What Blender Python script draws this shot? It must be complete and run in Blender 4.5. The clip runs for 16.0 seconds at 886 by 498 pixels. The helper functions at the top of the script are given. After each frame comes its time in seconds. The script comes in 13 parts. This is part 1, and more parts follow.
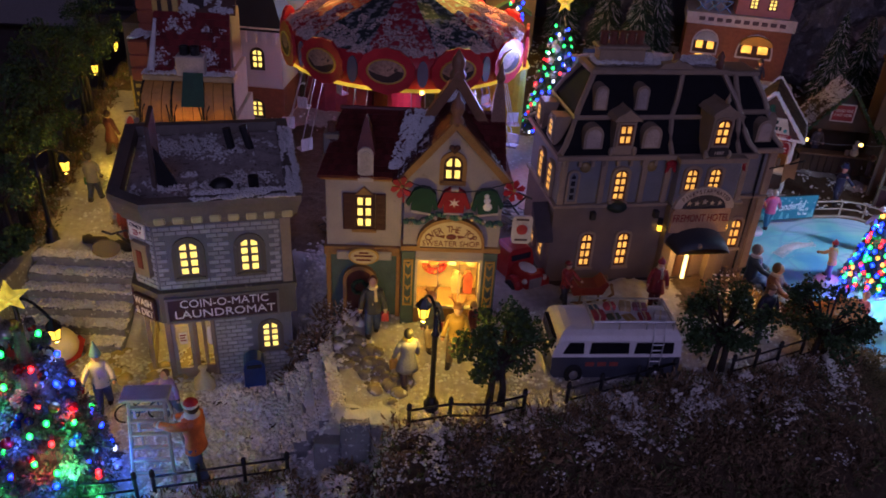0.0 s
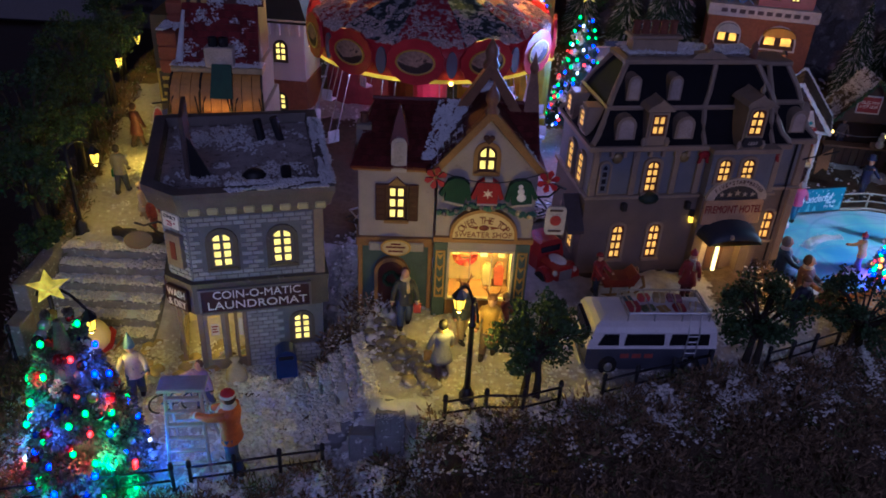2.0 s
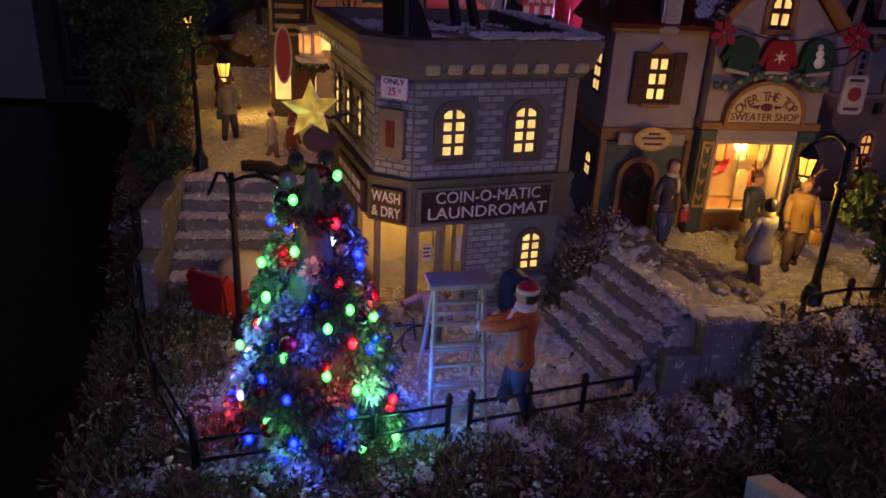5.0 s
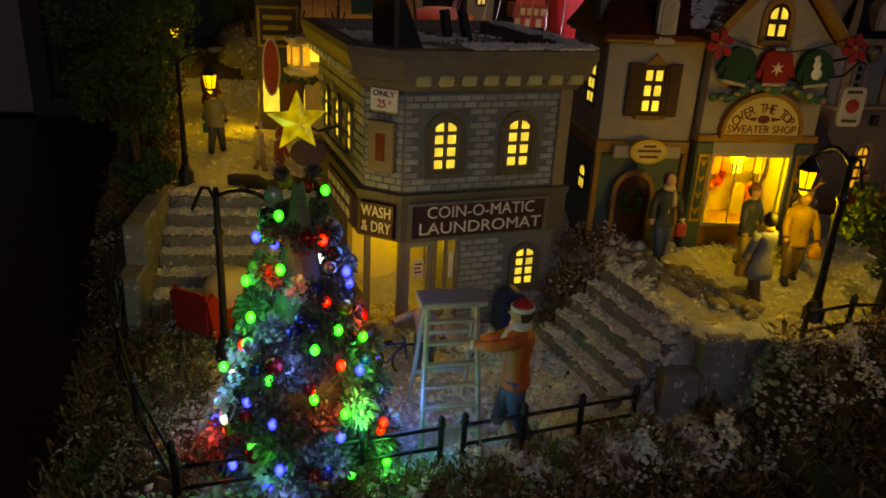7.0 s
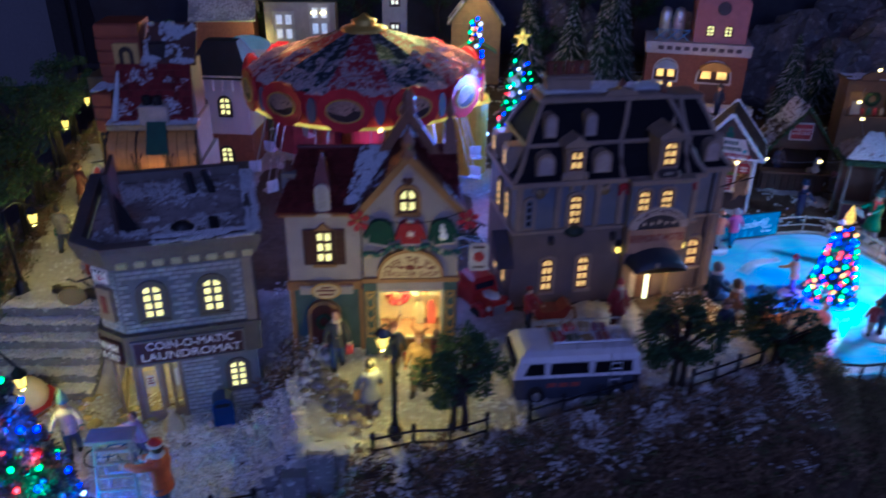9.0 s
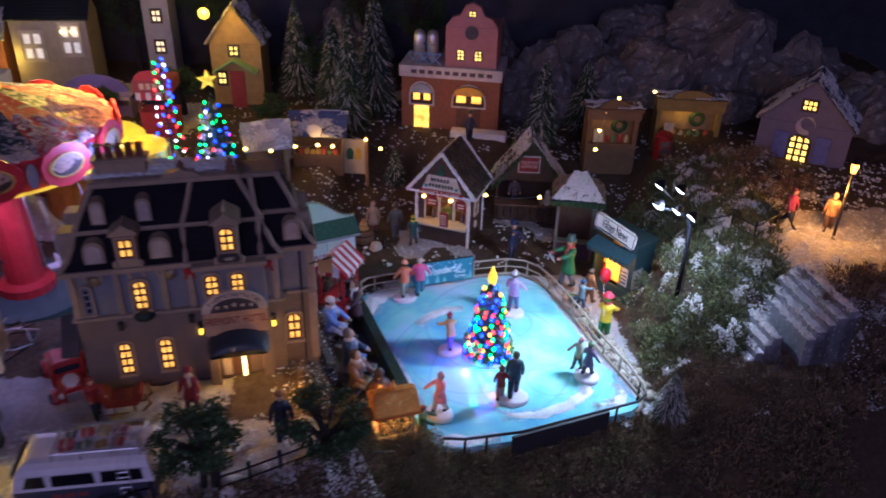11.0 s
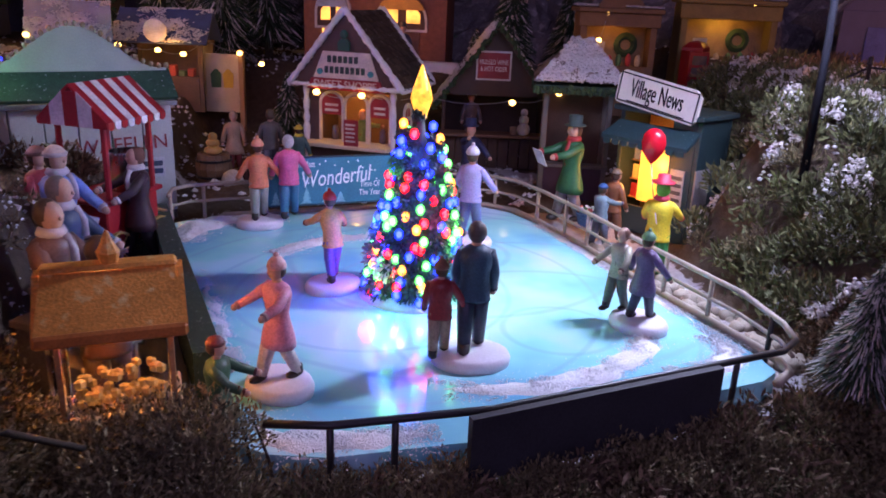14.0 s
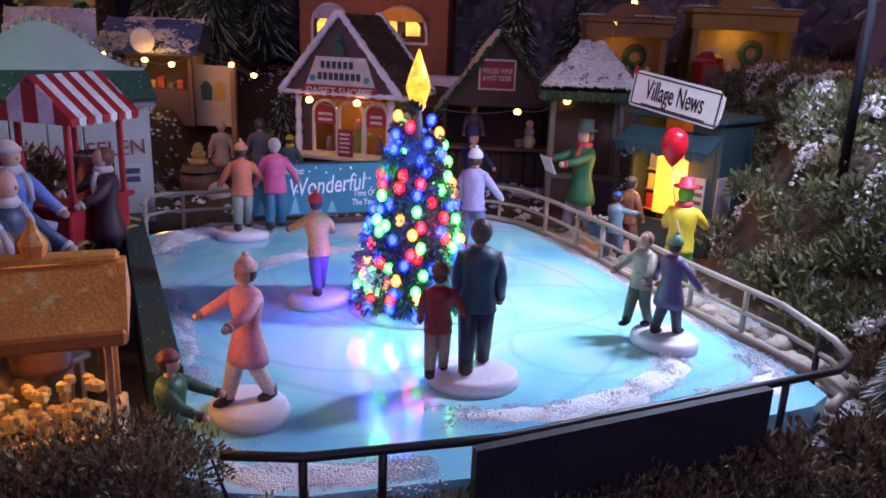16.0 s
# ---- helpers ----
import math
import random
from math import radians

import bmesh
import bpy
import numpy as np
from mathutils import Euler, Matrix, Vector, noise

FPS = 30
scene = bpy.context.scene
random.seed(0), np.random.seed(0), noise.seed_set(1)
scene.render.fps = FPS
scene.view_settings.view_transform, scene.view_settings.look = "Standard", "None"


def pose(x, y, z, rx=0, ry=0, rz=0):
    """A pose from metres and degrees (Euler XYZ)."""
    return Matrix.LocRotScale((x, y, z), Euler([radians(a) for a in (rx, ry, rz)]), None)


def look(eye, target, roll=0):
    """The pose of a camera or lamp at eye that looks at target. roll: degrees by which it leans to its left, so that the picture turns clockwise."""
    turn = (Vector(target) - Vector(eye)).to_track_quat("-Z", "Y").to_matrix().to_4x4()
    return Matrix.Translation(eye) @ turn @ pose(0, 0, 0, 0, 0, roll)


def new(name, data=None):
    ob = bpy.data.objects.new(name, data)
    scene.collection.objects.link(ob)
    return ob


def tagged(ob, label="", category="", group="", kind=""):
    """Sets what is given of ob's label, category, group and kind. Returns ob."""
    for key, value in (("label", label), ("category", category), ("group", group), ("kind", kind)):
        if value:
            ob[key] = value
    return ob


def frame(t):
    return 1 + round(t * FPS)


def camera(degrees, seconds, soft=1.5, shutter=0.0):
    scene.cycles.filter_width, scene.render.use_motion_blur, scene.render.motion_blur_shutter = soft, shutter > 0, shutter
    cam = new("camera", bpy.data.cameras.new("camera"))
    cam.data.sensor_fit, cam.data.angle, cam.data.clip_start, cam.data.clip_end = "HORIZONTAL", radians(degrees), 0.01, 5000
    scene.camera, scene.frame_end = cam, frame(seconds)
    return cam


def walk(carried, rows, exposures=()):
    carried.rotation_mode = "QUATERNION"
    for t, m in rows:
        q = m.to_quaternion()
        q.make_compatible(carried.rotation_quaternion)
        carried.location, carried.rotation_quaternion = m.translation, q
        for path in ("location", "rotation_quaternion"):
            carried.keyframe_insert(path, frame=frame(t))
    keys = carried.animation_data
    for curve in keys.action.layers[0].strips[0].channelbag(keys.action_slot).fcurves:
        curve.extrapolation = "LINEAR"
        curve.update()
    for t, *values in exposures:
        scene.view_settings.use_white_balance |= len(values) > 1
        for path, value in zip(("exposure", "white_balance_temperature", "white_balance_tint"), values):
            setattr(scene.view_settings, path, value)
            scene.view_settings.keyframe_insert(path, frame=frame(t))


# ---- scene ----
cam = camera(59.7, 16.0, soft=1.75, shutter=0.5)
METRES, EYE, TILT, LEAN, TURN = 2.0, 0.535, -30.0, -3.0, 0.0
ROWS = [
    (0.0, 0.0, 0.0, 0.0, 0.0, 0.0, -0.0),
    (0.5, -0.0018, -0.0007, 0.0001, 0.25, 0.05, -0.05),
    (1.0, -0.0051, -0.0003, -0.0009, 0.46, 0.02, -0.09),
    (1.5, -0.0097, 0.0014, -0.0026, 0.58, -0.16, -0.09),
    (2.0, -0.0112, 0.0017, -0.0021, 0.64, -0.32, 0.01),
    (2.5, -0.0134, 0.0033, -0.0061, 0.55, -0.25, 0.3),
    (3.0, -0.0273, 0.0137, -0.0196, 0.33, 0.23, 0.78),
    (3.5, -0.0594, 0.0374, -0.0378, -0.54, 1.64, 1.37),
    (4.0, -0.1058, 0.0661, -0.0632, -1.79, 3.71, 2.03),
    (4.5, -0.1396, 0.0864, -0.0761, -3.7, 5.99, 2.5),
    (7.0, -0.1393, 0.0999, -0.0722, -4.95, 7.75, 3.02),
    (7.5, -0.1098, 0.0831, -0.0609, -3.47, 6.89, 2.89),
    (8.0, -0.0793, 0.0649, -0.051, -2.05, 5.85, 2.72),
    (8.5, -0.0422, 0.0338, -0.0363, -0.84, 4.48, 2.73),
    (9.0, 0.0158, -0.0082, -0.0052, -0.47, 2.94, 2.9),
    (9.5, 0.0732, -0.0356, 0.0217, -0.69, 1.71, 3.21),
    (10.0, 0.1327, -0.0535, 0.0479, -1.68, 0.39, 3.4),
    (12.5, 0.2687, 0.1614, -0.0065, -4.83, 1.88, 4.25),
    (13.0, 0.2631, 0.2132, -0.0397, -5.21, 5.03, 4.27),
    (13.5, 0.2595, 0.2526, -0.0502, -5.75, 8.61, 4.29),
    (14.0, 0.259, 0.2766, -0.0569, -6.31, 10.88, 4.39),
    (14.5, 0.2619, 0.2903, -0.0569, -6.58, 12.26, 4.49),
    (15.0, 0.2638, 0.298, -0.0607, -6.59, 12.85, 4.53),
    (15.5, 0.2632, 0.3009, -0.0583, -6.39, 13.07, 4.49),
    (16.0, 0.2625, 0.3021, -0.0579, -6.14, 13.15, 4.38),
]
EXPOSURES = [(0.0, 0.27, 5800, 24), (0.5, 0.3, 5150, 16), (1.0, 0.3, 5700, -16), (1.5, 0.25, 5700, 27), (2.0, 0.28, 4960, 12), (2.5, 0.3, 5700, -20), (3.0, 0.28, 6000, 30), (3.5, 0.25, 4790, 5), (4.0, 0.13, 15500, -50), (4.5, -0.3, 5050, 66), (7.0, -0.38, 12600, -16), (7.5, -0.3, 4870, 54), (8.0, 0.1, 4720, -20), (8.5, 0.1, 7050, 3), (9.0, 0.4, 3950, 14), (9.5, 0.72, 4040, 2), (10.0, 0.95, 4600, 8), (12.5, 0.38, 6100, 40), (13.5, 0.58, 6250, 49), (14.5, 0.57, 5980, 50), (16.0, 0.55, 6050, 42)]
walk(cam, [(t, pose(0, 0, EYE, TILT, LEAN, TURN) @ pose(METRES * x, METRES * y, METRES * z, 90 + pitch, roll, yaw)) for t, x, y, z, yaw, pitch, roll in ROWS], EXPOSURES)

# ---- world: a dark room with a faint blue evening light ----
world = bpy.data.worlds.new("room_dusk")
scene.world = world
world.use_nodes = True
bg = world.node_tree.nodes["Background"]
bg.inputs["Color"].default_value = (0.20, 0.17, 0.34, 1)
bg.inputs["Strength"].default_value = 0.05


def lamp(name, kind, at, watts, rgb, size=0.004, target=None, cone=120, blend=0.6):
    data = bpy.data.lights.new(name, kind)
    data.energy, data.color = watts, rgb
    if kind == "AREA":
        data.size = size
    else:
        data.shadow_soft_size = size
    if kind == "SPOT":
        data.spot_size, data.spot_blend = radians(cone), blend
    ob = new(name, data)
    ob.matrix_basis = look(at, target) if target else pose(*at)
    return ob


YELLOW, AMBER, ORANGE = (1.0, 0.61, 0.045), (1.0, 0.48, 0.06), (1.0, 0.42, 0.06)
COOL, BLUE, MAGENTA = (0.62, 0.78, 1.0), (0.25, 0.4, 1.0), (1.0, 0.12, 0.35)

# ---- mesh tools ----


class Geo:
    """Collects the faces of one mesh; slot is the material of the faces that follow, T the pose in which they are laid."""

    def __init__(self):
        self.v, self.f, self.m, self.slot, self.T = [], [], [], 0, None

    def add(self, vs, fs):
        o = len(self.v)
        if self.T is not None:
            T = self.T
            vs = [tuple(T @ Vector(p)) for p in vs]
        self.v.extend(vs)
        self.f.extend([tuple(o + i for i in f) for f in fs])
        self.m.extend([self.slot] * len(fs))
        return self

    def box(self, a, b, c=0.0004):
        (x0, y0, z0), (x1, y1, z1) = a, b
        c = min(c, abs(x1 - x0) * 0.45, abs(y1 - y0) * 0.45, abs(z1 - z0) * 0.45)
        if c <= 0:
            vs = [(x, y, z) for z in (z0, z1) for y in (y0, y1) for x in (x0, x1)]
            return self.add(vs, [(0, 2, 3, 1), (4, 5, 7, 6), (0, 1, 5, 4), (2, 6, 7, 3), (0, 4, 6, 2), (1, 3, 7, 5)])
        vs, idx = [], {}
        for kx, (X, sx) in enumerate(((x0, 1), (x1, -1))):
            for ky, (Y, sy) in enumerate(((y0, 1), (y1, -1))):
                for kz, (Z, sz) in enumerate(((z0, 1), (z1, -1))):
                    idx[kx, ky, kz] = len(vs)
                    vs += [(X, Y + sy * c, Z + sz * c), (X + sx * c, Y, Z + sz * c), (X + sx * c, Y + sy * c, Z)]
        I = lambda kx, ky, kz, a: idx[kx, ky, kz] + a
        fs = []
        for k in (0, 1):
            q = [I(k, 0, 0, 0), I(k, 1, 0, 0), I(k, 1, 1, 0), I(k, 0, 1, 0)]
            fs.append(tuple(q if k else q[::-1]))
            q = [I(0, k, 0, 1), I(1, k, 0, 1), I(1, k, 1, 1), I(0, k, 1, 1)]
            fs.append(tuple(q[::-1] if k else q))
            q = [I(0, 0, k, 2), I(1, 0, k, 2), I(1, 1, k, 2), I(0, 1, k, 2)]
            fs.append(tuple(q if k else q[::-1]))
        for p in (0, 1):
            for q in (0, 1):
                e = [I(p, q, 0, 0), I(p, q, 0, 1), I(p, q, 1, 1), I(p, q, 1, 0)]
                fs.append(tuple(e if p == q else e[::-1]))
                e = [I(p, 0, q, 0), I(p, 0, q, 2), I(p, 1, q, 2), I(p, 1, q, 0)]
                fs.append(tuple(e[::-1] if p == q else e))
                e = [I(0, p, q, 1), I(0, p, q, 2), I(1, p, q, 2), I(1, p, q, 1)]
                fs.append(tuple(e if p == q else e[::-1]))
        for kx in (0, 1):
            for ky in (0, 1):
                for kz in (0, 1):
                    t = (I(kx, ky, kz, 0), I(kx, ky, kz, 1), I(kx, ky, kz, 2))
                    fs.append(t if (kx + ky + kz) % 2 else t[::-1])
        return self.add(vs, fs)

    def prism(self, poly, d0, d1, flat="xz"):
        """A polygon drawn in x-z (thick along y), x-y (along z) or y-z (along x)."""
        n = len(poly)
        put = {"xz": lambda a, b, d: (a, d, b), "xy": lambda a, b, d: (a, b, d), "yz": lambda a, b, d: (d, a, b)}[flat]
        vs = [put(a, b, d0) for a, b in poly] + [put(a, b, d1) for a, b in poly]
        fs = [tuple(range(n)), tuple(range(2 * n - 1, n - 1, -1))]
        fs += [(i, n + i, n + (i + 1) % n, (i + 1) % n) for i in range(n)]
        return self.add(vs, fs)

    def ring(self, outer, inner, d0, d1):
        """A frame in x-z between two polygons of as many points."""
        n = len(outer)
        vs = [(a, d, b) for d in (d0, d1) for p in (outer, inner) for a, b in p]
        fs = []
        for i in range(n):
            j = (i + 1) % n
            fs += [(i, j, n + j, n + i), (2 * n + i, 3 * n + i, 3 * n + j, 2 * n + j), (i, 2 * n + i, 2 * n + j, j), (n + i, n + j, 3 * n + j, 3 * n + i)]
        return self.add(vs, fs)

    def loft(self, rings, caps=True):
        n, k = len(rings[0]), len(rings)
        vs = [p for r in rings for p in r]
        fs = [(a * n + i, a * n + (i + 1) % n, (a + 1) * n + (i + 1) % n, (a + 1) * n + i) for a in range(k - 1) for i in range(n)]
        if caps:
            fs += [tuple(range(n))[::-1], tuple(range((k - 1) * n, k * n))]
        return self.add(vs, fs)

    def lathe(self, prof, n=12, at=(0, 0, 0), sx=1.0, sy=1.0, caps=True):
        x, y, z = at
        return self.loft([[(x + r * sx * math.cos(2 * math.pi * i / n), y + r * sy * math.sin(2 * math.pi * i / n), z + h) for i in range(n)] for r, h in prof], caps)

    def tube(self, pts, r, n=7):
        pts = [Vector(p) for p in pts]
        k = len(pts)
        rs = r if isinstance(r, (list, tuple)) else [r] * k
        rings = []
        for i, p in enumerate(pts):
            d = (pts[min(i + 1, k - 1)] - pts[max(i - 1, 0)]).normalized()
            a = d.cross(Vector((0, 0, 1)) if abs(d.z) < 0.9 else Vector((0, 1, 0))).normalized()
            b = a.cross(d)
            rings.append([tuple(p + rs[i] * (a * math.cos(2 * math.pi * j / n) + b * math.sin(2 * math.pi * j / n))) for j in range(n)])
        return self.loft(rings)

    def ball(self, c, r, n=10, m=7, low=-1.0):
        rx, ry, rz = r if isinstance(r, (tuple, list)) else (r, r, r)
        a0 = math.asin(max(-1, low))
        rings = []
        for k in range(m + 1):
            a = a0 + (math.pi / 2 - a0) * k / m
            ca = max(math.cos(a), 0.02)
            rings.append([(c[0] + rx * ca * math.cos(2 * math.pi * i / n), c[1] + ry * ca * math.sin(2 * math.pi * i / n), c[2] + rz * math.sin(a)) for i in range(n)])
        return self.loft(rings)

    def mesh(self, name, mats, smooth=False):
        me = bpy.data.meshes.new(name)
        me.from_pydata(self.v, [], self.f)
        for m in mats if isinstance(mats, (list, tuple)) else [mats]:
            me.materials.append(m)
        if max(self.m, default=0):
            me.polygons.foreach_set("material_index", self.m)
        if smooth:
            me.polygons.foreach_set("use_smooth", [True] * len(me.polygons))
        me.validate()
        b = bmesh.new()
        b.from_mesh(me)
        if len(b.faces) < 60000:
            bmesh.ops.recalc_face_normals(b, faces=b.faces)
        b.to_mesh(me)
        b.free()
        me.update()
        return me


OCTA = [(1, 0, 0), (-1, 0, 0), (0, 1, 0), (0, -1, 0), (0, 0, 1), (0, 0, -1)]
OCTA_F = [(0, 2, 4), (2, 1, 4), (1, 3, 4), (3, 0, 4), (2, 0, 5), (1, 2, 5), (3, 1, 5), (0, 3, 5)]


def grains(pts, radii, seed=0, flat=0.75):
    """Small uneven crumbs of snow at the given points."""
    r = np.random.default_rng(int(abs(seed) * 100))
    p, q = np.array(pts, float).reshape(-1, 3), np.array(radii, float)
    n = len(p)
    a = r.uniform(0, 6.28, n)
    base = np.array(OCTA)[None] * r.uniform(0.75, 1.5, (n, 6, 1)) * np.stack([r.uniform(0.7, 1.4, n), r.uniform(0.7, 1.4, n), np.full(n, flat)], axis=1)[:, None, :]
    x = base[:, :, 0] * np.cos(a)[:, None] - base[:, :, 1] * np.sin(a)[:, None]
    y = base[:, :, 0] * np.sin(a)[:, None] + base[:, :, 1] * np.cos(a)[:, None]
    v = np.stack([x, y, base[:, :, 2]], axis=2) * q[:, None, None] + p[:, None, :]
    f = (np.arange(n)[:, None, None] * 6 + np.array(OCTA_F)[None]).reshape(-1, 3)
    return Geo().add([tuple(t) for t in v.reshape(-1, 3).tolist()], [tuple(t) for t in f.tolist()])


def thing(name, m, label, category, group="", kind=""):
    ob = new(name)
    ob.empty_display_size = 0.01
    ob.matrix_basis = m
    return tagged(ob, label, category, group, kind)


def solo(name, geo, mats, m, label, category, group="", kind="", smooth=False):
    ob = new(name, geo.mesh(name, mats, smooth))
    ob.matrix_basis = m
    return tagged(ob, label, category, group, kind)


def part(name, geo, mats, parent, label="", smooth=False, m=None):
    ob = new(name, geo.mesh(name, mats, smooth) if isinstance(geo, Geo) else geo)
    ob.parent = parent
    if m is not None:
        ob.matrix_basis = m
    return tagged(ob, label)


def text(words, size, mat, parent, m, width=None, depth=0.0004, name="lettering"):
    cu = bpy.data.curves.new(name, "FONT")
    cu.body, cu.size, cu.extrude = words, size, depth
    cu.align_x, cu.align_y = "CENTER", "CENTER"
    cu.resolution_u = 3
    cu.materials.append(mat)
    ob = new(name, cu)
    ob.parent = parent
    if width:
        guess = 0.58 * size * max(len(w) for w in words.split("\n"))
        m = m @ Matrix.Diagonal((width / guess, 1, 1, 1))
    ob.matrix_basis = m
    return ob


FRONT = pose(0, 0, 0, 90, 0, 0)


def on_front(u, w, v=0.0, roll=0.0):
    """A pose for lettering on a front that faces -y."""
    return pose(u, v, w) @ FRONT @ pose(0, 0, 0, 0, 0, roll)


def arc_text(words, size, mat, parent, u, w, v, radius, spread, squeeze=1.0):
    n = len(words)
    for i, ch in enumerate(words):
        if ch == " ":
            continue
        a = (0.5 - (i + 0.5) / n) * spread
        text(ch, size, mat, parent, pose(u, v, w) @ FRONT @ pose(-radius * math.sin(radians(a)), radius * math.cos(radians(a)) - radius, 0, 0, 0, a) @ Matrix.Diagonal((squeeze, 1, 1, 1)))


def arch(u0, u1, w0, w1, rise=None, n=8):
    """An opening's outline with a round head; w1 is its crown."""
    h = (u1 - u0) / 2
    r = h if rise is None else rise
    c = (u0 + u1) / 2
    return [(u0, w0), (u1, w0)] + [(c + h * math.cos(math.pi * i / n), w1 - r + r * math.sin(math.pi * i / n)) for i in range(n + 1)]


def window(parent, u0, u1, w0, w1, v, cols, rows, glass, frame, surround=None, rise=None, lip=0.0022, sill=None, flat=False, rng=None, m=None):
    """A lit window on a front that faces -y: a surround, a dark frame and a pane for each light."""
    def outline(g):
        if flat:
            return [(u0 - g, w0 - g), (u1 + g, w0 - g), (u1 + g, w1 + g), (u0 - g, w1 + g)]
        return arch(u0 - g, u1 + g, w0 - g, w1 + g, None if rise is None else rise + g * 0.5)
    g = Geo()
    g.prism(outline(0.0012), v + 0.0015, v - 0.0009)
    win = part("window", g, frame, parent, m=m)
    if surround:
        g = Geo()
        g.ring(outline(0.0012 + lip), outline(0.0010), v + 0.001, v - 0.0022)
        part("surround", g, surround, win)
    if sill:
        g = Geo()
        g.box((u0 - 0.004, v - 0.0045, w0 - 0.0042), (u1 + 0.004, v + 0.001, w0 - 0.0012), 0.0005)
        part("sill", g, sill, win)
    du, dw = (u1 - u0) / cols, (w1 - w0) / rows
    for i in range(cols):
        for k in range(rows):
            a0, a1 = u0 + du * i + du * 0.19, u0 + du * (i + 1) - du * 0.19
            b0, b1 = w0 + dw * k + dw * 0.17, w0 + dw * (k + 1) - dw * 0.17
            g = Geo()
            if k == rows - 1 and not flat:
                c = (u0 + u1) / 2
                lft = (a0 + a1) / 2 < c
                hi = b1
                lo_side = b0 + (b1 - b0) * 0.45
                if cols == 1:
                    poly = [(a0, b0), (a1, b0), (a1, lo_side), ((a0 + a1) / 2, hi), (a0, lo_side)]
                elif lft:
                    poly = [(a0, b0), (a1, b0), (a1, hi), (a0 + (a1 - a0) * 0.5, hi - (hi - lo_side) * 0.25), (a0, lo_side)]
                else:
                    poly = [(a0, b0), (a1, b0), (a1, lo_side), (a0 + (a1 - a0) * 0.5, hi - (hi - lo_side) * 0.25), (a0, hi)]
            else:
                poly = [(a0, b0), (a1, b0), (a1, b1), (a0, b1)]
            g.prism(poly, v - 0.0004, v - 0.0013)
            part("pane", g, glass, win)
    return win


# ---- materials ----


def stuff_mat(name, rgb, rough=0.55, metal=0.0, var=0.35, fine=900.0, coarse=70.0, bump=0.25, other=None, cover=0.0, per_piece=0.0, per_island=0.0, spec=0.4, depth=0.0006):
    """A painted or raw surface: its colour varies at two scales, other is a second colour that shows in worn or dirty patches."""
    mat = bpy.data.materials.new(name)
    mat.use_nodes = True
    nt = mat.node_tree
    N, L = nt.nodes, nt.links
    b = N["Principled BSDF"]
    b.inputs["Metallic"].default_value = metal
    b.inputs["Specular IOR Level"].default_value = spec
    tc = N.new("ShaderNodeTexCoord")
    nf, nc = N.new("ShaderNodeTexNoise"), N.new("ShaderNodeTexNoise")
    for n, s, d in ((nf, fine, 3.0), (nc, coarse, 4.0)):
        n.inputs["Scale"].default_value = s
        n.inputs["Detail"].default_value = d
        L.new(tc.outputs["Object"], n.inputs["Vector"])
    mix = N.new("ShaderNodeMix")
    mix.data_type = "RGBA"
    dark = tuple(c * (1 - var) for c in rgb)
    light = tuple(min(1, c * (1 + var * 0.7)) for c in rgb)
    mix.inputs[6].default_value, mix.inputs[7].default_value = (*dark, 1), (*light, 1)
    add = N.new("ShaderNodeMath")
    add.operation = "ADD"
    L.new(nf.outputs["Fac"], add.inputs[0])
    L.new(nc.outputs["Fac"], add.inputs[1])
    half = N.new("ShaderNodeMapRange")
    half.inputs["From Min"].default_value, half.inputs["From Max"].default_value = 0.65, 1.35
    L.new(add.outputs[0], half.inputs["Value"])
    L.new(half.outputs[0], mix.inputs[0])
    col = mix.outputs[2]
    if other:
        m2 = N.new("ShaderNodeMix")
        m2.data_type = "RGBA"
        m2.inputs[7].default_value = (*other, 1)
        ramp = N.new("ShaderNodeMapRange")
        ramp.inputs["From Min"].default_value, ramp.inputs["From Max"].default_value = 0.62 - 0.3 * cover, 0.72 - 0.3 * cover
        n3 = N.new("ShaderNodeTexNoise")
        n3.inputs["Scale"].default_value, n3.inputs["Detail"].default_value = coarse * 2.2, 6.0
        L.new(tc.outputs["Object"], n3.inputs["Vector"])
        L.new(n3.outputs["Fac"], ramp.inputs["Value"])
        L.new(ramp.outputs[0], m2.inputs[0])
        L.new(col, m2.inputs[6])
        col = m2.outputs[2]
    if per_piece or per_island:
        hsv = N.new("ShaderNodeHueSaturation")
        if per_piece:
            src = N.new("ShaderNodeObjectInfo").outputs["Random"]
        else:
            src = N.new("ShaderNodeNewGeometry").outputs["Random Per Island"]
        amount = per_piece or per_island
        r = N.new("ShaderNodeMapRange")
        r.inputs["To Min"].default_value, r.inputs["To Max"].default_value = 1 - amount, 1 + amount
        L.new(src, r.inputs["Value"])
        L.new(r.outputs[0], hsv.inputs["Value"])
        L.new(col, hsv.inputs["Color"])
        col = hsv.outputs["Color"]
    L.new(col, b.inputs["Base Color"])
    rr = N.new("ShaderNodeMapRange")
    rr.inputs["To Min"].default_value, rr.inputs["To Max"].default_value = max(0.03, rough - 0.12), min(1, rough + 0.15)
    L.new(nc.outputs["Fac"], rr.inputs["Value"])
    L.new(rr.outputs[0], b.inputs["Roughness"])
    if bump:
        bp = N.new("ShaderNodeBump")
        bp.inputs["Strength"].default_value, bp.inputs["Distance"].default_value = bump, depth
        L.new(nf.outputs["Fac"], bp.inputs["Height"])
        L.new(bp.outputs["Normal"], b.inputs["Normal"])
    return mat


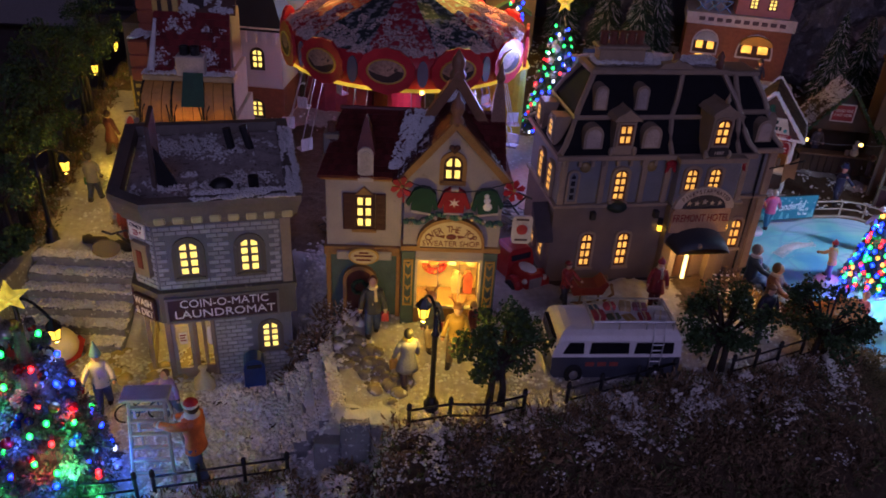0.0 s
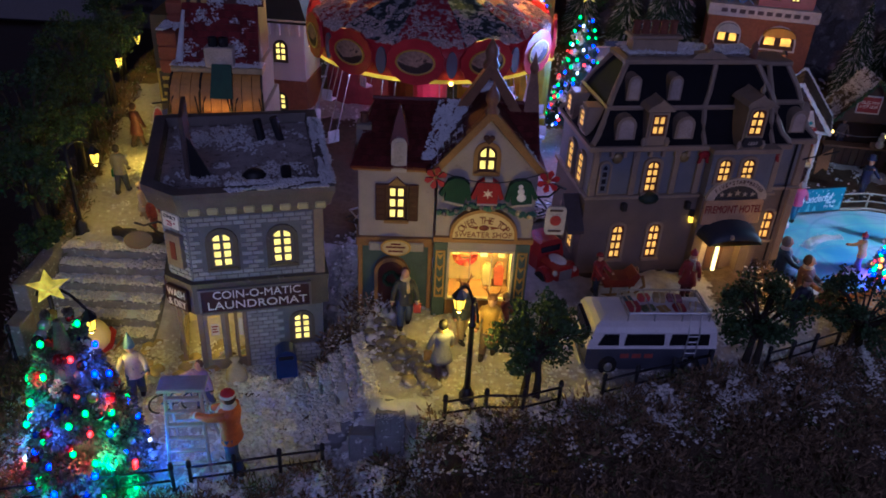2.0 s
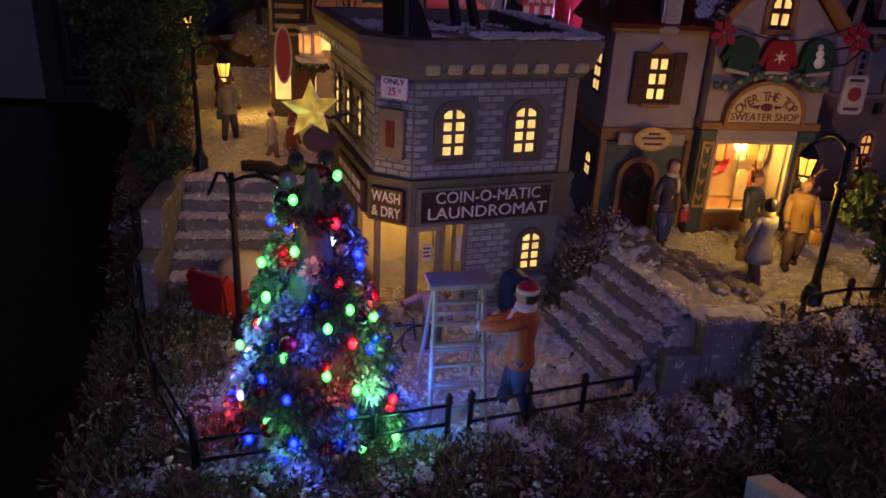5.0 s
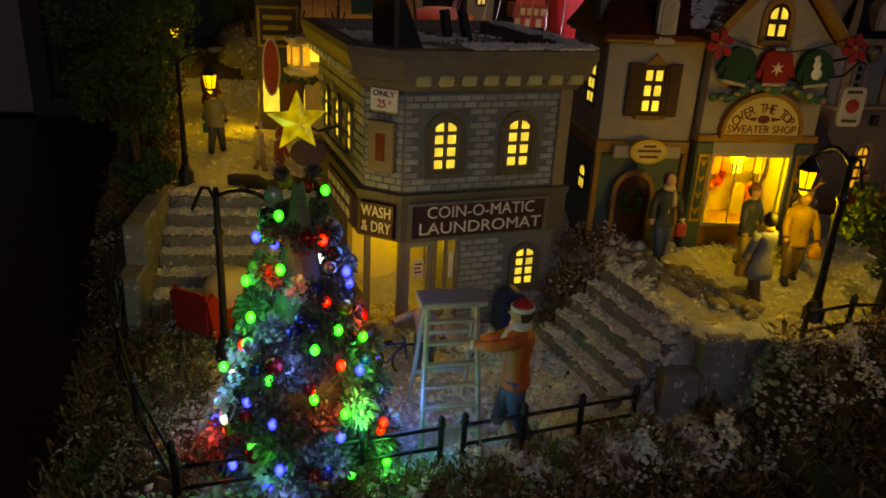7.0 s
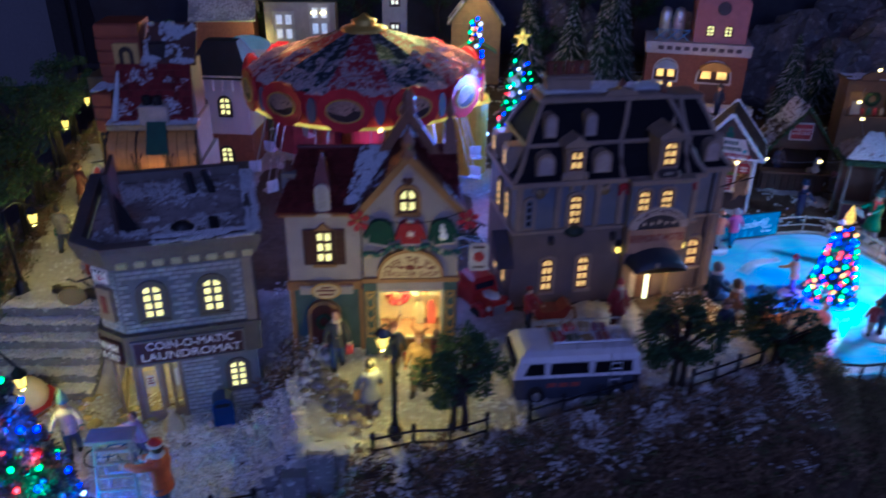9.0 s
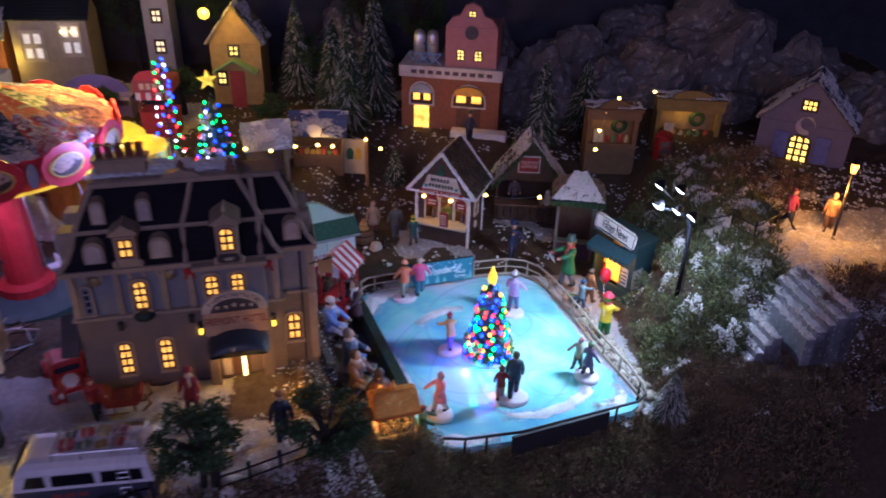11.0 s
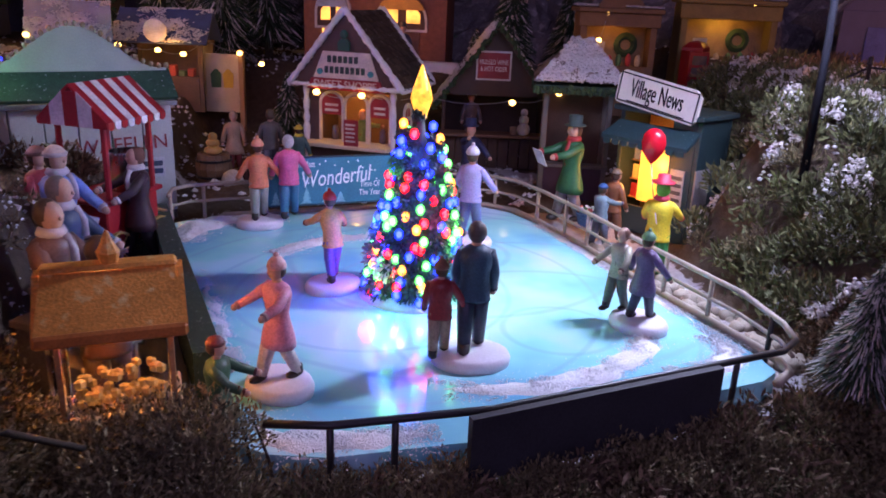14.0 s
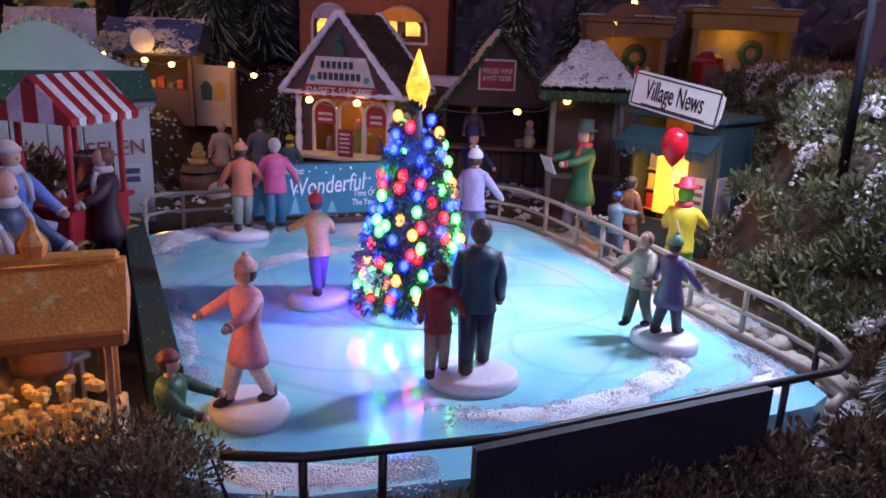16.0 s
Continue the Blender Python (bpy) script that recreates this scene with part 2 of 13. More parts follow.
def glow(name, rgb, strength, var=0.35, scale=140.0, alpha=1.0):
    """Something that gives off light, a little uneven."""
    mat = bpy.data.materials.new(name)
    mat.use_nodes = True
    nt = mat.node_tree
    N, L = nt.nodes, nt.links
    b = N["Principled BSDF"]
    b.inputs["Base Color"].default_value = (*[c * 0.6 for c in rgb], 1)
    b.inputs["Roughness"].default_value = 0.3
    b.inputs["Emission Color"].default_value = (*rgb, 1)
    b.inputs["Alpha"].default_value = alpha
    tc, n = N.new("ShaderNodeTexCoord"), N.new("ShaderNodeTexNoise")
    n.inputs["Scale"].default_value = scale
    L.new(tc.outputs["Object"], n.inputs["Vector"])
    r = N.new("ShaderNodeMapRange")
    r.inputs["From Min"].default_value, r.inputs["From Max"].default_value = 0.3, 0.7
    r.inputs["To Min"].default_value, r.inputs["To Max"].default_value = strength * (1 - var), strength * (1 + var)
    L.new(n.outputs["Fac"], r.inputs["Value"])
    L.new(r.outputs[0], b.inputs["Emission Strength"])
    return mat


def clear(name, rgb=(1, 1, 1), rough=0.02):
    mat = bpy.data.materials.new(name)
    mat.use_nodes = True
    b = mat.node_tree.nodes["Principled BSDF"]
    b.inputs["Base Color"].default_value = (*rgb, 1)
    b.inputs["Transmission Weight"].default_value = 1.0
    b.inputs["Roughness"].default_value = rough
    return mat


PAINTS = {}


def paint(rgb, rough=0.5, **kw):
    """A glazed or painted colour, made once."""
    key = (tuple(rgb), rough, tuple(sorted(kw.items())))
    if key not in PAINTS:
        PAINTS[key] = stuff_mat("paint", rgb, rough, **kw)
    return PAINTS[key]


SNOW = stuff_mat("snow", (0.80, 0.80, 0.82), 0.7, var=0.16, fine=1500, coarse=160, bump=0.9, spec=0.3, depth=0.0012)


def ground_material():
    """Artificial snow over brown soil: the sheet's bare attribute says where the soil shows, with a ragged rim."""
    mat = bpy.data.materials.new("snowy_ground")
    mat.use_nodes = True
    nt = mat.node_tree
    N, L = nt.nodes, nt.links
    b = N["Principled BSDF"]
    b.inputs["Roughness"].default_value, b.inputs["Specular IOR Level"].default_value = 0.8, 0.3
    tc, at = N.new("ShaderNodeTexCoord"), N.new("ShaderNodeAttribute")
    at.attribute_name = "bare"
    tex = []
    for sc, det in ((1400.0, 3.0), (150.0, 5.0), (45.0, 4.0)):
        n = N.new("ShaderNodeTexNoise")
        n.inputs["Scale"].default_value, n.inputs["Detail"].default_value = sc, det
        L.new(tc.outputs["Object"], n.inputs["Vector"])
        tex.append(n)
    cols = []
    for lo, hi in (((0.36, 0.32, 0.32), (0.76, 0.74, 0.75)), ((0.045, 0.030, 0.020), (0.17, 0.12, 0.08))):
        m = N.new("ShaderNodeMix")
        m.data_type = "RGBA"
        m.inputs[6].default_value, m.inputs[7].default_value = (*lo, 1), (*hi, 1)
        L.new(tex[1].outputs["Fac"], m.inputs[0])
        cols.append(m.outputs[2])
    sub_ = N.new("ShaderNodeMath")
    sub_.operation, sub_.inputs[1].default_value = "MULTIPLY_ADD", 1.3
    L.new(tex[1].outputs["Fac"], sub_.inputs[0])
    L.new(at.outputs["Fac"], sub_.inputs[2])
    r = N.new("ShaderNodeMapRange")
    r.inputs["From Min"].default_value, r.inputs["From Max"].default_value = 1.05, 1.22
    L.new(sub_.outputs[0], r.inputs["Value"])
    mx = N.new("ShaderNodeMix")
    mx.data_type = "RGBA"
    L.new(r.outputs[0], mx.inputs[0])
    L.new(cols[0], mx.inputs[6])
    L.new(cols[1], mx.inputs[7])
    L.new(mx.outputs[2], b.inputs["Base Color"])
    h = N.new("ShaderNodeMath")
    h.operation = "ADD"
    L.new(tex[0].outputs["Fac"], h.inputs[0])
    L.new(tex[1].outputs["Fac"], h.inputs[1])
    bp = N.new("ShaderNodeBump")
    bp.inputs["Strength"].default_value, bp.inputs["Distance"].default_value = 1.0, 0.0030
    L.new(h.outputs[0], bp.inputs["Height"])
    L.new(bp.outputs["Normal"], b.inputs["Normal"])
    return mat


GROUND = ground_material()
MOSS = stuff_mat("dry_moss", (0.20, 0.135, 0.082), 0.8, var=0.5, coarse=40, bump=0, per_island=0.55)
MOSS_GREEN = stuff_mat("green_moss", (0.12, 0.14, 0.055), 0.8, var=0.5, coarse=40, bump=0, per_island=0.5)
ROOF_SNOW = stuff_mat("dirty_roof_snow", (0.50, 0.45, 0.44), 0.8, var=0.35, fine=1100, coarse=90, bump=1.0, spec=0.2, depth=0.002, other=(0.16, 0.13, 0.12), cover=0.12)
FLOCK = stuff_mat("snow_flock", (0.68, 0.65, 0.62), 0.8, var=0.15, coarse=200, bump=0.4, per_island=0.15)
LEAF = stuff_mat("foliage", (0.035, 0.075, 0.028), 0.7, var=0.4, coarse=90, bump=0.3, per_island=0.45)
PINE = stuff_mat("pine_needles", (0.03, 0.06, 0.035), 0.7, var=0.4, coarse=90, bump=0, per_island=0.45)
BARK = stuff_mat("bark", (0.035, 0.028, 0.022), 0.85, var=0.4, fine=1400, bump=0.8)
IRON = stuff_mat("black_iron", (0.012, 0.012, 0.016), 0.38, var=0.3, bump=0.15, other=(0.09, 0.09, 0.1), cover=0.0)
STEEL = stuff_mat("grey_rail", (0.42, 0.42, 0.44), 0.35, metal=0.7, var=0.2, bump=0.1)
STONE = stuff_mat("grey_stone", (0.20, 0.20, 0.22), 0.8, var=0.35, fine=1200, coarse=90, bump=0.6, other=(0.6, 0.6, 0.62), cover=0.05)
PEBBLE = stuff_mat("pale_pebbles", (0.36, 0.31, 0.235), 0.6, var=0.25, coarse=60, bump=0.3, per_piece=0.3)
ROCK = stuff_mat("brown_rock", (0.24, 0.21, 0.15), 0.75, var=0.4, coarse=60, bump=0.7, other=(0.7, 0.7, 0.72), cover=0.15)
PALE_YELLOW = glow("lit_window_yellow", (1.0, 0.72, 0.13), 1.25)
AMBER_GLASS = glow("lit_window_amber", (1.0, 0.47, 0.07), 0.9)
LANTERN = glow("lantern_glass", (1.0, 0.58, 0.03), 2.4)
BULB_RGB = {"red": (1.0, 0.008, 0.006), "green": (0.006, 1.0, 0.09), "blue": (0.008, 0.03, 1.0), "white": (0.8, 0.92, 1.0), "amber": (1.0, 0.33, 0.012)}
BULB = {k: glow("bulb_" + k, c, {"blue": 4.6, "green": 2.0, "white": 1.6}.get(k, 2.7), var=0.4, scale=600.0, alpha=0.75) for k, c in BULB_RGB.items()}
CORE = {k: glow("filament_" + k, tuple(0.04 + 0.96 * v for v in c), 16.0, var=0.05) for k, c in BULB_RGB.items()}


def light_bulb(parent, p, r, colour):
    """A coloured glass shell with a bright filament inside."""
    sh = part("bulb", Geo().ball(p, (r, r, r * 1.25), 8, 6), BULB[colour], parent, colour + " bulb", smooth=True)
    part("filament", Geo().ball(p, (r * 0.66, r * 0.66, r * 0.85), 6, 4), CORE[colour], sh, smooth=True)
    return sh


def snow_patch(parent, corners, seed, cover=0.05, lift=0.0016, size=1.0, mat=None):
    """Crumbly snow lying on a slope, thinning out towards its rim."""
    a, b, c, d = [Vector(p) for p in corners]
    nrm = (b - a).cross(d - a).normalized()
    if nrm.z < 0:
        nrm = -nrm
    rr = random.Random(seed)
    pts, rad = [], []
    area = (b - a).length * (d - a).length
    for k in range(int(min(3200, area / (0.8e-6 * size * size)))):
        s, t = rr.random(), rr.random()
        h = noise.noise((s * 3.1 + seed, t * 3.1, seed)) + 0.5 * noise.noise((s * 9 + seed, t * 9, 0)) + 0.3 * noise.noise((s * 25, t * 25, seed)) + cover - 0.9 * max(abs(s - 0.5), abs(t - 0.5)) + 0.25
        if h > 0:
            q = rr.uniform(0.0004, 0.0011) * size * (1 + min(0.6, h))
            pts.append(tuple(a.lerp(b, s).lerp(d.lerp(c, s), t) + nrm * (lift + 0.0022 * size * min(0.8, h) * rr.random())))
            rad.append(q)
    if pts:
        tagged(part("roof_snow", grains(pts, rad, seed), mat or SNOW, parent, "crumbly patch of snow", smooth=True), kind="stuff")

# ---- ground, room, hedges ----
FLX = [(-0.60, 0.47), (-0.46, 0.44), (-0.36, 0.405), (-0.25, 0.425), (-0.10, 0.462), (0.0, 0.474), (0.09, 0.495), (0.14, 0.508), (0.24, 0.552), (0.31, 0.56), (0.39, 0.60), (0.45, 0.645), (0.50, 0.676), (0.60, 0.682), (0.77, 0.728), (0.90, 0.74), (1.6, 0.80)]


def along(table, x):
    for (a, p), (b, q) in zip(table, table[1:]):
        if x <= b:
            return p + (q - p) * max(0.0, (x - a) / (b - a))
    return table[-1][1]


def ease(a, b, x):
    t = min(1.0, max(0.0, (x - a) / (b - a)))
    return t * t * (3 - 2 * t)


def front_line(x):
    return along(FLX, x)


def left_line(y):
    return along([(0.3, -0.40), (0.55, -0.44), (0.80, -0.48), (1.25, -0.57), (2.3, -0.62)], y)


def level(x, y):
    """The height of the ground without its lumps."""
    left = 0.035 + 0.060 * ease(0.63, 0.735, y)
    plat = 0.087 - 0.035 * ease(0.82, 0.92, y)
    z = left + (plat - left) * ease(-0.118, -0.066, x)
    edge = 0.375 + 0.42 * max(0.0, 0.75 - y)
    z *= 1 - ease(edge - 0.02, edge + 0.02, x)
    z = max(z, 0.085 * ease(1.28, 1.42, y - 0.12 * ease(0.18, 0.26, x) * (1 - ease(0.50, 0.58, x))) * (1 - ease(0.66, 0.80, x) * 0.35))
    bank = along([(0.6, 0.0), (0.95, 0.0), (1.0, 0.09), (3, 0.12)], y)
    z = max(z, ease(0.785 + bank, 0.87 + bank, x) * (0.04 + 0.075 * ease(0.76, 0.93, y)) * (1 - ease(1.2, 1.4, y) * 0.3))
    # the drop in front of the stone wall
    z = max(min(z, 0.034), z - 0.046 * ease(0.497, 0.486, y) * ease(-0.105, -0.090, x) * (1 - ease(-0.036, -0.020, x)))
    return max(z, ease(0.945, 1.0, x) * 0.118 * ease(0.74, 0.80, y))


def lump(x, y):
    return 0.0042 * noise.noise((x * 28, y * 28, 0.3)) + 0.0040 * noise.noise((x * 75, y * 75, 4.1)) + 0.0009 * noise.noise((x * 190, y * 190, 9.0))


def ground_z(x, y):
    z = level(x, y) + lump(x, y)
    d = front_line(x) - y
    if d > 0:
        z -= 0.30 * d + 2.2 * d * d
    d = left_line(y) + 0.05 - x
    if d > 0:
        z -= 0.6 * d
    if 0.40 < x < 0.77 and 0.67 < y < 1.06 and level(x, y) < 0.01:
        z = min(z, 0.004)
    return z


def ground_sheet():
    step, x0, y0 = 0.0055, -0.72, 0.24
    nx, ny = 440, 370
    vs, fs, ms = [], [], []
    for j in range(ny):
        y = y0 + j * step
        for i in range(nx):
            x = x0 + i * step
            d, e = front_line(x) - y, left_line(y) - x
            vs.append((x, y, ground_z(x, y) if d < 0.125 and e < 0.012 else -0.40))
    for j in range(ny - 1):
        y = y0 + j * step
        for i in range(nx - 1):
            x = x0 + i * step
            a = j * nx + i
            fs.append((a, a + 1, a + nx + 1, a + nx))
            wob = 0.012 * noise.noise((x * 40, y * 40, 2))
            soil = front_line(x) - y > -0.004 + wob or left_line(y) - x > (-0.075 if y < 0.60 else -0.035) + wob or y > 1.78 or (y > 1.24 and noise.noise((x * 9, y * 9, 5)) > -0.30) or (0.28 < x + wob < 0.45 and 0.66 < y < 1.08) or (0.785 < x + wob < 0.90 and y < 1.16) or (0.28 < x < 0.82 and y > 1.075 + wob and noise.noise((x * 13, y * 13, 8)) > -0.22) or (x > 1.0 and y < 1.32 and not 0.86 < y < 1.05 and noise.noise((x * 11, y * 11, 3)) > (0.12 if 0.96 < y < 1.08 else -0.12)) or (-0.205 < x < 0.12 and 0.745 < y < 1.12) or (x > 0.80 and y > 1.06 and noise.noise((x * 12, y * 12, 6)) > -0.30) or (0.84 < x < 0.985 and 0.84 < y < 1.10 and noise.noise((x * 15, y * 15, 9)) > -0.15) or (-0.36 < x < -0.07 and 0.44 < y < 0.62 and noise.noise((x * 24, y * 24, 12)) > 0.30)
            ms.append(1 if soil else 0)
    me = bpy.data.meshes.new("ground")
    me.from_pydata(vs, [], fs)
    me.materials.append(GROUND)
    bare = np.zeros((ny, nx))
    bare[:ny - 1, :nx - 1] = np.array(ms, float).reshape(ny - 1, nx - 1)
    for k in range(4):
        pad = np.pad(bare, 1, mode="edge")
        bare = (pad[:-2, 1:-1] + pad[2:, 1:-1] + pad[1:-1, :-2] + pad[1:-1, 2:] + 2 * pad[1:-1, 1:-1]) / 6
    me.attributes.new("bare", "FLOAT", "POINT").data.foreach_set("value", bare.ravel())
    me.polygons.foreach_set("use_smooth", [True] * len(fs))
    tagged(new("ground", me), "uneven artificial snow over terraced display ground with mossy edges", "ground", kind="structure")


ground_sheet()


def leaves(name, spots, mat, label, category, size=(0.004, 0.009), width=0.16, lift=0.6, seed=1):
    """Many small tapered blades round the given clump centres (x, y, z, radius, count)."""
    r = np.random.default_rng(seed)
    cs = np.array([s[:4] for s in spots])
    who = np.repeat(np.arange(len(spots)), [int(s[4]) for s in spots])
    n = len(who)
    d = r.normal(size=(n, 3))
    d /= np.linalg.norm(d, axis=1)[:, None]
    d[:, 2] = np.abs(d[:, 2]) * 1.1 - 0.1
    rad = cs[who, 3] * r.uniform(0.35, 1.05, n)
    p = cs[who, :3] + d * rad[:, None] * np.array([1, 1, 0.75])
    way = d + r.normal(size=(n, 3)) * 0.7 + np.array([0, 0, lift])
    way /= np.linalg.norm(way, axis=1)[:, None]
    side = np.cross(way, r.normal(size=(n, 3)))
    side /= np.linalg.norm(side, axis=1)[:, None]
    ln = r.uniform(size[0], size[1], n)[:, None]
    w = ln * width
    bend = np.cross(side, way) * ln * r.uniform(-0.3, 0.3, n)[:, None]
    q = np.stack([p - side * w * 0.35, p + side * w * 0.35, p + way * ln * 0.55 + side * w + bend, p + way * ln + bend * 0.4, p + way * ln * 0.55 - side * w + bend], axis=1).reshape(-1, 3)
    me = bpy.data.meshes.new(name)
    f = np.arange(n)[:, None] * 5
    me.from_pydata(q.tolist(), [], np.concatenate([f, f + 1, f + 2, f + 3, f + 4], axis=1).tolist())
    me.materials.append(mat)
    return tagged(new(name, me), label, category, kind="stuff")


def flock(name, spots, label, seed, size=(0.0004, 0.0014)):
    """Crumbs of snow caught on the upper side of tufts (x, y, z, radius, count)."""
    r = np.random.default_rng(seed)
    pts, rad = [], []
    for x, y, z, q, n in spots:
        for k in range(int(n)):
            d = r.normal(size=3)
            d /= np.linalg.norm(d)
            d[2] = abs(d[2])
            pts.append((x + d[0] * q * 0.9, y + d[1] * q * 0.9, z + d[2] * q * 0.8 * r.uniform(0.75, 1.1)))
            rad.append(r.uniform(*size))
    ob = new(name, grains(pts, rad, seed).mesh(name, FLOCK, True))
    return tagged(ob, label, "snow", kind="stuff")


def band_spots(rng, n, inside, radius, count):
    out = []
    while len(out) < n:
        x, y = inside(rng)
        z = ground_z(x, y)
        rr = rng.uniform(*radius)
        out.append((x, y, z + rr * 0.1, rr, rng.integers(*count)))
    return out


def front_spot(rng):
    x = rng.uniform(-0.42, 0.98)
    return x, front_line(x) - rng.uniform(-0.004, 0.122)


def left_spot(rng):
    y = rng.uniform(0.42, 1.5)
    return left_line(y) + rng.uniform(-0.008, 0.082 if y < 0.58 else 0.05), y


def right_spot(rng):
    y = rng.uniform(0.79, 1.24)
    b = along([(0.6, 0.0), (0.95, 0.0), (1.0, 0.09), (3, 0.12)], y)
    return rng.uniform(0.80 + b, 0.92 + b * 0.6 + (0.07 if y > 0.86 else 0)), y


def low_right_spot(rng):
    return rng.uniform(0.79, 1.02), rng.uniform(0.70, 0.79)


def scatter(name, n, spot, size, label, seed, mat=None, bunch=6, spread=0.006):
    """Crumbs of artificial snow in loose bunches on the ground."""
    r = np.random.default_rng(seed)
    pts, rad = [], []
    while len(pts) < n:
        x, y = spot(r)
        for k in range(int(r.integers(1, bunch + 1))):
            px, py = x + r.normal() * spread, y + r.normal() * spread
            q = r.uniform(*size)
            pts.append((px, py, ground_z(px, py) + q * r.uniform(0.0, 0.9)))
            rad.append(q)
    ob = new(name, grains(pts, rad, seed).mesh(name, mat or SNOW, True))
    return tagged(ob, label, "snow", kind="stuff")


def area(x0, x1, y0, y1):
    return lambda r: (r.uniform(x0, x1), r.uniform(y0, y1))


def rim_spot(r):
    """Near the line where the snow meets the moss."""
    x = r.uniform(-0.42, 0.46)
    wave = 0.018 * noise.noise((x * 14, 3.0, 1.0))
    return x, front_line(x) - wave - abs(r.normal()) * 0.013 + 0.012


def heap_spot(r):
    c = ((-0.085, 0.470, 0.030), (-0.060, 0.445, 0.024), (0.03, 0.478, 0.03), (0.11, 0.495, 0.03), (0.24, 0.54, 0.03), (-0.16, 0.44, 0.02), (0.34, 0.565, 0.025), (0.40, 0.585, 0.03), (0.29, 0.535, 0.03), (0.18, 0.50, 0.03))[int(r.integers(0, 10))]
    return c[0] + r.normal() * c[2], c[1] + r.normal() * c[2] * 0.5


MOSS_DEEP = stuff_mat("deep_moss", (0.20, 0.165, 0.085), 0.85, var=0.5, coarse=40, bump=0, per_island=0.6)
BANK_GREEN = stuff_mat("bank_foliage", (0.125, 0.135, 0.055), 0.8, var=0.5, coarse=25, bump=0, per_island=0.6)
rng = np.random.default_rng(5)
leaves("hedge_moss", band_spots(rng, 1500, front_spot, (0.006, 0.015), (40, 64)), MOSS, "brown dried moss and grass along the display's front edge", "moss", size=(0.0024, 0.0075), width=0.15, lift=0.35, seed=2)
leaves("hedge_moss", band_spots(rng, 560, front_spot, (0.005, 0.013), (20, 34)), MOSS_GREEN, "green moss tufts among dry grass on the front edge", "moss", size=(0.003, 0.007), width=0.12, lift=0.4, seed=3)
flock("hedge_flock", band_spots(rng, 80, lambda g: (lambda x: (x, front_line(x) - abs(g.normal()) * 0.026))(g.uniform(-0.42, 0.50)), (0.004, 0.012), (10, 40)), "white snow flock caught on dry moss", 4)
leaves("side_moss", band_spots(rng, 700, left_spot, (0.006, 0.014), (26, 40)), MOSS, "brown and green dried moss down the side edge", "moss", size=(0.003, 0.008), width=0.11, seed=6)
leaves("side_moss", band_spots(rng, 260, left_spot, (0.006, 0.014), (22, 36)), MOSS_GREEN, "green moss tufts down the side edge", "moss", size=(0.003, 0.008), width=0.11, seed=16)
flock("side_flock", band_spots(rng, 200, left_spot, (0.005, 0.010), (8, 20)), "white snow flock on side moss", 7)
leaves("bank_bushes", band_spots(rng, 300, right_spot, (0.010, 0.025), (110, 190)), BANK_GREEN, "grey-green snowy bushes on the bank beside the rink", "bush", size=(0.0030, 0.0085), width=0.17, seed=8)
leaves("bank_bushes", band_spots(rng, 150, right_spot, (0.009, 0.021), (120, 180)), MOSS_DEEP, "dark twiggy moss on the bank beside the rink", "bush", size=(0.0025, 0.007), width=0.10, seed=18)
leaves("bank_bushes", band_spots(rng, 330, low_right_spot, (0.007, 0.016), (90, 140)), MOSS, "dark dry moss below the stone steps", "moss", size=(0.0018, 0.005), width=0.14, seed=9)
FROSTED = stuff_mat("frosted_leaves", (0.52, 0.52, 0.48), 0.85, var=0.3, coarse=60, bump=0, per_island=0.45)
leaves("bank_frost", [(x, y, z + 0.006, q, c) for x, y, z, q, c in band_spots(rng, 22, right_spot, (0.008, 0.018), (160, 300))], FROSTED, "frosted pale twigs on the bank bushes", "bush", size=(0.0012, 0.0035), width=0.14, lift=0.4, seed=58)
leaves("hedge_straw", band_spots(rng, 380, lambda g: (lambda x: (x, front_line(x) - g.uniform(0.0, 0.11)))(g.uniform(-0.42, 0.36)), (0.006, 0.014), (2, 5)), MOSS, "long dry straw stalks in the front moss", "straw", size=(0.008, 0.019), width=0.010, lift=0.15, seed=59)
far_bank = lambda g: (g.uniform(1.00, 1.30), g.uniform(0.70, 0.875)) if g.random() < 0.7 else (g.uniform(0.95, 1.16), g.uniform(1.10, 1.30))
leaves("bank_bushes", band_spots(rng, 190, far_bank, (0.010, 0.024), (70, 130)), MOSS, "dark brown twiggy shrubs on the upper bank", "bush", size=(0.004, 0.011), width=0.08, seed=61)
leaves("bank_frost", band_spots(rng, 55, far_bank, (0.008, 0.020), (70, 150)), FROSTED, "frosted pale twigs on the upper bank", "bush", size=(0.002, 0.006), width=0.14, lift=0.4, seed=62)
scatter("snow_crumbs", 3000, area(1.0, 1.45, 0.72, 1.25), (0.0006, 0.0028), "loose snow crumbs on the upper bank", 63)


def snow_veil(name, n, spot, lift, label, seed, scale=24.0, least=0.12, size=(0.0004, 0.0012), mat=None):
    """Torn patches of crumbly snow lying on top of bushes; least is the share left bare."""
    r = np.random.default_rng(seed)
    pts, rad = [], []
    for k in range(n * 12):
        x, y = spot(r)
        h = noise.noise((x * scale, y * scale, seed)) + 0.55 * noise.noise((x * scale * 2.7, y * scale * 2.7, seed + 4)) + 0.35 * noise.noise((x * scale * 7, y * scale * 7, seed + 9)) - least
        if h < 0:
            continue
        q = r.uniform(*size)
        pts.append((x, y, ground_z(x, y) + lift * (0.75 + 0.55 * noise.noise((x * 45, y * 45, 7))) + 0.004 * min(1.0, h) * r.random() + 0.0015 * r.normal()))
        rad.append(q)
        if len(pts) >= n:
            break
    ob = new(name, grains(pts, rad, seed).mesh(name, mat or FLOCK, True))
    return tagged(ob, label, "snow", kind="stuff")


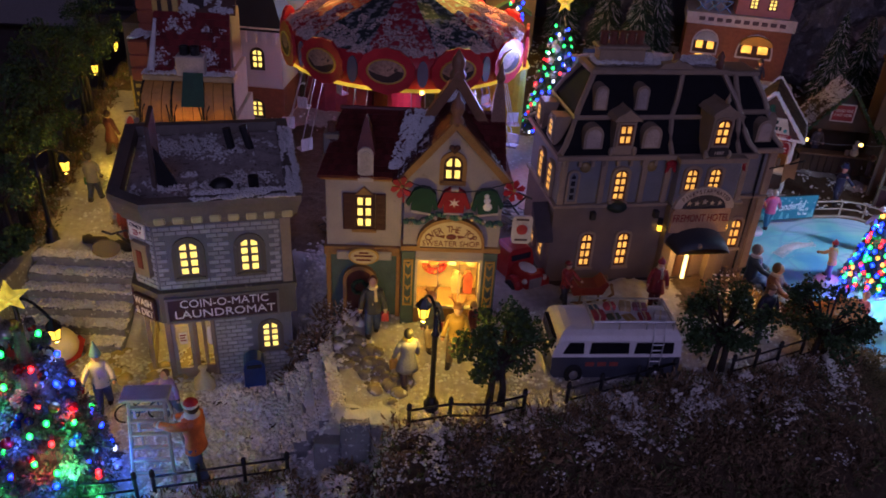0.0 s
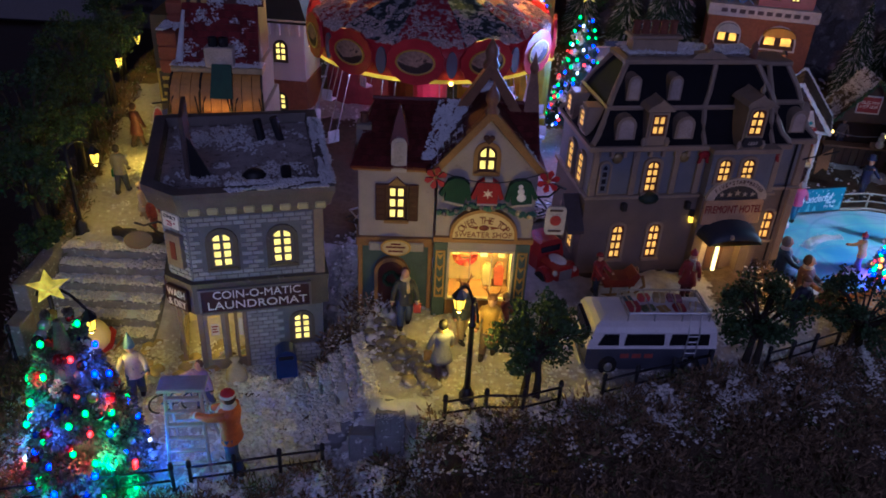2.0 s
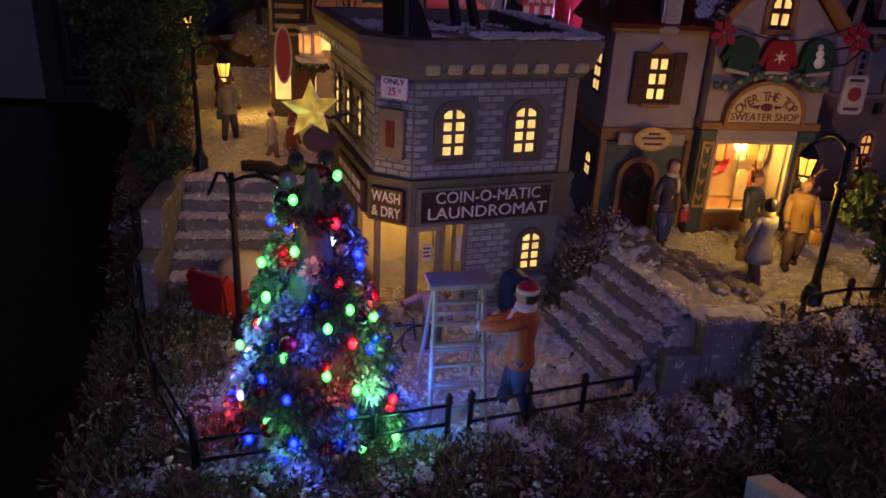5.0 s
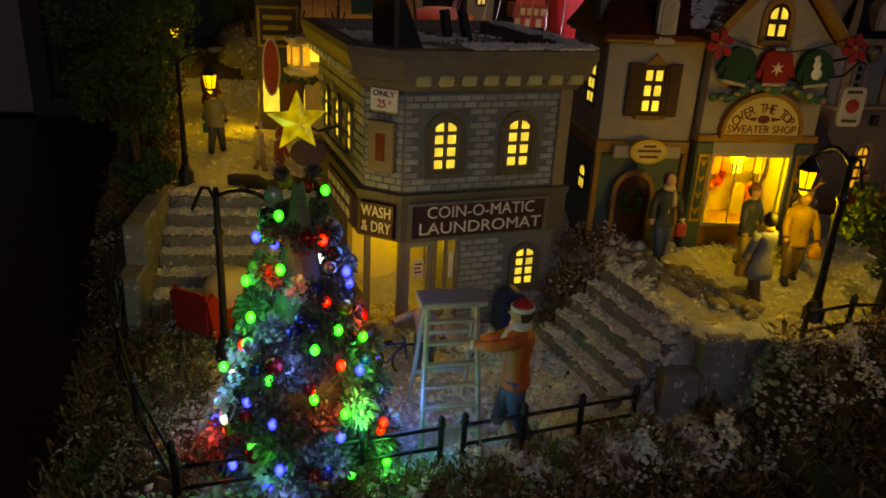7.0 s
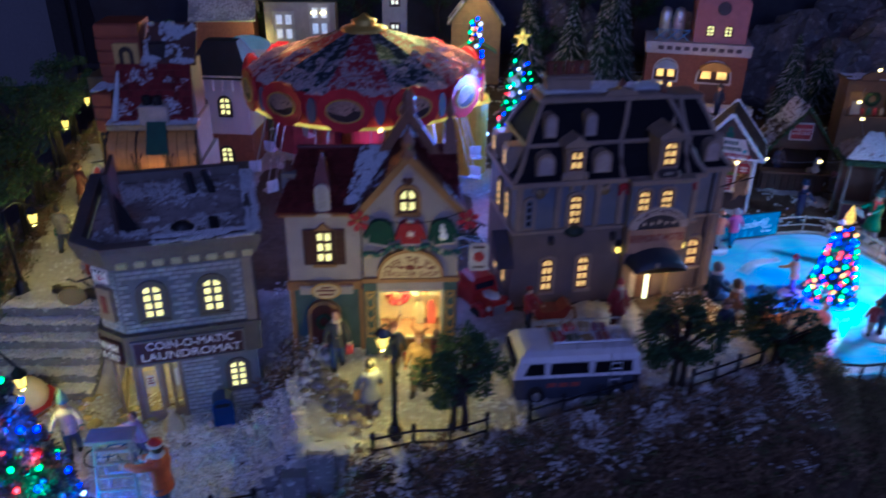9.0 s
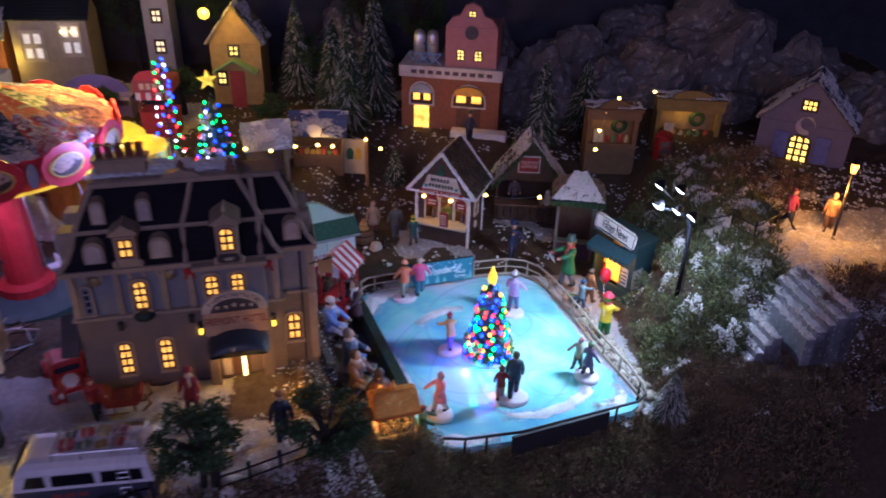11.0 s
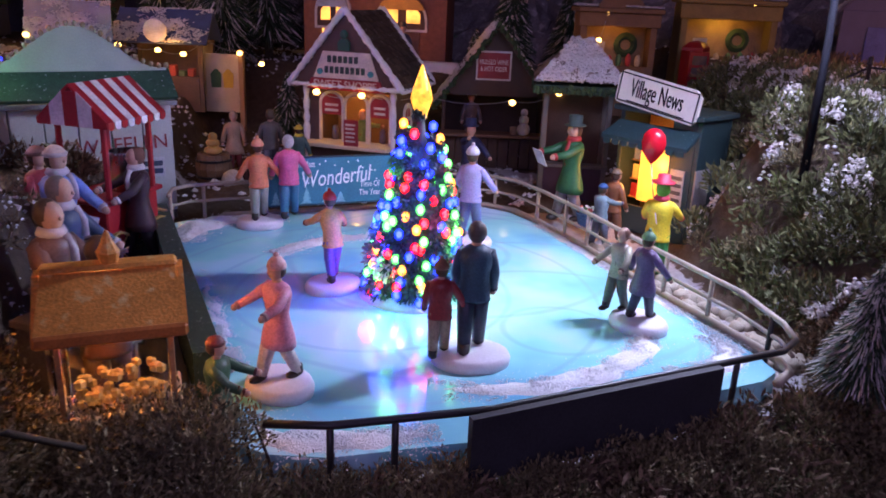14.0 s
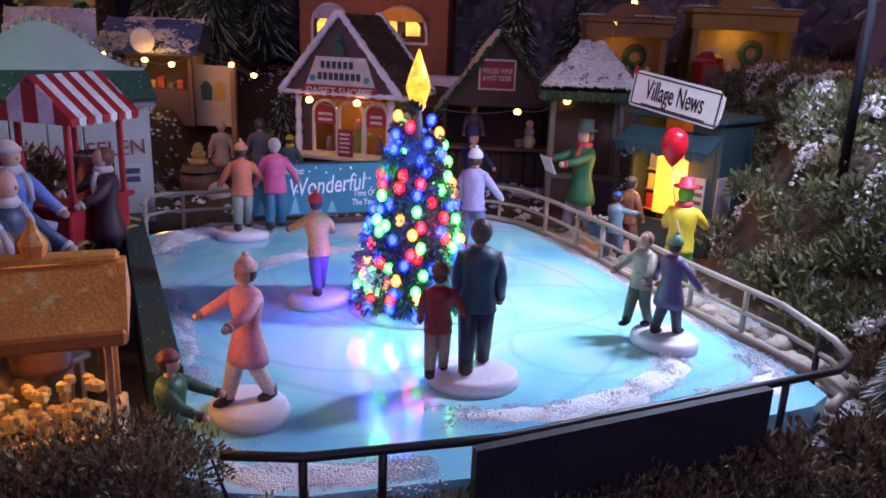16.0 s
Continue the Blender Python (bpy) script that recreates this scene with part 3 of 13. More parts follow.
snow_veil("bank_snow", 10000, right_spot, 0.016, "torn patches of creamy snow on bank bushes", 10, 30.0, 0.24, (0.0006, 0.0018))
snow_veil("bank_snow", 4000, lambda g: (g.uniform(0.88, 1.20), g.uniform(0.70, 1.10)), 0.008, "torn patches of snow on the upper bank", 11, 26.0, 0.38)
snow_veil("hedge_snow", 2600, lambda g: (lambda x: (x, front_line(x) - abs(g.normal()) * 0.020))(g.uniform(-0.42, 0.50)), 0.010, "torn patches of snow on the front moss", 12, 24.0, 0.40, (0.0006, 0.0017))
corner = lambda r: (r.uniform(0.405, 0.50), r.uniform(0.615, 0.688))
leaves("corner_moss", [(x, y, ground_z(x, y) + q * 0.6 + 0.016 * ease(0.63, 0.67, y), q, int(c)) for x, y, z, q, c in band_spots(rng, 190, corner, (0.011, 0.022), (230, 330))], MOSS_DEEP, "thick dark green moss in front of the snack cart", "moss", size=(0.0013, 0.0036), width=0.18, seed=26)
edge = lambda r: (lambda x: (x, front_line(x) - r.uniform(-0.002, 0.055)))(r.uniform(0.50, 0.80))
leaves("corner_moss", [(x, y, ground_z(x, y) + q * 0.3, q, int(c)) for x, y, z, q, c in band_spots(rng, 240, edge, (0.007, 0.015), (160, 230))], MOSS_DEEP, "thick dark green moss before the rink's front board", "moss", size=(0.0013, 0.0036), width=0.18, seed=27)
strip = lambda r: (lambda y: (0.352 + 0.42 * max(0.0, 0.75 - y) + r.uniform(-0.018, 0.055), y))(r.uniform(0.66, 1.02))
leaves("strip_moss", band_spots(rng, 110, strip, (0.005, 0.011), (26, 44)), MOSS, "dry dark moss on the strip between hotel and rink", "moss", size=(0.003, 0.008), width=0.1, seed=28)
scatter("snow_crumbs", 4600, rim_spot, (0.0006, 0.0024), "fluffy white snow crumbs along the mossy rim", 31, FLOCK, 9, 0.005)
scatter("snow_crumbs", 4800, heap_spot, (0.0005, 0.0022), "heaps of fluffy artificial snow on the front edge", 32, FLOCK, 8, 0.006)
scatter("snow_crumbs", 6500, area(-0.40, -0.07, 0.44, 0.63), (0.0005, 0.0020), "loose snow crumbs on the plaza", 33)
scatter("snow_crumbs", 5200, area(-0.20, -0.07, 0.44, 0.60), (0.0006, 0.0028), "lumpy snow heaped before the low steps", 34)
scatter("snow_crumbs", 900, lambda r: (-0.088 + r.normal() * 0.011, 0.63 + r.normal() * 0.03), (0.002, 0.0055), "deep fluffy snow between the two shops", 40, FLOCK, 4, 0.004)
scatter("snow_crumbs", 2000, area(-0.06, 0.40, 0.50, 0.66), (0.0007, 0.0022), "loose snow crumbs before the shops", 35)
scatter("snow_crumbs", 700, area(-0.46, -0.30, 0.74, 1.25), (0.0008, 0.0026), "loose snow crumbs on the upper street", 36)
scatter("snow_crumbs", 5000, area(-0.25, 1.15, 1.10, 1.80), (0.0006, 0.0030), "coarse snow crumbs over the back of the display", 37)
scatter("snow_crumbs", 1800, area(0.32, 0.45, 0.64, 1.05), (0.0004, 0.0016), "snow crumbs on the strip beside the rink", 38)
scatter("snow_crumbs", 3500, area(0.86, 1.20, 0.74, 1.00), (0.0005, 0.0020), "snow crumbs over the steps on the bank", 39)


def room():
    floor_wood = stuff_mat("dark_floor_wood", (0.11, 0.065, 0.04), 0.3, var=0.4, fine=40, coarse=3, bump=0.05)
    wall_paint = stuff_mat("wall_paint", (0.10, 0.085, 0.09), 0.8, var=0.2, fine=60, coarse=2, bump=0.1)
    door_paint = stuff_mat("door_paint", (0.72, 0.68, 0.70), 0.5, var=0.1, fine=60, coarse=3, bump=0.05)
    trim_paint = stuff_mat("trim_paint", (0.20, 0.18, 0.18), 0.45, var=0.2, fine=60, coarse=3, bump=0.05)
    g = Geo().box((-4.0, -2.2, -0.80), (4.2, 4.6, -0.70), 0)
    tagged(new("floor", g.mesh("floor", floor_wood)), "dark polished wooden room floor", "floor", kind="structure")
    g = Geo().box((-4.0, -2.2, 2.0), (4.2, 4.6, 2.1), 0)
    tagged(new("ceiling", g.mesh("ceiling", wall_paint)), "dark unlit room ceiling", "ceiling", kind="structure")
    for n, a, b in (("wall_north", (-4, 4.5, -0.7), (4.2, 4.6, 2)), ("wall_south", (-4, -2.3, -0.7), (4.2, -2.2, 2)), ("wall_west", (-4.1, -2.2, -0.7), (-4, 4.5, 2)), ("wall_east", (4.2, -2.2, -0.7), (4.3, 4.5, 2))):
        tagged(new(n, Geo().box(a, b, 0).mesh(n, wall_paint)), "dark painted room wall", "wall", kind="structure")
    d = thing("door_1", pose(-2.42, 4.5, -0.7), "pale painted panelled door in the dark room", "door", kind="structure")
    part("leaf", Geo().box((-0.45, -0.05, 0.02), (0.42, 0.0, 2.02), 0.004), door_paint, d)
    g = Geo().box((-0.55, -0.06, 0), (-0.45, 0.0, 2.1), 0.006).box((0.42, -0.06, 0), (0.52, 0.0, 2.1), 0.006).box((-0.55, -0.061, 2.1), (0.52, 0.0, 2.2), 0.006)
    part("door_frame", g, trim_paint, d)
    part("handle", Geo().tube([(0.34, -0.05, 1.0), (0.34, -0.11, 1.0), (0.24, -0.11, 1.0)], 0.012), STEEL, d, "steel handle")
    for i, (x0, x1) in enumerate(((-1.88, -1.62), (-1.5, -1.0))):
        p = thing("wall_panel", pose(0, 4.5, -0.7), "dark wall panelling with a raised frame", "panelling", group="wall panels", kind="structure")
        g = Geo()
        g.box((x0, -0.03, 0.12), (x0 + 0.03, 0, 1.9), 0.005).box((x1 - 0.03, -0.03, 0.12), (x1, 0, 1.9), 0.005).box((x0 + 0.03, -0.03, 0.12), (x1 - 0.03, 0, 0.15), 0.005).box((x0 + 0.03, -0.03, 1.87), (x1 - 0.03, 0, 1.9), 0.005)
        part("moulding", g, trim_paint, p)
        tagged(new("baseboard", Geo().box((x0 - 0.1, 4.46, -0.7), (x1 + 0.02, 4.5, -0.6), 0.004).mesh("baseboard", trim_paint)), "dark baseboard", "baseboard", kind="structure")


room()


def display_backing():
    """Grey crumpled rocks and dark cloth behind the village."""
    g = Geo()
    n = 40
    rows = []
    for j in range(10):
        z = 0.02 + j * 0.075
        rows.append([(-0.75 + 2.6 * i / n, 1.98 - 0.02 * j + 0.05 * noise.noise((i * 0.6, j * 0.7, 3)), z) for i in range(n + 1)])
    vs = [p for r in rows for p in r]
    fs = [(j * (n + 1) + i, j * (n + 1) + i + 1, (j + 1) * (n + 1) + i + 1, (j + 1) * (n + 1) + i) for j in range(9) for i in range(n)]
    g.add(vs, fs)
    solo("backdrop_cloth", g, stuff_mat("dark_cloth", (0.05, 0.05, 0.07), 0.9, var=0.5, fine=500, coarse=20), pose(0, 0, 0), "dark folded cloth hung behind the village", "backdrop", kind="structure", smooth=True)
    grey = stuff_mat("paper_rock", (0.15, 0.135, 0.135), 0.85, var=0.4, fine=300, coarse=30, bump=0.8, other=(0.3, 0.28, 0.27), cover=0.2)
    r = random.Random(8)
    for x, y, z, s in ((0.80, 1.66, 0.16, 0.10), (0.93, 1.74, 0.20, 0.11), (1.05, 1.62, 0.15, 0.09), (0.97, 1.62, 0.12, 0.08), (1.20, 1.70, 0.18, 0.13), (0.70, 1.80, 0.2, 0.1), (1.36, 1.60, 0.12, 0.12), (0.85, 1.80, 0.30, 0.09), (1.15, 1.50, 0.10, 0.07), (1.42, 1.42, 0.1, 0.1), (0.38, 1.86, 0.16, 0.10), (1.06, 1.80, 0.33, 0.10)):
        g = Geo()
        m, k = 30, 20
        rings = []
        o = r.random() * 50
        for a in range(k + 1):
            t = -math.pi / 2 + math.pi * a / k
            ring = []
            for i in range(m):
                p = 2 * math.pi * i / m
                v = Vector((math.cos(t) * math.cos(p), math.cos(t) * math.sin(p), math.sin(t)))
                q = 1 + 0.38 * noise.noise(v * 1.4 + Vector((o, 0, 0))) + 0.16 * noise.noise(v * 3.5 + Vector((0, o, 0))) - 0.16 * abs(noise.noise(v * 5.5 + Vector((o, o, 0)))) + 0.07 * noise.noise(v * 12 + Vector((0, 0, o)))
                ring.append(tuple(v * s * q))
            rings.append(ring)
        g.loft(rings)
        zz = ground_z(x, y)
        solo("boulder", g, grey, pose(x, y, min(z, zz + s * 0.5)), "grey crumpled paper rock at the back of the display", "rock", group="back rocks")


display_backing()

# ---- the skating rink ----
RINK = [(0.487, 0.722), (0.492, 0.703), (0.510, 0.690), (0.535, 0.686), (0.60, 0.694), (0.745, 0.736), (0.757, 0.745), (0.757, 0.760), (0.752, 0.785), (0.732, 0.86), (0.716, 0.935), (0.698, 1.005), (0.684, 1.036), (0.665, 1.052), (0.64, 1.058), (0.60, 1.053), (0.45, 1.021), (0.424, 1.012), (0.415, 1.003), (0.415, 0.985)]
ICE_Z = 0.012


def ice_material():
    mat = bpy.data.materials.new("ice")
    mat.use_nodes = True
    nt = mat.node_tree
    N, L = nt.nodes, nt.links
    b = N["Principled BSDF"]
    tc = N.new("ShaderNodeTexCoord")
    n = N.new("ShaderNodeTexNoise")
    n.inputs["Scale"].default_value, n.inputs["Detail"].default_value = 12.0, 3.0
    L.new(tc.outputs["Object"], n.inputs["Vector"])
    ramp = N.new("ShaderNodeValToRGB")
    e = ramp.color_ramp.elements
    e[0].position, e[0].color = 0.36, (0.14, 0.46, 0.66, 1)
    e[1].position, e[1].color = 0.66, (0.46, 0.66, 0.84, 1)
    mid = ramp.color_ramp.elements.new(0.52)
    mid.color = (0.26, 0.68, 0.70, 1)
    L.new(n.outputs["Fac"], ramp.inputs["Fac"])
    # skate marks: thin rings of several centres
    col = ramp.outputs["Color"]
    for k, (cx, cy, s) in enumerate(((0.56, 0.86, 26.0), (0.62, 0.93, 19.0), (0.66, 0.80, 23.0))):
        mp = N.new("ShaderNodeMapping")
        mp.inputs["Location"].default_value = (-cx, -cy, 0)
        L.new(tc.outputs["Object"], mp.inputs["Vector"])
        w = N.new("ShaderNodeTexWave")
        w.wave_type, w.rings_direction = "RINGS", "Z"
        w.inputs["Scale"].default_value, w.inputs["Distortion"].default_value, w.inputs["Detail Scale"].default_value = s * 0.22, 0.5, 1.0
        L.new(mp.outputs[0], w.inputs["Vector"])
        lim = N.new("ShaderNodeMapRange")
        lim.inputs["From Min"].default_value, lim.inputs["From Max"].default_value = 0.985, 1.0
        L.new(w.outputs["Fac"], lim.inputs["Value"])
        mx = N.new("ShaderNodeMix")
        mx.data_type = "RGBA"
        mx.inputs[7].default_value = (0.22, 0.42, 0.62, 1)
        sc = N.new("ShaderNodeMath")
        sc.operation, sc.inputs[1].default_value = "MULTIPLY", 0.4
        L.new(lim.outputs[0], sc.inputs[0])
        L.new(sc.outputs[0], mx.inputs[0])
        L.new(col, mx.inputs[6])
        col = mx.outputs[2]
    L.new(col, b.inputs["Base Color"])
    b.inputs["Roughness"].default_value = 0.13
    b.inputs["Specular IOR Level"].default_value = 0.9
    bp, fn = N.new("ShaderNodeBump"), N.new("ShaderNodeTexNoise")
    fn.inputs["Scale"].default_value = 60.0
    L.new(tc.outputs["Object"], fn.inputs["Vector"])
    bp.inputs["Strength"].default_value, bp.inputs["Distance"].default_value = 0.02, 0.0003
    L.new(fn.outputs["Fac"], bp.inputs["Height"])
    L.new(bp.outputs["Normal"], b.inputs["Normal"])
    return mat


def rink():
    r = thing("skating_rink", pose(0, 0, 0), "pale blue glossy miniature ice rink with skate marks", "ice rink")
    part("ice", Geo().prism(RINK, 0.0, ICE_Z, "xy"), ice_material(), r, "pale blue shiny ice")
    rail_paint = stuff_mat("rail_paint", (0.36, 0.30, 0.235), 0.45, metal=0.15, var=0.25, bump=0.1)
    # railing round the back, the long side and the front
    path = [(0.418, 0.985), (0.417, 1.005), (0.426, 1.016), (0.45, 1.024), (0.60, 1.058), (0.642, 1.064), (0.668, 1.058), (0.688, 1.040), (0.702, 1.005), (0.721, 0.935), (0.737, 0.86), (0.757, 0.788), (0.765, 0.758), (0.763, 0.743), (0.75, 0.732), (0.60, 0.688), (0.535, 0.680), (0.51, 0.683)]
    top = lambda x, y: 0.0385 - 0.0085 * (1 - ease(0.735, 0.80, y))
    for f in (1.0, 0.52):
        part("rail", Geo().tube([(x, y, 0.012 + (top(x, y) - 0.012) * f) for x, y in path[:14]], 0.0012 if f < 1 else 0.0016, 8), rail_paint, r, smooth=True)
    # Front rail and posts: shade is put into a darker rail colour.
    black = stuff_mat("shaded_rail", (0.022, 0.02, 0.022), 0.4, var=0.3)
    part("front_rail", Geo().tube([(x, y, top(x, y)) for x, y in path[13:]], 0.0017, 8), black, r, "front rail darkened as if in shade", smooth=True)
    part("kerb", Geo().tube([(x, y, 0.0125) for x, y in path[3:15]], 0.0026, 6), rail_paint, r, smooth=True)
    for x, y in ((0.418, 0.99), (0.437, 1.020), (0.483, 1.031), (0.590, 1.055), (0.642, 1.064), (0.674, 1.054), (0.700, 1.010), (0.711, 0.968), (0.7195, 0.94), (0.729, 0.90), (0.740, 0.848), (0.751, 0.81), (0.763, 0.765), (0.722, 0.7235), (0.60, 0.688), (0.56, 0.683), (0.535, 0.680)):
        part("post", Geo().tube([(x, y, 0.002), (x, y, top(x, y))], 0.0015, 7), rail_paint if y > 0.77 else black, r, smooth=True)
    dark = stuff_mat("dark_green_board", (0.018, 0.04, 0.03), 0.5, var=0.4, other=(0.75, 0.78, 0.8), cover=-0.05, coarse=260)
    g = Geo()
    g.prism([(0.4005, 1.000), (0.4125, 1.004), (0.486, 0.752), (0.4735, 0.748)], 0.0, 0.028, "xy")
    part("side_board", g, dark, r, "dark green side board flecked with snow")
    g = Geo()
    g.prism([(0.588, 0.6795), (0.7085, 0.7155), (0.7095, 0.7120), (0.589, 0.676)], 0.004, 0.0325, "xy")
    part("front_board", g, paint((0.03, 0.03, 0.035), 0.6), r, "dark backed front board")
    walkway = paint((0.03, 0.03, 0.04), 0.7)
    part("walkway", Geo().prism([(0.372, 0.99), (0.400, 0.998), (0.472, 0.75), (0.445, 0.742)], 0.0, 0.006, "xy"), walkway, r, "dark side walkway")


rink()


def snow_ridge(pts, half, high, label, seed=0, z=ICE_Z - 0.001):
    """A soft ridge of powder snow along a line."""
    vs, fs = [], []
    n, m = len(pts) * 8, 9
    P = [Vector((*p, 0)) for p in pts]
    for i in range(n + 1):
        t = i / n * (len(P) - 1)
        k = min(int(t), len(P) - 2)
        c = P[k].lerp(P[k + 1], t - k)
        d = (P[k + 1] - P[k]).normalized()
        s = Vector((-d.y, d.x, 0))
        taper = math.sin(math.pi * min(1, max(0.0, i / n))) ** 0.5
        for j in range(m):
            a = -1 + 2 * j / (m - 1)
            w = half * taper * (1 + 0.5 * noise.noise((c.x * 60 + seed, c.y * 60, 0)))
            h = 0.6 * high * taper * max(0, 1 - a * a) * (0.75 + 0.8 * noise.noise((c.x * 90 + a * 2, c.y * 90, seed + 3.0)))
            q = c + s * (a * w + 0.002 * noise.noise((c.x * 150, c.y * 150, a + seed)))
            vs.append((q.x, q.y, z + max(0, h)))
    for i in range(n):
        for j in range(m - 1):
            a = i * m + j
            fs.append((a, a + 1, a + m + 1, a + m))
    # loose powder on and beside the ridge
    rr = np.random.default_rng(seed + 50)
    pts, rad = [], []
    for k in range(5200):
        t = rr.random() * (len(P) - 1)
        i = min(int(t), len(P) - 2)
        c = P[i].lerp(P[i + 1], t - i)
        d = (P[i + 1] - P[i]).normalized()
        q = c + Vector((-d.y, d.x, 0)) * float(rr.normal()) * half * 0.62
        if noise.noise((q.x * 70, q.y * 70, seed)) > -0.15:
            near = max(0.0, 1 - abs((q - c).length / half))
            pts.append((q.x, q.y, z + 0.0008 + high * 0.5 * near * rr.random())), rad.append(rr.uniform(0.00014, 0.00050))
    solo("snow_powder", grains(pts, rad, seed), SNOW, pose(0, 0, 0), label, "snow", group="powder snow on the ice", kind="stuff", smooth=True)
    g = Geo().add(vs, fs)
    return solo("snow_ridge", g, SNOW, pose(0, 0, 0), label, "snow", group="snow ridges on the ice", kind="stuff", smooth=True)


snow_ridge([(0.43, 0.955), (0.432, 0.99), (0.445, 1.008), (0.475, 1.018), (0.50, 1.024)], 0.016, 0.008, "powdery white snow swept into the rink's corner", 1)
snow_ridge([(0.495, 0.930), (0.515, 0.952), (0.54, 0.966), (0.565, 0.972)], 0.010, 0.005, "thin white snow streak on blue ice", 2)
snow_ridge([(0.58, 0.737), (0.63, 0.735), (0.67, 0.75), (0.70, 0.775), (0.705, 0.80)], 0.011, 0.006, "curved powder snow ridge on blue ice", 3)
snow_ridge([(0.50, 0.715), (0.515, 0.70), (0.55, 0.697), (0.58, 0.702)], 0.010, 0.006, "white snow heaped along the rink's front", 4)
snow_ridge([(0.70, 1.0), (0.715, 0.935), (0.731, 0.86), (0.746, 0.79)], 0.006, 0.004, "snow line along the rink's kerb", 5)
snow_ridge([(0.70, 0.745), (0.73, 0.752), (0.745, 0.765), (0.742, 0.79)], 0.010, 0.006, "snow heaped in the rink's corner", 6)
snow_ridge([(0.492, 0.76), (0.48, 0.80), (0.463, 0.86), (0.45, 0.90)], 0.006, 0.003, "snow along the rink's side board", 7)


def banner():
    m = pose(0.485, 1.012, 0.0, 0, 0, 13)
    b = thing("rink_banner", m, "teal festive banner with white lettering on the rink railing", "banner")
    teal = stuff_mat("teal_banner", (0.03, 0.22, 0.30), 0.45, var=0.3, coarse=40, bump=0.05)
    part("board", Geo().box((0, -0.0012, 0.0225), (0.103, 0.0012, 0.0615), 0.0004), teal, b)
    g = Geo()
    for a, c in (((0, -0.0018, 0.0225), (0.103, 0.0018, 0.0237)), ((0, -0.0018, 0.0603), (0.103, 0.0018, 0.0615)), ((0, -0.0018, 0.0238), (0.0012, 0.0018, 0.0602)), ((0.1018, -0.0018, 0.0238), (0.103, 0.0018, 0.0602))):
        g.box(a, c, 0.0002)
    part("rim", g, paint((0.02, 0.06, 0.08), 0.4), b)
    white, pale = paint((0.8, 0.85, 0.88), 0.5, var=0.1), paint((0.16, 0.45, 0.52), 0.5)
    text("Wonderful", 0.0185, white, b, on_front(0.054, 0.0445, -0.0014, 4), width=0.066).data.shear = 0.25
    text("It's The Most", 0.0068, white, b, on_front(0.027, 0.0555, -0.0014), width=0.030)
    text("Time Of\nThe Year", 0.0068, white, b, on_front(0.082, 0.0345, -0.0014), width=0.022)
    r = random.Random(3)
    for u in (0.007, 0.013, 0.018, 0.031, 0.047, 0.058, 0.094, 0.099):
        h = r.uniform(0.008, 0.016)
        g = Geo()
        for k in range(3):
            z0 = 0.0245 + h * k * 0.28
            w = 0.0042 * (1 - k * 0.25)
            g.prism([(u - w, z0), (u + w, z0), (u, z0 + h * 0.45)], -0.0012, -0.0017 - k * 0.0001)
        part("tree_motif", g, pale, b)
    for k in range(16):
        u, w = r.uniform(0.004, 0.099), r.uniform(0.04, 0.059)
        part("flake_motif", Geo().prism([(u + 0.0007 * math.cos(a), w + 0.0007 * math.sin(a)) for a in [i * math.pi / 3 for i in range(6)]], -0.0011, -0.0015), white, b)


banner()

# ---- laundromat ----
BRICK_MESHES = {}


def brick_wall(parent, u0, u1, w0, w1, v, mats, T, holes=(), size=(0.0098, 0.0046), name="brick"):
    """Single bricks, proud of the wall, leaving the holes (u0, u1, w0, w1) free; alike bricks share a mesh."""
    bu, bw = size
    k, w = 0, w0
    while w + bw * 0.6 < w1:
        u = u0 - (bu * 0.5 if k % 2 else 0)
        while u < u1 - 0.001:
            a, b = max(u, u0), min(u + bu, u1)
            if b - a > bu * 0.25 and not any(b > h[0] and a < h[1] and w + bw > h[2] and w < h[3] for h in holes):
                key = (round(b - a, 4), mats.name)
                if key not in BRICK_MESHES:
                    L = b - a
                    BRICK_MESHES[key] = Geo().box((-L / 2 + 0.0004, -0.0011, -bw / 2 + 0.0004), (L / 2 - 0.0004, 0.0006, bw / 2 - 0.0004), 0.0004).mesh("brick", mats)
                part(name, BRICK_MESHES[key], None, parent, m=T @ pose((a + b) / 2, v, w + bw / 2))
            u += bu
        w += bw
        k += 1


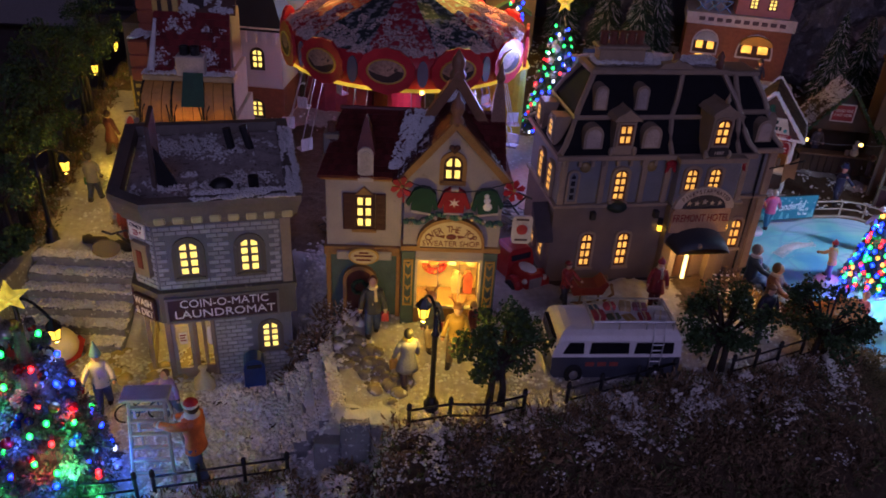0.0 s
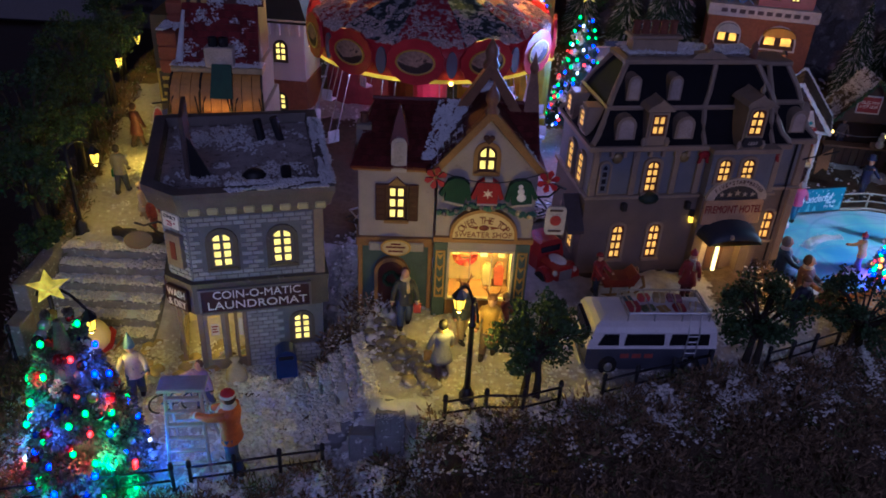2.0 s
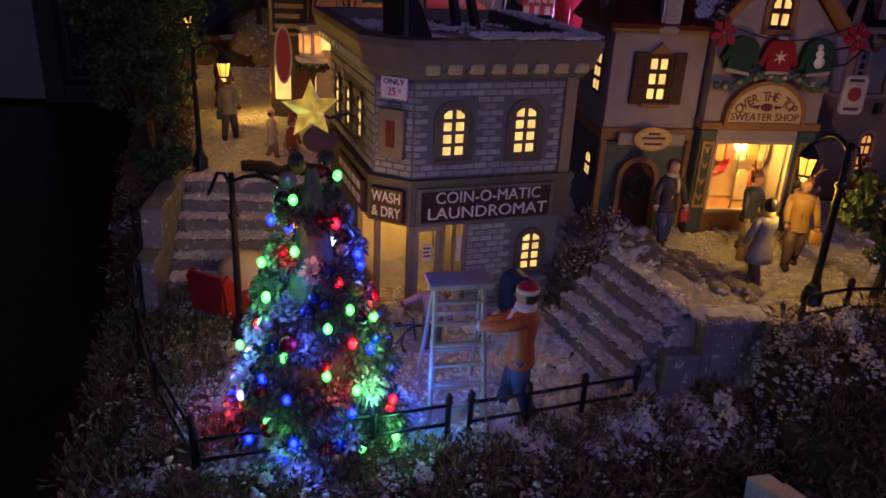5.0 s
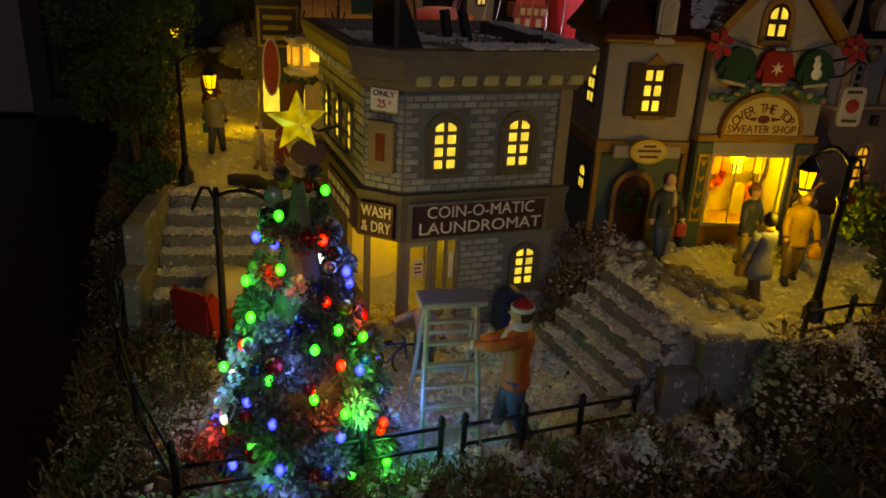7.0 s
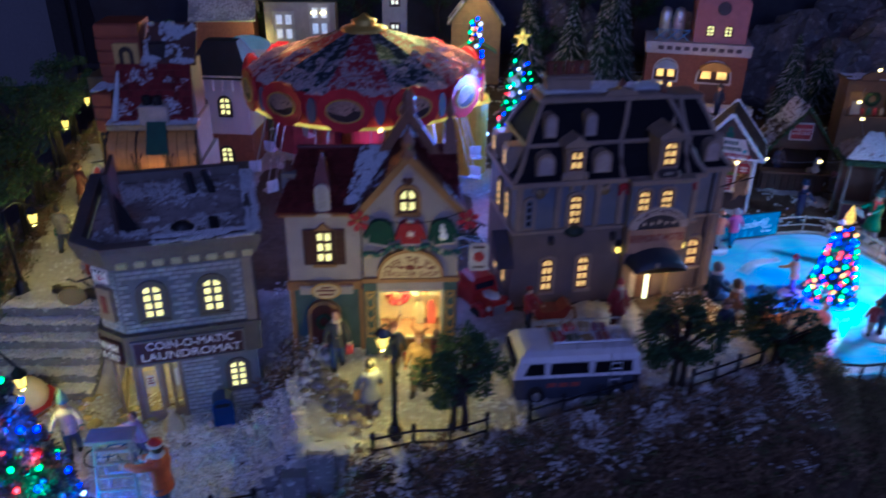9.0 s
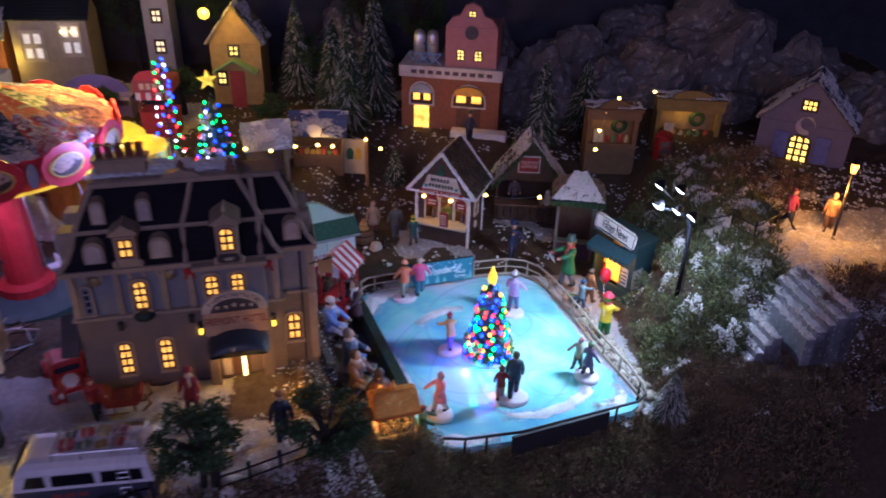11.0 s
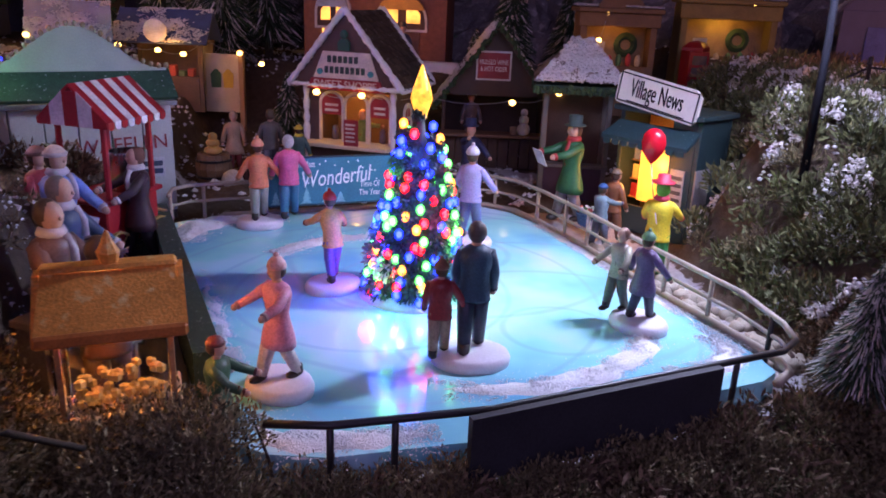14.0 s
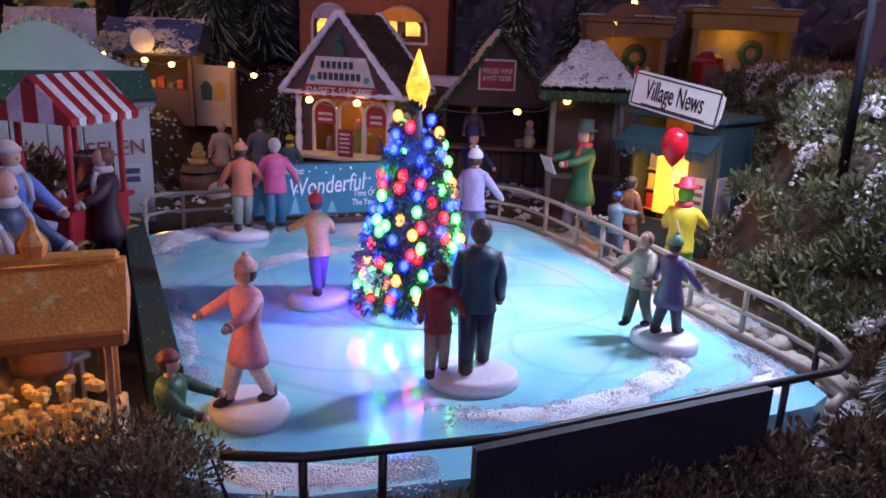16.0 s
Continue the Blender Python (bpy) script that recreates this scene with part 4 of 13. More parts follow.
def laundromat():
    m = pose(-0.206, 0.596, 0.0, 0, 0, 14)
    h = thing("laundromat", m, "grey brick corner laundromat with lit windows and a snowy flat roof", "miniature building")
    mortar = stuff_mat("mortar", (0.16, 0.17, 0.19), 0.8, var=0.3, bump=0.5)
    brick = stuff_mat("grey_brick", (0.30, 0.32, 0.35), 0.6, var=0.3, coarse=110, bump=0.5, per_piece=0.22)
    trim = stuff_mat("olive_trim", (0.115, 0.105, 0.085), 0.6, var=0.3, coarse=60, bump=0.4, other=(0.3, 0.28, 0.25), cover=-0.1)
    tan = stuff_mat("tan_trim", (0.24, 0.20, 0.15), 0.55, var=0.25, bump=0.3)
    dark = stuff_mat("dark_roof_trim", (0.15, 0.13, 0.115), 0.6, var=0.3, bump=0.4)
    plan = [(-0.031, 0.0), (0.085, 0.0), (0.085, 0.165), (-0.052, 0.165), (-0.052, 0.020)]

    def grown(d):
        return [(-0.031 - d * 0.45, -d), (0.085 + d, -d), (0.085 + d, 0.165 + d), (-0.052 - d, 0.165 + d), (-0.052 - d, 0.020 - d * 0.45)]
    # upper storey; lower storey set back at the corner for the shop window
    part("wall", Geo().prism(plan, 0.134, 0.207, "xy"), mortar, h)
    low = Geo()
    low.prism([(0.012, 0.001), (0.084, 0.001), (0.084, 0.16), (0.012, 0.16)], 0.026, 0.1075, "xy")
    low.prism([(-0.05, 0.075), (0.0118, 0.075), (0.0118, 0.16), (-0.05, 0.16)], 0.026, 0.1075, "xy")
    part("ground_floor_wall", low, mortar, h)
    part("plinth", Geo().prism(grown(0.002), 0.018, 0.032, "xy"), trim, h)
    # brick facing: front, chamfer and long side
    front = Matrix.Identity(4)
    brick_wall(h, -0.0305, 0.0782, 0.1395, 0.2055, 0.0, brick, front, holes=((-0.0165, 0.0105, 0.1500, 0.192), (0.0365, 0.0635, 0.1500, 0.192)))
    ch = pose(-0.052, 0.020, 0, 0, 0, math.degrees(math.atan2(-0.020, 0.021)))
    chl = math.hypot(0.021, 0.020)
    brick_wall(h, 0.0004, chl - 0.0004, 0.1395, 0.2055, 0.0, brick, ch, size=(0.0096, 0.0046))
    side = pose(-0.052, 0.165, 0, 0, 0, -90)
    brick_wall(h, 0.0, 0.1448, 0.1395, 0.2055, 0.0, brick, side, holes=((0.022, 0.040, 0.150, 0.190), (0.060, 0.078, 0.150, 0.190), (0.098, 0.116, 0.150, 0.190)), size=(0.0117, 0.0066))
    brick_wall(h, 0.0125, 0.0835, 0.033, 0.104, 0.001, brick, front, holes=((0.050, 0.077, 0.058, 0.100),))
    # trims
    part("corner_pilaster", Geo().box((0.0785, -0.0024, 0.126), (0.0875, 0.004, 0.209)), tan, h)
    part("ledge", Geo().prism(grown(0.0055), 0.1335, 0.1385, "xy"), trim, h)
    part("sign_band", Geo().prism(grown(0.0045), 0.1055, 0.1334, "xy"), trim, h)
    prof = [(0.004, 0.2065), (0.006, 0.2115), (0.009, 0.2135), (0.0105, 0.2205), (0.0130, 0.2275), (0.0130, 0.2325)]
    g = Geo()
    g.loft([[(u, v, w) for u, v in grown(d)] for d, w in prof], caps=False)
    g.loft([[(u, v, w) for u, v in grown(d)] for d, w in ((0.0130, 0.2325), (0.002, 0.2330), (0.001, 0.2235))], caps=False)
    part("cornice", g, dark, h)
    dent = glow("lit_dentil_glass", (0.55, 0.48, 0.26), 0.06, var=0.3)
    for k in range(8):
        u = -0.027 + k * 0.0153
        part("dentil", Geo().box((u, -0.0112, 0.2105), (u + 0.0095, -0.004, 0.2170), 0.0012), dent, h)
    for k in range(11):
        part("dentil", Geo().box((-0.0632, 0.024 + k * 0.0128, 0.2105), (-0.056, 0.0315 + k * 0.0128, 0.2170), 0.0012), dent, h)
    # snowy roof
    g = Geo()
    n = 26
    vs = [(-0.052 + 0.138 * i / n, 0.002 + 0.164 * j / n, 0.2225 + 0.0035 * noise.noise((i * 0.5, j * 0.5, 5)) + 0.0012 * noise.noise((i * 1.9, j * 1.9, 1))) for j in range(n + 1) for i in range(n + 1)]
    g.add(vs, [(j * (n + 1) + i, j * (n + 1) + i + 1, (j + 1) * (n + 1) + i + 1, (j + 1) * (n + 1) + i) for j in range(n) for i in range(n)])
    part("roof", g, ROOF_SNOW, h, "flat roof under uneven snow", smooth=True)
    snow_patch(h, [(-0.048, 0.004, 0.2235), (0.084, 0.004, 0.2235), (0.084, 0.162, 0.2235), (-0.048, 0.162, 0.2235)], 51, 0.02, size=1.3)
    snow_patch(h, [(0.005, -0.016, 0.2325), (0.092, -0.016, 0.2325), (0.092, 0.004, 0.2325), (0.005, 0.004, 0.2325)], 52, 0.1, size=1.2)
    snow_patch(h, [(0.086, -0.010, 0.2325), (0.100, -0.010, 0.2325), (0.100, 0.150, 0.2325), (0.086, 0.150, 0.2325)], 53, 0.15, size=1.2)
    black = stuff_mat("black_vent", (0.015, 0.015, 0.018), 0.4, var=0.3)
    for u, v, lean in ((0.040, 0.118, -0.004), (0.058, 0.122, -0.006)):
        part("vent_pipe", Geo().tube([(u, v, 0.222), (u + lean, v + 0.002, 0.246)], 0.0042, 10), black, h)
    part("dome_vent", Geo().ball((0.030, 0.030, 0.222), (0.0125, 0.009, 0.012), 14, 6, low=0.0), black, h, smooth=True)
    part("stub_pipe", Geo().lathe([(0.0048, 0.221), (0.0048, 0.234), (0.0036, 0.2345), (0.0036, 0.226)], 12, (0.058, 0.030, 0)), black, h)
    # billboard seen on edge with struts
    bb = part("roof_sign", Geo().box((-0.0295, 0.034, 0.224), (-0.0255, 0.088, 0.283), 0.0006), stuff_mat("sign_back", (0.10, 0.07, 0.06), 0.6, var=0.3), h, "dark board of the roof sign")
    for v in (0.036,):
        part("brace", Geo().prism([(-0.0248, 0.2235), (-0.006, 0.2235), (-0.007, 0.2250), (-0.021, 0.258), (-0.0248, 0.264)], v, v + 0.0025), black, bb, "dark triangular brace")
    # windows
    for u in (-0.003, 0.050):
        window(h, u - 0.0088, u + 0.0088, 0.1535, 0.1870, -0.0002, 2, 4, PALE_YELLOW, dark, surround=trim, lip=0.0042, sill=trim)
    window(h, 0.0555, 0.0715, 0.0630, 0.0920, 0.0008, 2, 4, PALE_YELLOW, dark, surround=trim, lip=0.003)
    for u in (0.031, 0.069, 0.107):
        window(h, u - 0.005, u + 0.005, 0.154, 0.183, -0.0002, 1, 3, PALE_YELLOW, dark, surround=trim, lip=0.003, m=side)
    # shop front at the corner: openings, glass, door and a lit room
    cream = stuff_mat("cream_interior", (0.62, 0.55, 0.30), 0.7, var=0.15)
    g = Geo()
    g.box((-0.049, 0.0730, 0.0321), (0.0115, 0.0748, 0.105), 0.0003)
    part("back_wall", g, cream, h, "cream wall of the lit shop")
    part("shop_floor", Geo().box((-0.0505, 0.002, 0.0322), (0.0115, 0.0728, 0.0336), 0.0002), paint((0.3, 0.25, 0.18), 0.5), h)
    for a, b in (((-0.0325, 0.0, 0.032), (-0.0275, 0.004, 0.1054)), ((-0.008, 0.0, 0.032), (-0.0045, 0.004, 0.1054)), ((0.0005, 0.0, 0.032), (0.0035, 0.004, 0.1054)), ((0.0085, 0.0, 0.032), (0.0119, 0.004, 0.1054)), ((-0.0515, 0.0165, 0.032), (-0.0475, 0.0215, 0.1054)), ((-0.0515, 0.071, 0.032), (-0.0475, 0.0755, 0.1054))):
        part("mullion", Geo().box(a, b, 0.0004), tan, h)
    part("stall_riser", Geo().box((-0.0512, 0.0217, 0.032), (-0.0485, 0.0708, 0.056), 0.0004), tan, h)
    part("stall_riser", Geo().box((-0.0043, 0.0005, 0.032), (0.0084, 0.0030, 0.048), 0.0004), tan, h)
    door_paint = stuff_mat("door_grey", (0.28, 0.26, 0.24), 0.5, var=0.2)
    dr = part("door", Geo().ring([(-0.0272, 0.0335), (-0.0082, 0.0335), (-0.0082, 0.1035), (-0.0272, 0.1035)], [(-0.0238, 0.047), (-0.0116, 0.047), (-0.0116, 0.099), (-0.0238, 0.099)], 0.0010, 0.0032), door_paint, h, "panelled glazed door")
    part("kick_panel", Geo().box((-0.0236, 0.0015, 0.0376), (-0.0118, 0.0028, 0.0466), 0.0003), door_paint, dr)
    part("handle", Geo().tube([(-0.0105, -0.0004, 0.065), (-0.0105, -0.0004, 0.074)], 0.0005, 5), STEEL, dr, "steel handle")
    paper = paint((0.72, 0.72, 0.74), 0.6, var=0.1)
    ink = paint((0.25, 0.03, 0.04), 0.5)
    part("notice", Geo().box((-0.0212, 0.0009, 0.076), (-0.0140, 0.0013, 0.089), 0.0001), paper, dr)
    for k, w in enumerate((0.0795, 0.0825, 0.0855)):
        part("print_bar", Geo().box((-0.0204, 0.0005, w), (-0.0150 - 0.001 * (k % 2), 0.0008, w + 0.0013), 0), ink, dr)
    g = Geo().box((-0.004, 0.0022, 0.078), (0.0, 0.0026, 0.092), 0)
    # corner window poster
    p = part("poster", Geo().box((0.0046, -0.0002, 0.074), (0.0078, 0.0004, 0.094), 0.0001), paper, h)
    # signs
    board = stuff_mat("sign_brown", (0.055, 0.022, 0.022), 0.4, var=0.25)
    grey_rim = paint((0.16, 0.15, 0.15), 0.5)
    white = paint((0.78, 0.78, 0.80), 0.5, var=0.08)
    sg = part("sign", Geo().box((-0.0265, -0.0072, 0.1085), (0.0715, -0.0046, 0.1318), 0.0004), board, h, "dark brown sign board with pale capitals")
    g = Geo().ring([(-0.0285, 0.1065), (0.0735, 0.1065), (0.0735, 0.1335), (-0.0285, 0.1335)], [(-0.0263, 0.1087), (0.0713, 0.1087), (0.0713, 0.1316), (-0.0263, 0.1316)], -0.0048, -0.0086)
    part("rim", g, grey_rim, sg)
    text("COIN-O-MATIC", 0.0118, white, sg, on_front(0.024, 0.1258, -0.0074), width=0.079)
    text("LAUNDROMAT", 0.0118, white, sg, on_front(0.024, 0.1145, -0.0074), width=0.077)
    s2 = part("corner_sign", Geo().box((0.0018, -0.0092, 0.1085), (chl - 0.0018, -0.0054, 0.1318), 0.0004), board, h, "dark brown corner sign", m=ch)
    text("WASH\n& DRY", 0.0108, white, s2, on_front(chl / 2, 0.1202, -0.0094), width=0.0225)
    s3 = part("side_sign", Geo().box((0.060, -0.0075, 0.1085), (0.1425, -0.0046, 0.1318), 0.0004), board, h, "dark brown side sign with worn lettering", m=side)
    for k in range(2):
        for j in range(5):
            a = 0.066 + j * 0.0145
            part("print_bar", Geo().box((a, -0.0080, 0.1125 + k * 0.010), (a + 0.0105, -0.0074, 0.1185 + k * 0.010), 0.0002), white, s3)
    s4 = part("price_sign", Geo().box((0.0070, -0.0058, 0.1930), (0.0262, -0.0040, 0.2070), 0.0003), white, h, "small white price sign", m=ch)
    red = paint((0.45, 0.02, 0.09), 0.5)
    text("ONLY", 0.0050, paint((0.02, 0.02, 0.08), 0.5), s4, on_front(0.0166, 0.2040, -0.0059), width=0.0135)
    text("25", 0.0072, red, s4, on_front(0.0152, 0.1975, -0.0059), width=0.0078)
    text("c", 0.0042, red, s4, on_front(0.0212, 0.1992, -0.0059), width=0.0027)
    part("meter_box", Geo().box((0.005, -0.0052, 0.152), (0.024, 0.0, 0.186), 0.0006), tan, h, "tan wall box", m=ch)
    part("box_slot", Geo().box((0.011, -0.0058, 0.160), (0.0175, -0.0050, 0.178), 0.0002), paint((0.16, 0.02, 0.02), 0.5), h, "dark red slot panel", m=ch)
    # hanging sign bracket on the long side
    br = part("bracket", Geo().tube([(-0.053, 0.060, 0.166), (-0.062, 0.060, 0.171), (-0.075, 0.060, 0.168), (-0.083, 0.060, 0.172)], 0.0011, 6).tube([(-0.053, 0.060, 0.150), (-0.062, 0.060, 0.158), (-0.070, 0.060, 0.168)], 0.0011, 6), IRON, h, "scrolled black iron bracket")
    part("hanging_sign", Geo().prism([(-0.082 + 0.013 * math.cos(i * math.pi / 8), 0.153 + 0.010 * math.sin(i * math.pi / 8)) for i in range(16)], 0.0592, 0.0608), board, br, "oval dark hanging sign")
    part("planter", Geo().box((-0.056, 0.036, 0.034), (-0.0522, 0.060, 0.045), 0.0006), tan, h)
    return h


laundromat()
lamp("laundromat_lamp", "POINT", tuple(pose(-0.206, 0.596, 0, 0, 0, 14) @ Vector((-0.018, 0.040, 0.088))), 0.06, YELLOW, 0.006)


# ---- sweater shop ----
def tile_roof(parent, corners, rows, cols, mat, name="roof_tile", thick=0.0012, lift=0.0010):
    """Courses of tiles on the slope between eave (a, b) and ridge (d, c), joined into one sheet of real tiles."""
    a, b, c, d = [Vector(p) for p in corners]
    nrm = (b - a).cross(d - a).normalized()
    if nrm.z < 0:
        nrm = -nrm
    g = Geo()
    r = random.Random(rows * cols)
    for k in range(rows):
        t0, t1 = k / rows, (k + 1.22) / rows
        for i in range(cols):
            s0, s1 = (i + (0.5 if k % 2 else 0)) / cols, (i + 0.94 + (0.5 if k % 2 else 0)) / cols
            if s0 >= 1:
                continue
            s1 = min(s1, 1.0)
            P = lambda s, t: a.lerp(b, s).lerp(d.lerp(c, s), min(t, 1.0))
            h0 = nrm * (lift + thick + r.uniform(0, 0.0004))
            h1 = nrm * 0.0003
            q = [P(s0, t0) + h0, P(s1, t0) + h0, P(s1, t1) + h1, P(s0, t1) + h1]
            w = [P(s0, t0), P(s1, t0)]
            g.add([tuple(p) for p in q + w], [(0, 1, 2, 3), (4, 5, 1, 0)])
    return tagged(part(name, g, mat, parent), kind="stuff")


def slab(parent, name, corners, mat, thick=0.0025, label=""):
    a, b, c, d = [Vector(p) for p in corners]
    n = (b - a).cross(d - a).normalized()
    if n.z < 0:
        n = -n
    lo = [tuple(p - n * thick) for p in (a, b, c, d)]
    return part(name, Geo().add([tuple(p) for p in (a, b, c, d)] + lo, [(0, 1, 2, 3), (7, 6, 5, 4), (0, 4, 5, 1), (1, 5, 6, 2), (2, 6, 7, 3), (3, 7, 4, 0)]), mat, parent, label)


def sweater_shop():
    m = pose(-0.055, 0.640, 0.0, 0, 0, 1.5)
    h = thing("sweater_shop", m, "cream half-timbered sweater shop with red tiled roof and lit display", "miniature building")
    cream = stuff_mat("cream_plaster", (0.34, 0.30, 0.27), 0.65, var=0.2, coarse=60, bump=0.4, other=(0.25, 0.21, 0.18), cover=-0.1)
    wood = stuff_mat("ochre_wood", (0.30, 0.16, 0.05), 0.55, var=0.3, coarse=60, bump=0.3)
    teal = stuff_mat("teal_panel", (0.07, 0.11, 0.10), 0.5, var=0.3, bump=0.2)
    brown = stuff_mat("dark_shutter", (0.06, 0.022, 0.016), 0.55, var=0.3)
    tiles = stuff_mat("red_roof_tiles", (0.105, 0.020, 0.018), 0.5, var=0.4, coarse=60, bump=0.3, per_island=0.35)
    gold = stuff_mat("gold_paint", (0.50, 0.32, 0.08), 0.4, metal=0.3, var=0.25)
    base = 0.083
    # left wing
    part("wing_wall", Geo().box((-0.0365, 0.0, 0.160), (0.034, 0.085, 0.236), 0.0006), cream, h)
    part("wing_base", Geo().box((-0.0345, 0.002, base - 0.006), (0.034, 0.085, 0.157), 0.0006), teal, h)
    part("beam", Geo().box((-0.039, -0.004, 0.1572), (0.0335, 0.086, 0.1665), 0.0008), wood, h)
    part("eave", Geo().box((-0.041, -0.0055, 0.2360), (0.036, 0.088, 0.2405), 0.0008), wood, h)
    for u in (-0.0375, 0.0300):
        part("corner_post", Geo().box((u, -0.0022, base), (u + 0.0045, 0.003, 0.157), 0.0005), wood, h)
    window(h, -0.0085, 0.0065, 0.1865, 0.2190, -0.0002, 2, 3, PALE_YELLOW, brown, flat=True, surround=brown, lip=0.0015, sill=wood)
    for u in (-0.0205, 0.0095):
        sh = part("shutter", Geo().box((u, -0.0030, 0.1845), (u + 0.0095, -0.0004, 0.2220), 0.0005), brown, h)
        for k in range(5):
            part("louvre", Geo().box((u + 0.0012, -0.0038, 0.1875 + k * 0.0066), (u + 0.0083, -0.0031, 0.1915 + k * 0.0066), 0.0003), brown, sh)
    part("window_crest", Geo().prism([(-0.009, 0.2212), (0.007, 0.2212), (-0.001, 0.2290)], -0.0004, -0.0034), wood, h)
    # arched door with its wreath
    part("door", Geo().prism(arch(-0.018, 0.008, base, 0.1405), -0.0002, -0.0008), paint((0.10, 0.03, 0.015), 0.5), h, "dark red arched door")
    part("door_surround", Geo().ring(arch(-0.0215, 0.0115, base, 0.1445), arch(-0.018, 0.008, base + 0.0002, 0.1405), 0.0016, -0.0038), wood, h)
    g = Geo()
    r = random.Random(2)
    for k in range(60):
        a = k / 60 * 2 * math.pi
        g.ball((-0.005 + 0.0068 * math.cos(a) + r.uniform(-1, 1) * 0.001, -0.0030 + r.uniform(-1, 1) * 0.001, 0.120 + 0.0068 * math.sin(a) + r.uniform(-1, 1) * 0.001), 0.0018, 5, 3)
    part("wreath", g, LEAF, h, "small green wreath")
    # oval sign over the door
    part("sign_arm", Geo().box((-0.0265, -0.0085, 0.1545), (0.0255, -0.0062, 0.1640), 0.0012), cream, h)
    ov = part("oval_sign", Geo().prism([(-0.0008 + 0.0145 * math.cos(i * math.pi / 10), 0.1602 + 0.0090 * math.sin(i * math.pi / 10)) for i in range(20)], -0.0088, -0.0112), gold, h, "gilt oval sign with dark lettering")
    part("face", Geo().prism([(-0.0008 + 0.0125 * math.cos(i * math.pi / 10), 0.1602 + 0.0073 * math.sin(i * math.pi / 10)) for i in range(20)], -0.0113, -0.0117), paint((0.55, 0.45, 0.25), 0.5), ov)
    for w, hw in ((0.1645, 0.0045), (0.1612, 0.009), (0.1568, 0.007)):
        part("print_bar", Geo().box((-0.0008 - hw, -0.0121, w - 0.0009), (-0.0008 + hw, -0.0118, w + 0.0009), 0), paint((0.12, 0.02, 0.015), 0.5), ov)
    # bay with its gable
    gab = [(0.036, 0.160), (0.126, 0.160), (0.126, 0.240), (0.0790, 0.2900), (0.036, 0.240)]
    part("gable_wall", Geo().prism(gab, 0.060, -0.010), cream, h)
    for s in (0, 1):
        u0, u1 = ((0.0295, 0.0790), (0.1325, 0.0790))[s]
        part("barge_board", Geo().prism([(u0, 0.2355), (u1, 0.2935), (u1, 0.3030), (u0 + (-0.003 if s == 0 else 0.003), 0.2415)], -0.0098, -0.0195), wood, h, "broad ochre gable board")
    part("finial", Geo().lathe([(0.0055, 0.296), (0.0068, 0.301), (0.0040, 0.305), (0.0062, 0.310), (0.0058, 0.315), (0.0020, 0.321), (0.0004, 0.326)], 10, (0.079, -0.014, 0)), stuff_mat("finial_bronze", (0.22, 0.10, 0.06), 0.45, var=0.3), h, smooth=True)
    window(h, 0.0712, 0.0862, 0.2430, 0.2660, -0.0102, 2, 2, PALE_YELLOW, brown, surround=wood, lip=0.0034, sill=wood)
    part("heart", Geo().ball((0.0765, -0.0130, 0.2748), (0.0028, 0.0015, 0.0028), 8, 5).ball((0.0812, -0.0130, 0.2748), (0.0028, 0.0015, 0.0028), 8, 5).prism([(0.0742, 0.2738), (0.0834, 0.2738), (0.0788, 0.2690)], -0.0118, -0.0142), brown, h)
    # ground floor of the bay with a real lit recess
    for u0, u1 in ((0.0350, 0.0480), (0.1125, 0.1260)):
        pl = part("pilaster", Geo().box((u0, -0.0125, base - 0.006), (u1, 0.0, 0.1685), 0.0008), teal, h, "dark teal panelled pilaster")
        part("panel", Geo().ring([(u0 + 0.002, 0.108), (u1 - 0.002, 0.108), (u1 - 0.002, 0.160), (u0 + 0.002, 0.160)], [(u0 + 0.0034, 0.110), (u1 - 0.0034, 0.110), (u1 - 0.0034, 0.158), (u0 + 0.0034, 0.158)], -0.0123, -0.0140), gold, pl)
        c = (u0 + u1) / 2
        for k in range(4):
            w = 0.116 + k * 0.0125
            part("leaf_ornament", Geo().prism([(c - 0.0038, w + 0.004), (c, w - 0.003), (c + 0.0038, w + 0.004), (c, w + 0.0012)], -0.0124, -0.0138), gold, pl)
    part("stall_riser", Geo().box((0.0482, -0.0105, base - 0.006), (0.1123, 0.0, 0.1030), 0.0006), wood, h)
    part("fascia", Geo().box((0.034, -0.0135, 0.1690), (0.128, 0.0, 0.1745), 0.0007), wood, h)
    part("display_back", Geo().box((0.0485, 0.0300, 0.090), (0.1120, 0.0315, 0.170), 0.0003), stuff_mat("cream_display", (0.80, 0.66, 0.20), 0.7, var=0.15), h)
    part("display_side", Geo().box((0.0470, 0.0002, 0.090), (0.0483, 0.0318, 0.1602), 0.0002), cream, h)
    part("display_side", Geo().box((0.1122, 0.0002, 0.090), (0.1135, 0.0318, 0.1602), 0.0002), cream, h)
    part("display_floor", Geo().box((0.0485, -0.009, 0.0985), (0.1120, 0.0298, 0.1029), 0.0002), wood, h)
    fr = part("shop_window", Geo().ring([(0.0482, 0.1032), (0.1123, 0.1032), (0.1123, 0.1600), (0.0482, 0.1600)], [(0.0505, 0.1055), (0.1100, 0.1055), (0.1100, 0.1575), (0.0505, 0.1575)], -0.0070, -0.0108), paint((0.5, 0.45, 0.34), 0.5), h)
    gp = part("glass", Geo().box((0.0505, -0.0088, 0.1055), (0.1100, -0.0082, 0.1575), 0), clear("window_glass"), fr)
    gp.visible_shadow = False
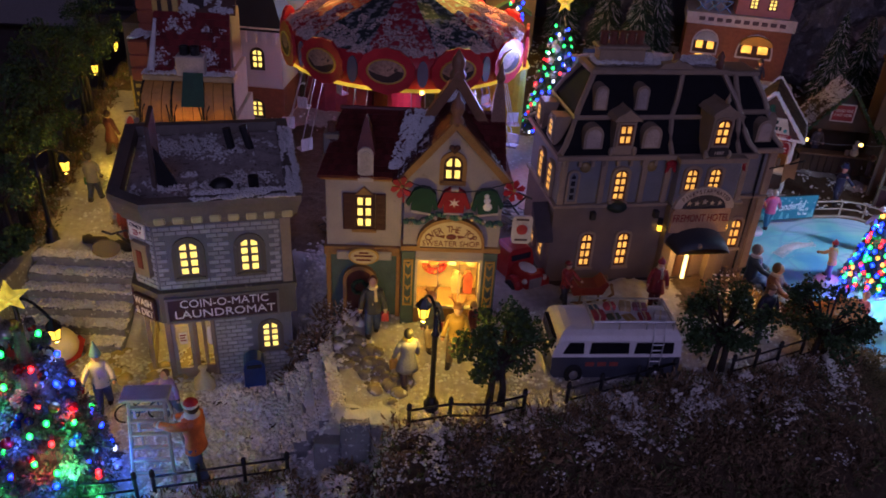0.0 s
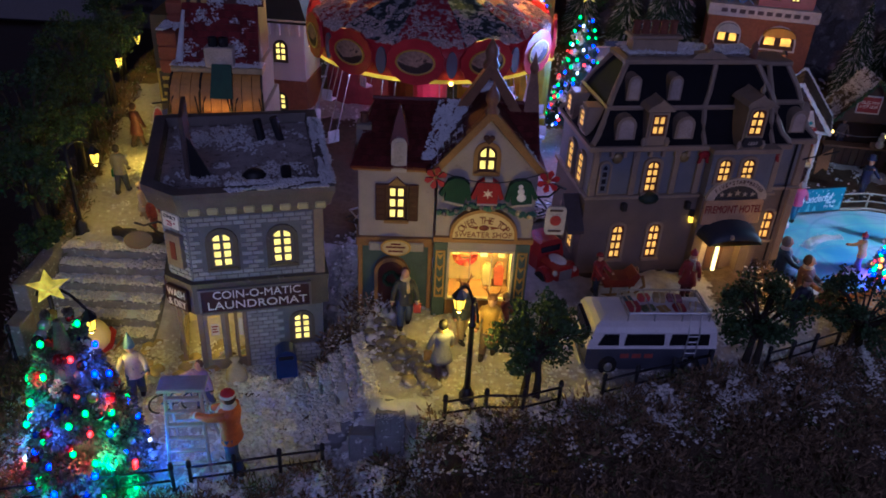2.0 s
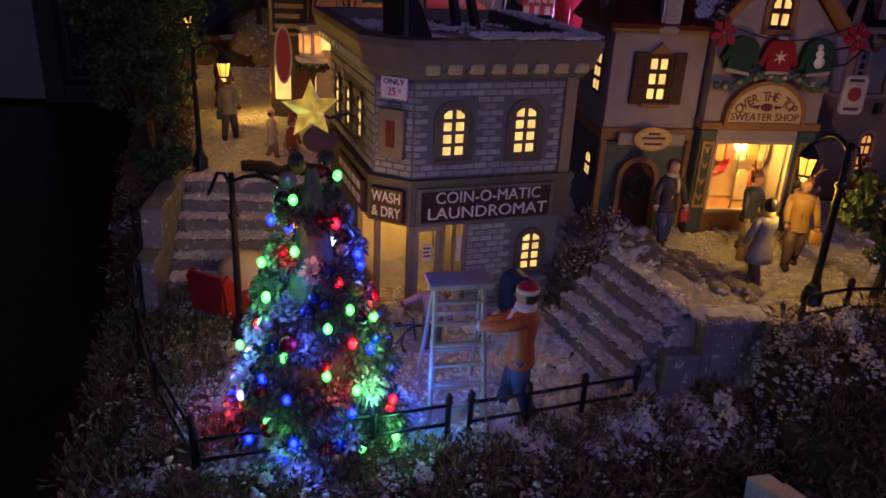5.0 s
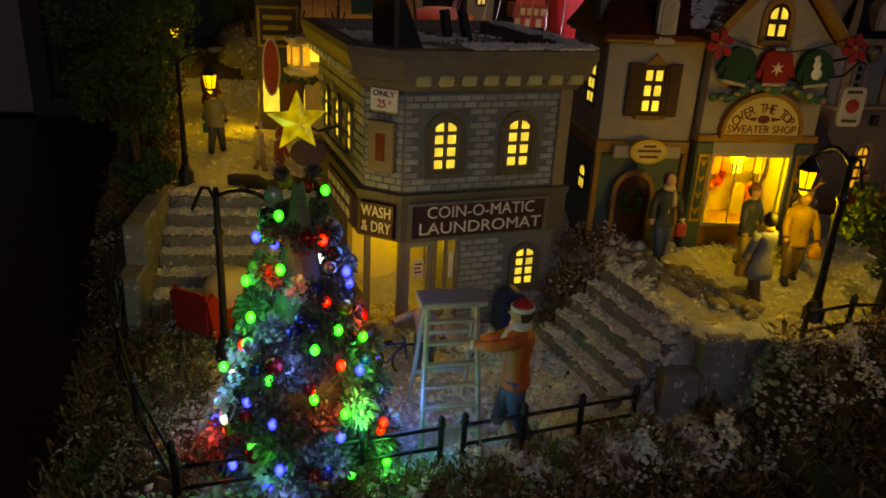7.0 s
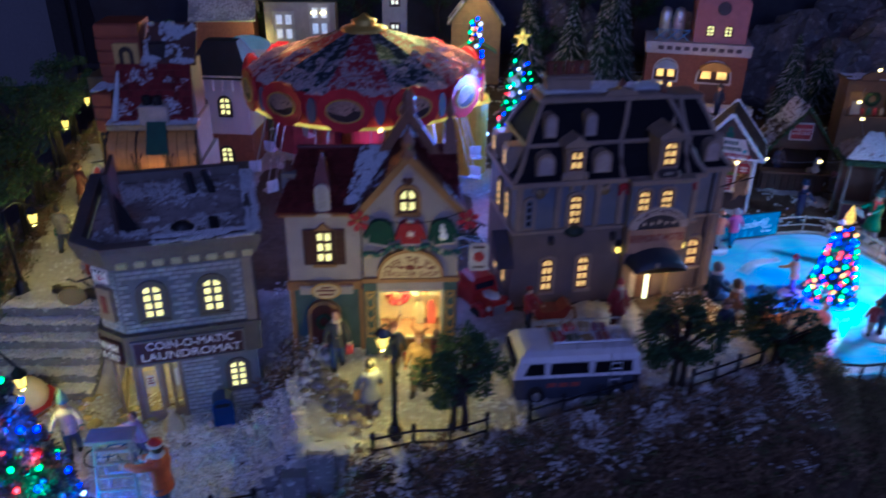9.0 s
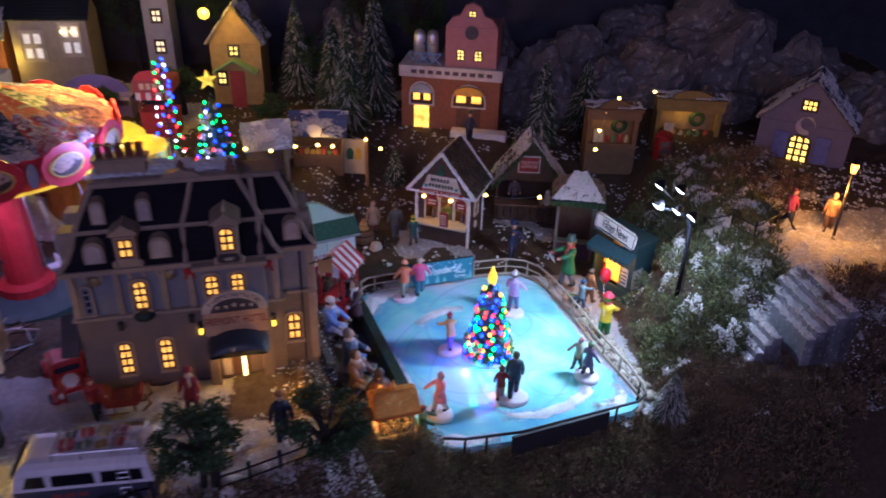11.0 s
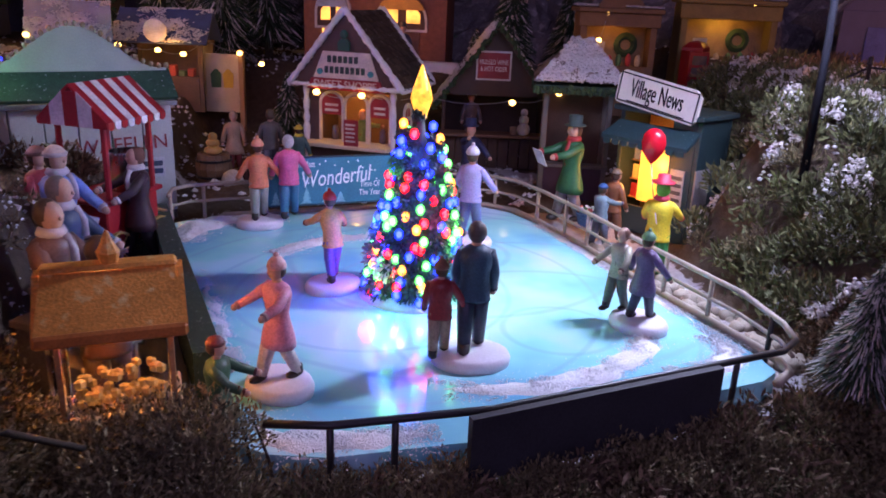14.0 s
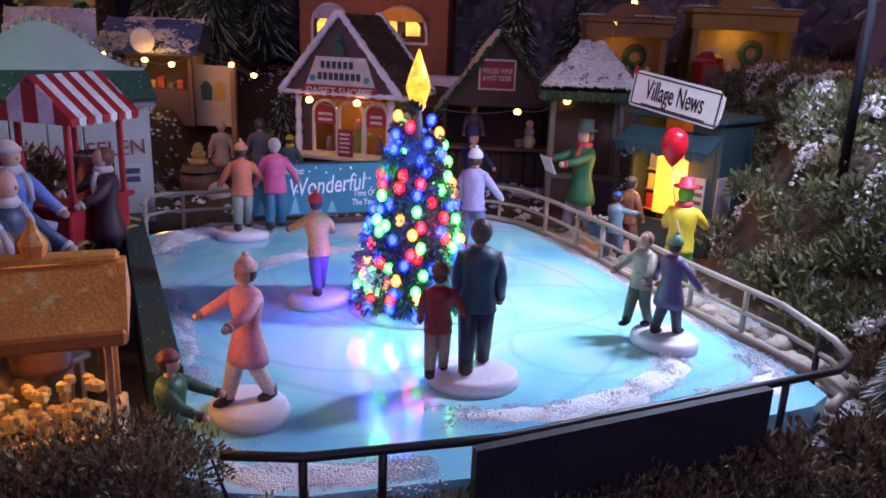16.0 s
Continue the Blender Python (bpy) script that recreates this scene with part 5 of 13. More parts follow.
    for u, col in ((0.0905, (0.72, 0.60, 0.22)), (0.1025, (0.60, 0.14, 0.05))):
        part("shelf_garment", Geo().prism([(u - 0.0045, 0.104), (u + 0.0045, 0.104), (u + 0.0050, 0.122), (u + 0.0022, 0.129), (u - 0.0022, 0.129), (u - 0.0050, 0.122)], 0.016, 0.021), paint(col, 0.8), h, "knitted garment on show")
    wr = part("wall_wreath", Geo().lathe([(0.0085, -0.0025), (0.0130, 0.0), (0.0085, 0.0025), (0.0050, 0.0)], 16, caps=False), paint((0.70, 0.10, 0.03), 0.6, bump=0.8), h, "red knitted ring decoration", m=pose(0.0680, 0.024, 0.1340) @ FRONT)
    for k in range(9):
        a = k * 2 * math.pi / 9
        part("bobble", Geo().ball((0.0095 * math.cos(a), 0.0095 * math.sin(a), 0.0015), 0.0026, 7, 5), paint((0.80, 0.30 if k % 2 else 0.07, 0.05), 0.7), wr, smooth=True)
    part("hanging_rail", Geo().tube([(0.0490, 0.018, 0.1560), (0.1118, 0.018, 0.1560)], 0.0006, 6), IRON, h)
    for k, col in enumerate(((0.75, 0.62, 0.30), (0.70, 0.22, 0.03), (0.68, 0.08, 0.03), (0.25, 0.45, 0.42), (0.72, 0.30, 0.05), (0.66, 0.58, 0.34))):
        u = 0.0580 + k * 0.0092
        part("hung_garment", Geo().prism([(u - 0.0036, 0.1390 - 0.002 * (k % 2)), (u + 0.0036, 0.1390 - 0.002 * (k % 2)), (u + 0.0042, 0.1510), (u + 0.0012, 0.1550), (u - 0.0012, 0.1550), (u - 0.0042, 0.1510)], 0.0165, 0.0195), paint(col, 0.8), h, "knitted garment hung in the window")
    for u in (0.0700, 0.0905):
        part("mullion", Geo().box((u, -0.0094, 0.1055), (u + 0.0008, -0.0078, 0.1575), 0.0002), paint((0.5, 0.45, 0.34), 0.5), fr)
    # arched sign
    sg = part("sign", Geo().prism(arch(0.0515, 0.1095, 0.1750, 0.2035, rise=0.024, n=14), -0.0100, -0.0150), stuff_mat("sign_cream", (0.58, 0.47, 0.24), 0.5, var=0.15), h, "cream arched sign with dark lettering")
    part("rim", Geo().ring(arch(0.0490, 0.1120, 0.1725, 0.2065, rise=0.0268, n=14), arch(0.0517, 0.1093, 0.1752, 0.2033, rise=0.024, n=14), -0.0100, -0.0170), wood, sg)
    ink = paint((0.16, 0.03, 0.02), 0.5)
    arc_text("OVER THE TOP", 0.0098, ink, sg, 0.0805, 0.1945, -0.0152, 0.028, 104, 0.85)
    text("SWEATER SHOP", 0.0080, ink, sg, on_front(0.0805, 0.1792, -0.0152), width=0.052)
    part("emblem", Geo().ball((0.0805, -0.0152, 0.1868), (0.0050, 0.0010, 0.0030), 10, 5).prism([(0.066, 0.1872), (0.074, 0.1852), (0.075, 0.1885)], -0.0150, -0.0156).prism([(0.095, 0.1872), (0.087, 0.1852), (0.086, 0.1885)], -0.0150, -0.0156), ink, sg)
    # garland and three knitted sweaters under the gable
    g = Geo()
    for k in range(90):
        t = k / 89
        u = 0.037 + 0.089 * t
        w = 0.203 + 0.010 * math.sin(math.pi * t) - 0.005 * abs(math.sin(3 * math.pi * t))
        g.ball((u, -0.0165 + r.uniform(-1, 1) * 0.001, w + r.uniform(-1, 1) * 0.0016), r.uniform(0.0016, 0.003), 5, 3)
    part("garland", g, paint((0.05, 0.13, 0.10), 0.7), h, "dark green garland")
    for k in range(8):
        t = (k + 0.5) / 8
        part("bauble", Geo().ball((0.037 + 0.089 * t, -0.0195, 0.200 + 0.010 * math.sin(math.pi * t)), 0.0022, 8, 5), paint((0.5, 0.42, 0.3), 0.3, metal=0.6), h, smooth=True)
    part("wash_line", Geo().tube([(0.030 + 0.102 * t, -0.0205, 0.2475 - 0.012 * math.sin(math.pi * t)) for t in [i / 12 for i in range(13)]], 0.0005, 5), IRON, h)
    for u, col, tilt in ((0.0530, (0.015, 0.06, 0.035), 10), (0.0810, (0.30, 0.02, 0.025), 0), (0.1110, (0.015, 0.06, 0.04), -8)):
        T = pose(u, -0.0150, 0.2245, 0, tilt, 0)
        g = Geo()
        g.prism([(-0.0090, -0.0125), (0.0090, -0.0125), (0.0100, 0.0085), (0.0040, 0.0125), (-0.0040, 0.0125), (-0.0100, 0.0085)], -0.0030, 0.0032)
        g.prism([(-0.0098, 0.0085), (-0.0150, -0.0060), (-0.0112, -0.0080), (-0.0084, 0.0020)], -0.0026, 0.0028)
        g.prism([(0.0098, 0.0085), (0.0150, -0.0060), (0.0112, -0.0080), (0.0084, 0.0020)], -0.0026, 0.0028)
        sw = part("sweater", g, stuff_mat("knit", col, 0.85, var=0.3, fine=2500, coarse=150, bump=0.8), h, "knitted sweater hung out", m=T)
        part("hem", Geo().box((-0.0092, -0.0034, -0.0135), (0.0092, 0.0034, -0.0110), 0.0005), paint((0.45, 0.4, 0.36), 0.8), sw)
        if u == 0.0810:
            g = Geo()
            for a in range(6):
                g.box((-0.0005, -0.0042, -0.0045), (0.0005, -0.0031, 0.0045), 0)
            part("motif", Geo().prism([(0.005 * (1 if i % 2 else 0.35) * math.cos(i * math.pi / 6), -0.001 + 0.005 * (1 if i % 2 else 0.35) * math.sin(i * math.pi / 6)) for i in range(12)], -0.0030, -0.0038), paint((0.7, 0.6, 0.5), 0.7), sw)
            part("collar", Geo().box((-0.0035, -0.0036, 0.0105), (0.0035, 0.0034, 0.0135), 0.0006), paint((0.55, 0.5, 0.45), 0.8), sw)
        if u > 0.1:
            part("motif", Geo().ball((0, -0.0032, -0.004), (0.0042, 0.0012, 0.0042), 10, 5).ball((0, -0.0032, 0.0022), (0.0032, 0.0012, 0.0032), 10, 5).ball((0, -0.0032, 0.0068), (0.0024, 0.0012, 0.0024), 10, 5), paint((0.75, 0.75, 0.76), 0.7), sw, "white round motif")
    for u in (0.0335, 0.1335):
        fl = part("poinsettia", Geo().ball((u, -0.0215, 0.2395), (0.0022, 0.0028, 0.0022), 7, 5), paint((0.5, 0.36, 0.08), 0.5), h, "red flower ornament")
        for k in range(6):
            a = k * math.pi / 3 + 0.3
            g = Geo()
            g.prism([(u, 0.2395), (u + 0.0085 * math.cos(a - 0.35), 0.2395 + 0.0085 * math.sin(a - 0.35)), (u + 0.0105 * math.cos(a), 0.2395 + 0.0105 * math.sin(a)), (u + 0.0085 * math.cos(a + 0.35), 0.2395 + 0.0085 * math.sin(a + 0.35))], -0.0200 - 0.0006 * k, -0.0216 - 0.0006 * k)
            part("petal", g, paint((0.36, 0.012, 0.03), 0.6), fl)
    # roofs
    ridge = 0.2850
    slab(h, "roof", [(-0.043, -0.007, 0.2400), (0.128, -0.007, 0.2400), (0.128, 0.048, ridge), (-0.024, 0.048, ridge)], tiles)
    tile_roof(h, [(-0.043, -0.007, 0.2402), (0.030, -0.007, 0.2402), (0.030, 0.048, ridge), (-0.024, 0.048, ridge)], 12, 13, tiles)
    tile_roof(h, [(0.030, -0.007, 0.2402), (0.128, -0.007, 0.2402), (0.128, 0.048, ridge), (0.030, 0.048, ridge)], 12, 17, tiles)
    slab(h, "roof", [(0.128, 0.092, 0.2390), (-0.043, 0.092, 0.2390), (-0.024, 0.048, ridge), (0.128, 0.048, ridge)], tiles)
    slab(h, "roof", [(-0.043, 0.092, 0.2390), (-0.043, -0.007, 0.2400), (-0.024, 0.048, ridge), (-0.024, 0.0485, ridge)], tiles)
    for s in (-1, 1):
        e = 0.079 + s * 0.0525
        slab(h, "gable_roof", [(e, -0.0185, 0.2405), (0.079, -0.0185, 0.2985), (0.079, 0.050, 0.2985), (e, 0.050, 0.2405)], tiles)
        tile_roof(h, [(e, -0.0185, 0.2407), (e, 0.050, 0.2407), (0.079, 0.050, 0.2987), (0.079, -0.0185, 0.2987)], 10, 12, tiles)
    part("ridge_cap", Geo().tube([(-0.026, 0.048, ridge + 0.001), (0.128, 0.048, ridge + 0.001)], 0.0022, 7), tiles, h)
    # rear gable and end gable with spire, chimneys
    part("rear_gable", Geo().prism([(0.052, 0.268), (0.110, 0.268), (0.081, 0.318)], 0.066, 0.050), tiles, h)
    for s in (-1, 1):
        part("rear_barge", Geo().prism([(0.081 + s * 0.032, 0.262), (0.081, 0.312), (0.081, 0.327), (0.081 + s * 0.040, 0.2670)], 0.0498, 0.040), stuff_mat("dark_wood", (0.24, 0.12, 0.06), 0.45), h)
    part("rear_finial", Geo().lathe([(0.0065, 0.316), (0.0080, 0.322), (0.0050, 0.327), (0.0066, 0.332), (0.0055, 0.337), (0.0004, 0.345)], 9, (0.081, 0.047, 0)), stuff_mat("finial_dark", (0.24, 0.12, 0.07), 0.4), h, smooth=True)
    part("end_spire", Geo().loft([[(0.112, 0.036, 0.262), (0.130, 0.036, 0.262), (0.130, 0.062, 0.262), (0.112, 0.062, 0.262)], [(0.116, 0.045, 0.303), (0.126, 0.045, 0.303), (0.126, 0.053, 0.303), (0.116, 0.053, 0.303)], [(0.1185, 0.047, 0.316), (0.1235, 0.047, 0.316), (0.1235, 0.051, 0.316), (0.1185, 0.051, 0.316)]]), stuff_mat("spire_brown", (0.24, 0.12, 0.07), 0.55), h)
    part("spire_finial", Geo().lathe([(0.003, 0.315), (0.0048, 0.320), (0.0026, 0.325), (0.0004, 0.334)], 9, (0.121, 0.049, 0)), stuff_mat("finial_brown", (0.26, 0.13, 0.07), 0.45), h, smooth=True)
    part("dormer", Geo().prism(arch(-0.0065, 0.0075, 0.2360, 0.2690, n=8), -0.0010, -0.0065), stuff_mat("pale_stone", (0.42, 0.38, 0.36), 0.6), h, "pale arched blind dormer")
    part("dormer_panel", Geo().prism(arch(-0.0042, 0.0052, 0.2390, 0.2655, n=8), -0.0066, -0.0074), stuff_mat("pale_stone_panel", (0.36, 0.33, 0.31), 0.6), h)
    part("dormer_roof", Geo().loft([[(-0.008, -0.006, 0.262), (0.009, -0.006, 0.262), (0.009, 0.020, 0.262), (-0.008, 0.020, 0.262)], [(-0.004, 0.0, 0.281), (0.005, 0.0, 0.281), (0.005, 0.018, 0.281), (-0.004, 0.018, 0.281)], [(0.0, 0.006, 0.294), (0.001, 0.006, 0.294), (0.001, 0.012, 0.294), (0.0, 0.012, 0.294)]]), tiles, h)
    part("chimney", Geo().box((-0.0395, 0.020, 0.236), (-0.0255, 0.036, 0.2700), 0.0008), stuff_mat("chimney_stone", (0.20, 0.18, 0.17), 0.7), h)
    part("chimney_pot", Geo().lathe([(0.0042, 0.2690), (0.0034, 0.2775), (0.0044, 0.2785), (0.0032, 0.2786), (0.0030, 0.272)], 9, (-0.0325, 0.028, 0)), paint((0.12, 0.05, 0.04), 0.6), h)
    snow_patch(h, [(0.020, 0.000, 0.2460), (0.060, 0.000, 0.2460), (0.066, 0.048, ridge + 0.001), (0.036, 0.048, ridge + 0.001)], 3, 0.45)
    snow_patch(h, [(0.0315, -0.016, 0.2440), (0.0330, 0.016, 0.2440), (0.060, 0.016, 0.2760), (0.060, -0.016, 0.2760)], 9, 0.25)
    snow_patch(h, [(0.125, -0.016, 0.2450), (0.125, 0.020, 0.2450), (0.102, 0.020, 0.2710), (0.102, -0.016, 0.2710)], 5, 0.2)
    snow_patch(h, [(0.070, 0.046, 0.2955), (0.095, 0.046, 0.2955), (0.090, 0.052, 0.3060), (0.074, 0.052, 0.3060)], 12, 0.4)
    # side windows that glow toward the laundromat
    side = pose(-0.0365, 0.085, 0, 0, 0, -90)
    window(h, 0.052, 0.066, 0.188, 0.218, -0.0002, 2, 3, PALE_YELLOW, brown, flat=True, m=side)
    window(h, 0.050, 0.062, 0.120, 0.140, 0.0018, 2, 2, PALE_YELLOW, brown, m=side)
    # hanging party sign on an iron bracket at the corner
    br = part("bracket", Geo().tube([(0.127, -0.006, 0.228), (0.140, -0.010, 0.232), (0.152, -0.013, 0.228)], 0.0010, 6).tube([(0.127, -0.006, 0.216), (0.138, -0.010, 0.219), (0.146, -0.012, 0.229)], 0.0010, 6), IRON, h)
    hs = part("hanging_sign", Geo().prism([(0.1380, 0.1835), (0.1525, 0.1835), (0.1545, 0.1865), (0.1545, 0.2090), (0.1525, 0.2120), (0.1380, 0.2120), (0.1360, 0.2090), (0.1360, 0.1865)], -0.0150, -0.0175), paint((0.5, 0.48, 0.46), 0.5), br, "small white and red hanging sign", m=pose(0, 0, 0))
    part("emblem", Geo().lathe([(0.0052, 0), (0.0052, 0.0008)], 14), paint((0.34, 0.04, 0.04), 0.5), hs, "red round emblem", m=pose(0.1452, -0.0176, 0.1985) @ FRONT)
    for w in (0.1865, 0.2075):
        part("print_bar", Geo().box((0.1392, -0.0180, w), (0.1512, -0.0175, w + 0.0022), 0.0002), paint((0.08, 0.05, 0.05), 0.5), hs)
    return h


sweater_shop()
lamp("shop_window_lamp", "POINT", (0.026, 0.654, 0.151), 0.24, (1.0, 0.62, 0.05), 0.005)


# ---- hotel ----
def hotel():
    m = pose(0.173, 0.720, 0.0, 0, 0, 9)
    h = thing("hotel", m, "tall stone hotel with dark mansard roof, lit windows and canopy", "miniature building")
    lower = stuff_mat("brown_stone", (0.16, 0.122, 0.105), 0.6, var=0.25, coarse=50, bump=0.4)
    upper = stuff_mat("blue_grey_stone", (0.17, 0.175, 0.20), 0.55, var=0.25, coarse=50, bump=0.3)
    tan = stuff_mat("tan_stone", (0.30, 0.225, 0.165), 0.55, var=0.25, bump=0.3)
    slate = stuff_mat("dark_slate", (0.010, 0.009, 0.013), 0.75, var=0.4, coarse=80, bump=0.3, spec=0.12)
    dark = stuff_mat("red_brown_frame", (0.14, 0.045, 0.03), 0.5, var=0.3)
    base = 0.080
    U0, U1, D = -0.039, 0.167, 0.105
    U2, V2 = 0.203, 0.013  # the wing beyond the bay, set back
    B0, B1, BV = 0.084, 0.152, -0.012
    part("ground_floor_wall", Geo().box((U0, 0, base), (U1, D, 0.178), 0.0006), lower, h)
    part("upper_wall", Geo().box((U0 + 0.001, 0.001, 0.1825), (U1 - 0.001, D - 0.001, 0.232), 0.0006), upper, h)
    # bay: lower part open as a porch
    part("bay_wall", Geo().box((B0, BV, 0.1835), (B1, 0.0008, 0.232), 0.0006), upper, h)
    for u0, u1 in ((B0, B0 + 0.011), (B1 - 0.011, B1)):
        part("porch_pier", Geo().box((u0, BV, base), (u1, -0.0003, 0.1560), 0.0006), lower, h)
    part("porch_lintel", Geo().box((B0, BV, 0.1565), (B1, -0.0003, 0.1830), 0.0006), lower, h)
    for a, b, z0, z1, d in ((U0, U1, 0.1785, 0.1822, 0.003), (U0, U1, 0.2325, 0.2380, 0.0055)):
        part("string_course", Geo().box((a - d, -d, z0), (b + d, D + d, z1), 0.0008), tan, h)
    part("bay_cornice", Geo().box((B0 - 0.003, BV - 0.0045, 0.2326), (B1 + 0.003, -0.0057, 0.2379), 0.0008), tan, h)
    part("plinth", Geo().box((U0 - 0.002, -0.002, base - 0.004), (U1 + 0.002, D + 0.002, 0.0885), 0.0006), stuff_mat("dark_plinth", (0.06, 0.045, 0.04), 0.6), h)
    for u in (U0 + 0.001, 0.0040, 0.0480, 0.0740, U1 - 0.008):
        part("quoin", Geo().box((u, -0.0028, 0.1830), (u + 0.0065, 0.0, 0.2322), 0.0006), tan, h)
    for k in range(9):
        u = U0 + 0.004 + k * 0.0135
        part("corbel", Geo().box((u, -0.0044, 0.2258), (u + 0.0035, 0.0, 0.2322), 0.0005), tan, h)
    for u in (-0.0130, 0.0580):
        part("cartouche", Geo().ball((u, -0.002, 0.2245), (0.0058, 0.0025, 0.0058), 12, 6), stuff_mat("old_gold", (0.26, 0.19, 0.09), 0.4, metal=0.4), h, smooth=True)
    # windows
    for u in (0.0013, 0.0423):
        window(h, u - 0.0058, u + 0.0058, 0.1080, 0.1470, -0.0002, 2, 4, AMBER_GLASS, dark, surround=tan, lip=0.0024, rise=0.004, sill=tan)
    window(h, 0.0212, 0.0334, 0.1870, 0.2200, -0.0002, 2, 4, AMBER_GLASS, dark, surround=tan, lip=0.0030, rise=0.005, sill=tan)
    window(h, -0.0270, -0.0200, 0.1870, 0.2180, -0.0002, 1, 4, paint((0.02, 0.02, 0.03), 0.2), upper, surround=tan, lip=0.002, rise=0.004)
    for u in (0.0985, 0.1240):
        window(h, u - 0.0060, u + 0.0060, 0.2020, 0.2255, BV - 0.0002, 2, 3, AMBER_GLASS, dark, surround=tan, lip=0.0026, rise=0.004)
    left = pose(U0, D, 0, 0, 0, -90)
    for u in (0.078, 0.045):
        window(h, u - 0.006, u + 0.006, 0.1870, 0.2180, -0.0002, 2, 4, AMBER_GLASS, dark, surround=tan, lip=0.0026, rise=0.004, m=left)
        window(h, u - 0.006, u + 0.006, 0.1080, 0.1420, -0.0002, 2, 4, AMBER_GLASS, dark, surround=tan, lip=0.0026, rise=0.004, m=left)
    right = pose(U2, 0, 0, 0, 0, 90)
    for u in (0.040, 0.075):
        window(h, u - 0.0075, u + 0.0075, 0.1000, 0.1330, -0.0002, 2, 3, AMBER_GLASS, dark, surround=tan, lip=0.003, rise=0.006, m=right)
        window(h, u - 0.0065, u + 0.0065, 0.1870, 0.2180, -0.0002, 2, 4, paint((0.03, 0.03, 0.05), 0.2), dark, surround=tan, lip=0.003, rise=0.005, m=right)
    # wing: two storeys, its own mansard, one lit window and a flag
    part("wing_wall", Geo().box((U1 - 0.004, V2, base), (U2, D - 0.002, 0.178), 0.0006), lower, h)
    part("wing_wall", Geo().box((U1 - 0.004, V2 + 0.001, 0.1825), (U2 - 0.001, D - 0.003, 0.232), 0.0006), upper, h)
    for z0, z1, d in ((0.1784, 0.1823, 0.003), (0.2324, 0.2381, 0.0055)):
        part("string_course", Geo().box((U1 + 0.0056, V2 - d, z0), (U2 + d, D - 0.001, z1), 0.0008), tan, h)
    part("quoin", Geo().box((U2 - 0.0070, V2 - 0.0026, 0.1830), (U2 + 0.0018, V2 + 0.004, 0.2322), 0.0006), tan, h)
    part("quoin", Geo().box((U2 - 0.0070, V2 - 0.0026, 0.0890), (U2 + 0.0018, V2 + 0.004, 0.1780), 0.0006), tan, h)
    window(h, 0.1715, 0.1850, 0.1180, 0.1520, V2 - 0.0002, 2, 3, AMBER_GLASS, dark, surround=tan, lip=0.0026, rise=0.006, sill=tan)
    wing = lambda d, z: [(U1 - 0.030, V2 + d, z), (U2 - d, V2 + d, z), (U2 - d, D - 0.003 - d, z), (U1 - 0.030, D - 0.003 - d, z)]
    for steps in (((-0.003, 0.2384), (0.004, 0.246), (0.0095, 0.258), (0.0135, 0.2705)), ((0.0145, 0.2735), (0.019, 0.286), (0.026, 0.299), (0.030, 0.3060))):
        part("mansard_roof", Geo().loft([wing(d, z) for d, z in steps]), slate, h, "dark slate mansard roof of the wing")
        part("hip_rib", Geo().tube([(U2 - d, V2 + d, z + 0.0006) for d, z in steps], 0.0029, 6), tan, h)
    part("mid_moulding", Geo().loft([wing(0.0115, 0.2700), wing(0.0100, 0.2725), wing(0.0125, 0.2745)]), tan, h)
    part("roof_curb", Geo().loft([wing(0.0290, 0.3052), wing(0.0260, 0.3068), wing(0.0260, 0.3105), wing(0.030, 0.3115)]), tan, h)
    dw = part("dormer", Geo().prism(arch(0.1745, 0.1925, 0.2440, 0.2680), V2 + 0.0125, V2 - 0.0010), tan, h, "blind arched dormer")
    part("dormer_panel", Geo().prism(arch(0.1772, 0.1898, 0.2455, 0.2650), V2 - 0.0009, V2 - 0.0018), stuff_mat("pale_tan", (0.42, 0.34, 0.30), 0.6), dw)
    fp = part("flag_pole", Geo().tube([(U2 - 0.006, V2, 0.212), (U2 + 0.020, V2 - 0.024, 0.232)], 0.0008, 5), IRON, h)
    part("flag", Geo().prism([(U2 + 0.004, 0.222), (U2 + 0.019, 0.2315), (U2 + 0.020, 0.206), (U2 + 0.013, 0.209), (U2 + 0.006, 0.202)], V2 - 0.0150, V2 - 0.0142), paint((0.42, 0.26, 0.12), 0.8), fp, "limp tan cloth flag")
    part("down_pipe", Geo().tube([(U2 - 0.014, V2 - 0.002, 0.089), (U2 - 0.014, V2 - 0.002, 0.231)], 0.0012, 6), IRON, h)
    # porch: canopy, lit door edge, arched name board
    part("door", Geo().box((0.1085, -0.0012, base), (0.1275, -0.0004, 0.1430), 0.0003), paint((0.10, 0.05, 0.03), 0.5), h)
    part("door_light", Geo().box((0.1185, -0.0030, 0.0800), (0.1225, -0.0012, 0.1430), 0.0003), glow("porch_tube", (1.0, 0.80, 0.25), 2.5), h, "lit yellow door strip")
    part("door_light", Geo().box((0.0975, -0.0030, 0.0900), (0.1065, -0.0012, 0.1380), 0.0003), paint((0.40, 0.36, 0.32), 0.5), h, "pale slatted door side")
    cv = stuff_mat("dark_canopy", (0.025, 0.03, 0.045), 0.45, var=0.3)
    rings = []
    for k in range(6):
        t = k / 5
        rings.append([(0.118 + 0.033 * math.cos(math.pi * i / 10) * (1 - 0.12 * t), BV - 0.0004 - 0.026 * math.sin(math.pi / 2 * t), 0.1390 + (0.0200 * math.sin(math.pi * i / 10)) * math.cos(math.pi / 2 * t * 0.8)) for i in range(11)])
    part("canopy", Geo().loft(rings, caps=False), cv, h, "dark fabric canopy", smooth=True)
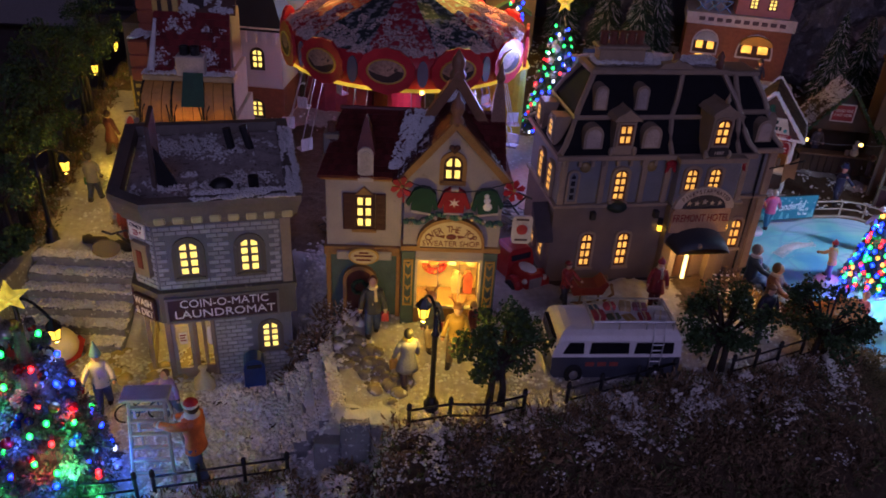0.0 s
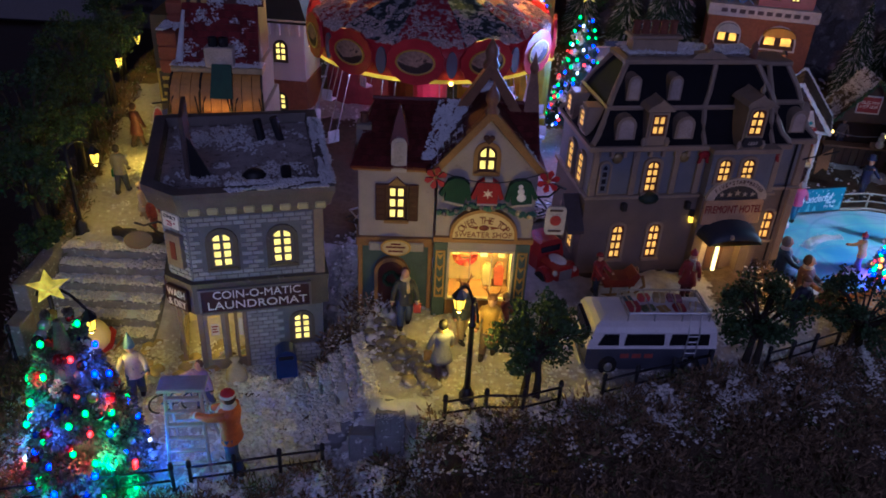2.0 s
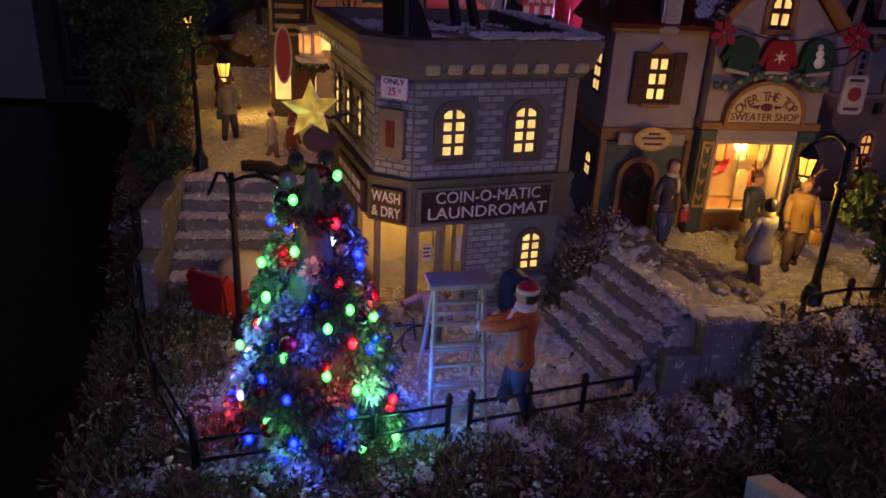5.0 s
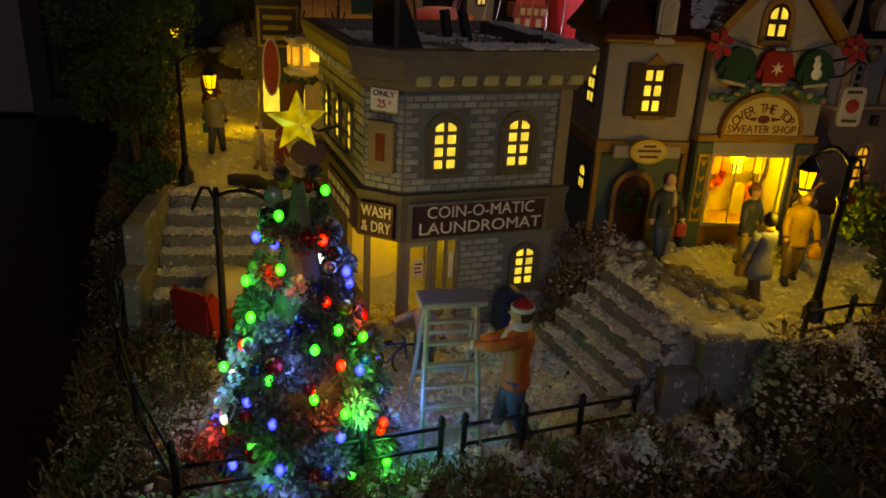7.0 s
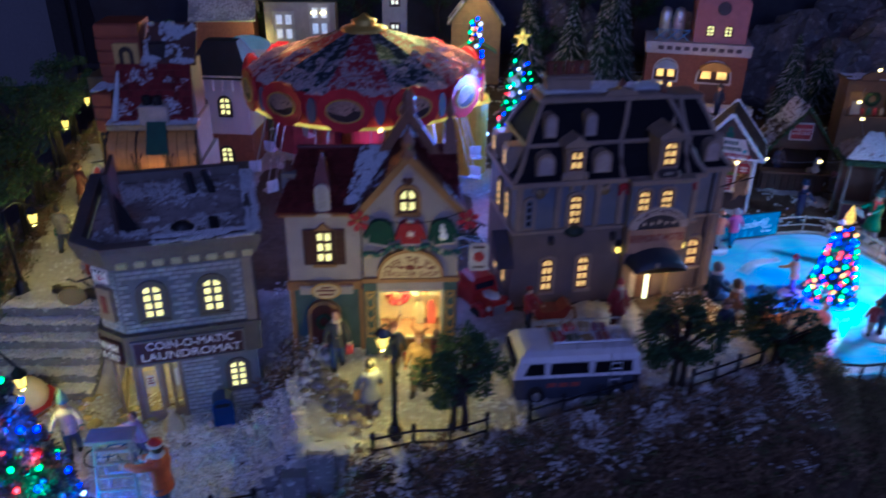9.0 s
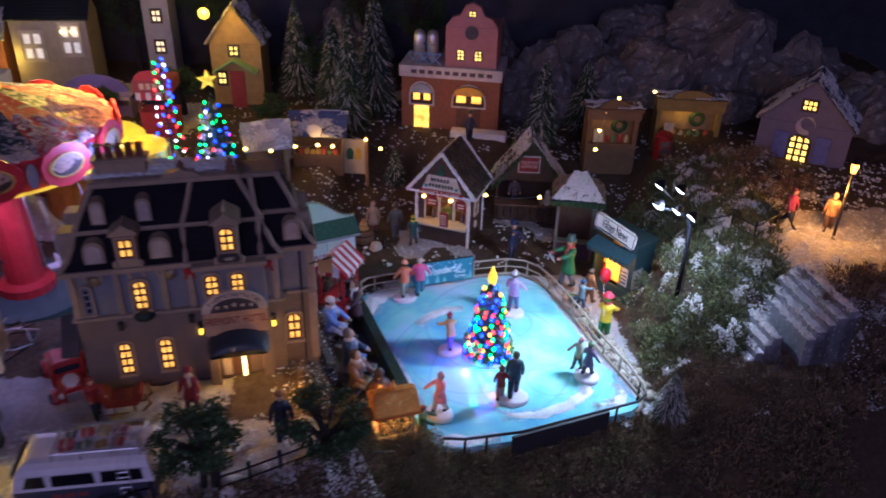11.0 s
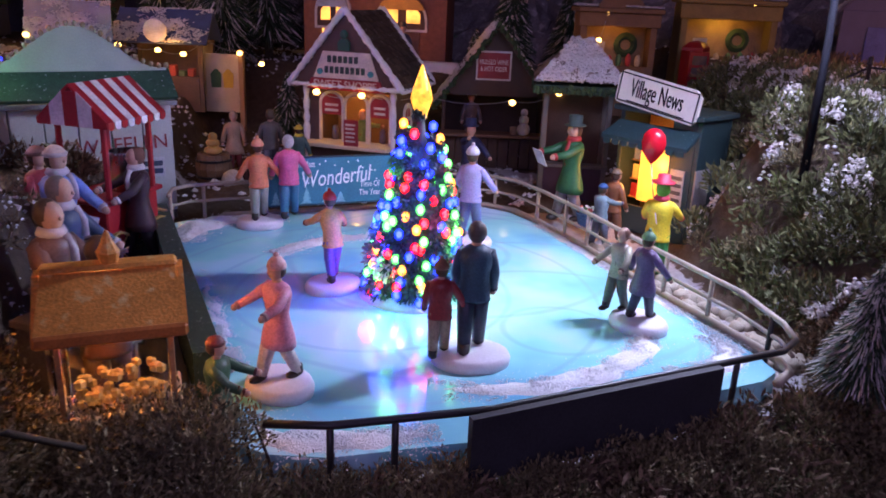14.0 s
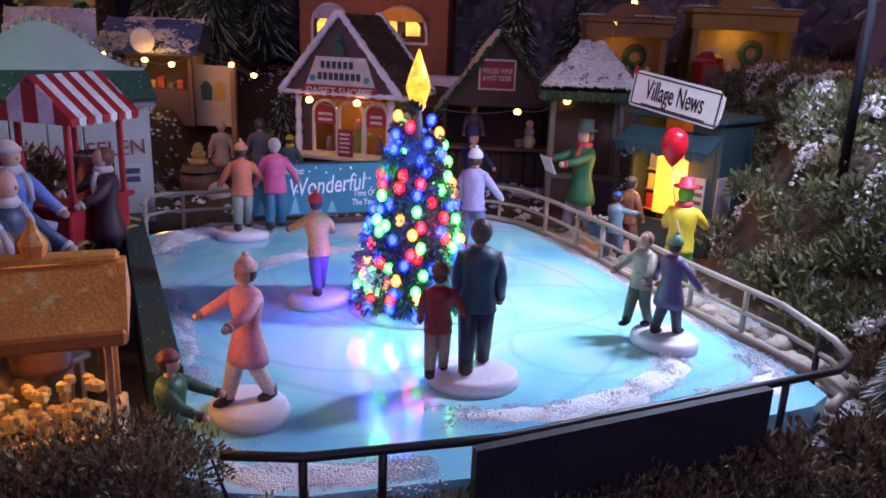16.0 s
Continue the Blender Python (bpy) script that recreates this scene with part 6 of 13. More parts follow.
    part("canopy_ball", Geo().ball((0.112, BV - 0.024, 0.1475), 0.0032, 10, 6), tan, h, smooth=True)
    rust = stuff_mat("rust_sign", (0.26, 0.025, 0.015), 0.5, var=0.25)
    nb = [(0.118 + 0.034 * math.cos(math.pi * (0.12 + 0.76 * i / 12)), 0.1560 + 0.030 * math.sin(math.pi * (0.12 + 0.76 * i / 12))) for i in range(13)]
    sb = part("name_board", Geo().prism([(0.0855, 0.1530), (0.1505, 0.1530), (0.1505, 0.1795), (0.1480, 0.1815), (0.0880, 0.1815), (0.0855, 0.1795)], BV - 0.0004, BV - 0.0038), paint((0.50, 0.30, 0.17), 0.5), h, "orange-cream board with rust-red capitals")
    text("FREMONT HOTEL", 0.0125, rust, sb, on_front(0.118, 0.1700, BV - 0.0040), width=0.060)
    cr = part("crest_board", Geo().prism([(0.0875, 0.1818), (0.1485, 0.1818)] + [(0.118 + 0.0305 * math.cos(math.pi * i / 14), 0.1818 + 0.0215 * math.sin(math.pi * i / 14)) for i in range(15)], BV - 0.0006, BV - 0.0036), paint((0.05, 0.045, 0.05), 0.5), h, "dark half-round crest board")
    part("rim", Geo().ring([(0.118 + 0.0335 * math.cos(math.pi * i / 14), 0.1818 + 0.0245 * math.sin(math.pi * i / 14)) for i in range(15)], [(0.118 + 0.0245 * math.cos(math.pi * i / 14), 0.1818 + 0.0160 * math.sin(math.pi * i / 14)) for i in range(15)], BV - 0.0007, BV - 0.0048), paint((0.50, 0.42, 0.33), 0.5), cr)
    arc_text("FIVE*STAR*RATED", 0.0062, paint((0.08, 0.03, 0.02), 0.5), cr, 0.118, 0.2020, BV - 0.0050, 0.036, 92, 0.9)
    for k in range(5):
        u, w, s = 0.118 + (k - 2) * 0.0085, 0.1878 + (0.0016 if k == 2 else 0), 0.0036 if k == 2 else 0.0028
        part("star", Geo().prism([(u + s * (1 if i % 2 else 0.42) * math.sin(i * math.pi / 5), w - s * (1 if i % 2 else 0.42) * math.cos(i * math.pi / 5)) for i in range(10)], BV - 0.0034, BV - 0.0046), paint((0.6, 0.5, 0.35), 0.5), cr)
    for u in (B0 - 0.005, B1 + 0.003):
        wl = part("wall_lamp", Geo().box((u - 0.001, -0.0045, 0.1560), (u + 0.0035, -0.0002, 0.1640), 0.0005), IRON, h)
        part("lamp_glass", Geo().box((u - 0.0006, -0.0052, 0.1495), (u + 0.0030, -0.0010, 0.1556), 0.0003), LANTERN, wl)
    for u in (0.000, 0.070):
        part("down_bracket", Geo().box((u, -0.0065, 0.1655), (u + 0.0055, -0.0002, 0.1745), 0.0008), stuff_mat("dark_bracket", (0.03, 0.025, 0.025), 0.5), h)
    # balcony planter under the tall window
    part("balcony", Geo().ball((0.0275, -0.003, 0.1800), (0.0110, 0.0090, 0.0065), 14, 6, low=-1), stuff_mat("dark_green_planter", (0.015, 0.03, 0.025), 0.6), h, smooth=True)
    for u in (0.078, 0.1555):
        bw = part("red_bow", Geo().ball((u, -0.004, 0.2280), (0.0062, 0.0030, 0.0042), 12, 8), paint((0.28, 0.012, 0.02), 0.6, bump=0.9, fine=500, depth=0.002), h, "red bow decoration", smooth=True)
        for k in (-1, 1):
            part("ribbon_tail", Geo().prism([(u + k * 0.001, 0.2265), (u + k * 0.0045, 0.2255), (u + k * 0.0060, 0.2185), (u + k * 0.0030, 0.2195)], -0.0035, -0.0055), paint((0.28, 0.012, 0.02), 0.6), bw)
    # mansard in two slopes with ribs
    low = [(U0 - 0.003, -0.003, 0.2382), (U1 + 0.003, -0.003, 0.2382), (U1 + 0.003, D + 0.003, 0.2382), (U0 - 0.003, D + 0.003, 0.2382)]
    inset = lambda d, z: [(U0 + d, d, z), (U1 - d, d, z), (U1 - d, D - d, z), (U0 + d, D - d, z)]
    rr = [low, inset(0.004, 0.246), inset(0.0095, 0.258), inset(0.0135, 0.2705)]
    part("mansard_roof", Geo().loft(rr, caps=False), slate, h, "dark slate mansard roof")
    part("mid_moulding", Geo().loft([inset(0.0115, 0.2700), inset(0.0105, 0.2725), inset(0.0125, 0.2745)], caps=False), tan, h)
    up = [inset(0.0145, 0.2735), inset(0.020, 0.286), inset(0.0285, 0.301), inset(0.034, 0.3100)]
    part("mansard_roof", Geo().loft(up, caps=False), slate, h, "dark slate upper roof")
    part("roof_curb", Geo().loft([inset(0.0330, 0.3092), inset(0.0300, 0.3108), inset(0.0300, 0.3150), inset(0.034, 0.3165)]), tan, h)
    edges = [[(U0, 0), (1, 1)], [(U1, 0), (-1, 1)], [(U0, D), (1, -1)], [(U1, D), (-1, -1)]]
    for (u, v), (su, sv) in edges:
        part("hip_rib", Geo().tube([(u + su * d, v + sv * d, z + 0.0006) for d, z in ((-0.003, 0.2385), (0.004, 0.246), (0.0095, 0.258), (0.0135, 0.2705))], 0.0031, 6), tan, h)
        part("hip_rib", Geo().tube([(u + su * d, v + sv * d, z + 0.0006) for d, z in ((0.0145, 0.2735), (0.020, 0.286), (0.0285, 0.301), (0.033, 0.3100))], 0.0031, 6), tan, h)
    for u, top in ((B0 - 0.008, 0.012), (0.150, -0.004)):
        part("slope_rib", Geo().tube([(u, d - 0.001, z) for d, z in ((-0.003, 0.2385), (0.004, 0.246), (0.0095, 0.258), (0.0135, 0.2705))], 0.0027, 6), tan, h)
        part("slope_rib", Geo().tube([(u + top * t, d - 0.001, z) for t, d, z in ((0, 0.0145, 0.2735), (0.4, 0.020, 0.286), (0.8, 0.0285, 0.301), (1, 0.033, 0.3100))], 0.0027, 6), tan, h)
    # dormers: arched blind ones, one lit over the left front, one lit over the bay
    for u in (-0.0085, 0.0530):
        dm = part("dormer", Geo().prism(arch(u - 0.0100, u + 0.0100, 0.2440, 0.2680), 0.0120, -0.0010), tan, h, "blind arched dormer")
        part("dormer_panel", Geo().prism(arch(u - 0.0072, u + 0.0072, 0.2455, 0.2648), -0.0009, -0.0018), stuff_mat("pale_tan", (0.42, 0.34, 0.30), 0.6), dm)
    for u in (-0.001, 0.042):
        dm = part("dormer", Geo().prism(arch(u - 0.0068, u + 0.0068, 0.2790, 0.3040), 0.0300, 0.0145), tan, h, "blind arched dormer")
        part("dormer_panel", Geo().prism(arch(u - 0.0048, u + 0.0048, 0.2805, 0.3015), 0.0146, 0.0136), stuff_mat("pale_tan", (0.42, 0.34, 0.30), 0.6), dm)
    for u, v, w0, w1, hw in ((0.0222, -0.0040, 0.2505, 0.2705, 0.0062), (0.1187, -0.0150, 0.2540, 0.2790, 0.0066)):
        body = part("dormer", Geo().box((u - hw - 0.0045, v, 0.2384), (u + hw + 0.0045, 0.016, w1 + 0.0040), 0.0006), tan, h, "stone dormer with a lit window")
        part("pediment", Geo().prism([(u - hw - 0.0085, w1 + 0.0042), (u + hw + 0.0085, w1 + 0.0042), (u + hw + 0.005, w1 + 0.0085), (u + 0.003, w1 + 0.0135), (u, w1 + 0.0165), (u - 0.003, w1 + 0.0135), (u - hw - 0.005, w1 + 0.0085)], 0.016, v - 0.0025), tan, body)
        window(h, u - hw, u + hw, w0, w1, v - 0.0002, 2, 2 if u < 0.1 else 3, AMBER_GLASS, dark, surround=tan, lip=0.0018, rise=0.003, flat=u < 0.1)
        part("scroll", Geo().ball((u - hw - 0.006, v, 0.2425), (0.003, 0.003, 0.005), 8, 5).ball((u + hw + 0.006, v, 0.2425), (0.003, 0.003, 0.005), 8, 5), tan, body, smooth=True)
        if u > 0.1:
            part("dormer_finial", Geo().lathe([(0.0018, 0.2950), (0.0030, 0.2985), (0.0012, 0.3020), (0.0002, 0.3070)], 8, (u, v + 0.003, 0)), tan, body, smooth=True)
            pl = part("date_plaque", Geo().prism([(u - 0.0115, 0.2445), (u - 0.0085, 0.2410), (u + 0.0085, 0.2410), (u + 0.0115, 0.2445), (u + 0.0085, 0.2505), (u - 0.0085, 0.2505)], v - 0.0002, v - 0.0030), paint((0.04, 0.035, 0.04), 0.5), body, "dark hexagonal plaque")
            text("1897", 0.0052, paint((0.6, 0.54, 0.45), 0.5), pl, on_front(u, 0.2450, v - 0.0032), width=0.0125)
    for u in (0.030, 0.075):
        dm = part("dormer", Geo().prism(arch(u - 0.0025, u + 0.0145, 0.2440, 0.2680), 0.0110, -0.0010), tan, h, "blind arched dormer", m=right)
        dm = part("dormer", Geo().box((u - 0.0095, -0.004, 0.2400), (u + 0.0095, 0.014, 0.2700), 0.0006), tan, h, "stone side dormer", m=left)
        window(h, u - 0.0055, u + 0.0055, 0.2480, 0.2650, -0.0042, 2, 3, AMBER_GLASS, dark, surround=tan, lip=0.0018, rise=0.003, m=left)
    # flat top, snow and chimney stacks
    g = Geo()
    n = 30
    a, b, c, d = U0 + 0.035, U1 - 0.035, 0.035, D - 0.035
    vs = [(a + (b - a) * i / n, c + (d - c) * j / n, 0.3172 + 0.0030 * abs(noise.noise((i * 0.45, j * 0.4, 7)))) for j in range(n + 1) for i in range(n + 1)]
    g.add(vs, [(j * (n + 1) + i, j * (n + 1) + i + 1, (j + 1) * (n + 1) + i + 1, (j + 1) * (n + 1) + i) for j in range(n) for i in range(n)])
    part("roof_snow", g, ROOF_SNOW, h, "snow on the flat roof", smooth=True)
    snow_patch(h, [(a, c, 0.318), (b, c, 0.318), (b, d, 0.318), (a, d, 0.318)], 61, 0.4, size=1.4)
    ck = part("chimney", Geo().box((0.000, 0.040, 0.3100), (0.048, 0.056, 0.3330), 0.0010), tan, h)
    part("chimney_cap", Geo().box((-0.003, 0.037, 0.3331), (0.051, 0.059, 0.3365), 0.0010), tan, ck)
    for k in range(5):
        part("chimney_pot", Geo().lathe([(0.0042, 0.3364), (0.0036, 0.3470), (0.0046, 0.3475), (0.0046, 0.3490), (0.0032, 0.3490), (0.0030, 0.3400)], 10, (0.005 + k * 0.0095, 0.048, 0)), paint((0.16, 0.05, 0.03), 0.6), ck)
    part("roof_hatch", Geo().prism([(0.060, 0.316), (0.100, 0.316), (0.092, 0.3215), (0.084, 0.3225), (0.080, 0.3265), (0.076, 0.3225), (0.066, 0.3215)], 0.030, 0.040), tan, h)
    for u in (0.080, 0.128):
        part("roof_finial", Geo().lathe([(0.0045, 0.3155), (0.0045, 0.3225), (0.0028, 0.3245), (0.0040, 0.3275), (0.0005, 0.3330)], 9, (u, 0.036, 0)), paint((0.16, 0.07, 0.05), 0.6), h, smooth=True)
    # side awning on the left with orange trim
    part("side_awning", Geo().prism([(0.020, 0.1500), (0.020, 0.1760), (-0.012, 0.1480), (-0.012, 0.1440)], U0 - 0.018, U0 - 0.001, "yz"), stuff_mat("dark_awning", (0.06, 0.05, 0.06), 0.6), h)
    return h


hotel()
lamp("porch_lamp", "POINT", tuple(pose(0.173, 0.720, 0, 0, 0, 9) @ Vector((0.118, -0.020, 0.125))), 0.05, AMBER, 0.004)

# ---- stairs, walls, fences, lamps ----
def stairs(name, x0, x1, y0, y1, z0, z1, n, label, m=None, mat=STONE, buried=0):
    """Straight steps that rise from y0 to y1, each step a part with a snowy tread."""
    s = thing(name, m or pose(0, 0, 0), label, "stairs")
    for k in range(n):
        a, b = y0 + (y1 - y0) * k / n, y0 + (y1 - y0) * (k + 1) / n
        z = z0 + (z1 - z0) * (k + 1) / n
        part("step", Geo().box((x0, a, z0 - 0.03), (x1, y1 + 0.004 - 0.0004 * k, z), 0.0006), mat, s)
        g = Geo()
        m_ = 40
        r = random.Random(k + int(abs(x0) * 1000))
        vs, fs = [], []
        for i in range(m_ + 1):
            x = x0 + (x1 - x0) * i / m_
            d = 0.35 + 0.5 * noise.noise((x * 90, k * 3.0, 1.0))
            h = 0.0022 * max(0.1, 0.6 + noise.noise((x * 120, k * 2.0, 5.0)))
            yb = b
            ya = a + (b - a) * max(0.12, d) * 0.5
            vs += [(x, ya, z + 0.0003), (x, (ya + yb) / 2, z + h), (x, yb + 0.0002, z + h * 0.9)]
        for i in range(m_):
            fs += [(3 * i, 3 * i + 3, 3 * i + 4, 3 * i + 1), (3 * i + 1, 3 * i + 4, 3 * i + 5, 3 * i + 2)]
        part("tread_snow", Geo().add(vs, fs), SNOW, s, "thin snow on the tread", smooth=True)
        if buried:
            pts, rad = [], []
            for i in range(buried):
                x, y = r.uniform(x0, x1), r.uniform(a, b)
                if noise.noise((x * 45, y * 45 + k, 3.0)) + 0.5 * noise.noise((x * 130, k * 5.0 + y * 130, 8.0)) > -0.22:
                    q = r.uniform(0.0006, 0.0022)
                    pts.append((x, y, z + q * r.uniform(0.2, 1.4))), rad.append(q)
            tagged(part("crumbled_snow", grains(pts, rad, k), FLOCK, s, "crumbled snow on the tread", smooth=True), kind="stuff")
    return s


sl = stairs("stone_stairs", -0.414, -0.300, 0.625, 0.722, 0.033, 0.095, 6, "grey stone stairs with snow on every tread", buried=700)
part("side_wall", Geo().box((-0.430, 0.628, 0.020), (-0.4145, 0.745, 0.0995), 0.001), STONE, sl)
part("side_wall", Geo().box((-0.4300, 0.600, 0.020), (-0.4145, 0.6275, 0.070), 0.001), STONE, sl)
stairs("terrace_steps", -0.050, 0.044, 0.0, 0.056, 0.036, 0.087, 5, "low grey stone steps half buried in snow", pose(-0.1245, 0.527, 0.0, 0, 0, -75.5), buried=420)
wl = thing("retaining_wall", pose(0, 0, 0), "grey stone retaining wall with snow on top", "wall")
part("block", Geo().box((-0.0620, 0.4805, 0.030), (-0.0370, 0.500, 0.0885), 0.0012), STONE, wl)
part("block", Geo().box((-0.0845, 0.4785, 0.030), (-0.0622, 0.498, 0.0640), 0.0012), STONE, wl)
for a, b in (((-0.0622, 0.4800, 0.0655), (-0.0490, 0.4812, 0.0868)), ((-0.0484, 0.4800, 0.0655), (-0.0372, 0.4812, 0.0868)), ((-0.0565, 0.4800, 0.0440), (-0.0400, 0.4812, 0.0648)), ((-0.0838, 0.4780, 0.0440), (-0.0730, 0.4792, 0.0628)), ((-0.0724, 0.4780, 0.0440), (-0.0632, 0.4792, 0.0628))):
    part("ashlar", Geo().box(a, b, 0.0008), STONE, wl)
snow_ridge([(-0.068, 0.496), (-0.045, 0.491), (-0.012, 0.496)], 0.012, 0.008, "snow on the stone wall", 11, z=0.0865)


def fence(pts, z0, high, label, lean=0.0):
    f = thing("fence", pose(pts[0][0], pts[0][1], 0), label, "fence", group="black iron fences")
    ox, oy = pts[0]
    g3 = [(x - ox, y - oy, z0(x, y) if callable(z0) else z0) for x, y in pts]
    for x, y, z in g3:
        part("post", Geo().lathe([(0.0030, z - 0.006), (0.0026, z + 0.002), (0.0017, z + 0.004), (0.0017, z + high - 0.005), (0.0024, z + high - 0.0045), (0.0024, z + high - 0.003), (0.0018, z + high - 0.0025), (0.0023, z + high), (0.0010, z + high + 0.002)], 8, (x, y, 0)), IRON, f, smooth=True)
    for t in (0.42, 0.82):
        part("rail", Geo().tube([(x, y, z + high * t) for x, y, z in g3], 0.0011, 6), IRON, f, smooth=True)
    return f


zg = lambda x, y: level(x, y) - 0.001
fence([(-0.350, 0.412), (-0.305, 0.422), (-0.262, 0.431), (-0.221, 0.440)], 0.032, 0.031, "black iron post-and-rail fence in front of the plaza")
fence([(-0.208, 0.444), (-0.174, 0.452), (-0.139, 0.461), (-0.105, 0.469)], 0.031, 0.031, "black iron post-and-rail fence in front of the plaza")
fence([(-0.005, 0.479), (0.029, 0.489), (0.060, 0.490), (0.092, 0.503)], 0.080, 0.031, "black iron fence beside the street lamp")
fence([(0.131, 0.515), (0.162, 0.528), (0.197, 0.541), (0.234, 0.556)], 0.078, 0.033, "leaning black iron fence in front of the camper van")
fence([(0.292, 0.566), (0.318, 0.577), (0.345, 0.590), (0.374, 0.604)], 0.078, 0.031, "black iron fence before the bare ground")
fence([(-0.352, 0.414), (-0.385, 0.475), (-0.412, 0.54), (-0.426, 0.60)], 0.030, 0.040, "dark fence along the mossy side edge")
tw = Geo().tube([(0.335, 0.575, 0.070), (0.36, 0.592, 0.088), (0.39, 0.605, 0.092), (0.42, 0.615, 0.080), (0.455, 0.655, 0.040)], 0.0012, 6)
solo("bare_twig", tw, BARK, pose(0, 0, 0), "bare bent twig lying over dry moss", "twig", smooth=True)
for k, (x, y, z) in enumerate(((0.5, 0.68, 0.0), (0.507, 0.684, 0.0), (0.515, 0.678, 0.0))):
    solo("bare_twig", Geo().tube([(x, y, z), (x - 0.003, y, z + 0.018), (x - 0.004 - 0.002 * k, y + 0.001, z + 0.034)], [0.0009, 0.0007, 0.0003], 5), BARK, pose(0, 0, 0), "thin dark twig standing in moss", "twig", group="twigs")


def street_lamp(x, y, z, high, arm, label="black street lamp with a lit yellow lantern", watts=0.02):
    """A post with a ringed base and a lantern on a scrolled arm; arm is the lantern's offset in x and y."""
    s = thing("street_lamp", pose(x, y, z), label, "street lamp", group="street lamps")
    part("base", Geo().lathe([(0.0078, -0.003), (0.0078, 0.002), (0.0062, 0.004), (0.0066, 0.011), (0.0045, 0.014), (0.0036, 0.018)], 10), IRON, s, smooth=True)
    part("post", Geo().lathe([(0.0030, 0.017), (0.0024, 0.030), (0.0022, high * 0.74), (0.0034, high * 0.75), (0.0034, high * 0.77), (0.0020, high * 0.78), (0.0018, high)], 8), IRON, s, smooth=True)
    ax, ay = arm
    L = math.hypot(ax, ay)
    path = [(ax * t, ay * t, high - 0.012 + 0.014 * math.sin(math.pi * (0.15 + 0.75 * t))) for t in (0, 0.2, 0.4, 0.6, 0.8, 1.0)]
    part("arm", Geo().tube(path, 0.0014, 6), IRON, s, smooth=True)
    cx, cy, cz = -ax * 0.35, -ay * 0.35, high - 0.006
    sc = [(cx * t + 0 * t, cy * t, high - 0.010 + 0.010 * math.sin(t * 3.6)) for t in (0, 0.3, 0.6, 0.9, 1.1)]
    part("scroll", Geo().tube(sc, 0.0011, 6), IRON, s, smooth=True)
    top = path[-1][2]
    lan = part("lantern", Geo().lathe([(0.0005, top + 0.002), (0.0030, top - 0.001), (0.0068, top - 0.006), (0.0070, top - 0.0075)], 6, (ax, ay, 0)), IRON, s)
    gl = part("glass", Geo().lathe([(0.0056, top - 0.0075), (0.0036, top - 0.0185)], 6, (ax, ay, 0)), LANTERN, lan, "lit yellow glass")
    part("lantern_foot", Geo().lathe([(0.0040, top - 0.0184), (0.0040, top - 0.0200), (0.0012, top - 0.0230)], 6, (ax, ay, 0)), IRON, lan)
    for k in range(6):
        a = k * math.pi / 3
        part("glazing_bar", Geo().tube([(ax + 0.0058 * math.cos(a), ay + 0.0058 * math.sin(a), top - 0.0075), (ax + 0.0038 * math.cos(a), ay + 0.0038 * math.sin(a), top - 0.0186)], 0.0004, 4), IRON, lan)
    lamp("lantern_light", "POINT", (x + ax, y + ay, z + top - 0.030), watts, YELLOW, 0.005)
    return s


street_lamp(0.013, 0.500, 0.086, 0.108, (-0.010, 0.023), watts=0.17)
street_lamp(-0.409, 0.745, 0.093, 0.105, (0.021, 0.018), watts=0.09)
street_lamp(-0.350, 0.553, 0.034, 0.118, (0.043, -0.024), watts=0.14)
street_lamp(-0.512, 1.095, 0.090, 0.105, (0.022, 0.012), watts=0.09)
street_lamp(-0.548, 1.265, 0.085, 0.095, (0.022, 0.015), watts=0.075)


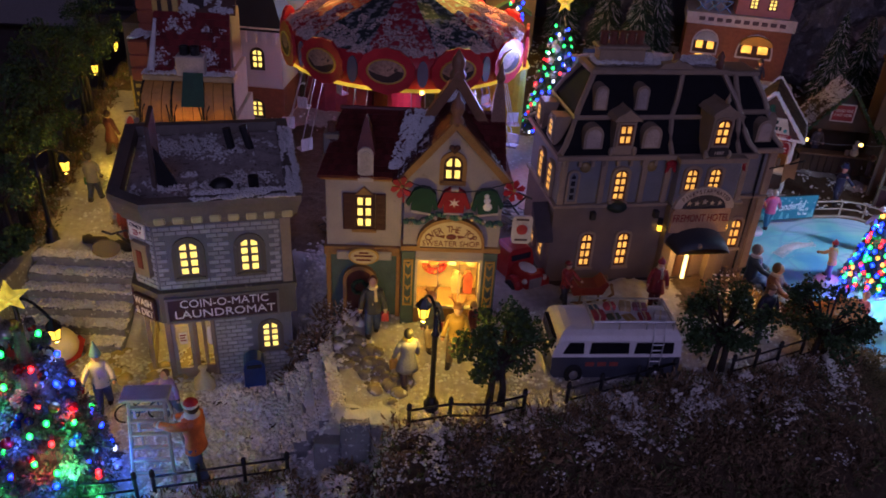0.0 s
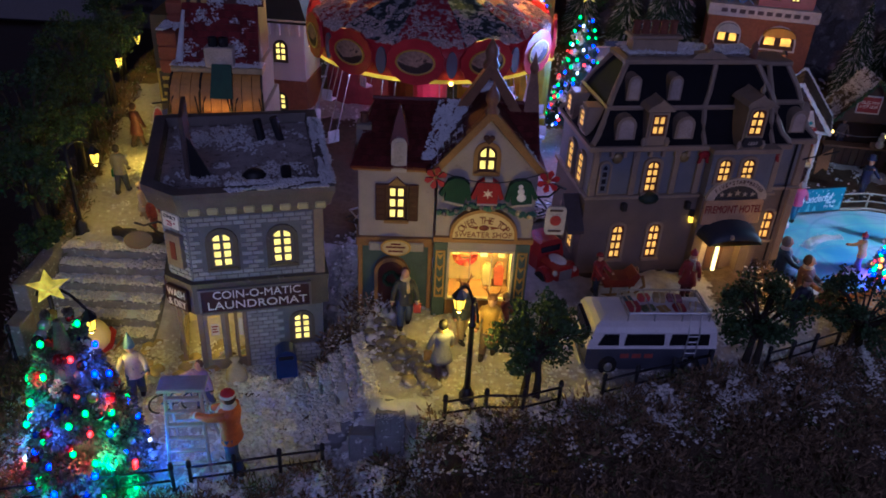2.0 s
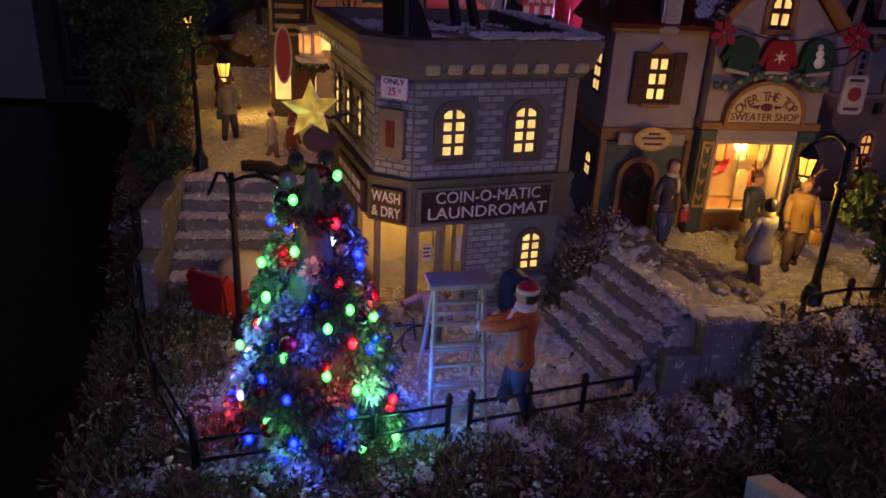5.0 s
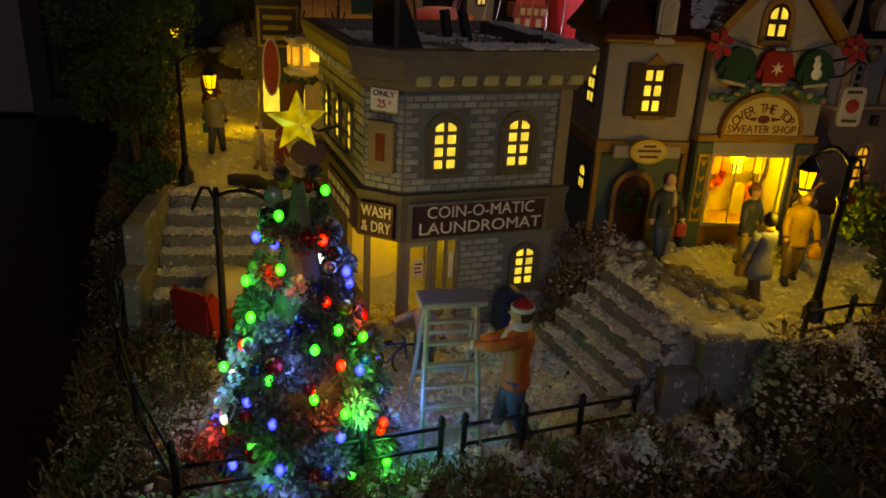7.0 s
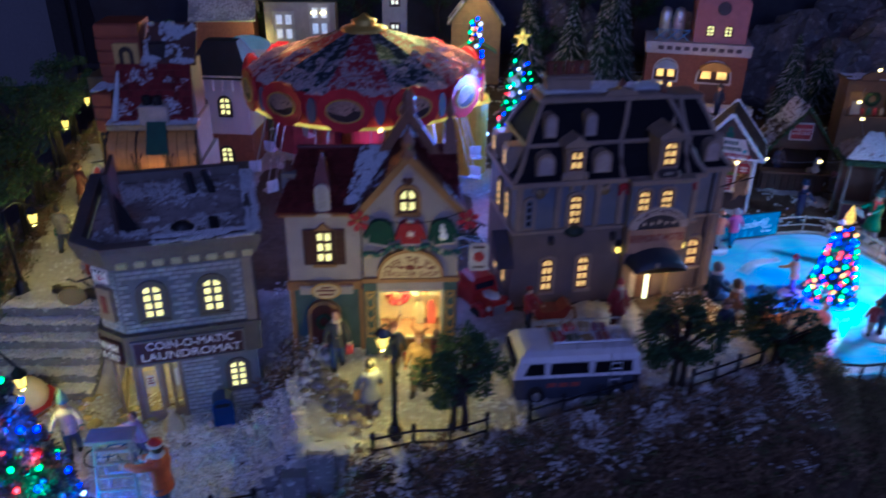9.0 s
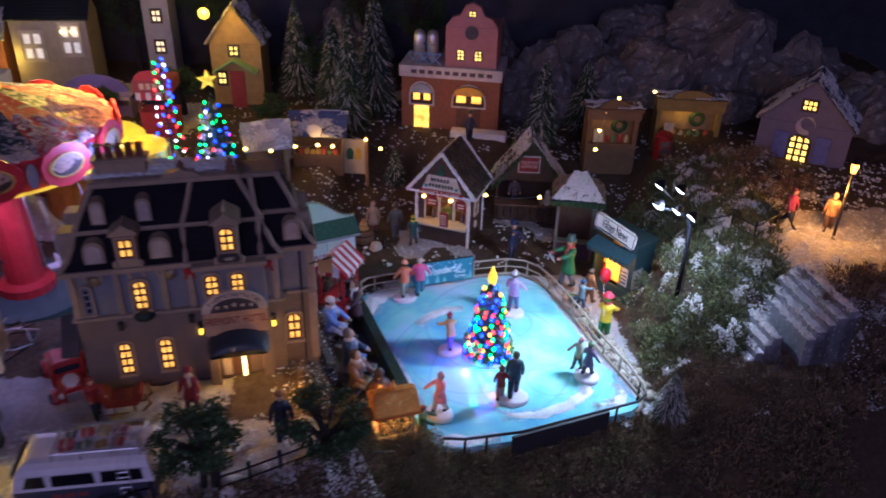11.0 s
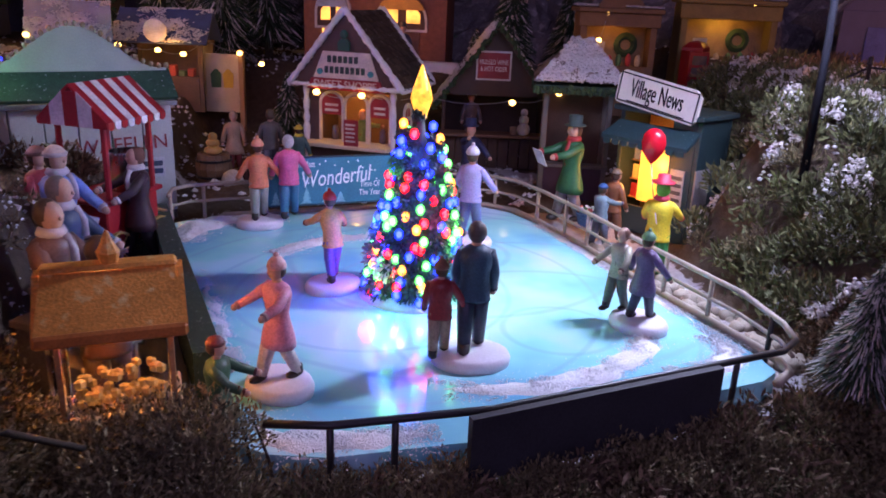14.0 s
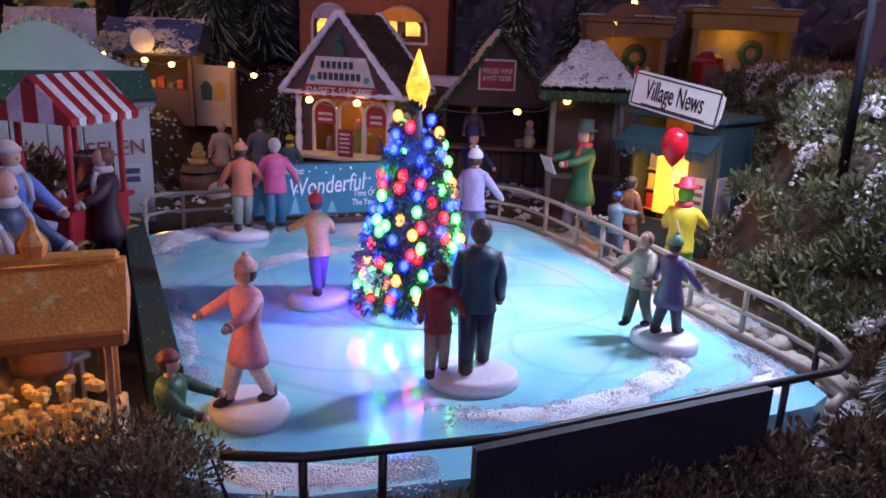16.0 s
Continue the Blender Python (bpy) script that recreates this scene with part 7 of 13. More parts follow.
# ---- trees ----
def clump_tree(x, y, z, crown_z, r, trunks, label, seed, leafy=26, name="tree"):
    """A tapered trunk with limbs and a crown of many leaf clumps with gaps."""
    t = thing(name, pose(x, y, z), label, "tree", group="model trees")
    rr = random.Random(seed)
    g = Geo()
    for dx in trunks:
        g.tube([(dx, 0, -0.006), (dx * 0.9 + 0.001, 0.001, crown_z * 0.35), (dx * 0.6, 0, crown_z * 0.7), (0, 0, crown_z)], [0.0045, 0.0030, 0.0026, 0.0016], 7)
    part("trunk", g, BARK, t, smooth=True)
    lv = Geo()
    nr = np.random.default_rng(seed)
    vs, fs = [], []
    for k in range(leafy):
        d = Vector((rr.gauss(0, 1), rr.gauss(0, 1), rr.gauss(0, 0.8))).normalized()
        q = Vector((0, 0, crown_z)) + Vector((d.x * r, d.y * r, d.z * r * 0.9)) * rr.uniform(0.55, 1.0)
        part("limb", Geo().tube([(0, 0, crown_z * rr.uniform(0.5, 0.9)), tuple(q * 0.6 + Vector((0, 0, crown_z * 0.4))), tuple(q)], [0.0014, 0.0010, 0.0005], 5), BARK, t)
        cr = rr.uniform(0.22, 0.34) * r
        n = 120
        p = nr.normal(size=(n, 3))
        p /= np.linalg.norm(p, axis=1)[:, None]
        p = np.array(q) + p * cr * nr.uniform(0.35, 1.0, n)[:, None] * np.array([1, 1, 0.8])
        a = nr.normal(size=(n, 3))
        a /= np.linalg.norm(a, axis=1)[:, None]
        b = np.cross(a, nr.normal(size=(n, 3)))
        b /= np.linalg.norm(b, axis=1)[:, None]
        s = nr.uniform(0.0011, 0.0024, n)[:, None]
        quad = np.stack([p - a * s, p - b * s * 0.8, p + a * s, p + b * s * 0.8], axis=1).reshape(-1, 3)
        o = len(vs)
        vs.extend(map(tuple, quad.tolist()))
        fs.extend([(o + 4 * i, o + 4 * i + 1, o + 4 * i + 2, o + 4 * i + 3) for i in range(n)])
    lv.add(vs, fs)
    tagged(part("crown", lv, LEAF, t, "dark green crumbly foliage"), kind="stuff")
    return t


clump_tree(0.068, 0.509, 0.083, 0.066, 0.040, (-0.006, 0.005), "dark green model tree on two thin trunks", 21, 34)
clump_tree(0.279, 0.573, 0.082, 0.062, 0.042, (-0.004, 0.006), "dark green model tree beside the camper van", 22, 34)
clump_tree(0.388, 0.600, 0.070, 0.062, 0.042, (-0.005, 0.006), "dark green model tree near the rink", 23, 28)
for k, (x, y, cz, r) in enumerate(((-0.455, 0.74, 0.085, 0.045), (-0.470, 0.80, 0.125, 0.055), (-0.475, 0.90, 0.120, 0.055), (-0.510, 1.02, 0.125, 0.055), (-0.530, 1.15, 0.120, 0.055), (-0.57, 1.30, 0.11, 0.05), (-0.43, 0.70, 0.05, 0.022))):
    clump_tree(x, y, level(x, y) - 0.012, cz, r, (0.0, 0.006), "tall dark green tree along the edge of the village", 40 + k, 34)


def pine(x, y, z, high, r, label, seed, snow=0.3, name="pine_tree", mat=None, many=2600, thin=1.0):
    """A bottle-brush pine: trunk and many drooping needle sprays."""
    t = thing(name, pose(x, y, z), label, "pine tree", group="model pines")
    part("trunk", Geo().tube([(0, 0, -0.004), (0, 0, high * 0.95)], [r * 0.10 + 0.001, 0.0006], 6), BARK, t)
    nr = np.random.default_rng(seed)
    n = int(many * (high / 0.1) ** 0.8)
    h = nr.uniform(0.04, 1, n) ** 0.8
    rad = r * (1 - h) ** 0.85 * nr.uniform(0.75, 1.08, n) + 0.0015
    ang = nr.uniform(0, 2 * np.pi, n)
    d = np.stack([np.cos(ang), np.sin(ang), np.full(n, -0.05)], axis=1)
    tip = d * rad[:, None] + np.stack([0 * h, 0 * h, h * high], axis=1)
    root = d * rad[:, None] * nr.uniform(0.25, 0.7, n)[:, None] + np.stack([0 * h, 0 * h, h * high + rad * 0.28], axis=1)
    side = np.stack([-np.sin(ang), np.cos(ang), nr.normal(size=n) * 0.7], axis=1) * nr.uniform(0.0005, 0.0011, n)[:, None] * thin
    quad = np.stack([root - side, root + side, tip + side * 0.35, tip - side * 0.35], axis=1)
    white = nr.uniform(size=n) < snow
    for nm, sel, mt in (("needles", ~white, mat or PINE), ("snow_flock", white, FLOCK)):
        q = quad[sel].reshape(-1, 3)
        g = Geo().add([tuple(p) for p in q.tolist()], [(4 * i, 4 * i + 1, 4 * i + 2, 4 * i + 3) for i in range(len(q) // 4)])
        if g.f:
            tagged(part(nm, g, mt, t), kind="stuff")
    return t


def light_tree(x, y, z, high, r, label, seed, bulbs, star, colours, foliage, name="christmas_tree", balls=0, clumps=150, bulb=0.0025, frost=0.3, fat=0.26, glows=0, glow_w=0.010, belly=0.80, wide=1.0, tiers=9, ball=(0.0024, 0.0038)):
    """A decorated tree of lumpy tinsel sprays, with a bulb for each light, ornaments and a topper."""
    t = thing(name, pose(x, y, z), label, "christmas tree", group="decorated trees")
    part("trunk", Geo().tube([(0, 0, -0.004), (0, 0, high * 0.9)], [r * 0.14, 0.001], 7), BARK, t)
    rr = random.Random(seed)
    nr = np.random.default_rng(seed)
    cone = lambda h: r * ((1 - h) ** belly) + 0.0012
    part("tree_body", Geo().lathe([(cone(h) * (0.72 - 0.45 * h), 0.004 + h * high * 0.95) for h in (0, 0.2, 0.4, 0.6, 0.8, 0.92)], 14), foliage, t)
    dark, pale = [], []
    for k in range(clumps):
        h = 1 - math.sqrt(1 - (k + 0.5) / clumps * 0.99)
        h = (round(h * tiers - 0.3) + 0.3 + rr.uniform(-0.25, 0.25)) / tiers if h < 0.9 else h
        h = min(0.985, max(0.02, h))
        a = k * 2.39996 + rr.uniform(-0.4, 0.4)
        q = cone(h) * rr.uniform(0.74, 0.90)
        c = np.array([q * math.cos(a), q * math.sin(a), h * high + 0.002])
        cr = (fat * cone(h) + 0.0022) * rr.uniform(0.8, 1.25)
        n = 230
        d = nr.normal(size=(n, 3)) + np.array([math.cos(a), math.sin(a), -0.15]) * 0.45
        d /= np.linalg.norm(d, axis=1)[:, None]
        side = np.cross(d, nr.normal(size=(n, 3)))
        side = side / np.linalg.norm(side, axis=1)[:, None] * nr.uniform(0.0003, 0.0007, n)[:, None] * wide
        far = nr.uniform(0.35, 1.0, n)[:, None]
        root, tip = c + d * cr * (far - 0.35), c + d * cr * far
        mid = (root + tip) / 2 + np.array([0, 0, 0.10 * cr])
        quad = np.stack([root, mid - side, tip - side * 0.5, tip + side * 0.5, mid + side], axis=1)
        (pale if rr.random() < frost else dark).append(quad)
    for nm, qs, mt in (("needle_sprays", dark, foliage), ("snow_flock", pale, FLOCK)):
        if qs:
            q = np.concatenate(qs).reshape(-1, 3)
            tagged(part(nm, Geo().add([tuple(p) for p in q.tolist()], [tuple(range(5 * i, 5 * i + 5)) for i in range(len(q) // 5)]), mt, t), kind="stuff")
    for k in range(bulbs):
        h = 1 - math.sqrt(1 - (k + 0.5) / bulbs * 0.985)
        a = k * 2.39996 + 1.1 + rr.uniform(-0.3, 0.3)
        q = cone(h) * rr.uniform(0.90, 1.06) + 0.001
        c = colours[rr.randrange(len(colours))]
        p = (q * math.cos(a), q * math.sin(a), h * high + 0.003)
        light_bulb(t, p, bulb, c)
    tint = {"red": (1.0, 0.06, 0.04), "green": (0.05, 1.0, 0.2), "blue": (0.08, 0.18, 1.0), "white": (0.9, 0.95, 1.0), "amber": (1.0, 0.55, 0.1)}
    for k in range(glows):
        h, a = (k + 0.4) / glows * 0.75, -1.57 + 1.25 * math.sin(k * 2.2)
        q = cone(h) * 1.04 + 0.003
        lamp("bulb_glow", "POINT", (x + q * math.cos(a), y + q * math.sin(a), z + h * high + 0.006), glow_w, tint[("blue", "green", "red", "blue", "green")[k % 5]], 0.006)
    for k in range(balls):
        h = rr.random() ** 1.3 * 0.9
        a = rr.uniform(0, 6.28)
        q = cone(h) * 1.0
        part("ornament", Geo().ball((q * math.cos(a), q * math.sin(a), h * high), rr.uniform(*ball), 9, 6), paint(rr.choice([(0.4, 0.02, 0.03), (0.03, 0.05, 0.3), (0.5, 0.35, 0.1), (0.45, 0.45, 0.5), (0.05, 0.05, 0.06)]), 0.15, metal=0.5, var=0.1), t, "shiny bauble", smooth=True)
    if star:
        s = star
        g = Geo()
        pts = [(s * (1 if i % 2 == 0 else 0.45) * math.sin(i * math.pi / 5), s * (1 if i % 2 == 0 else 0.45) * math.cos(i * math.pi / 5)) for i in range(10)]
        vs = [(a, 0, high + s * 0.8 + b) for a, b in pts] + [(0, -s * 0.34, high + s * 0.8), (0, s * 0.34, high + s * 0.8)]
        g.add(vs, [(i, (i + 1) % 10, 10) for i in range(10)] + [((i + 1) % 10, i, 11) for i in range(10)])
        part("star", g, STAR, t, "pale yellow star topper", m=pose(0, 0, 0, 0, 0, 20))
    return t


STAR = glow("star_plastic", (0.85, 0.62, 0.05), 0.6, var=0.6, scale=150)
FROST = stuff_mat("frosted_needles", (0.13, 0.115, 0.105), 0.7, var=0.5, coarse=120, bump=0.2, per_island=0.6)
light_tree(-0.294, 0.460, 0.034, 0.168, 0.047, "frosted christmas tree with many coloured lights and a yellow star", 61, 66, 0.0150, ["red", "blue", "green", "red", "white", "blue", "green", "red", "blue", "green", "blue", "green"], FROST, balls=64, glows=20, glow_w=0.022, frost=0.14, clumps=120, fat=0.27, bulb=0.0024, belly=0.72, wide=2.4, tiers=7, ball=(0.0028, 0.0052))
for dx, dy, dz, col, w in ((0.052, -0.004, 0.03, (0.05, 0.16, 1.0), 0.06), (-0.02, -0.05, 0.03, (0.03, 1.0, 0.15), 0.018), (-0.045, 0.02, 0.03, (0.2, 0.35, 1.0), 0.008)):
    lamp("tree_light", "POINT", (-0.288 + dx, 0.462 + dy, 0.034 + dz), w, col, 0.012)


# ---- figurines: each one plain mesh ----
HAIR = paint((0.07, 0.04, 0.025), 0.6)
SKIN = paint((0.50, 0.30, 0.22), 0.5, var=0.12)


def figurine(x, y, z, yaw, high, coat, legs, hat, label, arms=((25, 10), (25, 10)), stand=0.0, cap="cap", skirt=False, stride=0.12, lean=0.0, seated=False, scarf=None, bag=None):
    """A painted resin figurine facing -y before it is turned; arms: sideways and forward angles of each."""
    g = Geo()
    s = high * 0.94
    mats = [paint(coat, 0.45, var=0.35), paint(legs, 0.45, var=0.35), SKIN, paint(hat, 0.5, var=0.3), paint((0.03, 0.025, 0.022), 0.4), paint((0.62, 0.58, 0.62), 0.5, var=0.12), paint(scarf or tuple(c * 0.55 for c in hat), 0.5, var=0.2), paint(bag or coat, 0.5), HAIR]
    zb = 0.0
    if stand:
        g.slot = 5
        g.lathe([(stand * 1.02, 0), (stand * 1.04, 0.003), (stand * 0.98, 0.0052), (stand * 0.9, 0.0060), (stand * 0.2, 0.0064)], 20, sx=1.0, sy=0.82)
        zb = 0.0058
    hip = zb + (0.18 if seated else 0.47) * s
    for k in (-1, 1):
        fx, fy = k * 0.062 * s, k * stride * s * 0.8
        g.slot = 1
        if seated:
            g.tube([(k * 0.05 * s, 0, hip), (k * 0.065 * s, -0.20 * s, hip + 0.01 * s), (k * 0.065 * s, -0.22 * s, zb + 0.04 * s)], [0.072 * s, 0.056 * s, 0.042 * s], 8)
            fy = -0.24 * s
        else:
            g.tube([(k * 0.048 * s, 0, hip), (k * 0.055 * s, fy * 0.4 - 0.018 * s, zb + 0.25 * s), (fx, fy, zb + 0.05 * s)], [0.074 * s, 0.060 * s, 0.046 * s], 8)
        g.slot = 4
        g.tube([(fx, fy, zb + 0.10 * s), (fx, fy, zb + 0.03 * s)], [0.044 * s, 0.046 * s], 8)
        g.ball((fx, fy - 0.035 * s, zb + 0.028 * s), (0.042 * s, 0.080 * s, 0.032 * s), 8, 5)
    ly = -math.sin(radians(lean)) * 0.36 * s
    sh = hip + 0.345 * s
    g.slot = 0
    low, drop = (0.150, 0.17) if skirt else (0.118, 0.06)
    prof = [(low, -drop, 0), (low * 0.94, -drop * 0.6, 0), (0.106, 0.03, 0), (0.094, 0.10, 0.3), (0.112, 0.20, 0.6), (0.120, 0.26, 0.8), (0.104, 0.315, 0.95), (0.050, 0.35, 1.0)]
    g.loft([[(r * 1.10 * s * (1 + 0.04 * math.sin(i * 2.1 + h * 20)) * math.cos(2 * math.pi * i / 12), r * s * 0.84 * math.sin(2 * math.pi * i / 12) + o * ly, hip + h * s) for i in range(12)] for r, h, o in prof])
    g.slot = 6
    g.tube([(0, -0.070 * s + ly * 0.2, hip - drop * 0.6 * s), (0, -0.072 * s + ly * 0.4, hip + 0.1 * s), (0, -0.088 * s + ly * 0.8, hip + 0.26 * s)], 0.010 * s, 5)
    for k, (out, fwd) in zip((-1, 1), arms):
        a, b = radians(out * 0.85), radians(fwd)
        sp = Vector((k * 0.100 * s, ly * 0.9, hip + 0.285 * s))
        d = Vector((k * math.sin(a), -math.sin(b) * math.cos(a), -math.cos(a) * math.cos(b)))
        el = sp + d * 0.155 * s
        d2 = (d + Vector((-k * 0.25, -0.55 * max(0.25, math.sin(b)), 0.15))).normalized()
        hd = el + d2 * 0.135 * s
        g.slot = 0
        g.tube([tuple(sp - d * 0.02 * s), tuple(sp.lerp(el, 0.5)), tuple(el), tuple(hd)], [0.044 * s, 0.046 * s, 0.040 * s, 0.033 * s], 8)
        g.slot = 6
        g.tube([tuple(hd - d2 * 0.012 * s), tuple(hd + d2 * 0.010 * s)], 0.036 * s, 8)
        g.slot = 2
        g.ball(tuple(hd + d2 * 0.028 * s), 0.028 * s, 7, 5)
        if bag and k == 1:
            g.slot = 7
            g.box((hd.x - 0.055 * s, hd.y - 0.03 * s, hd.z - 0.19 * s), (hd.x + 0.055 * s, hd.y + 0.03 * s, hd.z - 0.045 * s), 0.008 * s)
            g.tube([(hd.x - 0.03 * s, hd.y, hd.z - 0.045 * s), (hd.x, hd.y, hd.z - 0.005 * s), (hd.x + 0.03 * s, hd.y, hd.z - 0.045 * s)], 0.006 * s, 5)
    if scarf:
        g.slot = 6
        g.lathe([(0.055 * s, sh - 0.02 * s), (0.078 * s, sh + 0.005 * s), (0.062 * s, sh + 0.04 * s)], 10, (0, ly, 0))
        g.tube([(0.03 * s, ly - 0.06 * s, sh), (0.04 * s, ly - 0.095 * s, sh - 0.08 * s), (0.045 * s, ly - 0.09 * s, sh - 0.17 * s)], [0.022 * s, 0.024 * s, 0.026 * s], 6)
    hz = sh + 0.095 * s
    g.slot = 2
    g.tube([(0, ly, sh - 0.01 * s), (0, ly, sh + 0.05 * s)], 0.036 * s, 8)
    g.ball((0, ly - 0.008 * s, hz), (0.060 * s, 0.066 * s, 0.078 * s), 10, 8)
    g.ball((0, ly - 0.074 * s, hz - 0.006 * s), 0.012 * s, 5, 4)
    g.slot = 8
    if cap != "hair":
        g.ball((0, ly + 0.016 * s, hz + 0.002 * s), (0.066 * s, 0.062 * s, 0.074 * s), 9, 6, low=-0.8)
    g.slot = 3
    if cap == "cap":
        g.ball((0, ly + 0.004 * s, hz + 0.018 * s), (0.072 * s, 0.078 * s, 0.078 * s), 10, 5, low=0.10)
        g.slot = 6
        g.lathe([(0.074 * s, hz + 0.022 * s), (0.080 * s, hz + 0.036 * s), (0.074 * s, hz + 0.050 * s)], 10, (0, ly + 0.004 * s, 0))
    elif cap == "bobble":
        g.lathe([(0.074 * s, hz + 0.018 * s), (0.078 * s, hz + 0.034 * s), (0.070 * s, hz + 0.065 * s), (0.040 * s, hz + 0.10 * s), (0.010 * s, hz + 0.118 * s)], 10, (0, ly + 0.003 * s, 0))
        g.ball((0, ly, hz + 0.125 * s), 0.022 * s, 7, 5)
    elif cap == "top":
        g.lathe([(0.105 * s, hz + 0.045 * s), (0.105 * s, hz + 0.054 * s), (0.066 * s, hz + 0.058 * s), (0.070 * s, hz + 0.145 * s), (0.02 * s, hz + 0.150 * s)], 12, (0, ly, 0))
    elif cap == "antlers":
        g.ball((0, ly + 0.006 * s, hz + 0.018 * s), (0.072 * s, 0.076 * s, 0.078 * s), 10, 5, low=0.0)
        for k in (-1, 1):
            g.tube([(k * 0.04 * s, ly, hz + 0.07 * s), (k * 0.09 * s, ly, hz + 0.14 * s), (k * 0.10 * s, ly, hz + 0.22 * s)], [0.016 * s, 0.013 * s, 0.006 * s], 6)
            g.tube([(k * 0.09 * s, ly, hz + 0.14 * s), (k * 0.15 * s, ly, hz + 0.17 * s)], [0.012 * s, 0.006 * s], 6)
    elif cap == "pointed":
        g.lathe([(0.080 * s, hz + 0.01 * s), (0.070 * s, hz + 0.06 * s), (0.040 * s, hz + 0.15 * s), (0.008 * s, hz + 0.24 * s)], 10, (0, ly, 0))
    else:
        g.ball((0, ly + 0.016 * s, hz + 0.008 * s), (0.070 * s, 0.070 * s, 0.082 * s), 10, 6, low=-0.85)
    m = pose(x, y, z, 0, 0, yaw)
    return solo("figurine", g, mats, m, label, "figurine", group="painted figurines", smooth=True)


BLUE_J, JEANS, NAVY, RED_C, ORANGE_C = (0.05, 0.08, 0.22), (0.05, 0.08, 0.18), (0.015, 0.02, 0.05), (0.35, 0.02, 0.03), (0.55, 0.14, 0.04)
PINK_C, YEL_C, GREY_C, BROWN_C, GREEN_C = (0.60, 0.22, 0.28), (0.60, 0.42, 0.08), (0.22, 0.22, 0.24), (0.14, 0.08, 0.05), (0.03, 0.16, 0.07)
WHITE_C, LILAC = (0.65, 0.64, 0.66), (0.30, 0.24, 0.48)
# plaza
figurine(-0.1775, 0.466, 0.0335, -105, 0.092, ORANGE_C, JEANS, (0.45, 0.02, 0.03), "figurine in orange jacket and red hat by the ladder", arms=((8, 55), (10, 75)), cap="cap", scarf=(0.7, 0.68, 0.66))
figurine(-0.287, 0.548, 0.0335, 20, 0.070, (0.40, 0.38, 0.45), JEANS, (0.10, 0.22, 0.40), "figurine in pale coat and blue pointed hat", arms=((35, 40), (30, 50)), cap="pointed")
figurine(-0.222, 0.540, 0.0335, -20, 0.060, (0.36, 0.24, 0.42), (0.10, 0.10, 0.20), (0.10, 0.05, 0.04), "figurine in pale pink clothes holding a small pet", arms=((70, 30), (40, 10)), cap="hair", lean=10)
# platform before the sweater shop
figurine(-0.045, 0.608, 0.085, 5, 0.071, (0.045, 0.05, 0.06), JEANS, (0.14, 0.05, 0.03), "figurine in dark coat and jeans before the shop", cap="hair", scarf=(0.6, 0.5, 0.3), bag=(0.4, 0.05, 0.05))
figurine(-0.009, 0.533, 0.086, 200, 0.067, (0.22, 0.23, 0.26), (0.10, 0.07, 0.06), (0.02, 0.02, 0.02), "figurine in grey coat carrying a yellow bag", cap="hair", skirt=True, bag=(0.6, 0.34, 0.05), scarf=(0.6, 0.45, 0.08))
figurine(0.034, 0.567, 0.086, -15, 0.072, (0.46, 0.29, 0.05), (0.16, 0.11, 0.07), (0.24, 0.12, 0.05), "figurine in ochre coat and antlers with shopping bags", cap="antlers", bag=(0.65, 0.35, 0.04), arms=((20, 25), (25, 10)))
figurine(0.010, 0.590, 0.086, 30, 0.068, (0.05, 0.06, 0.08), (0.42, 0.33, 0.14), (0.22, 0.10, 0.05), "figurine in dark jacket, antlers and tan trousers shopping", cap="antlers", bag=(0.35, 0.05, 0.05))
figurine(0.050, 0.600, 0.086, 60, 0.050, (0.20, 0.05, 0.04), BROWN_C, (0.3, 0.2, 0.1), "small figurine in dark red coat beside the shop window", cap="bobble")
# before the hotel
figurine(0.150, 0.676, 0.086, 40, 0.055, (0.24, 0.02, 0.025), NAVY, (0.2, 0.02, 0.02), "figurine in dark red coat before the hotel", arms=((20, 50), (20, 50)), cap="cap")
figurine(0.246, 0.680, 0.086, -10, 0.060, (0.20, 0.02, 0.035), (0.10, 0.02, 0.03), (0.22, 0.02, 0.04), "figurine in long dark red coat and cap", cap="bobble", skirt=True, scarf=(0.35, 0.3, 0.28))
figurine(0.343, 0.634, 0.084, 10, 0.066, (0.02, 0.025, 0.045), NAVY, (0.25, 0.12, 0.05), "tall figurine in dark coat behind the fence", cap="cap", bag=(0.5, 0.3, 0.05))
# upper street
figurine(-0.400, 0.845, 0.094, 175, 0.068, (0.22, 0.20, 0.17), (0.05, 0.06, 0.09), (0.05, 0.04, 0.03), "figurine in tan jacket and jeans on the upper street", cap="hair", bag=(0.03, 0.16, 0.07), arms=((15, 15), (20, 10)))
figurine(-0.430, 0.985, 0.094, 150, 0.068, (0.10, 0.03, 0.03), (0.08, 0.05, 0.05), (0.06, 0.03, 0.02), "figurine in dark red coat on the upper street", cap="hair", skirt=True)
figurine(-0.352, 0.780, 0.094, 90, 0.050, (0.34, 0.30, 0.24), (0.30, 0.22, 0.14), (0.5, 0.4, 0.25), "small figurine in pale coat by the corner", cap="bobble", skirt=True)
figurine(-0.332, 0.755, 0.094, 60, 0.048, (0.34, 0.07, 0.03), (0.2, 0.05, 0.03), (0.3, 0.05, 0.03), "small figurine in red coat by the corner", cap="pointed")


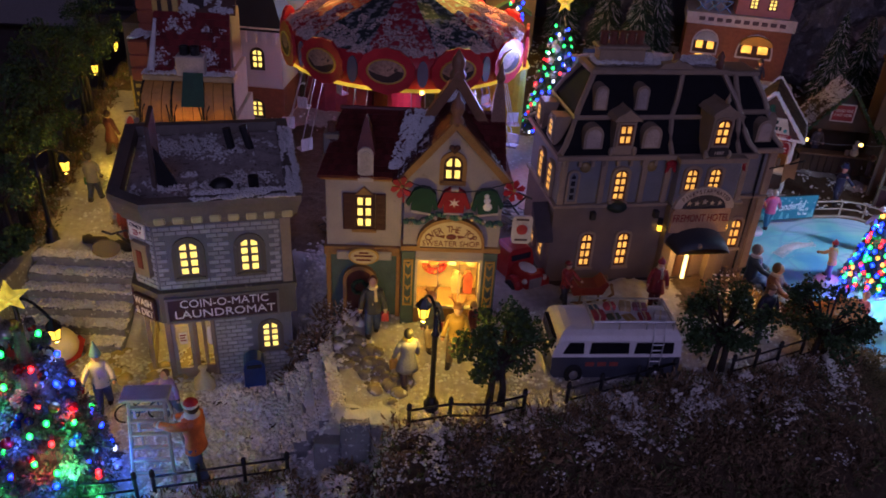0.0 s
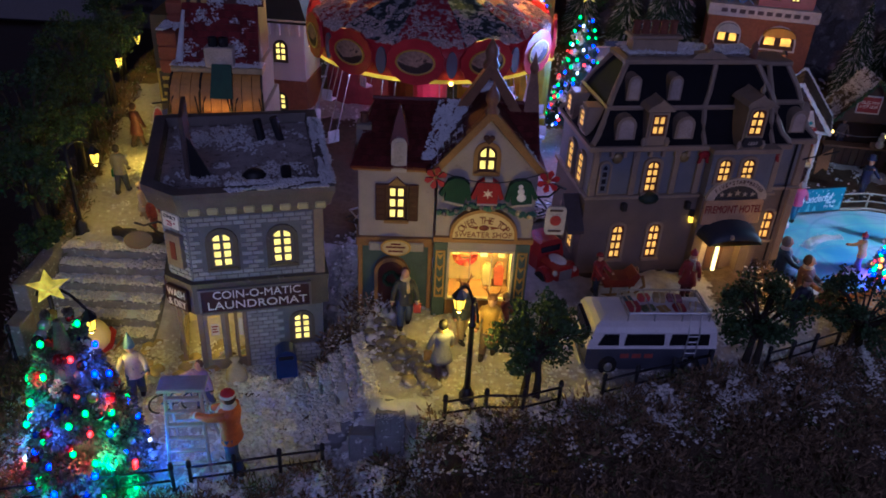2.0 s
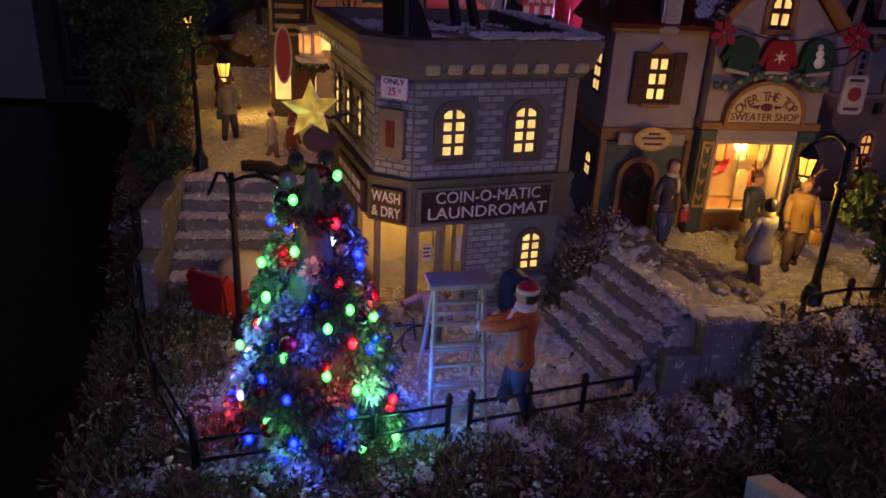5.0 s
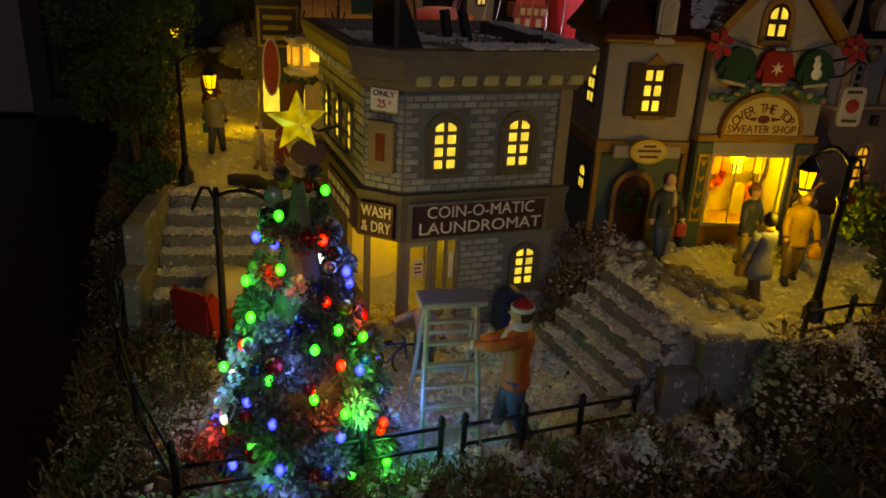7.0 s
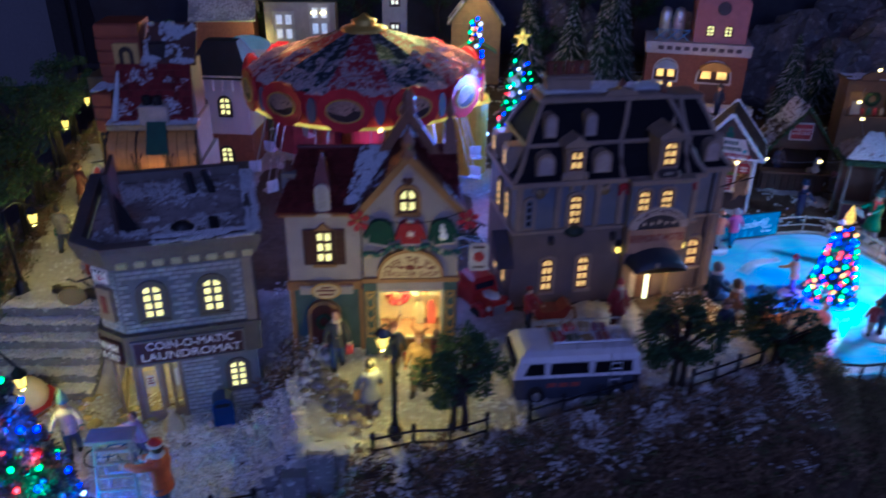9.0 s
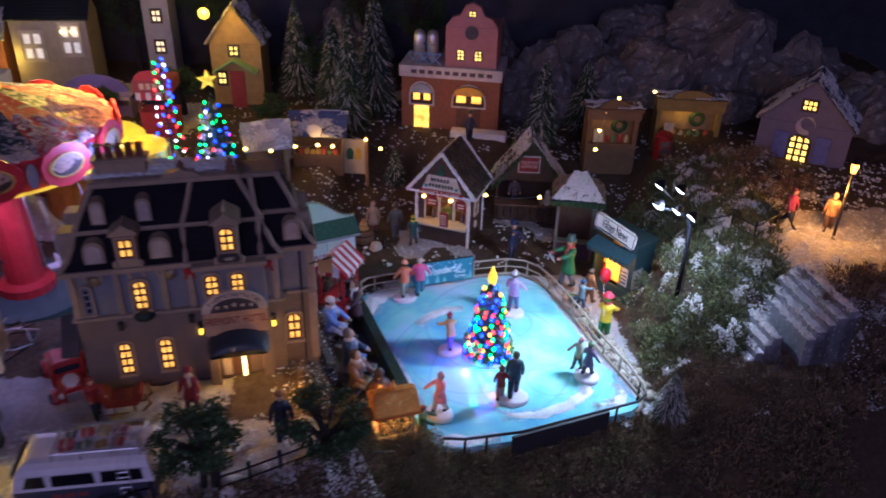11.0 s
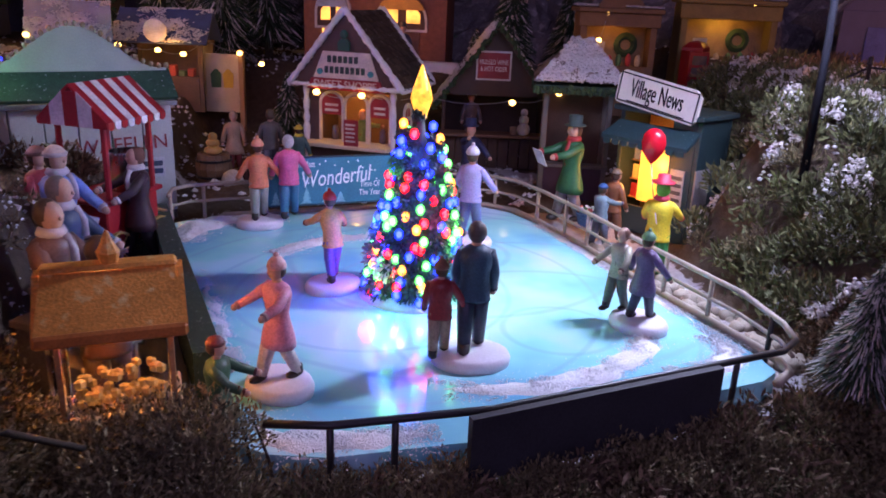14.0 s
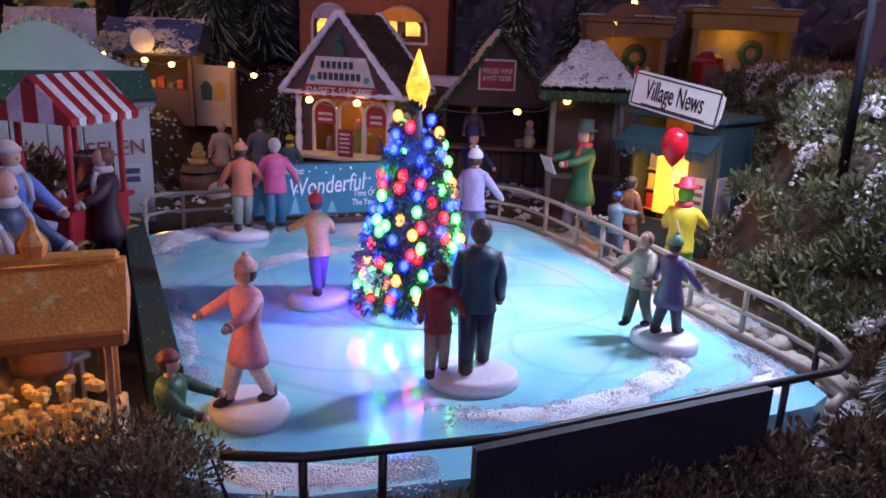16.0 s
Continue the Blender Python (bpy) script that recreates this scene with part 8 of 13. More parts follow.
# ---- things on the plaza ----
def ladder():
    t = thing("stepladder", pose(-0.2135, 0.462, 0.034, 0, 0, 6), "grey wooden stepladder standing open in snow", "ladder")
    wood = stuff_mat("grey_wood", (0.34, 0.32, 0.31), 0.7, var=0.25, bump=0.4)
    H = 0.081
    for s in (-1, 1):
        part("stile", Geo().tube([(s * 0.0165, -0.004, -0.002), (s * 0.0135, 0.010, H)], 0.0016, 5), wood, t)
        part("rear_leg", Geo().tube([(s * 0.0175, 0.038, -0.002), (s * 0.0135, 0.014, H)], 0.0013, 5), wood, t)
    for k in range(6):
        z = 0.009 + k * 0.0122
        w = 0.0165 - 0.0030 * z / H
        o = 0.014 * z / H
        part("tread", Geo().box((-w, -0.0052 + o, z), (w, -0.0012 + o, z + 0.0020), 0.0004), wood, t)
    part("top_step", Geo().box((-0.0185, 0.003, H), (0.0185, 0.021, H + 0.0036), 0.0006), wood, t)
    for k in range(2):
        z = 0.026 + k * 0.030
        part("brace", Geo().box((-0.016, 0.038 - 0.024 * z / H, z), (0.016, 0.0392 - 0.024 * z / H, z + 0.0026), 0.0003), wood, t)


ladder()


def mailbox():
    t = thing("mailbox", pose(-0.157, 0.588, 0.034, 0, 0, 14), "dark blue round-topped mailbox beside the laundromat", "mailbox")
    bl = stuff_mat("mailbox_blue", (0.015, 0.035, 0.14), 0.4, var=0.3)
    part("body", Geo().prism(arch(-0.010, 0.010, 0.004, 0.036), -0.008, 0.008), bl, t)
    for a in (-0.008, 0.006):
        for b in (-0.007, 0.005):
            part("leg", Geo().box((a, b, -0.004), (a + 0.002, b + 0.002, 0.0042), 0.0002), bl, t)
    part("flap", Geo().box((-0.007, -0.0092, 0.026), (0.007, -0.0080, 0.030), 0.0003), IRON, t)
    part("hopper", Geo().box((-0.0075, -0.0090, 0.031), (0.0075, -0.0081, 0.0322), 0.0002), bl, t)


mailbox()


def sack(x, y, z, high, label, col=(0.5, 0.46, 0.36)):
    g = Geo().lathe([(high * 0.28, 0), (high * 0.36, high * 0.12), (high * 0.33, high * 0.4), (high * 0.14, high * 0.68), (high * 0.08, high * 0.76), (high * 0.15, high * 0.92), (high * 0.06, high * 0.96)], 12, sx=1.0, sy=0.85)
    return solo("sack", g, stuff_mat("sackcloth", col, 0.85, var=0.25, bump=0.6), pose(x, y, z), label, "sack", smooth=True)


sack(-0.203, 0.577, 0.034, 0.030, "tied pale cloth sack beside the laundromat door")


def sleigh():
    t = thing("sleigh", pose(-0.360, 0.602, 0.033, 0, 0, 60), "red wooden sleigh carrying a cream sack", "sleigh")
    red = stuff_mat("sleigh_red", (0.30, 0.02, 0.02), 0.45, var=0.3)
    for s in (-1, 1):
        part("side_panel", Geo().prism([(-0.026, 0.006), (0.022, 0.006), (0.030, 0.022), (0.026, 0.030), (0.010, 0.020), (-0.012, 0.022), (-0.026, 0.040), (-0.032, 0.036)], s * 0.015 - 0.001, s * 0.015 + 0.001), red, t)
        part("runner", Geo().tube([(-0.030, s * 0.014, 0.001), (0.024, s * 0.014, 0.001), (0.034, s * 0.014, 0.006), (0.036, s * 0.014, 0.013)], 0.0012, 6), paint((0.3, 0.2, 0.08), 0.4), t)
    part("floor_board", Geo().box((-0.026, -0.0138, 0.006), (0.022, 0.0138, 0.0085), 0.0004), red, t)
    part("back_board", Geo().box((-0.031, -0.0138, 0.010), (-0.0285, 0.0138, 0.040), 0.0005), red, t)


sleigh()
solo("sack", Geo().ball((0, 0, 0.018), (0.021, 0.017, 0.018), 14, 8), stuff_mat("cream_sack", (0.62, 0.52, 0.38), 0.75, var=0.15, bump=0.5), pose(-0.352, 0.605, 0.0415), "round cream sack lying in a red sleigh", "sack", smooth=True)


def bicycle():
    t = thing("bicycle", pose(-0.247, 0.532, 0.034, 0, 8, 25), "small dark bicycle with a blue frame leaning in snow", "bicycle")
    bl = paint((0.02, 0.08, 0.25), 0.35)
    for u in (-0.014, 0.014):
        w = part("wheel", Geo().tube([(u + 0.0105 * math.cos(a), 0, 0.0105 + 0.0105 * math.sin(a)) for a in [i * math.pi / 8 for i in range(17)]], 0.0009, 5), IRON, t, smooth=True)
        for k in range(6):
            a = k * math.pi / 6
            part("spoke", Geo().tube([(u - 0.010 * math.cos(a), 0, 0.0105 - 0.010 * math.sin(a)), (u + 0.010 * math.cos(a), 0, 0.0105 + 0.010 * math.sin(a))], 0.0002, 3), STEEL, w)
    for a, b in (((-0.014, 0, 0.0105), (-0.003, 0, 0.022)), ((-0.003, 0, 0.022), (0.010, 0, 0.022)), ((-0.014, 0, 0.0105), (0.0, 0, 0.0095)), ((0.0, 0, 0.0095), (0.010, 0, 0.022)), ((0.014, 0, 0.0105), (0.009, 0, 0.028))):
        part("frame_tube", Geo().tube([a, b], 0.0008, 5), bl, t)
    part("handlebar", Geo().tube([(0.009, -0.007, 0.029), (0.009, 0.0, 0.028), (0.009, 0.007, 0.029)], 0.0007, 5), STEEL, t)
    part("saddle", Geo().box((-0.007, -0.002, 0.0235), (0.001, 0.002, 0.0255), 0.0008), IRON, t)


bicycle()
r_ = random.Random(14)


def stone(x, y, z, s, mat, label, group, seed, squash=0.7):
    g = Geo()
    rings = []
    for a in range(7):
        t = -math.pi / 2 + math.pi * a / 6
        ring = []
        for i in range(9):
            p = 2 * math.pi * i / 9
            v = Vector((max(math.cos(t), 0.03) * math.cos(p), max(math.cos(t), 0.03) * math.sin(p), math.sin(t)))
            q = 1 + 0.35 * noise.noise(v * 1.6 + Vector((seed, 0, seed)))
            ring.append((v.x * s * q, v.y * s * q, v.z * s * q * squash))
        rings.append(ring)
    g.loft(rings)
    return solo("stone", g, mat, pose(x, y, z + s * squash * 0.4, 0, 0, seed * 40), label, "stone", group, smooth=True)


YROCK = stuff_mat("ochre_rock", (0.40, 0.33, 0.15), 0.7, var=0.3, coarse=60, bump=0.6)
for k in range(16):
    stone(-0.275 + r_.uniform(-0.035, 0.045), 0.598 + r_.uniform(-0.03, 0.03), 0.034, r_.uniform(0.0045, 0.009), YROCK, "rough ochre rock on the snowy plaza", "plaza rocks", k * 1.7)
for k in range(84):
    t = r_.random()
    x = -0.080 + 0.060 * t + r_.uniform(-0.016, 0.020)
    y = 0.600 - 0.075 * t + r_.uniform(-0.016, 0.016)
    stone(x, y, level(x, y) - 0.001, r_.uniform(0.0034, 0.0078), ROCK, "greyish brown rock heaped beside the terrace", "terrace rocks", 30 + k * 1.3)
log = Geo().tube([(-0.374 + 0.006 * k, 0.741 - 0.001 * k + 0.003 * math.sin(k * 1.9), 0.098 + 0.0025 * math.sin(k * 0.8) + 0.001 * math.cos(k * 2.7)) for k in range(15)], [(0.0042 + 0.0024 * math.sin(0.2 * k + 0.2)) * (1 + 0.22 * math.sin(k * 2.3)) for k in range(15)], 9)
solo("log", log, BARK, pose(0, 0, 0), "dark bark log lying at the top of stairs", "log", smooth=True)


def box_tag():
    t = thing("plug_box", pose(-0.086, 0.362, 0.012, 25, 10, 20), "small white plug box lying in front moss", "plug box")
    part("case", Geo().box((-0.0055, -0.012, -0.004), (0.0055, 0.012, 0.004), 0.0012), paint((0.55, 0.46, 0.42), 0.5), t)
    part("screw", Geo().lathe([(0.0012, 0.004), (0.0012, 0.0044)], 8, (0.004, 0.006, 0)), paint((0.1, 0.03, 0.03), 0.5), t)


box_tag()


# ---- camper van with roof rack, and the red pickup ----
def camper():
    t = thing("camper_van", pose(0.177, 0.5800, 0.084, 0, 0, 4) @ Matrix.Diagonal((1.0, 1.18, 1.22, 1.0)), "white and blue camper van with luggage on its roof rack", "van")
    white = stuff_mat("van_white", (0.66, 0.63, 0.66), 0.35, var=0.15, bump=0.1)
    blue = stuff_mat("van_blue", (0.055, 0.06, 0.085), 0.35, var=0.2, bump=0.1)
    glass = paint((0.01, 0.01, 0.015), 0.12, var=0.1)
    L, Wd = 0.059, 0.023
    lowp = [(-L, 0.008), (-L + 0.004, 0.004), (L - 0.003, 0.004), (L, 0.008), (L, 0.024), (-L, 0.024)]
    part("lower_body", Geo().prism(lowp, -Wd, Wd), blue, t, "blue lower body")
    g = Geo()
    rings = []
    for z, dx, dy in ((0.0241, 0.0, 0.0), (0.026, -0.0003, 0.0004), (0.037, 0.004, 0.0012), (0.0405, 0.006, 0.003), (0.0435, 0.010, 0.007), (0.0445, 0.016, 0.012)):
        rings.append([(-L + dx, -Wd + dy, z), (L - dx * 0.5, -Wd + dy, z), (L - dx * 0.5, Wd - dy, z), (-L + dx, Wd - dy, z)])
    g.loft(rings)
    part("upper_body", g, white, t, "white upper body")
    for u0, u1 in ((-0.050, -0.031), (-0.026, 0.010), (0.015, 0.051)):
        for s in (-1, 1):
            w = part("window", Geo().prism([(u0, 0.0265), (u1, 0.0265), (u1 - 0.001, 0.0360), (u0 + (0.005 if u0 < -0.04 else 0.001), 0.0360)], s * (Wd - 0.0005), s * (Wd + 0.0006)), glass, t, "dark side window")
    part("windscreen", Geo().add([(-L - 0.0006, -0.018, 0.0270), (-L - 0.0006, 0.018, 0.0270), (-L + 0.0030, 0.017, 0.0365), (-L + 0.0030, -0.017, 0.0365)], [(0, 1, 2, 3)]).prism([(-0.018, 0.0268), (0.018, 0.0268), (0.017, 0.0368), (-0.017, 0.0368)], -L - 0.0004, -L + 0.0034, "yz"), glass, t)
    part("belt_trim", Geo().box((-L - 0.0008, -Wd - 0.0008, 0.0232), (L + 0.0008, Wd + 0.0008, 0.0246), 0.0004), white, t)
    part("bumper", Geo().box((-L - 0.0035, -Wd + 0.001, 0.004), (-L - 0.0008, Wd - 0.001, 0.0085), 0.0010), STEEL, t)
    part("bumper", Geo().box((L + 0.0008, -Wd + 0.001, 0.004), (L + 0.0035, Wd - 0.001, 0.0085), 0.0010), STEEL, t)
    for u in (-0.038, 0.038):
        for s in (-1, 1):
            wh = part("wheel", Geo().lathe([(0.0045, -0.003), (0.0078, -0.003), (0.0085, -0.001), (0.0085, 0.002), (0.0075, 0.003), (0.0045, 0.003)], 14), paint((0.012, 0.012, 0.013), 0.7), t, "black tyre", m=pose(u, s * (Wd - 0.0008), 0.0080, 90))
            part("hub_cap", Geo().ball((0, 0, s * -0.0028), (0.0042, 0.0042, 0.0014), 10, 5), STEEL, wh, "steel hub cap", smooth=True)
    for k in range(3):
        part("print_bar", Geo().box((-0.028 + k * 0.011, -Wd - 0.0006, 0.0150), (-0.020 + k * 0.011, -Wd - 0.0001, 0.0188), 0.0002), paint((0.28, 0.06, 0.05), 0.5), t)
    rack = part("roof_rack", Geo().tube([(-0.024, -0.016, 0.0500), (0.050, -0.016, 0.0500), (0.050, 0.016, 0.0500), (-0.024, 0.016, 0.0500), (-0.024, -0.016, 0.0500)], 0.0008, 5), STEEL, t)
    for u in (-0.024, 0.0, 0.025, 0.050):
        for s in (-1, 1):
            part("rack_foot", Geo().tube([(u, s * 0.016, 0.0405), (u, s * 0.016, 0.0500)], 0.0007, 5), STEEL, rack)
        part("slat", Geo().tube([(u, -0.016, 0.0470), (u, 0.016, 0.0470)], 0.0007, 5), STEEL, rack)
    ld = part("ladder", Geo().tube([(0.030, -Wd - 0.0012, 0.012), (0.030, -Wd - 0.001, 0.036), (0.032, -0.016, 0.050)], 0.0006, 5).tube([(0.040, -Wd - 0.0012, 0.012), (0.040, -Wd - 0.001, 0.036), (0.042, -0.016, 0.050)], 0.0006, 5), STEEL, t)
    for k in range(5):
        part("rung", Geo().tube([(0.030, -Wd - 0.0012, 0.015 + k * 0.005), (0.040, -Wd - 0.0012, 0.015 + k * 0.005)], 0.0005, 5), STEEL, ld)
    return t


camper()
rr_ = random.Random(5)
for k in range(9):
    u, v = -0.016 + (k % 5) * 0.0145, -0.008 + (k // 5) * 0.015
    p = pose(0.177, 0.5860, 0.084, 0, 0, 4) @ pose(u, v, 0.0479, 0, 0, rr_.uniform(-20, 20))
    sx, sy, sz = rr_.uniform(0.0050, 0.0066), rr_.uniform(0.0042, 0.0062), rr_.uniform(0.006, 0.012)
    col = ((0.30, 0.03, 0.04), (0.10, 0.12, 0.06), (0.42, 0.26, 0.08), (0.30, 0.04, 0.05), (0.45, 0.42, 0.40), (0.06, 0.10, 0.12), (0.42, 0.06, 0.06), (0.36, 0.25, 0.12), (0.25, 0.1, 0.12))[k]
    lb = ("dark red", "olive", "tan", "red", "white", "dark teal", "bright red", "ochre", "maroon")[k] + " parcel strapped on the van's roof rack"
    b = thing("parcel", p, lb, "parcel", group="roof rack luggage")
    part("box", Geo().box((-sx, -sy, 0), (sx, sy, sz), 0.0010), paint(col, 0.55, var=0.25), b)
    part("ribbon", Geo().box((-0.0008, -sy - 0.0002, -0.0001), (0.0008, sy + 0.0002, sz + 0.0002), 0.0002), paint((0.5, 0.42, 0.25), 0.5), b)


def pickup():
    t = thing("pickup_truck", pose(0.103, 0.735, 0.078, 0, 0, -62), "old red pickup truck with snow on its bonnet", "truck")
    red = stuff_mat("truck_red", (0.34, 0.02, 0.02), 0.35, var=0.25, bump=0.1)
    g = Geo()
    g.loft([[(0.018, s * 1.0 * 0.014, z) if False else (x, y, z) for x, y in ((0.010, -w), (0.040, -w * 0.8), (0.040, w * 0.8), (0.010, w))] for z, w in ((0.010, 0.014), (0.022, 0.014), (0.0275, 0.009))])
    part("bonnet", g, red, t)
    part("cab", Geo().loft([[(-0.016, -0.017, z0) for z0 in ()] or [(x + sh, y * k, z) for x, y in ((-0.016, -0.017), (0.011, -0.017), (0.011, 0.017), (-0.016, 0.017))] for z, k, sh in ((0.010, 1, 0), (0.026, 1, 0), (0.040, 0.82, -0.002), (0.0425, 0.6, -0.003))]), red, t)
    part("bed", Geo().box((-0.046, -0.017, 0.010), (-0.0165, 0.017, 0.024), 0.0008), red, t)
    part("windscreen", Geo().box((0.0085, -0.0125, 0.0275), (0.0105, 0.0125, 0.0365), 0.0004), paint((0.02, 0.02, 0.03), 0.15), t)
    part("grille", Geo().box((0.0402, -0.0080, 0.011), (0.0416, 0.0080, 0.0230), 0.0005), STEEL, t)
    for s in (-1, 1):
        part("headlight", Geo().ball((0.0385, s * 0.0125, 0.0205), 0.0032, 9, 6), paint((0.7, 0.66, 0.55), 0.2), t, smooth=True)
        for u in (0.026, -0.032):
            f = part("fender", Geo().lathe([(0.0115, -0.0045), (0.0125, 0.0), (0.0115, 0.0045)], 14), red, t, m=pose(u, s * 0.0170, 0.0095, 90))
            part("wheel", Geo().lathe([(0.003, -0.0062), (0.0085, -0.0062), (0.0090, -0.003), (0.0090, 0.003), (0.0085, 0.0062), (0.003, 0.0062)], 14), paint((0.015, 0.015, 0.016), 0.7), t, "black wheel", m=pose(u, s * 0.0180, 0.0085, 90))
    part("snow_cap", Geo().ball((0.024, 0, 0.0265), (0.014, 0.009, 0.003), 12, 4, low=-0.2), SNOW, t, "snow on the bonnet", smooth=True)


pickup()


def little_sleigh():
    t = thing("wooden_cart", pose(0.176, 0.688, 0.086, 0, 0, 8), "small brown wooden cart with curved ends before the hotel", "cart")
    wd = paint((0.22, 0.12, 0.05), 0.5)
    part("body", Geo().prism([(-0.018, 0.010), (0.014, 0.010), (0.020, 0.022), (0.016, 0.026), (0.008, 0.019), (-0.012, 0.019), (-0.020, 0.030), (-0.024, 0.026)], -0.010, 0.010), paint((0.22, 0.03, 0.025), 0.5), t)
    for s in (-1, 1):
        part("runner", Geo().tube([(-0.024, s * 0.009, 0.0), (0.016, s * 0.009, 0.0), (0.026, s * 0.009, 0.010), (0.022, s * 0.009, 0.022)], 0.0018, 6), wd, t)
        part("strut", Geo().tube([(-0.010, s * 0.009, 0.0), (-0.010, s * 0.009, 0.012)], 0.0012, 5), wd, t)
        part("strut", Geo().tube([(0.010, s * 0.009, 0.0), (0.010, s * 0.009, 0.012)], 0.0012, 5), wd, t)


little_sleigh()


def shrub(x, y, r, label, seed, snow=True):
    n = int(260 * (r / 0.02) ** 2)
    leaves("shrub", [(x, y, level(x, y) + r * 0.15, r, n), (x + r * 0.5, y, level(x, y) + r * 0.1, r * 0.7, n // 2)], MOSS, label, "shrub", size=(0.004, 0.009), seed=seed)
    if snow:
        flock("shrub_snow", [(x, y, level(x, y) + r * 0.3, r * 0.95, n // 3)], "snow flock on a dry shrub", seed + 1)


shrub(-0.098, 0.612, 0.030, "dry snowy shrub between the two shops", 81)
shrub(-0.082, 0.640, 0.026, "dry snowy shrub between the two shops", 84)
shrub(-0.112, 0.585, 0.022, "dark dry shrub beside the laundromat corner", 87, False)
scatter("snow_crumbs", 2600, lambda r: (-0.092 + r.normal() * 0.014, 0.69 + r.normal() * 0.04), (0.0010, 0.0034), "deep crumbled snow between the shops", 41, FLOCK, 5, 0.005)

cb = thing("card_box", pose(-0.056, 0.378, 0.040, -8, 4, 14), "small plain white card box lying on the moss", "box")
part("box", Geo().box((-0.0075, -0.020, -0.012), (0.0075, 0.020, 0.004), 0.0008), paint((0.62, 0.58, 0.56), 0.7), cb)
part("flap", Geo().box((-0.0073, -0.0195, 0.0042), (0.0073, 0.008, 0.0050), 0.0002), paint((0.66, 0.62, 0.60), 0.7), cb)

shrub(0.318, 0.900, 0.024, "dark dry shrub behind the hotel", 191)
shrub(0.345, 0.985, 0.024, "dark dry shrub beside the waffle stall", 194)
shrub(0.300, 1.020, 0.026, "dark dry shrub beside the waffle stall", 197, False)


def cable_tangle(x, y, z, r, seed):
    """A loose heap of dark wires."""
    rr = random.Random(seed)
    t = thing("cable_tangle", pose(x, y, z), "loose tangle of dark thin cables on the ground", "cables", group="cable tangles")
    for k in range(7):
        a = rr.uniform(0, 6.28)
        pts = [(r * math.cos(a + j * 0.8) * rr.uniform(0.5, 1.1), r * math.sin(a + j * 0.8) * rr.uniform(0.5, 1.1), rr.uniform(0.002, 0.022)) for j in range(6)]
        part("wire", Geo().tube(pts, rr.uniform(0.0008, 0.0014), 5), IRON if k % 3 else STEEL, t, smooth=True)


for k, (x, y, r) in enumerate(((-0.085, 0.80, 0.035), (-0.06, 0.875, 0.04), (0.02, 0.80, 0.03), (0.095, 0.86, 0.035), (0.09, 0.95, 0.03))):
    cable_tangle(x, y, level(x, y), r, 300 + k)

# ---- rink tree, skaters and floodlights ----
RINK_GREEN = stuff_mat("blue_green_needles", (0.07, 0.11, 0.10), 0.6, var=0.4, coarse=120, bump=0.2, per_island=0.5)
rt = light_tree(0.586, 0.860, ICE_Z, 0.115, 0.0285, "small decorated christmas tree standing on the ice", 62, 185, 0, ["blue", "red", "green", "blue", "amber", "green", "blue", "red", "green", "blue", "red"], RINK_GREEN, clumps=110, bulb=0.0026, frost=0.06, fat=0.30, glows=14, glow_w=0.012, belly=0.66, wide=1.8, tiers=8)
g = Geo().lathe([(0.0030, 0.106), (0.0040, 0.110), (0.0064, 0.117), (0.0050, 0.123), (0.0022, 0.131), (0.0004, 0.136)], 8)
part("topper", g, glow("topper_plastic", (1.0, 0.50, 0.03), 1.1, var=0.6, scale=200), rt, "glowing yellow flame topper", smooth=True)
part("snow_foot", Geo().lathe([(0.036, -0.0005), (0.032, 0.002), (0.02, 0.004), (0.004, 0.005)], 20), SNOW, rt, "round snow foot", smooth=True)
for dx, dy, dz, col, w in ((-0.036, -0.012, 0.022, (0.02, 0.05, 1.0), 0.040), (-0.018, -0.028, 0.014, (0.01, 1.0, 0.08), 0.014), (0.030, -0.018, 0.020, (0.10, 0.9, 0.05), 0.028), (-0.004, -0.034, 0.05, (0.02, 0.06, 1.0), 0.018), (0.034, 0.010, 0.03, (1.0, 0.45, 0.08), 0.022)):
    lamp("rink_tree_light", "POINT", (0.586 + dx, 0.860 + dy, ICE_Z + dz), w, col, 0.012)
skate = dict(stand=0.017)
figurine(0.512, 0.742, ICE_Z, -50, 0.061, PINK_C, (0.62, 0.50, 0.46), (0.66, 0.36, 0.32), "skating figurine in pink jacket on a white stand", arms=((40, 45), (30, 60)), cap="bobble", stride=0.16, skirt=True, **skate)
figurine(0.536, 0.866, ICE_Z, 205, 0.057, (0.70, 0.36, 0.12), (0.14, 0.10, 0.30), (0.45, 0.03, 0.03), "skating figurine in orange jacket and red hat", arms=((45, 30), (30, 50)), cap="bobble", stride=0.13, lean=14, **skate)
figurine(0.604, 0.766, ICE_Z, 175, 0.072, (0.035, 0.075, 0.11), (0.03, 0.035, 0.06), (0.10, 0.08, 0.07), "tall skating figurine in dark blue jacket", cap="hair", arms=((18, 5), (15, 10)), stand=0.0195)
figurine(0.587, 0.761, ICE_Z + 0.006, 175, 0.052, (0.28, 0.03, 0.03), (0.34, 0.24, 0.16), (0.16, 0.08, 0.05), "smaller skating figurine in red jacket holding on", cap="bobble", arms=((40, 10), (20, 10)))
figurine(0.481, 0.998, ICE_Z, 190, 0.064, (0.65, 0.20, 0.10), (0.26, 0.30, 0.26), (0.7, 0.28, 0.16), "skating figurine in orange hooded jacket", arms=((48, 10), (40, 10)), cap="bobble", **skate)
